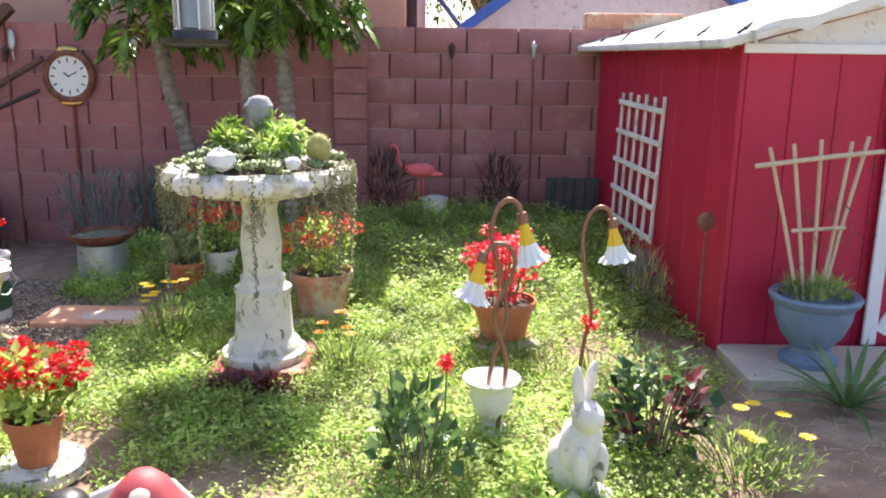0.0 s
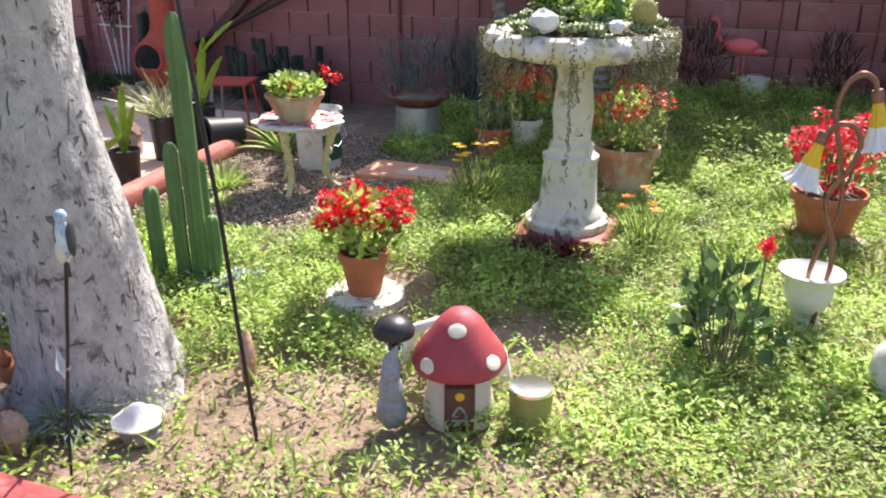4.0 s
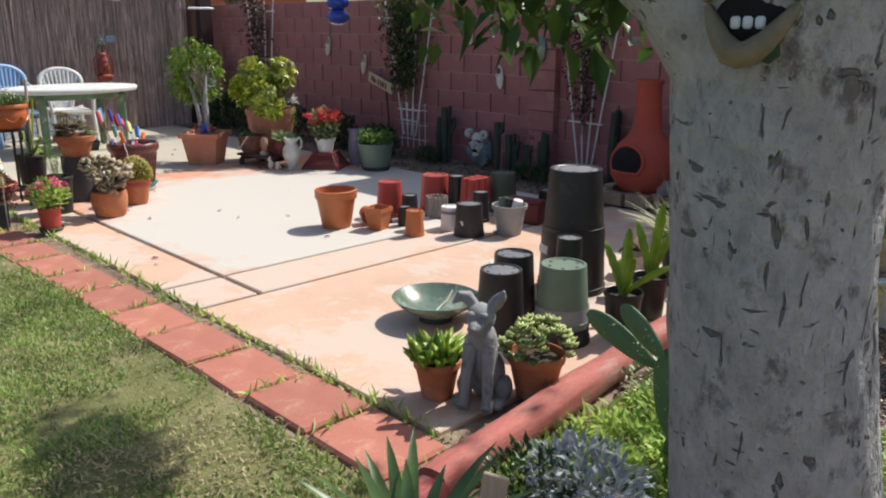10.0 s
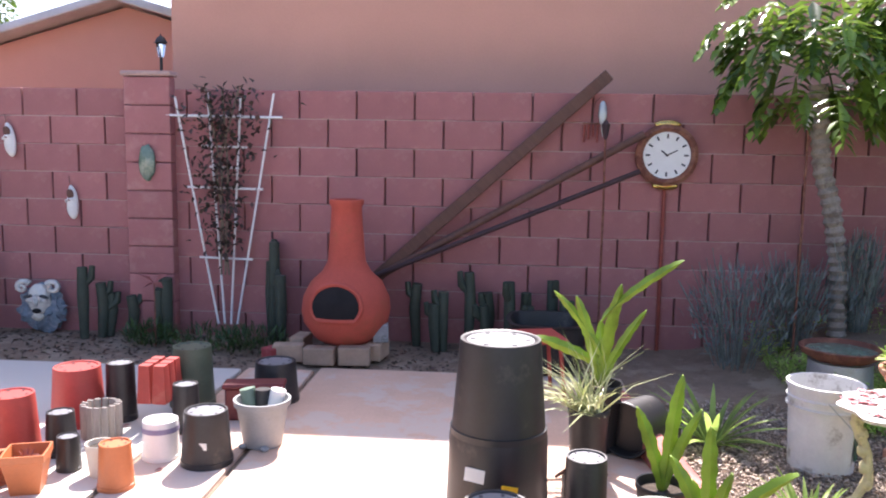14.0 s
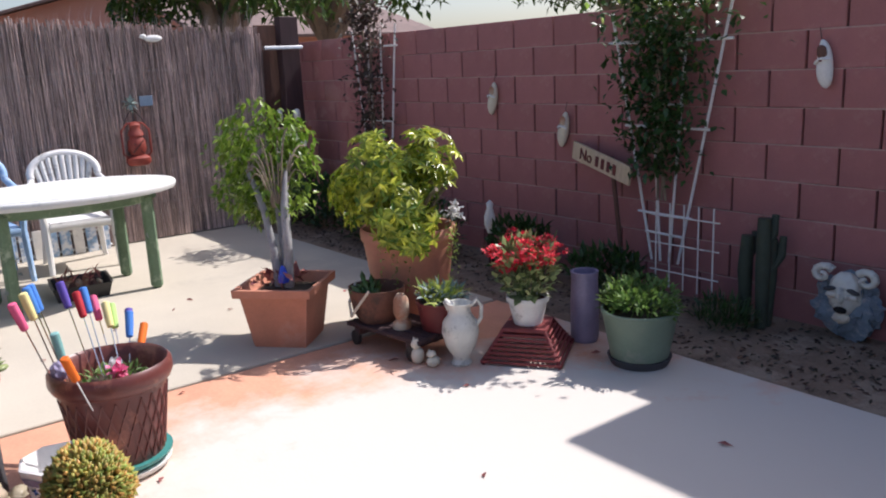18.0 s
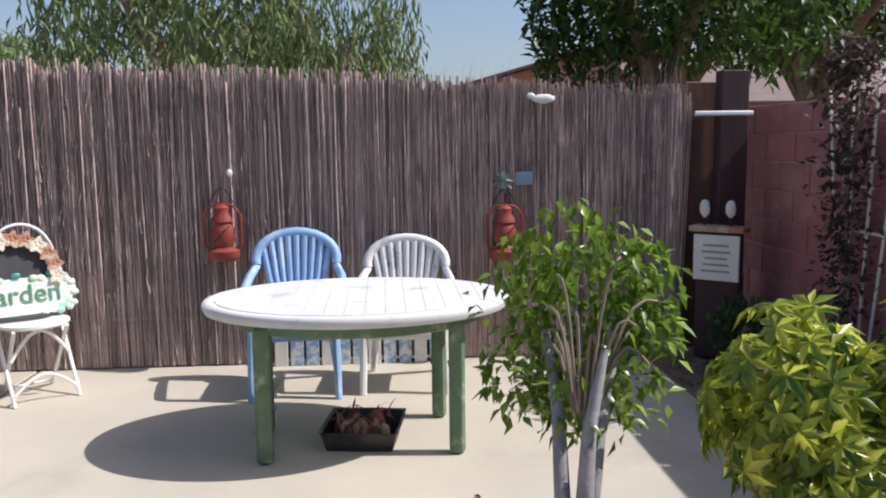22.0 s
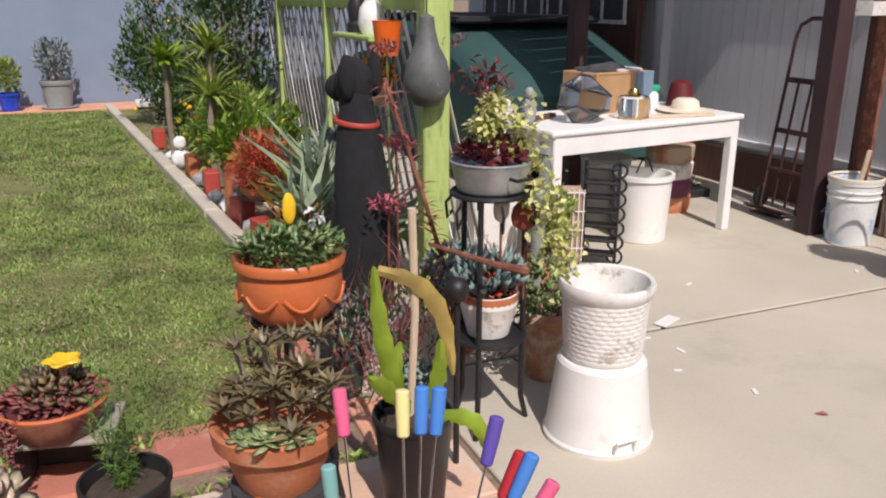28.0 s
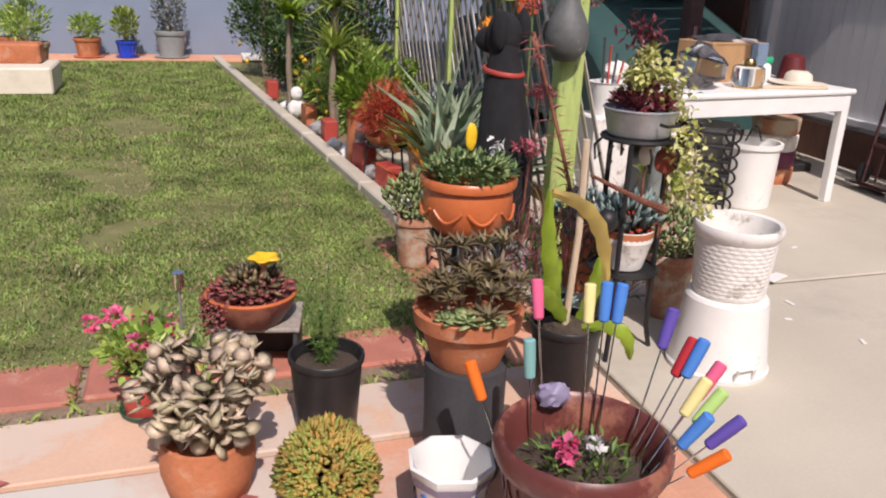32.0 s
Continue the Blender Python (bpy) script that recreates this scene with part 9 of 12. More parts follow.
part("trailing_growth", leaves("trailing_growth", q, w, 0.025, 0.012, L_WEED), None, sc)
p = rng.normal(0, 0.022, (60, 3)) + [0.3, 0.12, 0.68]
part("white_bloom", leaves("white_bloom", p, rng.normal(0, 1, p.shape), 0.04, 0.02, L_WHITE), None, sc, "white flower")
part("flower_stem", tube([(0.2, 0.1, 0.5), (0.3, 0.12, 0.67)], 0.004, 5), STEM, sc)

cart = thing("wooden_cart", -8.99, 5.10, 0, 8, "low dark wooden plant cart on small wheels", "cart", w=0.85, h=1)
for k in range(4):
    part("plank", box(0.68, 0.085, 0.025, 0, -0.14 + 0.095 * k, 0.10, 0.004), WOOD_DARK, cart)
for sx in (-1, 1):
    part("bearer", box(0.05, 0.36, 0.04, 0.24 * sx, 0, 0.06, 0.004), WOOD_DARK, cart)
    for sy in (-1, 1):
        b = lathe([(0.035, -0.015), (0.042, -0.01), (0.042, 0.01), (0.035, 0.015), (0.0, 0.015)], 18)
        part("wheel", b, BLACK_PLASTIC, cart, at=pose(0.26 * sx, 0.17 * sy, 0.042, 90, 0, 0))
brk = thing("broken_pot", -9.15, 5.05, 0.125, -15, "broken terracotta pot with a green aloe inside", "potted plant")
part("shell", lathe([(0.10, 0.0), (0.13, 0.06), (0.15, 0.15), (0.155, 0.19), (0.145, 0.19), (0.12, 0.06), (0.0, 0.02)], 30, wobble=0.12), BROWN_CLAY, brk)
part("rope", tube([(-0.12, -0.08, 0.2), (-0.07, -0.14, 0.1), (0.0, -0.15, 0.04), (0.07, -0.14, 0.1), (0.12, -0.08, 0.2)], 0.008, 7), CREAM, brk, "frayed rope edge")
part("foliage", leaves("foliage", rng.normal(0, 0.02, (40, 3)) + [0, -0.03, 0.14], dome_ways(40, 0.1) + [0, -0.3, 0], 0.11, 0.03, L_ALOE, "thick"), None, brk)
rp = thing("flower_pot", -8.78, 5.22, 0.125, 0, "dark red pot of spiky yellow-green succulents", "potted plant")
pot(rp, 0.14, 0.16, BURGUNDY, 0.8, 0.15, 0.05)
part("foliage", leaves("foliage", rng.normal(0, 0.05, (150, 3)) * [1, 1, 0.2] + [0, 0, 0.17], dome_ways(150, 0.15), rng.uniform(0.07, 0.13, 150), 0.018, L_YUCCA, "blade"), None, rp)
grow("low_foliage", 160, 0.13, 0.12, 0.05, 0.18, 0.05, 0.4, L_SUCC_BLUE, rp)
tile = thing("clay_figure", -8.93, 5.06, 0.125, 10, "salmon clay figure with a red foot on the cart", "ornament")
part("body", lathe([(0.05, 0), (0.05, 0.03), (0.03, 0.05), (0.045, 0.09), (0.04, 0.16), (0.02, 0.19), (0.0, 0.19)], 16), TERRA_OLD, tile)
for x, y, h, lab in ((-8.713, 5.00, 0.14, "little cream cat figurine on the patio"), (-8.623, 5.03, 0.09, "little tan cat figurine on the patio")):
    bm = bmesh.new()
    ball(0.03, 0.035, h * 0.33, 0, 0, h * 0.3, 0.1, 1, 3, bm)
    ball(0.023, 0.025, h * 0.2, 0, -0.01, h * 0.75, 0.1, 2, 3, bm)
    tube([(-0.012, -0.01, h * 0.88), (-0.016, -0.01, h)], [0.008, 0.002], 6, bm)
    tube([(0.012, -0.01, h * 0.88), (0.016, -0.01, h)], [0.008, 0.002], 6, bm)
    solid("cat_figurine", bm, CREAM, lab, "figurine", at=pose(x, y, 0))
pit = thing("pitcher", -8.55, 5.156, 0, 40, "cream marbled ceramic pitcher on the patio", "pitcher", w=0.9, h=1)
part("body", lathe([(0.055, 0), (0.06, 0.012), (0.045, 0.03), (0.048, 0.045), (0.085, 0.1), (0.105, 0.17), (0.098, 0.225), (0.07, 0.26), (0.06, 0.29), (0.072, 0.325), (0.065, 0.325), (0.052, 0.29), (0.0, 0.27)], 34), MARBLE, pit)
part("handle", tube([(0.065, 0, 0.31), (0.1, 0, 0.345), (0.125, 0, 0.31), (0.12, 0, 0.25), (0.095, 0, 0.215)], 0.011, 9), MARBLE, pit)
part("spout", tube([(-0.05, 0, 0.3), (-0.085, 0, 0.335)], [0.03, 0.014], 10), MARBLE, pit)
rack = thing("slatted_stand", -8.42, 5.50, 0, 35, "maroon slatted wooden stand tapering to the top", "plant stand", w=0.92, h=0.9)
for k in range(8):
    u = k / 7
    wdt = 0.44 - 0.2 * u
    z = 0.01 + 0.155 * u
    for s in (-1, 1):
        part("slat", box(wdt, 0.012, 0.016, 0, s * wdt * 0.5, z, 0.002), MAROON, rack)
        part("slat", box(0.012, wdt, 0.016, s * wdt * 0.5, 0, z, 0.002), MAROON, rack)
part("top", box(0.25, 0.25, 0.016, 0, 0, 0.172, 0.003), MAROON, rack)
for sx in (-1, 1):
    for sy in (-1, 1):
        part("corner_post", tube([(0.215 * sx, 0.215 * sy, 0), (0.118 * sx, 0.118 * sy, 0.175)], 0.012, 6), MAROON, rack)
t = geranium(-8.42, 5.50, 0.168, 0.11, 0.15, "white pot of coral-red kalanchoe on the maroon stand", 0.19, 0.5, L_CRIMSON, 30, WHITE_DIRTY, head=0.038, leafmat=L_SUCC)
vase = thing("tall_vase", -8.36, 5.86, 0, 0, "tall lavender glazed vase by the wall", "vase", w=0.88, h=1)
part("vase", lathe([(0.075, 0), (0.085, 0.03), (0.088, 0.2), (0.08, 0.34), (0.085, 0.385), (0.07, 0.385), (0.065, 0.3), (0.0, 0.1)], 28), LAVENDER, vase)
gp = thing("flower_pot", -7.95, 5.81, 0, 0, "big sage green plastic pot of trailing greenery", "potted plant", w=0.93, h=0.82)
part("saucer", lathe([(0.15, 0), (0.17, 0.05), (0.16, 0.05), (0.0, 0.02)], 30), SLATE, gp)
pot(gp, 0.205, 0.33, GREEN_PLASTIC, 0.72, 0.08, 0.03, z=0.015)
grow("foliage", 900, 0.24, 0.22, 0.09, 0.38, 0.055, 0.35, L_FERN, gp, lift=0.5, clumps=14)
sign = thing("garden_sign", -9.125, 6.85, 0.80, -13, "weathered yellow wooden sign on a stake", "sign", ry=11)
part("board", box(0.65, 0.018, 0.125, 0, 0, -0.06, 0.003), WOOD_PALE, sign)
part("stake", box(0.03, 0.02, 0.75, 0.1, 0.018, -0.72, 0.003, m=pose(0, 0, 0, 0, -21, 0)), WOOD_BROWN, sign)


def lettering(words, size, material, parent, at, label=""):
    cu = bpy.data.curves.new("lettering", "FONT")
    cu.body, cu.size, cu.extrude = words, size, 0.003
    cu.align_x, cu.align_y = "CENTER", "CENTER"
    tmp = bpy.data.objects.new("lettering", cu)
    scene.collection.objects.link(tmp)
    me = bpy.data.meshes.new_from_object(tmp.evaluated_get(bpy.context.evaluated_depsgraph_get()))
    bpy.data.objects.remove(tmp)
    me.materials.clear()
    me.materials.append(material)
    return part("lettering", me, None, parent, label or "raised lettering", at=at)


lettering("No", 0.11, BURGUNDY, sign, pose(-0.16, -0.012, 0.0, 90, 0, 0), "faded painted word")
for k in range(4):
    part("letter_bar", box(0.035, 0.004, 0.07, -0.03 + 0.065 * k, -0.011, -0.035, 0.001), BURGUNDY, sign, "illegible painted letter")
st = thing("white_heron", -9.98, 6.6, 0, 0, "white bird figure on a dark post by the wall", "ornament", w=0.75, h=0.62)
part("post", tube([(0, 0, 0), (0, 0, 0.45)], 0.03, 8), WOOD_DARK, st)
part("body", lathe([(0.03, 0.4), (0.06, 0.5), (0.055, 0.6), (0.03, 0.7), (0.035, 0.76), (0.0, 0.8)], 14, wobble=0.15), ROCK_WHITE, st)
for x, y, r, h in ((-9.6, 6.55, 0.3, 0.45), (-10.7, 6.5, 0.4, 0.5), (-8.8, 6.55, 0.3, 0.35), (-11.6, 6.5, 0.35, 0.6), (-12.4, 6.5, 0.35, 0.55)):
    s = thing("strip_shrub", x, y, -0.02, 0, "dark leafy growth in the planting strip", "shrub")
    grow("foliage", 520, r, r * 0.6, h * 0.5, h * 0.45, 0.08, 0.4, L_DARK, s, lift=0.6)

# ---- along the reed fence ----
def lantern_red(y, z):
    t = thing("barn_lantern", -13.0, y, z, 0, "rusty red barn lantern hung on the reed fence", "lantern", "fence lanterns")
    big = Matrix.Diagonal((1.2, 1.45, 1.2, 1.0))
    part("tank", lathe([(0.06, 0), (0.075, 0.02), (0.075, 0.055), (0.05, 0.075), (0.0, 0.075)], 20), RUST_RED, t, at=big)
    part("globe", lathe([(0.04, 0.075), (0.056, 0.12), (0.054, 0.18), (0.035, 0.22), (0.0, 0.22)], 18), RUST_RED, t, at=big)
    part("chimney", lathe([(0.05, 0.22), (0.045, 0.245), (0.03, 0.27), (0.035, 0.3), (0.02, 0.315), (0.0, 0.32)], 18), RUST_RED, t, at=big)
    for s in (-1, 1):
        part("side_tube", tube([(0, 0.06 * s, 0.06), (0, 0.085 * s, 0.09), (0, 0.085 * s, 0.26), (0, 0.05 * s, 0.31), (0, 0, 0.32)], 0.007, 6), RUST_RED, t, at=big)
    part("bail", tube(arc((0, -0.08, 0.25), (0, 0.08, 0.25), (-0.01, 0, 0.16)), 0.003, 6), IRON, t, at=big)
    part("cross_wire", tube([(0.06, -0.04, 0.1), (0.06, 0.04, 0.2)], 0.003, 5), IRON, t, at=big)
    part("cross_wire", tube([(0.06, 0.04, 0.1), (0.06, -0.04, 0.2)], 0.003, 5), IRON, t)


lantern_red(3.09, 0.76)
lantern_red(5.02, 0.72)
solid("fence_shell", ball(0.02, 0.022, 0.026, 0, 0, 0, 0.2, 4, 3), ROCK_WHITE, "small white shell on the reed fence", "ornament", at=pose(-13.06, 3.14, 1.35))
mill = thing("tin_windmill", -13.04, 5.06, 1.27, 0, "small tin windmill on the reed fence", "ornament")
a = np.linspace(0, 2 * np.pi, 9, endpoint=False)
part("blades", leaves("blades", np.tile([[0.02, -0.05, 0]], (9, 1)), np.stack([np.full(9, 0.1), np.cos(a), np.sin(a)], 1), 0.09, 0.04, L_SUCC_BLUE), None, mill)
part("tail", box(0.004, 0.12, 0.09, 0.01, 0.1, -0.03, 0.001), BLUE_URN, mill)
part("post", tube([(0, -0.03, -0.2), (0, -0.03, 0.0)], 0.005, 6), IRON, mill)
bm = bmesh.new()
ball(0.02, 0.08, 0.032, 0, 0, 0, 0.1, 1, 3, bm)
ball(0.016, 0.03, 0.022, 0, -0.09, 0.02, 0.1, 2, 3, bm)
solid("lizard_hanging", bm, ROCK_WHITE, "small white animal figure on the fence top", "ornament", at=pose(-13.05, 5.3, 1.83))
pl = thing("memorial_plaque", -12.86, 6.48, 0, 48, "pale lettered plaque on a stand in the corner", "plaque")
part("stand", box(0.3, 0.12, 0.6, 0, 0.08, 0, 0.006), WOOD_DARK, pl)
part("plaque", box(0.32, 0.02, 0.32, 0, 0, 0.56, 0.004), LABEL, pl)
for k in range(5):
    part("text_line", box(0.2 - 0.02 * (k % 3), 0.003, 0.014, 0, -0.012, 0.62 + 0.045 * k, 0.0005), GREY_PLASTIC, pl, "illegible text line")
part("shelf", box(0.38, 0.16, 0.04, 0, 0.05, 0.90, 0.005), TERRA_OLD, pl)
for dx in (-0.1, 0.08):
    part("white_bird", ball(0.035, 0.03, 0.06, dx, 0.03, 1.06, 0.2, dx, 3), ROCK_WHITE, pl)
    part("stem", tube([(dx, 0.04, 0.93), (dx, 0.03, 1.04)], 0.008, 6), WOOD_DARK, pl)

# garden chair with a sign
ch = thing("bistro_chair", -12.517, 2.013, 0, 128, "white metal folding bistro chair", "chair")
part("seat", lathe([(0.19, 0.45), (0.205, 0.46), (0.205, 0.475), (0.19, 0.48), (0.0, 0.475)], 36), WHITE_PAINT, ch)
part("back_hoop", tube([(0.20 * math.sin(a), 0.2 - 0.02 * math.cos(a), 0.82 + 0.24 * math.cos(a)) for a in np.linspace(-1.7, 1.7, 16)], 0.011, 8), WHITE_PAINT, ch)
for s in (-1, 1):
    part("leg", tube([(0.2 * s, 0.2, 0.8), (0.19 * s, 0.12, 0.45), (0.185 * s, -0.19, 0.0)], 0.012, 8), WHITE_PAINT, ch)
    part("leg", tube([(0.15 * s, -0.14, 0.45), (0.14 * s, 0.22, 0.0)], 0.012, 8), WHITE_PAINT, ch)
part("brace", tube(arc((-0.18, -0.16, 0.06), (0.18, -0.16, 0.06), (0, 0, 0.11), 12), 0.009, 7), WHITE_PAINT, ch)
part("brace", tube(arc((-0.17, -0.1, 0.26), (0.17, -0.1, 0.26), (0, 0, 0.17), 12), 0.011, 7), WHITE_PAINT, ch)
part("brace", tube([(-0.14, 0.2, 0.03), (0.14, 0.2, 0.03)], 0.008, 7), WHITE_PAINT, ch)
sg = thing("welcome_sign", -12.50, 1.94, 0.485, 128, "washed mint garden sign with clay flowers on the white chair", "sign", rx=-8)
b = bmesh.new()
outline = []
for k in range(72):
    a = 2 * math.pi * k / 72
    q = 1 + 0.035 * math.sin(9 * a) + 0.02 * math.sin(16 * a + 1)
    outline.append((0.335 * q * math.copysign(abs(math.cos(a)) ** 0.45, math.cos(a)), 0.135 + 0.115 * q * math.copysign(abs(math.sin(a)) ** 0.5, math.sin(a))))
rim = [[b.verts.new((x * s, y, 0.135 + (z - 0.135) * s)) for x, z in outline] for s, y in ((0.98, 0.012), (1.0, 0.0), (0.97, -0.012))]
for u, v in zip(rim, rim[1:]):
    for k in range(72):
        b.faces.new((u[k], u[(k + 1) % 72], v[(k + 1) % 72], v[k]))
b.faces.new(rim[0][::-1])
b.faces.new(rim[2])
bmesh.ops.recalc_face_normals(b, faces=b.faces[:])
part("board", b, MINT_WASH, sg)
for k in range(18):
    x, z = outline[4 * k]
    part("scroll", ball(0.028, 0.014, 0.022, x * 0.97, -0.008, 0.135 + (z - 0.135) * 0.97, 0.3, k, 2), MINT_WASH, sg)
lettering("Garden", 0.165, SIGN_GREEN, sg, pose(0, -0.017, 0.15, 90, 0, 0), "dark green raised word")
part("slate", lathe([(0.2, 0.0), (0.2, 0.01), (0.0, 0.01)], 30), SLATE, sg, "dark arched panel", at=pose(0, 0.02, 0.27, 90, 0, 0))
part("front_strip", box(0.34, 0.02, 0.02, 0, -0.02, 0.0, 0.004), SLATE, sg)
for k in range(11):
    a = math.pi * (k / 10)
    rr = 0.26
    fx, fz = rr * math.cos(a) * 0.92, 0.25 + rr * math.sin(a) * 0.95
    cl_ = part("clay_flower", lathe([(0.0, 0.0), (0.03, 0.0), (0.048, 0.018), (0.03, 0.02), (0.015, 0.012), (0.0, 0.02)], 20, ripple=0.3, lobes=5), TERRA_OLD if k % 3 else CREAM, sg, "brown clay flower", at=pose(fx, -0.015, fz, 90, 0, 0))
for k in range(6):
    part("clay_leaf", ball(0.03, 0.01, 0.02, -0.3 + 0.1 * k, -0.018, 0.25 + 0.02 * (k % 2), 0.2, k, 2), TURQ if k % 2 else MINT, sg)
bucket(-12.79, 0.99, 0, 0.165, 0.43, "white plastic bucket with blue paint runs by the post", BLUE_RUNS, rz=40, lab_col=BLUE_WASH)
solid("bucket_lid_ring", lathe([(0.168, 0.425), (0.176, 0.43), (0.176, 0.45), (0.165, 0.455), (0.158, 0.44)], 30, caps=False), CREAM, "pale yellow lid ring on the paint bucket", "lid", at=pose(-12.79, 0.99, 0))
solid("wooden_stake", box(0.05, 0.02, 0.6, 0, 0, 0.02, 0.003), WOOD_PALE, "bare wooden stake standing in the bucket", "stake", at=pose(-12.83, 0.93, 0.0, -6, -4, 20))
bh = thing("birdhouse", -12.88, 0.79, 1.5, 100, "white painted birdhouse with a porch on the post", "birdhouse")
part("box", box(0.16, 0.13, 0.2, 0, 0, 0.08, 0.004), WHITE_DIRTY, bh)
part("porch", box(0.24, 0.2, 0.09, 0, -0.02, -0.02, 0.004), WHITE_DIRTY, bh)
for s in (-1, 1):
    part("roof", box(0.16, 0.2, 0.014, 0.065 * s, 0, 0, 0.003, m=pose(0, 0, 0.37, 0, 45 * s, 0)), WHITE_DIRTY, bh)
part("hole", lathe([(0.035, 0), (0.035, 0.004), (0.0, 0.004)], 16), SOOT_HOLLOW, bh, at=pose(0, -0.066, 0.2, 90, 0, 0))
for s in (-1, 1):
    part("column", box(0.02, 0.02, 0.12, 0.07 * s, -0.085, 0.08, 0.002), WHITE_DIRTY, bh)
ht = thing("hand_truck", -12.95, 0.26, 0, 0, "dark red iron hand truck leaning on the white fence", "hand truck", ry=-7, w=0.78, h=1)
for s in (-1, 1):
    part("rail", tube([(0.1, 0.23 * s, 0.02), (0.1, 0.23 * s, 1.3)], 0.016, 8), TRUCK_IRON, ht)
part("handle", tube([(0.1, -0.23, 1.3), (0.1, -0.2, 1.4), (0.1, -0.08, 1.45), (0.1, 0.08, 1.45), (0.1, 0.2, 1.4), (0.1, 0.23, 1.3)], 0.016, 8), TRUCK_IRON, ht)
for z in (0.3, 0.6, 0.98):
    part("crossbar", box(0.02, 0.46, 0.04, 0.1, 0, z, 0.004), TRUCK_IRON, ht)
for y in (-0.08, 0.08):
    part("slat", box(0.012, 0.03, 0.95, 0.095, y, 0.05, 0.003), TRUCK_IRON, ht)
part("toe_plate", box(0.2, 0.4, 0.012, 0.2, 0, 0.015, 0.003), TRUCK_IRON, ht)
for s in (-1, 1):
    part("wheel", lathe([(0.06, -0.025), (0.085, -0.02), (0.085, 0.02), (0.06, 0.025), (0.0, 0.02)], 22), BLACK_PLASTIC, ht, at=pose(0.06, 0.28 * s, 0.09, 90, 0, 0))


# ---- crowd of pots at the lawn corner ----
bigp = thing("skewer_pot", -8.62, 3.5, 0, 0, "big oxblood pot with a basket-weave side holding coloured skewers", "potted plant", w=0.9, h=1)
part("saucer", lathe([(0.17, 0.0), (0.2, 0.02), (0.205, 0.035), (0.19, 0.035), (0.0, 0.02)], 36), WHITE_DIRTY, bigp, "pale lower saucer")
part("saucer", lathe([(0.175, 0.035), (0.21, 0.06), (0.212, 0.07), (0.195, 0.068), (0.0, 0.05)], 36), TURQ, bigp, "turquoise saucer")
part("pot", lathe([(0.165, 0.055), (0.175, 0.065), (0.2, 0.22), (0.222, 0.355), (0.24, 0.365), (0.252, 0.39), (0.25, 0.425), (0.235, 0.44), (0.222, 0.43), (0.212, 0.37), (0.19, 0.3), (0.0, 0.3)], 44), MAROON_GLAZE, bigp)
weave = bmesh.new()
for k in range(26):
    for s in (-1, 1):
        pts = []
        for j in range(9):
            u = j / 8
            a = 2 * math.pi * k / 26 + s * (u - 0.5) * 0.5
            r = 0.178 + 0.04 * u + 0.002
            pts.append((r * math.cos(a), r * math.sin(a), 0.075 + 0.26 * u))
        tube(pts, 0.0045, 4, weave)
part("weave", weave, MAROON_GLAZE, bigp, "raised diamond weave")
part("soil", lathe([(0.205, 0.33), (0.1, 0.345), (0.0, 0.35)], 30), POT_SOIL, bigp)
grow("foliage", 150, 0.14, 0.14, 0.035, 0.365, 0.04, 0.3, L_FERN, bigp, lift=0.6)
p = rng.normal(0, 0.014, (60, 3)) + [0.06, 0.02, 0.41]
part("pink_bloom", leaves("pink_bloom", p, rng.normal(0, 1, p.shape), 0.03, 0.025, L_PINK), None, bigp, "hot pink flower")
p = rng.normal(0, 0.012, (24, 3)) + [-0.03, 0.02, 0.42]
part("white_bloom", leaves("white_bloom", p, rng.normal(0, 1, p.shape), 0.025, 0.02, L_WHITE), None, bigp)
shell_ = part("shell", ball(0.05, 0.035, 0.035, -0.0, -0.2, 0.45, 0.3, 3, 3), LAVENDER, bigp, "purple-brown shell on the rim")
COLOURS = {"orange": (0.80, 0.16, 0.01), "blue": (0.06, 0.22, 0.62), "purple": (0.11, 0.07, 0.36), "yellow": (0.80, 0.70, 0.30), "pink": (0.75, 0.12, 0.25), "red": (0.45, 0.02, 0.03), "lime": (0.42, 0.65, 0.20), "teal": (0.20, 0.42, 0.40)}
FOAM = {k: mat("foam_" + k, v, 0.75, 0.06, 10, 90, 0.08) for k, v in COLOURS.items()}
SKEWERS = [("orange", 0.17, -0.12, 0.24, -0.2, 0.57), ("teal", 0.07, -0.15, 0.08, -0.19, 0.62), ("pink", 0.02, -0.18, 0.02, -0.30, 0.74), ("yellow", -0.08, -0.15, -0.11, -0.24, 0.74), ("blue", -0.1, -0.13, -0.15, -0.22, 0.75), ("blue", -0.11, -0.12, -0.185, -0.20, 0.75),
           ("purple", -0.15, -0.03, -0.27, -0.08, 0.72), ("red", -0.14, 0.0, -0.30, -0.02, 0.66), ("blue", -0.15, 0.02, -0.31, 0.01, 0.67), ("pink", -0.15, 0.05, -0.34, 0.05, 0.62), ("yellow", -0.13, 0.07, -0.28, 0.08, 0.60), ("lime", -0.14, 0.08, -0.31, 0.11, 0.58),
           ("blue", -0.12, 0.1, -0.24, 0.16, 0.55), ("purple", -0.14, 0.11, -0.32, 0.18, 0.54), ("orange", -0.13, 0.13, -0.26, 0.22, 0.48)]
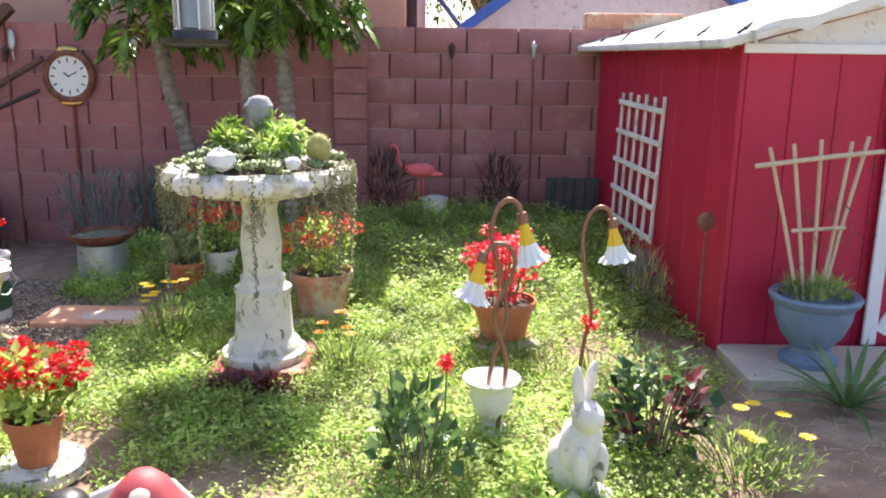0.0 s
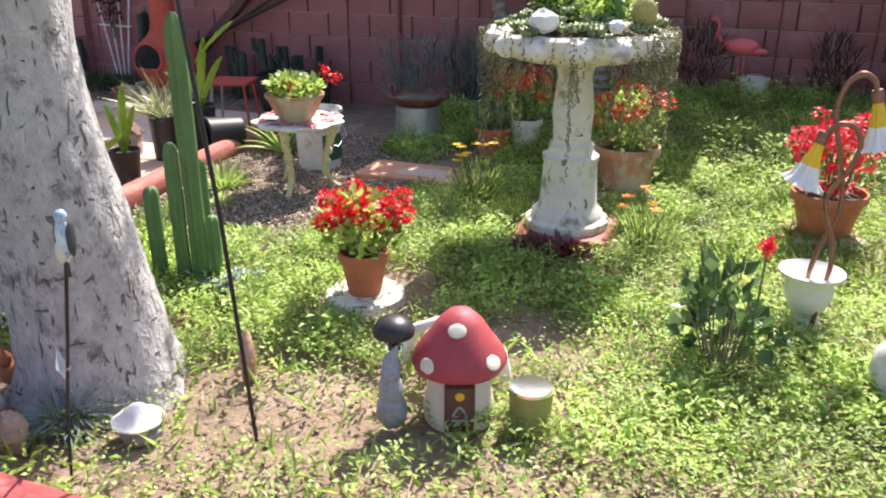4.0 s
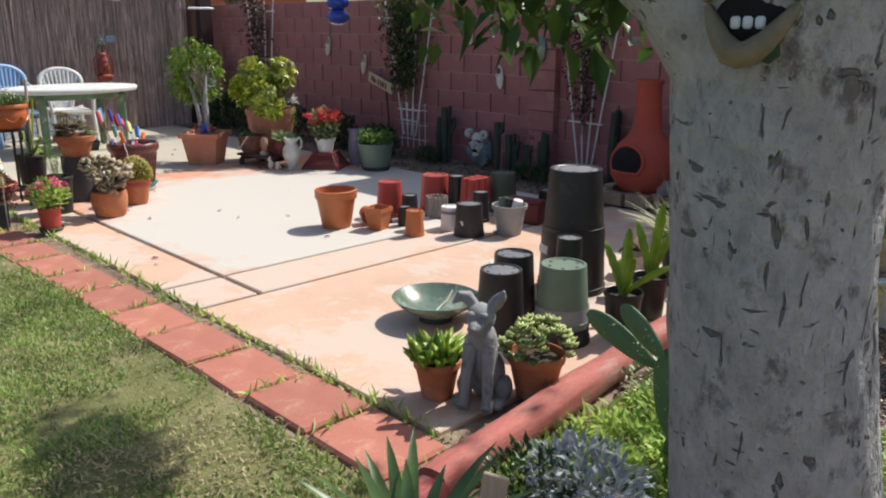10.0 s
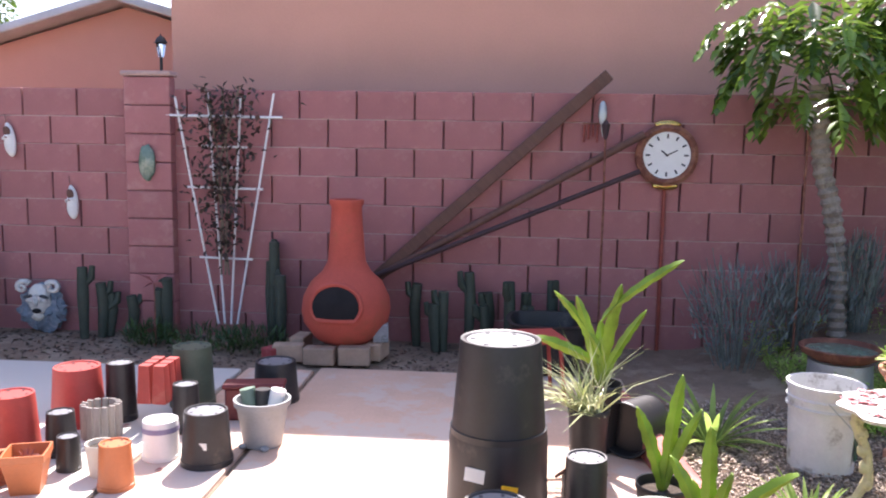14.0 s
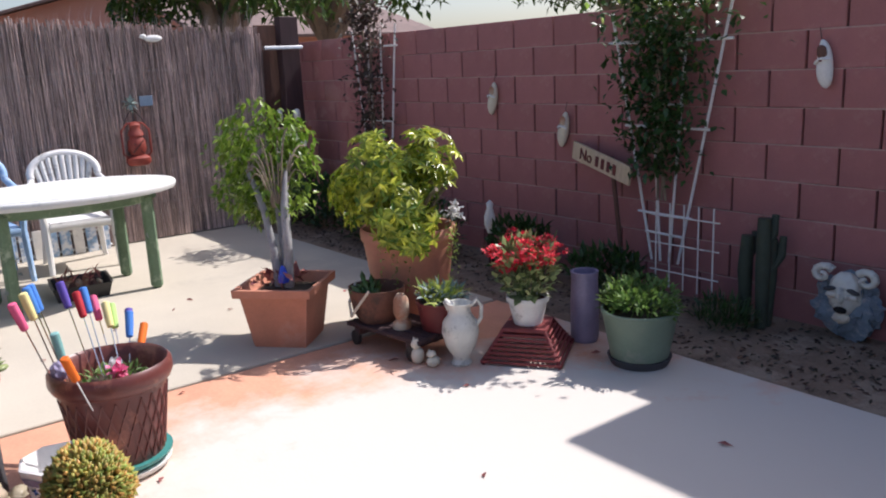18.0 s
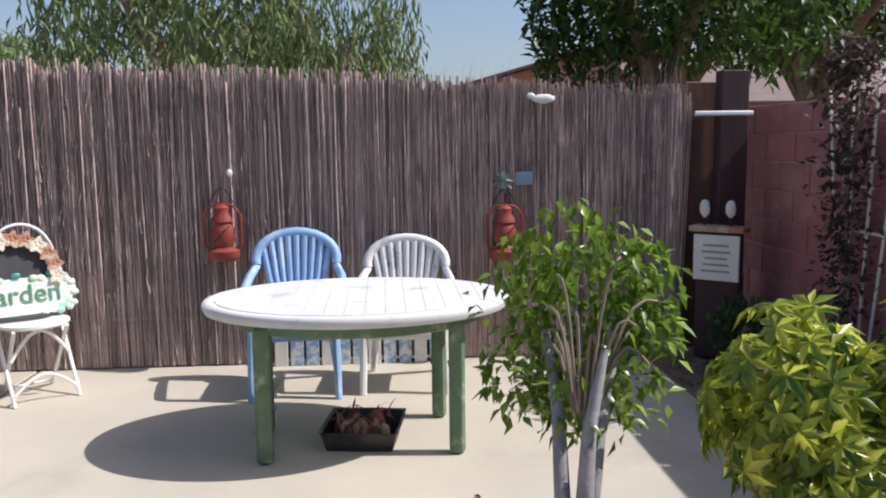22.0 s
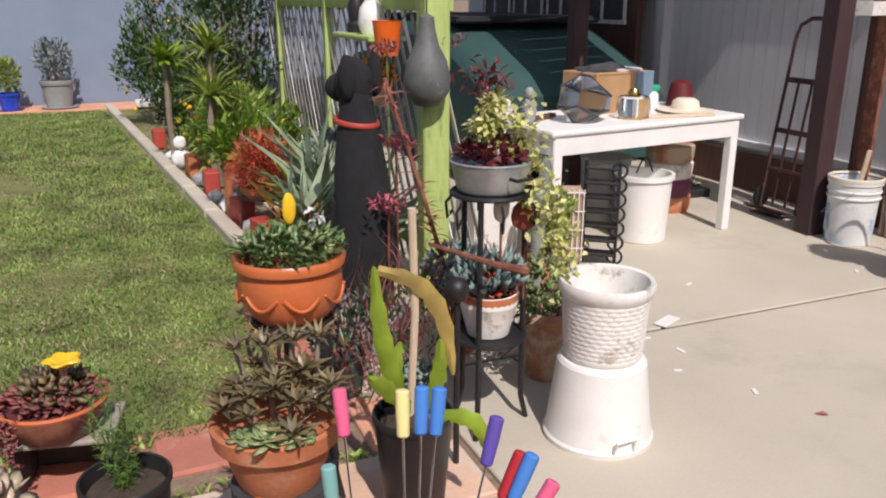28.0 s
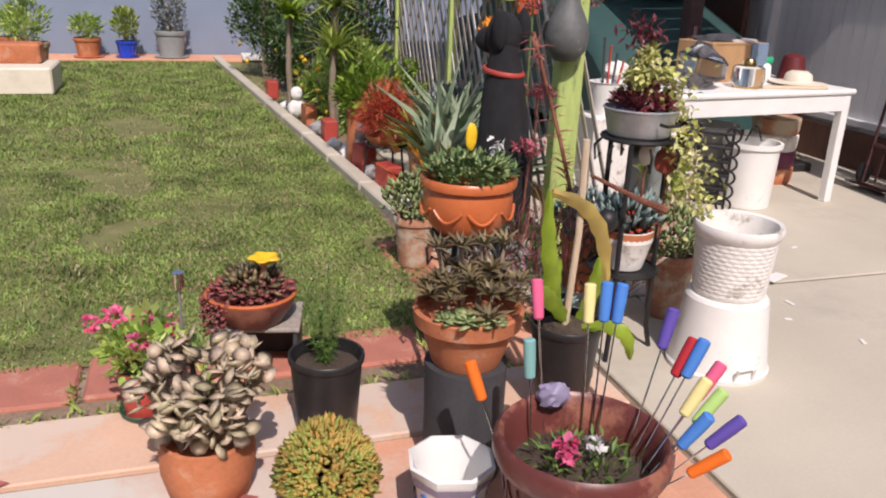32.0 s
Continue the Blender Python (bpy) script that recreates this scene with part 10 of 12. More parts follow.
for k, (col, x0, y0, x1, y1, z1) in enumerate(SKEWERS):
    sk = thing("skewer", -8.62, 3.5, 0.0, 0, f"metal skewer with a {col} foam handle stuck in the pot", "skewer", "coloured skewers")
    a, b = Vector((x0, y0, 0.33)), Vector((x1, y1, z1))
    d = (b - a).normalized()
    part("rod", tube([a, b - d * 0.1], 0.0028, 6), CHROME, sk)
    part("handle", tube([b - d * 0.11, b - d * 0.105, b - d * 0.05, b - d * 0.004, b], [0.010, 0.0145, 0.0165, 0.0165, 0.012], 12), FOAM[col], sk)

oc = thing("cachepot", -8.37, 3.228, 0, 10, "white octagonal cachepot painted with blue flowers", "pot", w=1, h=0.9)
part("pot", lathe([(0.085, 0.0), (0.09, 0.01), (0.108, 0.19), (0.122, 0.225), (0.128, 0.255), (0.118, 0.26), (0.10, 0.2), (0.08, 0.03), (0.0, 0.03)], 8, wobble=0.02), WHITE_PLASTIC, oc)
part("rim_band", lathe([(0.1115, 0.19), (0.125, 0.226)], 8, caps=False), LAVENDER, oc, "blue rim band")
P, W, M = [], [], []
for k in range(8):
    a = math.radians(22.5 + 45 * k)
    for z in (0.06, 0.12, 0.165):
        r = (0.088 + 0.02 * z / 0.19) * math.cos(math.radians(22.5)) + 0.003
        c = np.array([r * math.cos(a), r * math.sin(a), z])
        side = np.array([-math.sin(a), math.cos(a), 0])
        c = c + side * (0.016 if z == 0.12 else -0.012)
        for j in range(5):
            b = j * 1.257
            P.append(c)
            W.append(side * math.cos(b) + np.array([0, 0, math.sin(b)]))
part("painted_flowers", leaves("painted_flowers", P, W, 0.014, 0.009, BLUE_TRIM, twist=np.zeros(len(P))), None, oc, "painted blue flowers")
P = np.array(P) + rng.normal(0, 0.008, (len(P), 3)) * [0.2, 0.2, 2]
part("painted_leaves", leaves("painted_leaves", P, W, 0.02, 0.007, DARK_GREEN, twist=np.zeros(len(P))), None, oc, "painted leaves")

rp = thing("flower_pot", -8.017, 3.246, 0, 0, "terracotta pot of orange-tipped succulents with a raised rim", "potted plant", w=1, h=1.15)
pot(rp, 0.118, 0.2, TERRA, 0.68, 0.3, 0.07)
part("rim_band", lathe([(0.119, 0.14), (0.124, 0.15), (0.124, 0.162), (0.119, 0.17)], 30, caps=False), RED_PLASTIC, rp)
n = 1700
d = dome_ways(n, 0.05)
part("foliage", leaves("foliage", d * [0.11, 0.11, 0.13] * rng.uniform(0.9, 1.1, (n, 1)) + [0, 0, 0.19], d + rng.normal(0, 0.4, d.shape), 0.036, 0.013, L_TIPS, "thick"), None, rp, "dense orange-tipped green dome")
jp = thing("flower_pot", -7.722, 2.895, 0, 0, "round terracotta pot of pale jade plant", "potted plant")
part("pot", lathe([(0.1, 0.0), (0.115, 0.01), (0.138, 0.1), (0.14, 0.16), (0.132, 0.2), (0.122, 0.205), (0.118, 0.18), (0.0, 0.17)], 36), TERRA, jp)
for k in range(9):
    a = k * 0.7
    part("stem", tube([(0.02 * math.cos(a), 0.02 * math.sin(a), 0.16), (0.1 * math.cos(a), 0.1 * math.sin(a), 0.27), (0.15 * math.cos(a), 0.15 * math.sin(a), 0.36)], 0.009, 7), TWIG, jp)
p = puff(330, 0.2, 0.19, 0.13, 0.35, 0.35, 16)
part("foliage", leaves("foliage", p, (p - [0, 0, 0.25]) * [1, 1, 0.45] + rng.normal(0, 0.13, p.shape), rng.uniform(0.048, 0.066, 330), 0.054, L_JADE, "round", rng.uniform(-0.9, 0.9, 330)), None, jp, "fat grey-pink jade leaves")
lf = solid("fallen_leaf", leaves("fallen_leaf", [(0, 0, 0.02)], [(0.8, 0.3, 0.03)], 0.17, 0.09, L_MAROON), None, "large dry brown leaf fallen on the patio", "leaf", at=pose(-7.86, 2.98, 0.0))
bp = thing("flower_pot", -8.12, 2.64, 0, 0, "black nursery pot with a feathery fern", "potted plant")
pot(bp, 0.128, 0.3, BLACK_PLASTIC, 0.78, 0.09, 0.06)
q, w = [], []
for k in range(9):
    a, lean = rng.uniform(0, 6.28), rng.uniform(0.02, 0.09)
    for z in np.arange(0.26, rng.uniform(0.45, 0.66), 0.008):
        for j in range(3):
            q.append((lean * math.cos(a) * (z - 0.2) * 4, lean * math.sin(a) * (z - 0.2) * 4, z))
            w.append(rng.normal(0, 1, 3) * [1, 1, 0.4] + [0, 0, 0.5])
part("fern", leaves("fern", q, w, 0.035, 0.0035, L_FERN, "blade"), None, bp, "upright feathery fern plumes")
for k in range(5):
    part("scratch", box(0.006, 0.002, 0.06, 0.1 * math.cos(1.3 + 0.2 * k), 0.105 * math.sin(1.3 + 0.2 * k), 0.1 + 0.02 * (k % 2), 0.0005), GREY_PLASTIC, bp)
pk = geranium(-7.526, 2.374, 0.0, 0.08, 0.18, "red and green patterned pot of pink geraniums", 0.16, 0.4, L_PINK, 7, RED_PLASTIC, head=0.028, petals=40, leafn=260, saucer=DARK_GREEN, base=0.85, rim=0.1, lip=0.02)
part("band", lathe([(0.0735, 0.1), (0.0755, 0.15)], 28, caps=False), TURQ, pk, "green and white striped band")
fd = thing("solar_light", -7.66, 2.12, 0, 0, "small steel solar light among the flowers", "lamp")
part("stake", tube([(0, 0, 0), (0, 0, 0.36)], 0.005, 6), GALV, fd)
part("cap", lathe([(0.02, 0.36), (0.02, 0.42), (0.022, 0.425), (0.0, 0.425)], 16), CHROME, fd)
cr = thing("low_table", -7.95, 2.08, 0, -12, "grey weathered low stand at the lawn edge", "plant stand", w=0.87, h=1)
part("top", box(0.38, 0.3, 0.02, 0, 0, 0.19, 0.004), WOOD_GREY, cr)
for sx in (-1, 1):
    part("side", box(0.02, 0.28, 0.19, 0.17 * sx, 0, 0, 0.004), SLATE, cr)
part("back", box(0.34, 0.02, 0.17, 0, -0.12, 0, 0.004), SLATE, cr)
bw = thing("flower_bowl", -7.92, 2.12, 0.21, 0, "brown glazed bowl of reddish succulents", "potted plant", w=1.1, h=1.0)
part("bowl", lathe([(0.1, 0), (0.11, 0.01), (0.148, 0.08), (0.156, 0.115), (0.148, 0.122), (0.135, 0.1), (0.0, 0.1)], 36), MAROON_GLAZE, bw)
part("rim", lathe([(0.154, 0.108), (0.158, 0.117), (0.15, 0.124), (0.142, 0.116)], 36, caps=False), TERRA_GLOSS, bw, "orange rim")
grow("foliage", 150, 0.13, 0.12, 0.035, 0.125, 0.04, 0.5, L_MAROON, bw, "thick", lift=0.4)
grow("foliage", 130, 0.09, 0.09, 0.04, 0.15, 0.05, 0.5, L_SUCC_DARK, bw, "thick", lift=0.6)
q, w = [], []
for k in range(26):
    a = rng.uniform(-1.0, 0.9)
    for z in np.arange(0.12, 0.12 - rng.uniform(0.05, 0.2), -0.015):
        q.append((0.155 * math.cos(a) + rng.normal(0, 0.008), 0.155 * math.sin(a) + rng.normal(0, 0.008), z))
        w.append(rng.normal(0, 1, 3))
part("trailing_growth", leaves("trailing_growth", q, w, 0.025, 0.012, L_MAROON, "thick"), None, bw)
fl = thing("glass_flower", -7.97, 2.16, 0.3, 0, "yellow glass flower on a stem in the bowl", "ornament")
part("stem", tube([(0, 0, 0), (0.01, 0, 0.08), (0.0, 0, 0.15)], 0.012, 7), TERRA_OLD, fl)
part("bloom", lathe([(0.0, 0.15), (0.03, 0.155), (0.055, 0.175), (0.05, 0.18), (0.02, 0.165), (0.0, 0.165)], 24, ripple=0.18, lobes=5), YELLOW, fl)

lp = thing("flower_pot", -8.50, 2.95, 0.385, 0, "wide terracotta pot of bronze and pale green rosettes", "potted plant", w=0.9, h=0.75)
part("pot", lathe([(0.115, 0), (0.12, 0.01), (0.162, 0.17), (0.182, 0.175), (0.188, 0.235), (0.178, 0.245), (0.165, 0.235), (0.15, 0.2), (0.0, 0.2)], 40), TERRA, lp)
ros = []
for k in range(26):
    a, q_ = rng.uniform(0, 6.28), 0.17 * math.sqrt(rng.rand())
    rosette(ros, q_ * math.cos(a), q_ * math.sin(a) - 0.02, 0.24 + rng.uniform(0, 0.13), rng.uniform(0.06, 0.1), 20, lift=0.25)
p, w, s = pack(ros)
part("bronze_foliage", leaves("bronze_foliage", p, w, s, s * 0.25, L_SUCC_DARK, "blade"), None, lp, "spiky bronze rosettes")
ros = []
for dx, dy, r in ((0.05, 0.13, 0.085), (-0.02, 0.15, 0.06), (0.1, 0.1, 0.06), (0.03, 0.09, 0.05)):
    rosette(ros, dx, dy, 0.235, r, 26, lift=0.15)
p, w, s = pack(ros)
part("pale_foliage", leaves("pale_foliage", p, w, s, s * 0.6, L_SUCC, "round"), None, lp, "pale green rosettes")
for k in range(4):
    part("tall_stem", tube([(-0.1 + 0.05 * k, -0.05, 0.2), (-0.14 + 0.07 * k, -0.08, 0.36), (-0.15 + 0.08 * k, -0.08, 0.46)], 0.008, 6), TWIG, lp)
ros = []
for k in range(4):
    rosette(ros, -0.15 + 0.08 * k, -0.08, 0.46, 0.1, 20, lift=0.2)
p, w, s = pack(ros)
part("tall_foliage", leaves("tall_foliage", p, w, s, s * 0.16, L_SUCC_DARK, "blade"), None, lp)
stand = thing("log_stand", -8.50, 2.95, 0, 0, "charred black log used as a plant stand", "plant stand", w=0.85, h=1.6)
part("log", lathe([(0.15, 0), (0.155, 0.01), (0.15, 0.12), (0.153, 0.24), (0.0, 0.24)], 24, wobble=0.05), SLATE, stand)
tb = thing("epiphyte_pot", -8.958, 2.72, 0, 0, "tall black pot of broad scarred cactus leaves on a bamboo stake", "potted plant", w=1.05, h=1)
pot(tb, 0.122, 0.37, BLACK_PLASTIC, 0.72, 0.08, 0.05)
part("stake", tube([(0.02, 0.02, 0.3), (0.0, 0.02, 0.7), (0.01, 0.03, 1.02)], 0.012, 8), WOOD_PALE, tb, "bamboo stake")
def strap(parent, pts, width, m, name="leaf"):
    bm = bmesh.new()
    prev = None
    pts = [Vector(q) for q in pts]
    n = len(pts)
    for j, c in enumerate(pts):
        d = (pts[min(j + 1, n - 1)] - pts[max(j - 1, 0)]).normalized()
        s = d.cross(Vector((0.35, 0.9, 0.2))).normalized()
        u = j / (n - 1)
        w = width * 0.38 * (0.45 + 2.1 * u - 2.45 * u ** 2.4) + 0.004
        w *= 1 + 0.12 * (-1) ** j
        f = d.cross(s) * 0.008
        row = [bm.verts.new(c - s * w), bm.verts.new(c + f), bm.verts.new(c + s * w), bm.verts.new(c - f)]
        if prev:
            for i in range(4):
                bm.faces.new((prev[i], prev[(i + 1) % 4], row[(i + 1) % 4], row[i]))
        prev = row
    bm.faces.new(prev)
    return part(name, bm, m, parent)
def curve_pts(a, b, sag, n=11):
    return arc(a, b, sag, n)
strap(tb, curve_pts((0.02, 0, 0.34), (0.12, 0.03, 0.86), (0.02, 0, 0.0)), 0.055, L_EPI)
strap(tb, curve_pts((0.11, 0.03, 0.85), (-0.10, 0.06, 0.5), (-0.05, 0, 0.07)), 0.055, L_EPI_OLD)
strap(tb, curve_pts((0.0, 0.02, 0.36), (0.15, 0.06, 0.54), (0.02, 0, 0.03)), 0.06, L_EPI)
strap(tb, curve_pts((-0.02, 0.02, 0.34), (-0.06, 0.06, 0.62), (-0.02, 0, 0)), 0.05, L_EPI)
strap(tb, curve_pts((-0.03, 0.05, 0.36), (-0.17, 0.14, 0.27), (-0.03, 0.03, 0.06)), 0.055, L_EPI)
strap(tb, curve_pts((0.0, -0.02, 0.34), (0.02, -0.05, 0.58), (0.03, 0, 0)), 0.05, L_EPI)
part("moss", ball(0.09, 0.09, 0.05, 0, 0, 0.33, 0.3, 3, 3), POT_SOIL, tb)
wl = thing("white_tub", -9.785, 2.51, 0, 0, "big white plastic tub standing upside down", "tub", w=1, h=0.95)
part("tub", lathe([(0.205, 0), (0.208, 0.02), (0.2, 0.03), (0.165, 0.325), (0.155, 0.34), (0.0, 0.34)], 44), WHITE_PLASTIC, wl)
part("grip", tube([(0.06, 0.2, 0.03), (0.06, 0.215, 0.08), (-0.02, 0.215, 0.085), (-0.02, 0.205, 0.03)], 0.006, 6), WHITE_PLASTIC, wl)
wu = thing("white_planter", -9.785, 2.51, 0.323, 0, "white basket-weave ceramic planter standing on the tub", "pot")
part("pot", lathe([(0.135, 0), (0.142, 0.01), (0.158, 0.24), (0.172, 0.26), (0.177, 0.285), (0.17, 0.3), (0.155, 0.295), (0.145, 0.25), (0.125, 0.03), (0.0, 0.03)], 48), WHITE_DIRTY, wu)
weave = bmesh.new()
for row in range(13):
    for k in range(24):
        a = 2 * math.pi * (k + 0.5 * (row % 2)) / 24
        r = 0.143 + 0.016 * row / 13
        ball(0.0205, 0.0018, 0.008, 0, 0, 0, 0, 0, 1, weave, pose(r * math.cos(a), r * math.sin(a), 0.02 + 0.0177 * row, 0, 0, math.degrees(a) + 90))
part("weave", weave, WHITE_DIRTY, wu, "raised basket weave")
solid("pot_shard", box(0.16, 0.07, 0.008, 0, 0, 0, 0.003), WHITE_PLASTIC, "broken white plastic shard on the concrete", "shard", at=pose(-10.72, 1.72, 0.004, 0, 0, 25))
for x, y in ((-10.56, 2.03), (-10.58, 2.49), (-10.41, 2.2), (-9.5, 3.61), (-9.56, 3.68), (-10.5, 1.85), (-12.3, 1.5), (-11.2, 1.3)):
    solid("paint_chip", box(rng.uniform(0.03, 0.06), 0.02, 0.003, 0, 0, 0, 0.001), WHITE_PLASTIC, "small white chip lying on the concrete", "debris", "chips on the concrete", at=pose(x, y, 0.002, 0, 0, rng.uniform(0, 180)))
for k in range(26):
    solid("dry_leaf", leaves("dry_leaf", [(0, 0, 0.006)], [(1, 0.2, 0.05)], rng.uniform(0.03, 0.07), 0.022, L_MAROON), None, "small dry leaf on the paving", "leaf", "dry leaves on the paving", at=pose(rng.uniform(-11, -5.3), rng.uniform(2.4, 5.8), 0.0, 0, 0, rng.uniform(0, 360)))


def iron_stand(x, y, levels, r, label, rz=0):
    t = thing("plant_stand", x, y, 0, rz, label, "plant stand")
    top = levels[-1]
    for k in range(3):
        a = math.radians(30 + 120 * k)
        c, s = math.cos(a), math.sin(a)
        part("leg", tube([(r * 1.15 * c, r * 1.15 * s, 0), (r * 0.98 * c, r * 0.98 * s, 0.1), (r * 0.95 * c, r * 0.95 * s, top)], 0.011, 7), IRON, t)
    for z in levels:
        part("ring", tube([(r * math.cos(a), r * math.sin(a), z) for a in np.linspace(0, 2 * math.pi, 25)], 0.009, 6), IRON, t)
        part("shelf", lathe([(r * 0.97, z - 0.006), (r * 0.97, z + 0.002), (0.0, z + 0.002)], 24), IRON, t)
    for k in range(6):
        a = math.radians(60 * k)
        part("scroll", tube([(r * math.cos(a) * 1.02, r * math.sin(a) * 1.02, top - 0.02), (r * math.cos(a) * 1.2, r * math.sin(a) * 1.2, top - 0.05), (r * math.cos(a) * 1.15, r * math.sin(a) * 1.15, top - 0.11), (r * math.cos(a) * 1.02, r * math.sin(a) * 1.02, top - 0.08)], 0.006, 6), IRON, t)
    return t


iron_stand(-8.65, 2.48, [0.14, 0.635], 0.12, "black wrought-iron stand with scrolls")
tp = thing("flower_pot", -8.65, 2.48, 0.64, 0, "big orange terracotta pot with swags and mixed succulents", "potted plant", w=0.82, h=0.72)
part("pot", lathe([(0.125, 0), (0.135, 0.01), (0.17, 0.06), (0.195, 0.13), (0.192, 0.2), (0.182, 0.235), (0.205, 0.245), (0.21, 0.275), (0.2, 0.29), (0.185, 0.28), (0.175, 0.24), (0.0, 0.24)], 44), TERRA_GLOSS, tp)
for k in range(8):
    a = 2 * math.pi * k / 8
    part("swag", tube([(0.198 * math.cos(a + u), 0.198 * math.sin(a + u), 0.15 - 0.05 * math.sin((u + 0.33) / 0.66 * math.pi)) for u in np.linspace(-0.33, 0.33, 9)], 0.007, 6), TERRA_GLOSS, tp)
grow("foliage", 700, 0.2, 0.19, 0.07, 0.31, 0.05, 0.35, L_ROSE, tp, "leaf", lift=0.4)
grow("foliage", 110, 0.17, 0.16, 0.06, 0.32, 0.055, 0.35, L_SUCC, tp, "thick", lift=0.6)
part("yellow_lure", ball(0.025, 0.012, 0.07, -0.02, -0.05, 0.46, 0.1), YELLOW, tp, "yellow and orange plant stake")
p = rng.normal(0, 0.02, (14, 3)) + [-0.1, 0.05, 0.44]
part("white_bloom", leaves("white_bloom", p, rng.normal(0, 1, p.shape), 0.04, 0.025, L_WHITE), None, tp)
iron_stand(-9.43, 2.27, [0.37, 0.92], 0.14, "tall black two-tier wrought-iron stand", 20)
bs = thing("basin", -9.43, 2.27, 0.926, 15, "galvanised oval basin of cream-edged and plum plants", "planter", w=0.87, h=0.95)
part("basin", lathe([(0.13, 0), (0.14, 0.01), (0.165, 0.105), (0.172, 0.115), (0.165, 0.12), (0.155, 0.1), (0.0, 0.08)], 38), GALV, bs)
part("handle", tube([(0.05, 0.168, 0.075), (0.04, 0.2, 0.07), (-0.04, 0.2, 0.07), (-0.05, 0.168, 0.075)], 0.007, 7), IRON, bs)
grow("plum_foliage", 320, 0.14, 0.13, 0.05, 0.14, 0.05, 0.6, L_PLUM, bs, lift=0.4)
p = np.concatenate([puff(480, 0.14, 0.12, 0.15, 0.26, 0.2, 10), np.array([[-0.08 - 0.14 * u, 0.06 + 0.18 * u, 0.28 - 0.6 * u] for u in np.linspace(0, 1, 420)]) + rng.normal(0, 0.045, (420, 3))])
part("cream_foliage", leaves("cream_foliage", p, rng.normal(0, 1, p.shape), 0.04, 0.026, L_CREAM_JADE), None, bs, "cascading cream-edged jade")
p = rng.normal(0, 0.04, (90, 3)) * [1, 1, 0.7] + [-0.02, -0.06, 0.4]
part("plum_crown", leaves("plum_crown", p, rng.normal(0, 1, p.shape) + [0, 0, 0.5], 0.05, 0.02, L_PLUM), None, bs)
t = thing("flower_pot", -9.43, 2.27, 0.376, 0, "white pot with a terracotta band of blue chalk succulents", "potted plant")
pot(t, 0.11, 0.17, WHITE_DIRTY, 0.72, 0.3, 0.02)
part("band", lathe([(0.105, 0.115), (0.112, 0.15), (0.112, 0.168)], 30, caps=False), TERRA, t, "painted terracotta band")
grow("blue_foliage", 170, 0.11, 0.1, 0.07, 0.21, 0.08, 0.16, L_SUCC_BLUE, t, "thick", lift=1.0)
grow("pink_rosettes", 60, 0.11, 0.1, 0.03, 0.18, 0.04, 0.6, L_CORAL, t, "thick")
t = thing("flower_pot", -9.2, 2.12, 0.0, 0, "small clay pot of grey succulents behind the iron stand", "potted plant")
pot(t, 0.09, 0.12, TERRA_OLD)
grow("foliage", 120, 0.08, 0.08, 0.05, 0.15, 0.05, 0.4, L_SUCC_BLUE, t, "thick")
can = thing("iron_watering_bird", -9.2, 2.5, 0, 0, "black iron ball ornament on a rod", "ornament")
part("rod", tube([(0, 0, 0), (0, 0, 0.62)], 0.011, 7), IRON, can)
part("ball", ball(0.042, 0.042, 0.045, 0, 0, 0.655, 0), IRON, can)
part("spear", tube([(0.14, 0.1, 0.86), (-0.15, -0.02, 0.72), (-0.3, -0.08, 0.66)], [0.006, 0.012, 0.018], 7), RUST, can)
hr = thing("heart_stake", -9.5, 2.2, 0, 0, "rusty metal heart and shell on garden stakes", "ornament")
part("heart", ball(0.06, 0.012, 0.06, -0.06, 0.1, 0.83, 0.1), RUST_RED, hr)
part("shell", ball(0.03, 0.02, 0.05, 0.04, 0.1, 0.86, 0.2), CREAM, hr)
part("stake", tube([(-0.06, 0.1, 0.5), (-0.06, 0.1, 0.8)], 0.005, 6), RUST, hr)
part("stake", tube([(0.04, 0.1, 0.5), (0.04, 0.1, 0.82)], 0.005, 6), RUST, hr)
for x, y, r, h, m, lab in ((-9.85, 2.0, 0.12, 0.32, TERRA_OLD, "terracotta pot of yellow-green jade"), (-8.98, 1.82, 0.11, 0.22, SLATE, "dark pot of grey succulents"), (-8.86, 1.1, 0.12, 0.28, TERRA_OLD, "clay pot of shrubby succulents"), (-9.6, 1.6, 0.12, 0.3, TERRA, "terracotta pot of dry succulents"), (-9.3, 0.95, 0.11, 0.25, GREY_PLASTIC, "grey pot of pointed succulents")):
    t = thing("flower_pot", x, y, 0, 0, lab, "potted plant", "pots beside the lawn")
    pot(t, r, h, m)
    grow("foliage", 300, r * 1.4, r * 1.3, 0.12, h + 0.08, 0.055, 0.3, [L_YUCCA, L_SUCC_BLUE, L_SUCC_DARK, L_SUCC, L_SAGE][int(abs(x * 10)) % 5], t, "thick", lift=0.7)
for x, y in ((-9.3, 1.9), (-9.0, 2.05), (-9.65, 1.9)):
    t = thing("tangled_stems", x, y, 0, 0, "tangle of dry stems between the pots", "plant")
    grow("dry_growth", 160, 0.16, 0.16, 0.25, 0.3, 0.2, 0.03, L_MAROON, t, "blade", lift=0.8)
    grow("green_growth", 120, 0.18, 0.16, 0.25, 0.3, 0.06, 0.3, L_DARK, t, "leaf")
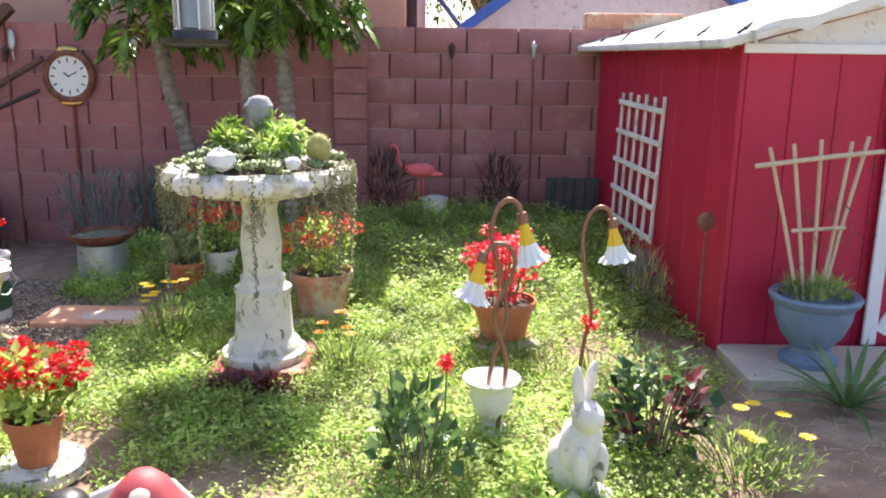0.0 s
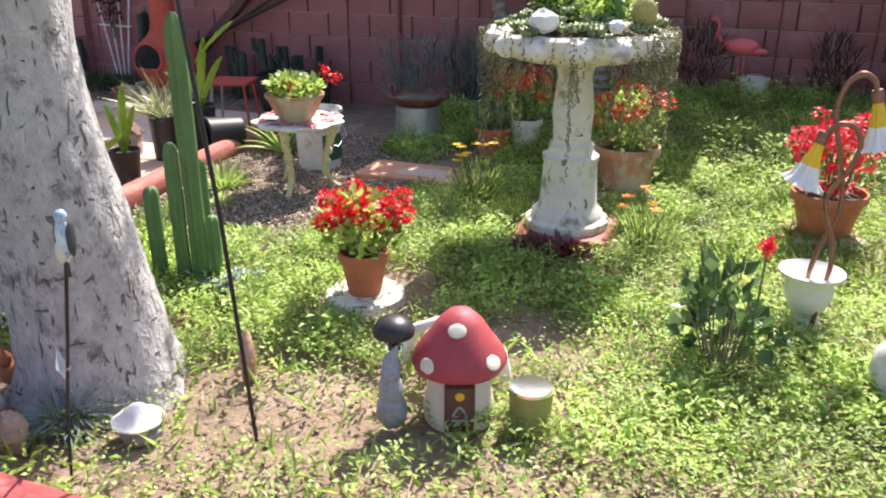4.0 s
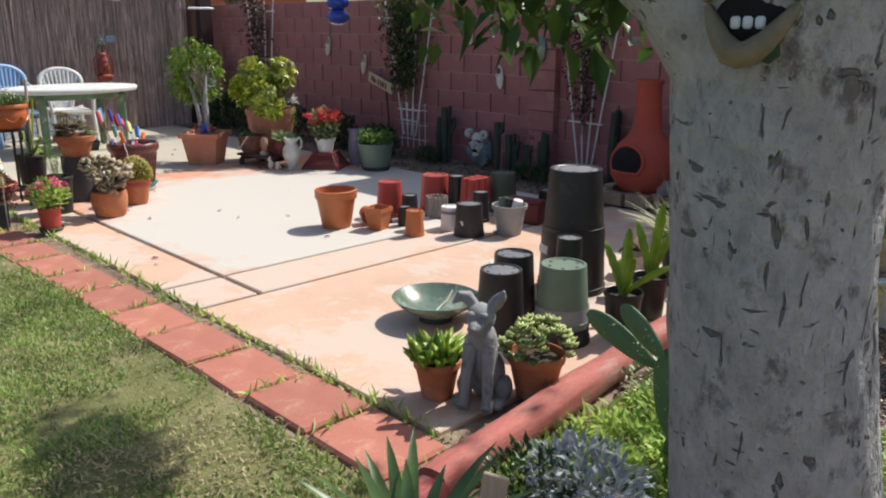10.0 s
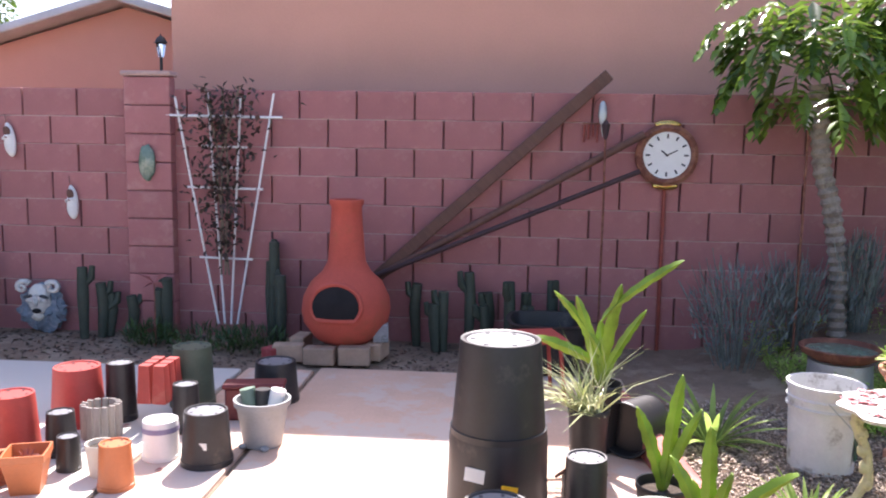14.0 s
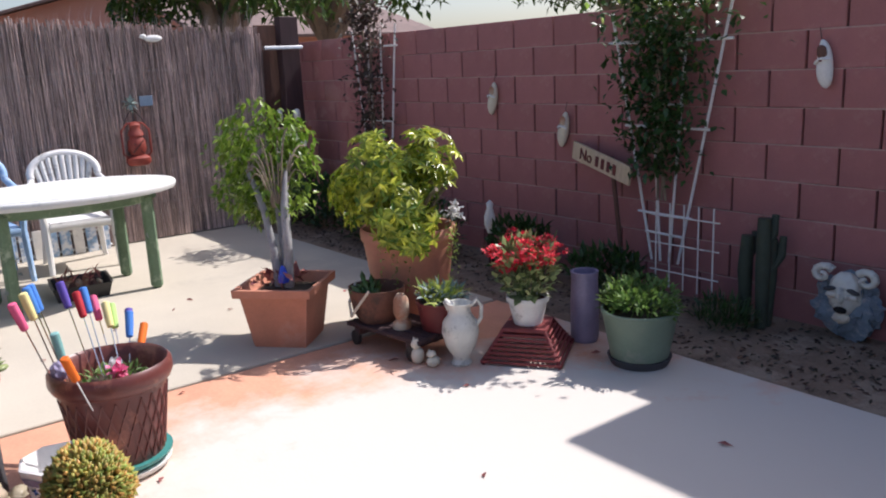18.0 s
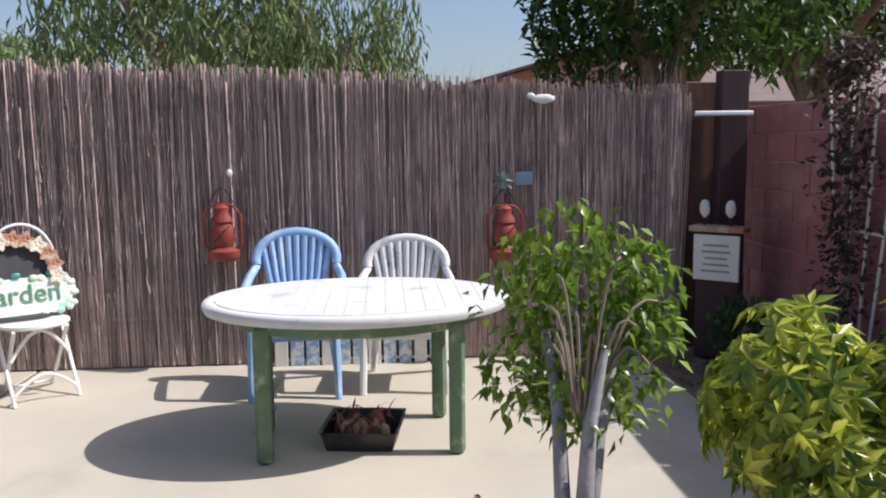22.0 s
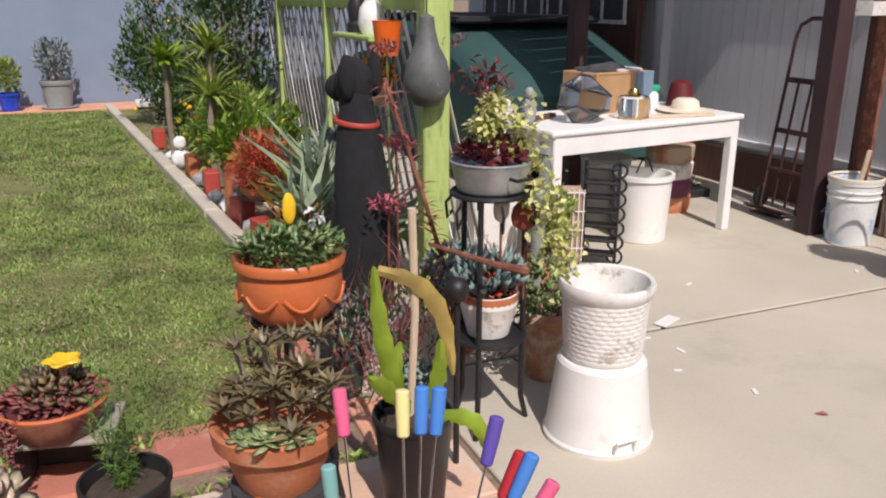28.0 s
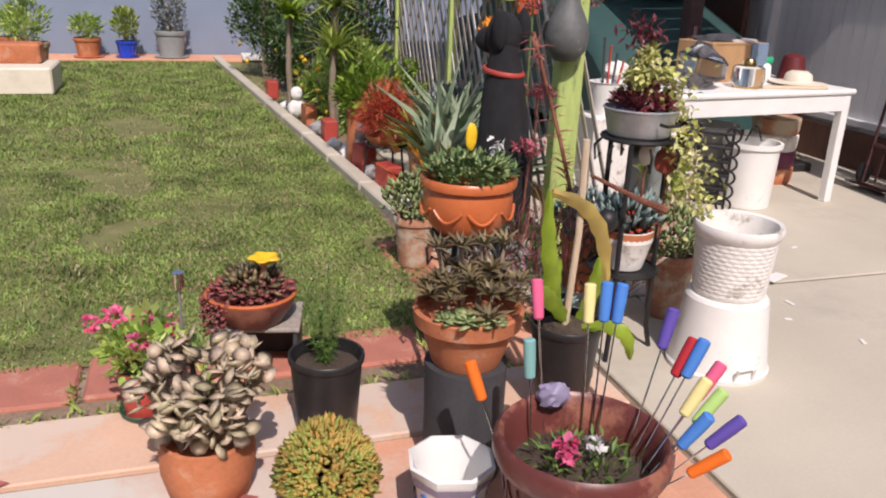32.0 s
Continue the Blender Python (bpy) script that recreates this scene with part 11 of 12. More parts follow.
def seed_stalk(x, y, z, top, dx, dy, m, label, head=0.06, n=90):
    t = thing("flower_stalk", x, y, z, 0, label, "plant")
    part("stem", tube([(0, 0, 0), (dx * 0.3, dy * 0.3, top * 0.55), (dx, dy, top)], 0.006, 6), STEM if m is L_MAROON else RUST, t)
    p = rng.normal(0, head * 0.5, (n, 3)) * [1, 1, 0.5] + [dx, dy, top + 0.01]
    part("flower_head", leaves("flower_head", p, rng.normal(0, 1, p.shape) + [0, 0, 0.6], 0.035, 0.012, m), None, t)
seed_stalk(-9.75, 1.0, 0.0, 1.36, 0.0, 0.0, L_MAROON, "tall stalk with a dusky red flower head", 0.1, 200)
seed_stalk(-9.4, 1.35, 0.2, 0.75, 0.02, 0.05, L_DUSK, "pink flower head on a dark stem", 0.06)
seed_stalk(-9.3, 1.5, 0.2, 0.52, 0.02, 0.08, L_DUSK, "pink flower head on a dark stem", 0.07)
seed_stalk(-9.45, 1.1, 0.3, 1.05, 0.02, 0.05, L_MAROON, "dusky red flower head on a dark stem", 0.06)
rs = thing("red_stem_plant", -9.45, 1.5, 0.0, 0, "leaning red-brown stem with whorled leaves", "plant")
part("stem", tube([(-0.15, 0.1, 0.2), (0.0, 0.05, 0.75), (0.12, -0.1, 1.25)], 0.01, 7), RUST, rs)
u = rng.rand(110)[:, None]
p = np.array([-0.15, 0.1, 0.2]) * (1 - u) + np.array([0.12, -0.1, 1.25]) * u
part("foliage", leaves("foliage", p, rng.normal(0, 1, p.shape) * [1, 1, 0.3], 0.1, 0.012, L_MAROON, "blade"), None, rs)


# ---- lattice screen, carport and planting along the lawn ----
post = thing("green_post", -9.70, 1.06, 0, 0, "lime green painted wooden post of the lattice screen", "post")
part("post", box(0.14, 0.1, 2.6, 0, 0, 0, 0.008), GREEN_PAINT, post)
lat = thing("lattice_screen", -9.78, -0.99, 0, 0, "weathered grey diagonal lattice in a green frame", "trellis")
for k in range(34):
    y = -2.6 + 0.135 * k
    part("lath", box(0.008, 0.035, 2.25, 0.006, 0, -1.12, 0.002, m=pose(0, y * 0.98 + 0.3, 1.02, 32, 0, 0)), WOOD_GREY if k % 5 else WHITE_DIRTY, lat)
    if k % 2 == 0:
        part("lath", box(0.008, 0.035, 2.25, -0.006, 0, -1.12, 0.002, m=pose(0, y * 0.98 - 0.3, 1.02, -32, 0, 0)), WOOD_GREY, lat)
for y in (-1.9, -0.2):
    part("frame", box(0.07, 0.07, 2.3, 0, y, 0, 0.006), GREEN_PAINT, lat)
part("frame", box(0.06, 3.9, 0.07, 0, 0.1, 1.52, 0.006), GREEN_PAINT, lat)
part("frame", box(0.06, 3.9, 0.07, 0, 0.1, 0.2, 0.006), GREEN_PAINT, lat)
bm = bmesh.new()
ball(0.17, 0.2, 0.3, 0, 0, 0.36, 0.05, 1, 4, bm)
tube([(0, 0.0, 0.1), (0, 0.0, 0.4), (0.0, 0.03, 0.62), (0.01, 0.05, 0.78), (0.02, 0.07, 0.92)], [0.16, 0.185, 0.155, 0.115, 0.085], 24, bm)
ball(0.13, 0.15, 0.2, 0.0, 0.04, 0.66, 0.05, 2, 3, bm)
ball(0.1, 0.12, 0.095, 0.02, 0.08, 0.92, 0.04, 3, 4, bm)
ball(0.06, 0.11, 0.052, 0.03, 0.2, 0.9, 0.04, 4, 3, bm)
ball(0.04, 0.05, 0.08, -0.09, 0.03, 0.95, 0.1, 5, 3, bm)
ball(0.04, 0.05, 0.08, 0.11, 0.0, 0.95, 0.1, 6, 3, bm)
for s in (-1, 1):
    tube([(0.09 * s, 0.12, 0.5), (0.09 * s, 0.18, 0.25), (0.09 * s, 0.22, 0.03)], [0.06, 0.05, 0.06], 10, bm)
solid("dog_statue", bm, FELT, "large black dog statue seated among the pots", "statue", at=pose(-9.24, 1.36, 0.08, 0, 0, -150) @ Matrix.Diagonal((0.76, 0.78, 1.24, 1)))
part("collar_band", tube([(0.112 * math.cos(a), 0.05 + 0.13 * math.sin(a), 0.948 + 0.012 * math.sin(a)) for a in np.linspace(0, 2 * math.pi, 25)], 0.013, 8), RED_PLASTIC, thing("dog_collar", -9.24, 1.36, 0.08, -150, "red collar round the black dog statue", "collar", w=0.79, h=1.03))
solid("statue_block", box(0.4, 0.44, 0.09, 0, 0, 0, 0.01), STONE_GREY, "grey block under the dog statue", "block", at=pose(-9.24, 1.3, 0.0, 0, 0, -35))
gd = thing("gourd_birdhouse", -9.63, 1.15, 1.08, 40, "charcoal grey bottle-gourd birdhouse hung on the green post", "birdhouse")
part("gourd", lathe([(0.0, 0), (0.06, 0.01), (0.105, 0.07), (0.115, 0.14), (0.095, 0.22), (0.06, 0.29), (0.042, 0.36), (0.035, 0.42), (0.0, 0.44)], 30, wobble=0.03), GOURD_DARK, gd, "mottled charcoal gourd")
part("hole", lathe([(0.055, 0), (0.055, 0.006), (0.0, 0.006)], 20), SOOT_HOLLOW, gd, at=pose(0, -0.105, 0.15, 90, 0, 0))
part("cord", tube([(0, 0, 0.43), (0, 0.0, 0.6)], 0.004, 5), IRON, gd)
cup = thing("orange_cup", -9.57, 0.75, 1.30, 0, "bright orange plastic cup hung on the lattice", "cup")
part("hanger", tube([(-0.07, 0, 0.165), (-0.1, 0, 0.2), (-0.16, 0, 0.21), (-0.19, 0, 0.19)], 0.003, 5), IRON, cup, "bent wire hook")
part("cup", lathe([(0.055, 0), (0.075, 0.17), (0.078, 0.175), (0.07, 0.17), (0.05, 0.01), (0.0, 0.01)], 24), ORANGE_BRIGHT, cup)
wp = thing("white_box", -9.68, 0.86, 1.66, 0, "white plastic canister on the lattice", "canister")
part("box", lathe([(0.085, 0), (0.09, 0.01), (0.09, 0.26), (0.0, 0.26)], 24), WHITE_PLASTIC, wp)
shelf = thing("green_shelf", -9.7, 0.0, 1.35, 0, "green painted bracket shelf with a lantern and white jug", "shelf")
part("board", box(0.22, 0.75, 0.03, 0, 0, 0, 0.004), GREEN_PAINT, shelf)
part("lantern", lathe([(0.06, 0.03), (0.065, 0.08), (0.045, 0.1), (0.06, 0.18), (0.04, 0.24), (0.02, 0.28), (0.0, 0.28)], 18, y=-0.2), IRON, shelf)
part("jug", lathe([(0.06, 0.03), (0.085, 0.09), (0.07, 0.18), (0.04, 0.22), (0.05, 0.26), (0.0, 0.26)], 20, y=0.1), WHITE_PLASTIC, shelf)
hp = thing("hanging_planter", -9.65, 0.2, 0.98, 0, "hanging basket of rusty orange succulents", "planter")
part("basket", lathe([(0.07, 0), (0.11, 0.08), (0.12, 0.11), (0.105, 0.11), (0.0, 0.09)], 24), ADOBE, hp)
grow("foliage", 200, 0.13, 0.12, 0.08, 0.16, 0.06, 0.3, L_ORANGE, hp, "thick", lift=0.6)

# planting beside the kerb
def spiky(x, y, z, n, length, width, m, label, name="yucca"):
    t = thing(name, x, y, 0, 0, label, "plant")
    if z > 0.1:
        part("trunk", tube([(0, 0, 0), (0.02, 0.0, z * 0.5), (0, 0, z)], 0.03, 8), TWIG, t)
    w = dome_ways(n, -0.1)
    ln = length * rng.uniform(0.7, 1.1, n)
    part("foliage", leaves("foliage", np.tile([[0, 0, z]], (n, 1)), w, ln, width, m, "blade", np.zeros(n)), None, t)


spiky(border(-9.2, -2.2), -2.2, 0.80, 70, 0.42, 0.04, L_YUCCA, "yellow-striped yucca with stiff sword leaves")
spiky(border(-9.26, -2.35), -2.35, 1.15, 70, 0.4, 0.04, L_YUCCA, "yellow-striped yucca with stiff sword leaves")
spiky(border(-9.05, -3.3), -3.3, 1.0, 50, 0.35, 0.09, L_EPI, "broad bright green fan-leaved plant", "fan_palm")
t = thing("fire_stick_pot", border(-9.22, -0.75), -0.75, 0, 0, "clay bowl of fiery red pencil succulent on an iron stand", "potted plant")
part("stand", tube([(0.15 * math.cos(a), 0.15 * math.sin(a), 0.26) for a in np.linspace(0, 2 * math.pi, 21)], 0.008, 6), IRON, t)
for k in range(3):
    a = k * 2.1
    part("leg", tube([(0.15 * math.cos(a), 0.15 * math.sin(a), 0.26), (0.18 * math.cos(a), 0.18 * math.sin(a), 0)], 0.008, 6), IRON, t)
part("bowl", lathe([(0.1, 0.24), (0.16, 0.3), (0.17, 0.33), (0.15, 0.33), (0.0, 0.31)], 28), TERRA, t)
n = 2400
d = dome_ways(n, 0.0)
part("foliage", leaves("foliage", d * rng.uniform(0.3, 1, (n, 1)) * [0.24, 0.24, 0.36] + [0, 0, 0.36], d + rng.normal(0, 0.5, d.shape), 0.075, 0.008, L_FIRE, "blade"), None, t)
t = thing("aloe_pot", -9.12, 0.75, 0, 0, "grey ribbed pot of tall grey-green aloe", "potted plant")
pot(t, 0.15, 0.32, GREY_PLASTIC, 0.8, 0.1, 0.04)
part("saucer", lathe([(0.14, 0), (0.18, 0.03), (0.17, 0.035), (0.0, 0.01)], 28), GREY_PLASTIC, t)
w = dome_ways(46, 0.75)
part("foliage", leaves("foliage", rng.normal(0, 0.04, (46, 3)) * [1, 1, 0] + [0, 0, 0.28], w, rng.uniform(0.35, 0.65, 46), 0.065, L_AGAVE, "blade"), None, t)
part("foliage", leaves("foliage", rng.normal(0, 0.06, (30, 3)) * [1, 1, 0] + [0.02, 0.06, 0.28], dome_ways(30, 0.7), rng.uniform(0.25, 0.45, 30), 0.02, L_ORANGE, "blade"), None, t)
t = thing("aloe_pot", -9.42, 0.1, 0, 0, "clay pot of tall grey-green aloe", "potted plant")
pot(t, 0.16, 0.34, TERRA_OLD, 0.75, 0.15, 0.06)
part("foliage", leaves("foliage", rng.normal(0, 0.05, (60, 3)) * [1, 1, 0] + [0, 0, 0.3], dome_ways(60, 0.65), rng.uniform(0.45, 0.85, 60), 0.07, L_AGAVE, "blade"), None, t)
t = thing("haworthia_pot", -9.3, 1.12, 0.42, 0, "small tan pot of spiky brown-green aloe", "potted plant")
part("stool", box(0.2, 0.2, 0.42, 0, 0, -0.42, 0.01), STONE_GREY, t)
pot(t, 0.085, 0.11, ADOBE)
part("foliage", leaves("foliage", rng.normal(0, 0.02, (36, 3)) * [1, 1, 0] + [0, 0, 0.1], dome_ways(36, 0.2), 0.18, 0.025, L_SAGE, "blade"), None, t)
for x, y, r, h, m, n, length, lab in ((-9.12, 1.32, 0.1, 0.2, L_SUCC_DARK, 90, 0.2, "clay pot of bronze spiky aloe"), (-9.5, 0.62, 0.13, 0.3, L_AGAVE, 70, 0.5, "clay pot of tall grey-green aloe"), (-9.08, 0.55, 0.1, 0.18, L_ALOE, 80, 0.22, "small pot of green aloe by the kerb"), (-9.35, -0.35, 0.14, 0.3, L_TIPS, 90, 0.4, "clay pot of orange-stemmed aloe")):
    t = thing("aloe_pot", x, y, 0, 0, lab, "potted plant", "aloes by the lattice")
    pot(t, r, h, TERRA_OLD, 0.75, 0.15, 0.06)
    part("foliage", leaves("foliage", rng.normal(0, r * 0.35, (n, 3)) * [1, 1, 0] + [0, 0, h * 0.9], dome_ways(n, 0.35), length * rng.uniform(0.6, 1.1, n), 0.09 * length + 0.012, m, "blade"), None, t)
t = thing("terracotta_pipe", border(-9.16, -1.25), -1.25, 0, 0, "upright terracotta pipe with a leafy plant", "potted plant")
pot(t, 0.11, 0.42, TERRA, 0.95, 0.1, 0.05)
grow("foliage", 380, 0.2, 0.2, 0.18, 0.55, 0.09, 0.5, L_FICUS, t)
bm = bmesh.new()
ball(0.09, 0.07, 0.06, 0, 0, 0.06, 0.2, 1, 3, bm)
ball(0.045, 0.05, 0.05, 0.03, 0.07, 0.13, 0.2, 2, 3, bm)
solid("frog_statue", bm, MINT, "pale green frog statue by the kerb", "statue", at=pose(-9.12, 0.42, 0.0))
bm = bmesh.new()
ball(0.08, 0.07, 0.12, 0, 0, 0.12, 0.2, 1, 3, bm)
ball(0.06, 0.06, 0.07, 0, 0.02, 0.28, 0.2, 2, 3, bm)
solid("figure_statue", bm, STONE_GREY, "speckled grey stone figure by the kerb", "statue", at=pose(border(-9.15, -1.15), -1.15, 0.0))
bm = bmesh.new()
ball(0.09, 0.07, 0.1, 0, 0, 0.1, 0.2, 1, 3, bm)
ball(0.06, 0.06, 0.07, 0, 0.02, 0.25, 0.2, 2, 3, bm)
solid("figure_statue", bm, ROCK_WHITE, "small white stone figure by the kerb", "statue", at=pose(border(-9.1, -3.3), -3.3, 0.0))
for k, (x, y, m) in enumerate(((-9.12, 0.95, RED_PLASTIC), (-9.1, -0.35, RED_PLASTIC), (-9.12, -1.0, RED_PLASTIC), (-9.13, -2.1, RED_PLASTIC), (-9.14, -2.9, TERRA), (-9.1, -4.6, RED_PLASTIC))):
    solid("edging_brick", box(0.12, 0.2, 0.2, 0, 0, 0, 0.01), m, "red brick stood on end along the kerb", "brick", "kerb bricks", at=pose(border(x, y), y, 0.0, 0, 0, rng.uniform(-15, 15)))
for k, (x, y, r, h, m, n, lab) in enumerate(((-9.55, -1.7, 0.35, 0.8, L_FICUS, 700, "leafy green shrub beside the kerb"), (-9.5, -2.5, 0.4, 0.9, L_WEED, 800, "yellow-green leafy shrub beside the kerb"), (-9.6, -3.1, 0.42, 2.1, L_DARK, 900, "tall dark shrub beside the kerb"), (-9.45, -3.6, 0.35, 0.7, L_WEED, 600, "yellow-flowered shrub beside the kerb"), (-9.6, -4.4, 0.45, 2.1, L_TREE, 900, "tall leafy citrus beside the kerb"), (-9.5, -5.4, 0.4, 0.8, L_DARK, 600, "low dark shrub beside the kerb"), (-9.35, -6.3, 0.45, 1.7, L_TREE, 1000, "citrus tree with yellow fruit"), (-9.7, -0.8, 0.25, 0.7, L_SAGE, 420, "grey-green shrub at the lattice"), (-9.7, -7.2, 0.45, 1.4, L_TREE, 700, "leafy shrub by the house wall"), (-9.9, -3.8, 0.5, 2.4, L_DARK, 1000, "dark vine-covered shrub behind the kerb"))):
    t = thing("border_shrub", border(x, y), y, 0, 0, lab, "shrub")
    stalks(t, 10, r * 0.6, h * 0.5, h * 0.8, TWIG, 0.01)
    grow("foliage", int(n * 1.9), r, r, h * 0.5, h * 0.52, 0.085, 0.42, m, t, clumps=22)
    if "yellow" in lab:
        p = puff(26, r, r, h * 0.5, h * 0.52, 0.9)
        for q in p[:16]:
            part("fruit", ball(0.03, 0.03, 0.03, *q, 0, 0, 1), YELLOW, t)
wc = thing("white_crate", border(-9.75, -5.0), -5.0, 0, 0, "white plastic lattice crate in the border", "crate")
for k in range(7):
    part("slat", box(0.02, 0.04, 0.8, 0, -0.3 + 0.1 * k, 0.2, 0.003), WHITE_PLASTIC, wc)
for k in range(6):
    part("slat", box(0.02, 0.7, 0.04, 0.012, 0, 0.25 + 0.13 * k, 0.003), WHITE_PLASTIC, wc)

# pots at the house wall
for x, y, r, h, m, lab, lm, top in ((-5.9, -6.6, 0.24, 0.42, TERRA_OLD, "big aged terracotta pot with a mixed shrub on the lawn", L_WEED, 0.95), (-6.4, -8.5, 0.2, 0.3, TERRA, "terracotta pot of green leaves by the house wall", L_WEED, 0.6), (-6.95, -8.5, 0.16, 0.26, BLUE_GLAZE, "blue glazed pot of broad green leaves", L_YUCCA, 0.75), (-7.6, -8.55, 0.24, 0.42, GREY_PLASTIC, "large grey pot with a shrub by the house wall", L_SAGE, 1.0), (-5.4, -8.5, 0.2, 0.3, TERRA, "terracotta pot by the house wall", L_WEED, 0.7)):
    t = thing("flower_pot", x, y, 0.012 if y < -8 else 0, 0, lab, "potted plant", "pots by the house wall")
    pot(t, r, h, m)
    part("saucer", lathe([(r * 0.9, 0), (r * 1.1, 0.03), (0.0, 0.03)], 24), m, t)
    stalks(t, 9, r * 0.8, h + 0.1, top, TWIG, 0.008, z0=h * 0.85)
    grow("foliage", 320, r * 1.1, r * 1.1, (top - h) * 0.5, (top + h) / 2, 0.11, 0.4, lm, t)
solid("tan_planter", box(1.2, 0.8, 0.3, 0, 0, 0, 0.02), CREAM, "low tan masonry planter at the lawn edge", "planter", at=pose(-5.75, -5.3, 0))
solid("trough", box(0.7, 0.35, 0.22, 0, 0, 0, 0.02), TERRA, "long terracotta trough on the tan planter", "planter", at=pose(-5.85, -5.45, 0.3))
solid("doormat_slab", box(0.6, 0.4, 0.08, 0, 0, 0, 0.01), WHITE_DIRTY, "pale step by the house wall", "step", at=pose(-8.95, -8.35, 0.02))

# white workbench and what stands on it
wb = thing("workbench", -11.4, 0.16, 0, 7, "white painted wooden work table under the carport", "table")
part("tabletop", box(1.65, 0.8, 0.035, 0, 0, 0.79, 0.005), WHITE_PAINT, wb)
part("apron", box(1.6, 0.03, 0.12, 0, 0.37, 0.67, 0.004), WHITE_PAINT, wb)
part("apron", box(1.6, 0.03, 0.12, 0, -0.37, 0.67, 0.004), WHITE_PAINT, wb)
for sx in (-1, 1):
    part("apron", box(0.03, 0.74, 0.12, 0.785 * sx, 0, 0.67, 0.004), WHITE_PAINT, wb)
    for sy in (-1, 1):
        part("leg", box(0.065, 0.065, 0.79, 0.765 * sx, 0.355 * sy, 0, 0.005), WHITE_PAINT, wb)
cb = thing("cardboard_box", -11.5, -0.1, 0.825, 10, "open cardboard box of odds and ends on the table", "box", w=1.15, h=1.25)
part("box", box(0.46, 0.3, 0.22, 0, 0, 0, 0.004), CARD, cb)
part("flap", box(0.42, 0.1, 0.006, 0, 0.05, 0, 0.001, m=pose(0, 0.15, 0.22, -115, 0, 0)), CARD, cb)
part("patch", box(0.08, 0.004, 0.08, -0.08, 0.152, 0.04, 0.001), LABEL, cb)
part("cloth", box(0.14, 0.02, 0.17, -0.16, 0.16, 0.05, 0.004), BLUE_URN, cb, "navy cloth")
part("lid", lathe([(0.13, 0.2), (0.14, 0.23), (0.0, 0.235)], 24, x=-0.1), WHITE_PLASTIC, cb)
part("filling", ball(0.18, 0.11, 0.06, 0.05, 0, 0.2, 0.4, 3, 3), SLATE, cb)
lg = thing("lantern_glass", -11.05, 0.34, 0.825, 20, "smoky glass lantern body lying on the table", "lamp", w=1.25, h=1.25)
b = lathe([(0.07, -0.13), (0.12, 0.0), (0.12, 0.08), (0.08, 0.13), (0.0, 0.13)], 6)
bmesh.ops.transform(b, matrix=pose(0, 0, 0.11, 0, 80, 0), verts=b.verts)
part("glass", b, GLASS_SMOKE, lg)
for k in range(6):
    a = k * math.pi / 3
    e = [pose(0, 0, 0.11, 0, 80, 0) @ Vector(q) for q in ((0.071 * math.cos(a), 0.071 * math.sin(a), -0.13), (0.121 * math.cos(a), 0.121 * math.sin(a), 0.0), (0.121 * math.cos(a), 0.121 * math.sin(a), 0.08), (0.08 * math.cos(a), 0.08 * math.sin(a), 0.13))]
    part("frame_bar", tube(e, 0.006, 5), SLATE, lg)
jr = thing("brass_lamp", -11.42, 0.34, 0.825, 0, "clear glass lamp with a brass collar on the table", "lamp", w=1.35, h=1.05)
part("glass", lathe([(0.06, 0), (0.085, 0.04), (0.08, 0.13), (0.07, 0.14)], 8, caps=False), GLASS, jr)
part("collar", lathe([(0.03, 0.135), (0.032, 0.16), (0.02, 0.185), (0.0, 0.185)], 16), BRASS, jr)
part("base", lathe([(0.07, 0), (0.07, 0.012), (0.0, 0.012)], 16), BRASS, jr)
sp = thing("spray_bottle", -11.8, 0.02, 0.825, 0, "clear sprayer with a green top on the table", "bottle")
part("bottle", lathe([(0.05, 0), (0.055, 0.03), (0.05, 0.11), (0.03, 0.13), (0.0, 0.13)], 18), WHITE_PLASTIC, sp)
part("head", box(0.16, 0.05, 0.05, 0.02, 0, 0.125, 0.01), mat("sprayer_green", (0.02, 0.36, 0.18), 0.4, 0.1), sp)
hat = thing("straw_hat", -11.93, 0.24, 0.825, 0, "straw sun hat lying on the table", "hat")
part("brim", lathe([(0.19, 0.015), (0.2, 0.02), (0.11, 0.03), (0.08, 0.035), (0.0, 0.035)], 32, wobble=0.08), CREAM, hat)
part("crown", lathe([(0.1, 0.03), (0.09, 0.08), (0.06, 0.1), (0.0, 0.1)], 24), CREAM, hat)
solid("felt_hat", lathe([(0.1, 0), (0.085, 0.12), (0.075, 0.17), (0.04, 0.19), (0.0, 0.19)], 24, wobble=0.08), BURGUNDY, "dark maroon pot stood upside down on the table", "pot", at=pose(-12.12, -0.06, 0.825))
solid("timber_offcut", box(0.5, 0.05, 0.02, 0, 0, 0, 0.004), WOOD_PALE, "bare wooden slat on the table", "slat", at=pose(-11.75, 0.42, 0.826, 0, 0, -8))
solid("timber_offcut", box(0.4, 0.05, 0.03, 0, 0, 0, 0.004), WOOD_BROWN, "brown wooden slat on the table", "slat", at=pose(-10.78, 0.2, 0.826, 0, 0, 30))
fig = ball(0.045, 0.045, 0.09, 0, 0, 0.08, 0.2, 3, 3)
ball(0.03, 0.03, 0.04, 0, 0, 0.19, 0.2, 4, 3, fig)
solid("figure_statue", fig, STONE_GREY, "small grey stone figure on the table", "statue", at=pose(-10.66, 0.3, 0.825))
solid("cow_skull", ball(0.11, 0.06, 0.07, 0, 0, 0.07, 0.3, 5, 3), ROCK_WHITE, "white plaster animal head on the table", "ornament", at=pose(-10.6, 0.0, 0.825, 0, 0, 20))
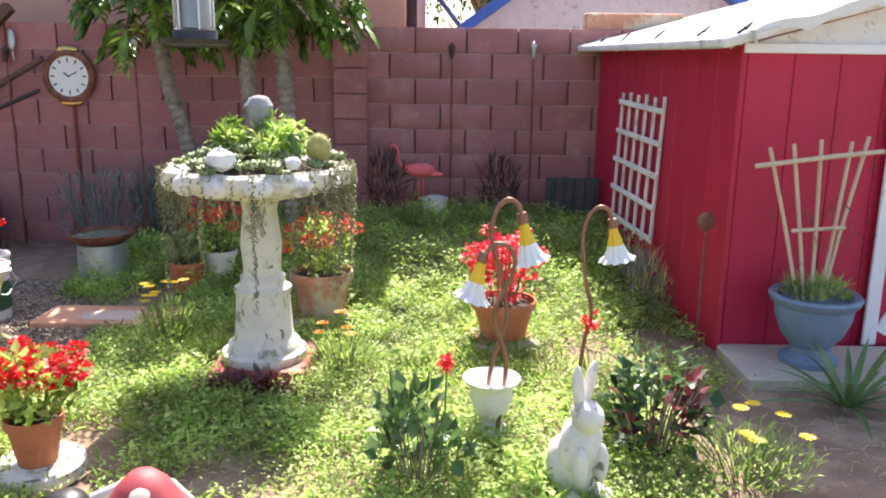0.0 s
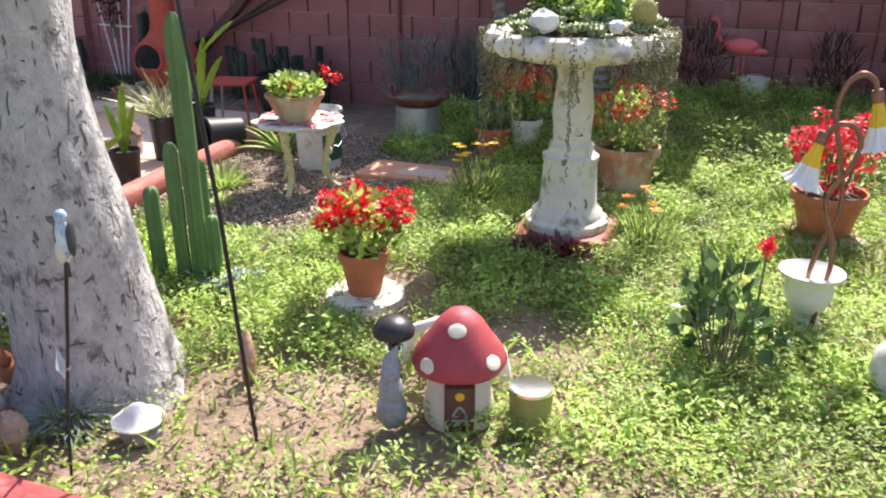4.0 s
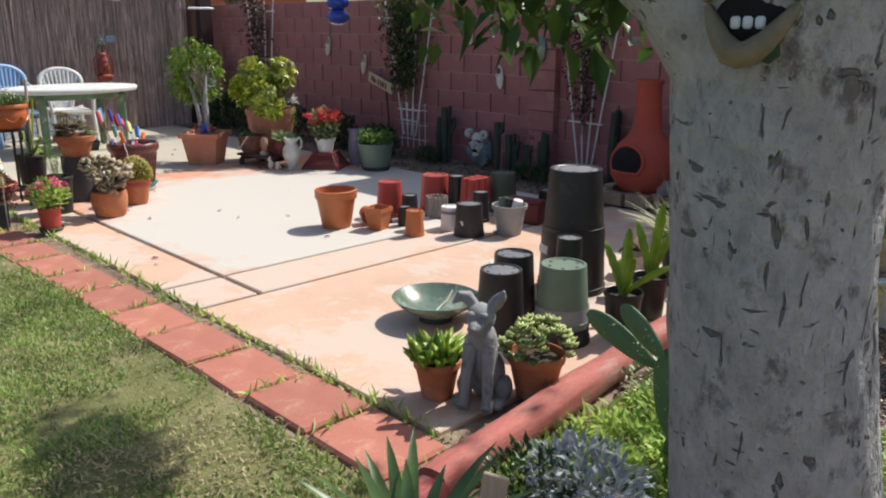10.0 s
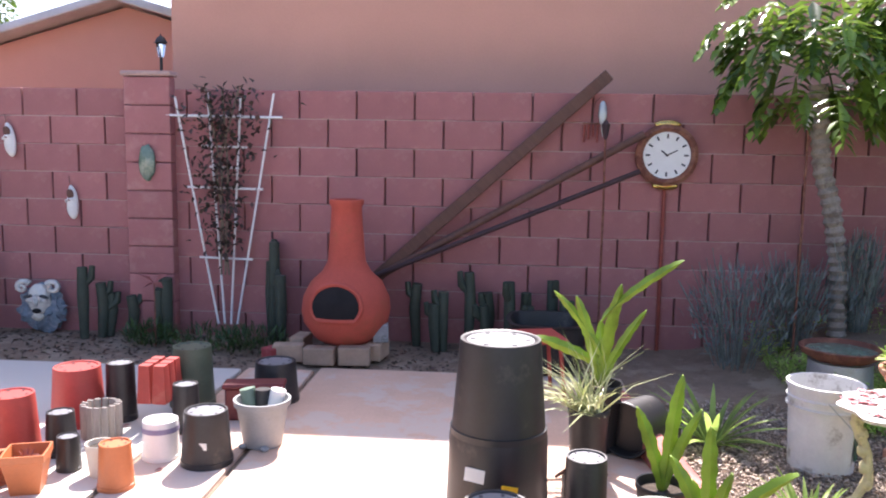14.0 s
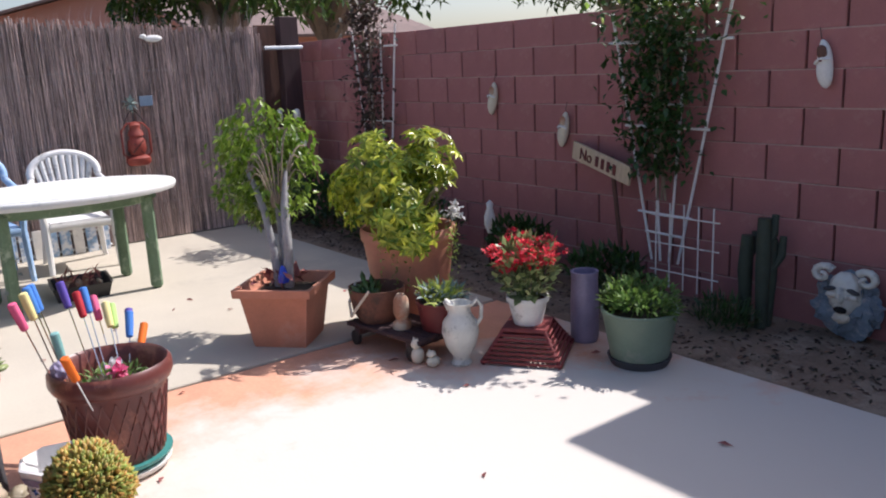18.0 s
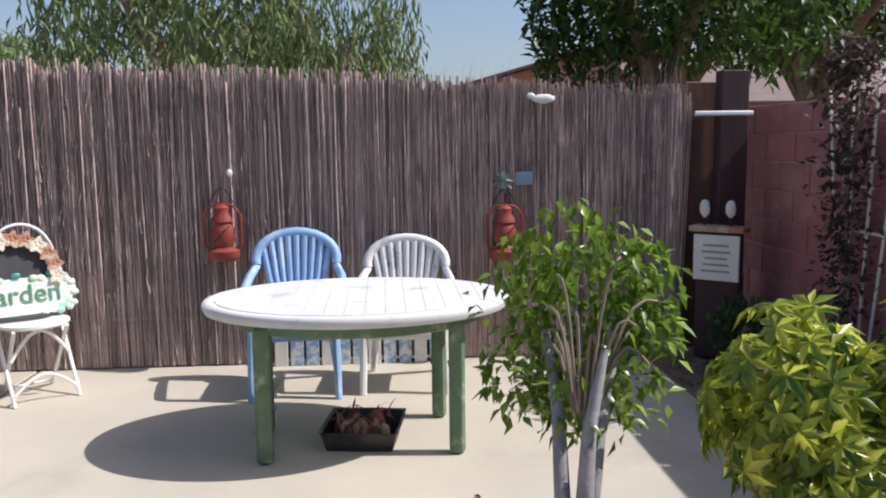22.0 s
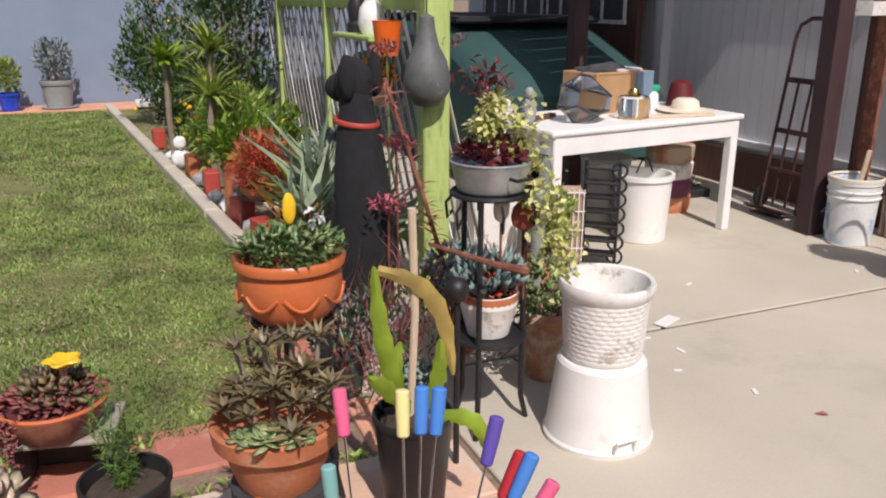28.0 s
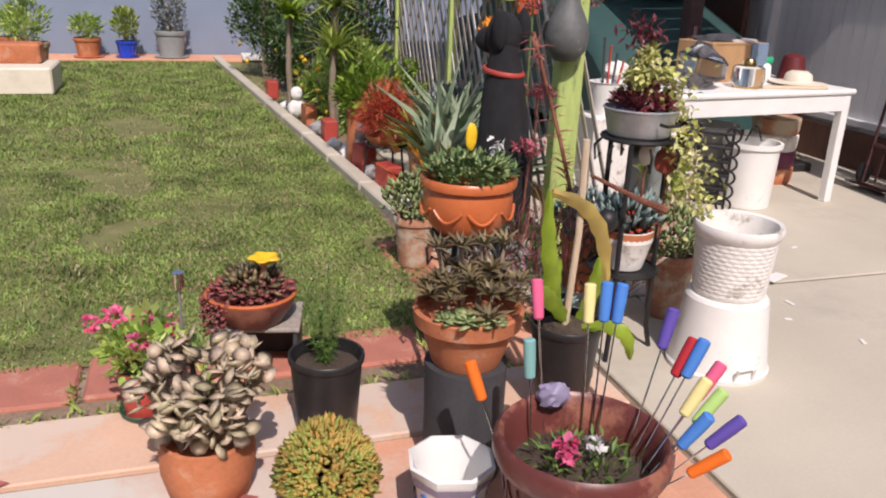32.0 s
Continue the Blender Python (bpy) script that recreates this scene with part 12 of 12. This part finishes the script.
t = thing("bucket", -11.51, 0.395, 0, 0, "big white tub under the work table", "tub", w=1.1, h=1.05)
part("tub", lathe([(0.15, 0), (0.155, 0.01), (0.17, 0.4), (0.185, 0.41), (0.185, 0.44), (0.165, 0.44), (0.15, 0.3), (0.0, 0.3)], 36), WHITE_PLASTIC, t)
part("handle", tube(arc((-0.06, 0, 0.44), (0.06, 0, 0.44), (0, 0, 0.1)), 0.006, 6), IRON, t)
t = thing("grey_tub", -11.5, -0.05, 0, 0, "grey plastic tub behind the white tub", "tub")
part("tub", lathe([(0.16, 0), (0.18, 0.48), (0.19, 0.5), (0.17, 0.5), (0.0, 0.3)], 30), GREY_PLASTIC, t)
for k, (m, lab) in enumerate(((TERRA, "terracotta"), (BURGUNDY, "plum"), (WHITE_DIRTY, "cream"), (TERRA_OLD, "clay"))):
    solid("stacked_pot", lathe([(0.17, 0), (0.18, 0.03), (0.185, 0.12), (0.17, 0.13), (0.0, 0.12)], 28), [m, PURPLE_PLASTIC, WHITE_DIRTY, TERRA_OLD][k], f"{lab} saucer pot in a stack beside the table", "pot", "stacked pots", at=pose(-12.2, -0.22, 0.13 * k))
sc_ = thing("scroll_rack", -10.93, 0.76, 0, -38, "black scrolled iron rack standing on the concrete", "rack")
for s in (-1, 1):
    part("upright", box(0.02, 0.06, 0.66, 0.1 * s, 0, 0, 0.003), IRON, sc_)
for k in range(7):
    z = 0.06 + 0.09 * k
    part("shelf", box(0.2, 0.1, 0.018, 0, 0, z, 0.003), IRON, sc_)
    part("loop", tube([(-0.1 - 0.045 * math.cos(a) + 0.0, 0.03, z + 0.045 * math.sin(a)) for a in np.linspace(0, 2 * math.pi, 15)], 0.008, 6), IRON, sc_)
bx = thing("wire_crate", -10.7, 0.68, 0, -25, "white wire crate beside the scroll rack", "crate")
for k in range(9):
    part("wire", tube([(-0.12 + 0.03 * k, 0.1, 0), (-0.12 + 0.03 * k, 0.1, 0.5)], 0.004, 5), WHITE_DIRTY, bx)
for k in range(5):
    part("wire", tube([(-0.13, 0.1, 0.02 + 0.115 * k), (0.13, 0.1, 0.02 + 0.115 * k)], 0.004, 5), WHITE_DIRTY, bx)
part("box", box(0.24, 0.16, 0.48, 0, 0, 0.005, 0.006), ADOBE, bx)
t = thing("flower_pot", -10.4, 1.02, 0, 0, "clay pot of bright yellow-green jade", "potted plant")
pot(t, 0.14, 0.22, TERRA_OLD)
grow("foliage", 520, 0.18, 0.17, 0.17, 0.42, 0.05, 0.5, L_YUCCA, t, clumps=10)
t = thing("flower_pot", -10.25, 1.45, 0, 0, "clay bowl leaning beside the stand", "pot")
pot(t, 0.13, 0.14, TERRA_OLD, 0.8, 0.15, 0.05)
for x, y, h in ((-10.42, 0.95, 0.75), (-10.3, 1.1, 0.62), (-10.35, 1.02, 0.5)):
    c = thing("column_cactus", x, y, 0, 0, "slim grey-green column cactus", "cactus")
    part("column", lathe([(0.03, 0), (0.038, h * 0.3), (0.036, h * 0.9), (0.02, h * 0.98), (0.0, h)], 18, ripple=0.1, lobes=7), L_SAGE, c)
solid("flower_pot", lathe([(0.1, 0), (0.11, 0.2), (0.09, 0.2), (0.0, 0.18)], 22), TERRA, "terracotta pot of the column cacti", "pot", at=pose(-10.36, 1.03, 0.0))
t = thing("bucket", -10.35, 0.35, 0.0, 0, "white pail of tools beside the green post", "bucket")
part("stand", box(0.3, 0.3, 0.66, 0, 0, 0, 0.01), WHITE_DIRTY, t)
part("pail", lathe([(0.1, 0.66), (0.12, 0.86), (0.128, 0.87), (0.11, 0.87), (0.0, 0.8)], 28), WHITE_PLASTIC, t)
for k in range(4):
    part("tool_handle", tube([(0.03 * k - 0.05, 0, 0.78), (0.05 * k - 0.08, 0.02, 1.0 + 0.05 * k)], 0.008, 6), [RED_PLASTIC, SLATE][k % 2], t)
tr = thing("seed_tray", -12.55, -0.55, 0, 0, "black tray of seedlings by the fence", "tray")
part("tray", box(0.5, 0.3, 0.07, 0, 0, 0, 0.01), BLACK_PLASTIC, tr)
grow("foliage", 220, 0.22, 0.12, 0.05, 0.1, 0.05, 0.4, L_DARK, tr)

# covered car and lean-to under the carport
car = thing("covered_car", -11.9, -3.1, 0, 0, "car under a dull teal cover with a black top", "car")
bm = bmesh.new()
prof = [(-2.0, 0.25), (-2.0, 0.95), (-1.2, 1.05), (-0.8, 1.38), (0.7, 1.42), (1.25, 1.24), (1.9, 0.98), (2.1, 0.82), (2.1, 0.25)]
rows_ = []
for x in (-0.85, -0.8, -0.7, 0.0, 0.7, 0.8, 0.85):
    k = 1 - 0.05 * (abs(x) > 0.75) - 0.06 * (abs(x) > 0.82)
    rows_.append([bm.verts.new((x, y * (1 - 0.02 * (abs(x) > 0.8)), z * k + 0.01 * noise.noise(Vector((x, y, z)) * 3))) for y, z in prof])
for a, b in zip(rows_, rows_[1:]):
    for i in range(len(prof) - 1):
        bm.faces.new((a[i], a[i + 1], b[i + 1], b[i]))
bm.faces.new(rows_[0])
bm.faces.new(rows_[-1][::-1])
bmesh.ops.recalc_face_normals(bm, faces=bm.faces[:])
part("cover", bm, TEAL, car, "dull teal fabric")
part("top_cover", box(1.5, 2.5, 0.06, 0, -0.1, 1.37, 0.02, seg=2), BLACK_CLOTH, car, "black top cloth")
for sx in (-1, 1):
    for y in (-1.3, 1.35):
        part("wheel", lathe([(0.22, -0.09), (0.3, -0.08), (0.3, 0.08), (0.22, 0.09), (0.0, 0.07)], 26), BLACK_PLASTIC, car, at=pose(0.72 * sx, y, 0.3, 0, 90, 0))
shedw = thing("lean_to_wall", -13.12, -3.75, 0, 0, "dark brown lean-to wall with white-framed windows", "wall", kind="structure")
part("panel", box(0.06, 3.5, 1.5, 0, 0, 0.4, 0.005), WOOD_BROWN, shedw)
for k in range(4):
    wy = 1.22 - 0.83 * k
    wn_ = part("window", box(0.02, 0.7, 0.5, 0.042, wy, 1.37, 0.003), SLATE, shedw)
    for s in (-0.35, -0.05, 0.35):
        part("muntin", box(0.02, 0.04, 0.5, 0.055, wy + s, 1.38, 0.002), WHITE_DIRTY, wn_)
    part("sill", box(0.03, 0.76, 0.04, 0.058, wy, 1.34, 0.002), WHITE_DIRTY, wn_)
aw = thing("slatted_blind", -11.9, -0.9, 0, 0, "sagging slatted shade panel hung between the carport posts", "shade")
for k in range(10):
    part("slat", box(0.9, 0.22, 0.012, 0, -1.15 + 0.235 * k, 0, 0.002, m=pose(0, 0, 2.22, -9, 8, 0)), ROOF_LINE, aw)
part("edge_rail", box(0.06, 2.5, 0.09, 0.46, -0.1, 0, 0.004, m=pose(0, 0, 2.18, -9, 0, 0)), WHITE_DIRTY, aw)
part("brace", tube([(0.46, 1.15, 2.12), (0.3, 0.35, 1.68)], 0.028, 8), WHITE_DIRTY, aw)
for x, y in ((-11.55, -0.6), (-11.4, -2.9)):
    p_ = thing("carport_post", x, y, 0, 0, "dark brown carport post", "post")
    part("post", box(0.12, 0.12, 2.75, 0, 0, 0, 0.008), WOOD_DARK, p_)
bm2 = thing("carport_beam", -11.7, -1.0, 2.7, 0, "dark brown carport beam", "beam")
part("beam", box(0.1, 5.5, 0.14, 0.2, 0, 0, 0.008), WOOD_DARK, bm2)
part("beam", box(0.1, 4.2, 0.14, -0.95, 0.2, 0, 0.008), WOOD_DARK, bm2)
# boards above the view, added to keep sun off the carport
roof_c = thing("carport_shade_roof", -11.6, -3.1, 2.84, 0, "flat dark boarded carport roof, unseen, added to shade the car", "roof", kind="structure")
for k in range(24):
    wide = -3.6 + 0.305 * k < 1.2
    part("roof_board", box(3.9 if wide else 1.1, 0.3, 0.03, 0 if wide else -1.4, -3.6 + 0.305 * k, 0, 0.004), WOOD_DARK, roof_c)
for k, (x, y, r) in enumerate(((-9.14, 0.55, 0.06), (-9.12, 0.18, 0.07), (-9.15, -0.1, 0.05), (-9.12, -0.8, 0.06), (-9.13, -1.5, 0.07), (-9.1, -1.8, 0.06), (-9.12, -2.5, 0.07), (-9.1, -3.8, 0.06), (-9.14, 0.68, 0.045))):
    solid("garden_rock", ball(r, r * 1.2, r, 0, 0, r * 0.6, 0.4, k * 1.7, 2, freq=1.6), ROCK_WHITE if k % 3 else STONE_GREY, "rough pale rock along the concrete kerb", "rock", "rocks along the kerb", at=pose(border(x, y), y, 0.0, 0, 0, 40 * k), smooth=False)
spiral = thing("wind_spiral", -3.10, 1.79, 1.47, 0, "cobalt blue twisted wind spiral hanging from a limb", "ornament")
for k in range(10):
    part("ring", ball(0.03, 0.03, 0.022, 0, 0, 0.025 + 0.036 * k, 0.1, k, 2), BLUE_GLAZE, spiral)
part("cord", tube([(0, 0, 0.36), (0, -0.01, 0.74)], 0.003, 5), IRON, spiral)


# ---- lawn and weeds, all of it small ----
def patchy(x, y, f, seed=0.0):
    return np.array([noise.noise(Vector((a * f, b * f, seed))) for a, b in zip(x, y)])


def turf(name, x0, x1, y0, y1, n, h, width, material, label, keep=None, lean=0.7, shape="blade", seed=0.0, rise=1.0, lift=-0.02):
    x, y = rng.uniform(x0, x1, n), rng.uniform(y0, y1, n)
    if keep is not None:
        ok = keep(x, y)
        x, y = x[ok], y[ok]
    n = len(x)
    gz = np.array([ground_z(a, b) for a, b in zip(x, y)]) if y1 > 4 else np.zeros(n)
    big = 0.5 + 0.9 * (patchy(x, y, 1.6, seed) + 0.5)
    w = rng.normal(0, lean, (n, 3))
    w[:, 2] = rise
    ln = h * rng.uniform(0.5, 1.15, n) * np.clip(big, 0.35, 1.5)
    me = leaves(name, np.stack([x, y, gz + lift * rng.uniform(0.0, 1.0, n)], 1), w, ln, width * rng.uniform(0.7, 1.3, n), material, shape)
    return solid(name, me, None, label, "grass", kind="stuff")


def lawn_keep(x, y):
    bare = patchy(x, y, 0.9, 5.0)
    return (bare + 0.6 * patchy(x, y, 3.5, 9.0) > -0.62 + 0.3 * rng.rand(len(x))) & ~((x > -2.9) & (y > 1.2)) & (x > -8.9 - 0.083 * np.minimum(0.0, y))


lw = "short mown green lawn with thin patches"
turf("lawn_grass", -8.9, -2.0, -1.5, 1.95, 140000, 0.035, 0.0065, L_GRASS, lw, lawn_keep, 0.9)
turf("lawn_grass", -8.9, -3.0, -8.2, -1.5, 100000, 0.045, 0.009, L_GRASS, lw, lawn_keep)
turf("lawn_grass", -3.0, 4.5, -4, 1.22, 30000, 0.055, 0.007, L_GRASS, lw, lawn_keep)
turf("dry_grass", -8.9, -1.5, -8.0, 1.95, 52000, 0.04, 0.006, L_DRY, "dry straw-coloured blades in the lawn", lambda x, y: (patchy(x, y, 1.9, 15.0) + 0.5 * patchy(x, y, 6.0, 3.0) < 0.18) & ~((x > -2.9) & (y > 1.2)), 1.2)
turf("dry_grass", -4.4, -2.95, 0.5, 2.0, 9000, 0.035, 0.007, L_DRY, "dry straw-coloured blades in the lawn", lambda x, y: ((x + 3.6) / 0.6) ** 2 + ((y - 1.4) / 0.6) ** 2 < 1.2 * rng.rand(len(x)), 2.2)
turf("paver_weeds", -9.0, -3.0, 1.94, 2.36, 5000, 0.06, 0.012, L_WEED, "weeds creeping between the pavers", lambda x, y: (np.abs(((x + 3.42 + 0.2275) / 0.455) % 1.0) < 0.07) | (np.abs(y - 2.335) < 0.025), 0.9)


def bed_keep(x, y):
    m = patchy(x, y, 0.8, 2.0) + 0.35 * patchy(x, y, 2.6, 8.0)
    mulch = ((x + 2.55) / 0.75) ** 2 + ((y - 4.35) / 1.0) ** 2 < 1
    sand = (((x + 1.2) / 0.5) ** 2 + ((y - 2.25) / 0.28) ** 2 < 1) & (rng.rand(len(x)) < 0.8)
    slabs = ((x > -2.29) & (x < -1.42) & (y > 4.63) & (y < 5.05)) | ((x > 1.58) & (y > 3.95) & (y < 4.55)) | ((x > 1.15) & (y > 2.5) & (y < 3.9) & (x < 2.9))
    corner = ((x < -1.9) & (y < 2.6)) | ((np.hypot(x + 0.765, y - 4.13) < 0.31)) | ((y < 2.25) & (rng.rand(len(x)) < 0.72))
    wallside = (y > 6.55)
    shed_ = (x > 1.6 - 0.121 * (y - 4.5)) & (y > 4.45)
    path_ = (x > 1.35 + 0.25 * (y - 3.4)) & (y > 3.2)
    return (m > -0.55 + 0.35 * rng.rand(len(x))) & ~mulch & ~sand & ~slabs & ~corner & ~shed_ & ~(wallside & (rng.rand(len(x)) < 0.6)) & ~(path_ & (rng.rand(len(x)) < 0.85))


wd = "bright green chickweed and clover covering the bed"
turf("bed_weeds", -2.4, 2.6, 1.5, 6.9, 185000, 0.028, 0.0115, L_WEED, wd, bed_keep, 1.0, "leaf", 0.0, 0.35, 0.075)
turf("bed_weeds", -2.4, 2.6, 1.5, 6.9, 30000, 0.10, 0.011, L_WEED, wd, bed_keep, 0.8, "leaf", 3.0)
cx, cy = rng.uniform(-2.3, 1.5, 420), rng.uniform(2.5, 6.85, 420)
ok = bed_keep(cx, cy) & ((patchy(cx, cy, 1.3, 21.0) > -0.05) | (cy > 4.8))
P, W, S = [], [], []
for a, b in zip(cx[ok], cy[ok]):
    tall = rng.uniform(0.07, 0.17) * (1.5 if b > 4.9 else 1.0)
    for k in range(70):
        u = rng.rand()
        q, r = rng.uniform(0, 6.28), 0.09 * math.sqrt(rng.rand())
        P.append((a + r * math.cos(q), b + r * math.sin(q), ground_z(a, b) + tall * u * (1 - 4 * r)))
        W.append((math.cos(q) + rng.normal(0, 0.5), math.sin(q) + rng.normal(0, 0.5), rng.uniform(0.0, 0.9)))
        S.append(rng.uniform(0.022, 0.05))
solid("bed_weeds", leaves("bed_weeds", P, W, S, np.array(S) * 0.42, L_WEED), None, "taller leafy weed clumps in the bed", "weeds", kind="stuff")
turf("bed_straw", -2.2, 2.4, 1.5, 5.5, 5000, 0.07, 0.006, L_DRY, "dry stems lying in the bed", None, 2.2)
turf("edge_weeds", -3.0, -2.2, 2.2, 3.6, 3500, 0.06, 0.02, L_WEED, "low weeds beside the log edging", None, 0.9, "leaf")
n = 26000
x, y = rng.uniform(-3.35, -1.75, n), rng.uniform(3.1, 5.75, n)
ok = (x > -3.06 - 0.115 * (y - 3.1)) & (((x + 2.6) / 0.9) ** 4 + ((y - 4.4) / 1.3) ** 4 < rng.uniform(0.5, 1.1, n))
x, y = x[ok], y[ok]
w = rng.normal(0, 1, (len(x), 3))
w[:, 2] *= 0.25
solid("bark_mulch", leaves("bark_mulch", np.stack([x, y, np.full(len(x), -0.008) + rng.uniform(0, 0.012, len(x))], 1), w, rng.uniform(0.012, 0.034, len(x)), rng.uniform(0.006, 0.014, len(x)), MULCH, "thick"), None, "brown bark chip mulch round the cast-iron table", "mulch", kind="stuff")
n = 2500
x, y = rng.uniform(-13, -3.4, n), rng.uniform(6.1, 6.9, n)
solid("strip_litter", leaves("strip_litter", np.stack([x, y, np.full(n, -0.015)], 1), rng.normal(0, 1, (n, 3)) * [1, 1, 0.3], 0.04, 0.016, L_VINE), None, "dry leaf litter in the planting strip", "leaf litter", kind="stuff")
n = 900
x, y = rng.uniform(-2.7, 0.3, n), rng.uniform(1.4, 2.6, n)
solid("soil_clods", leaves("soil_clods", np.stack([x, y, np.full(n, -0.02)], 1), rng.normal(0, 1, (n, 3)), rng.uniform(0.01, 0.035, n), 0.02, SOIL, "thick"), None, "small clods and pebbles on the bare soil", "soil", kind="stuff")
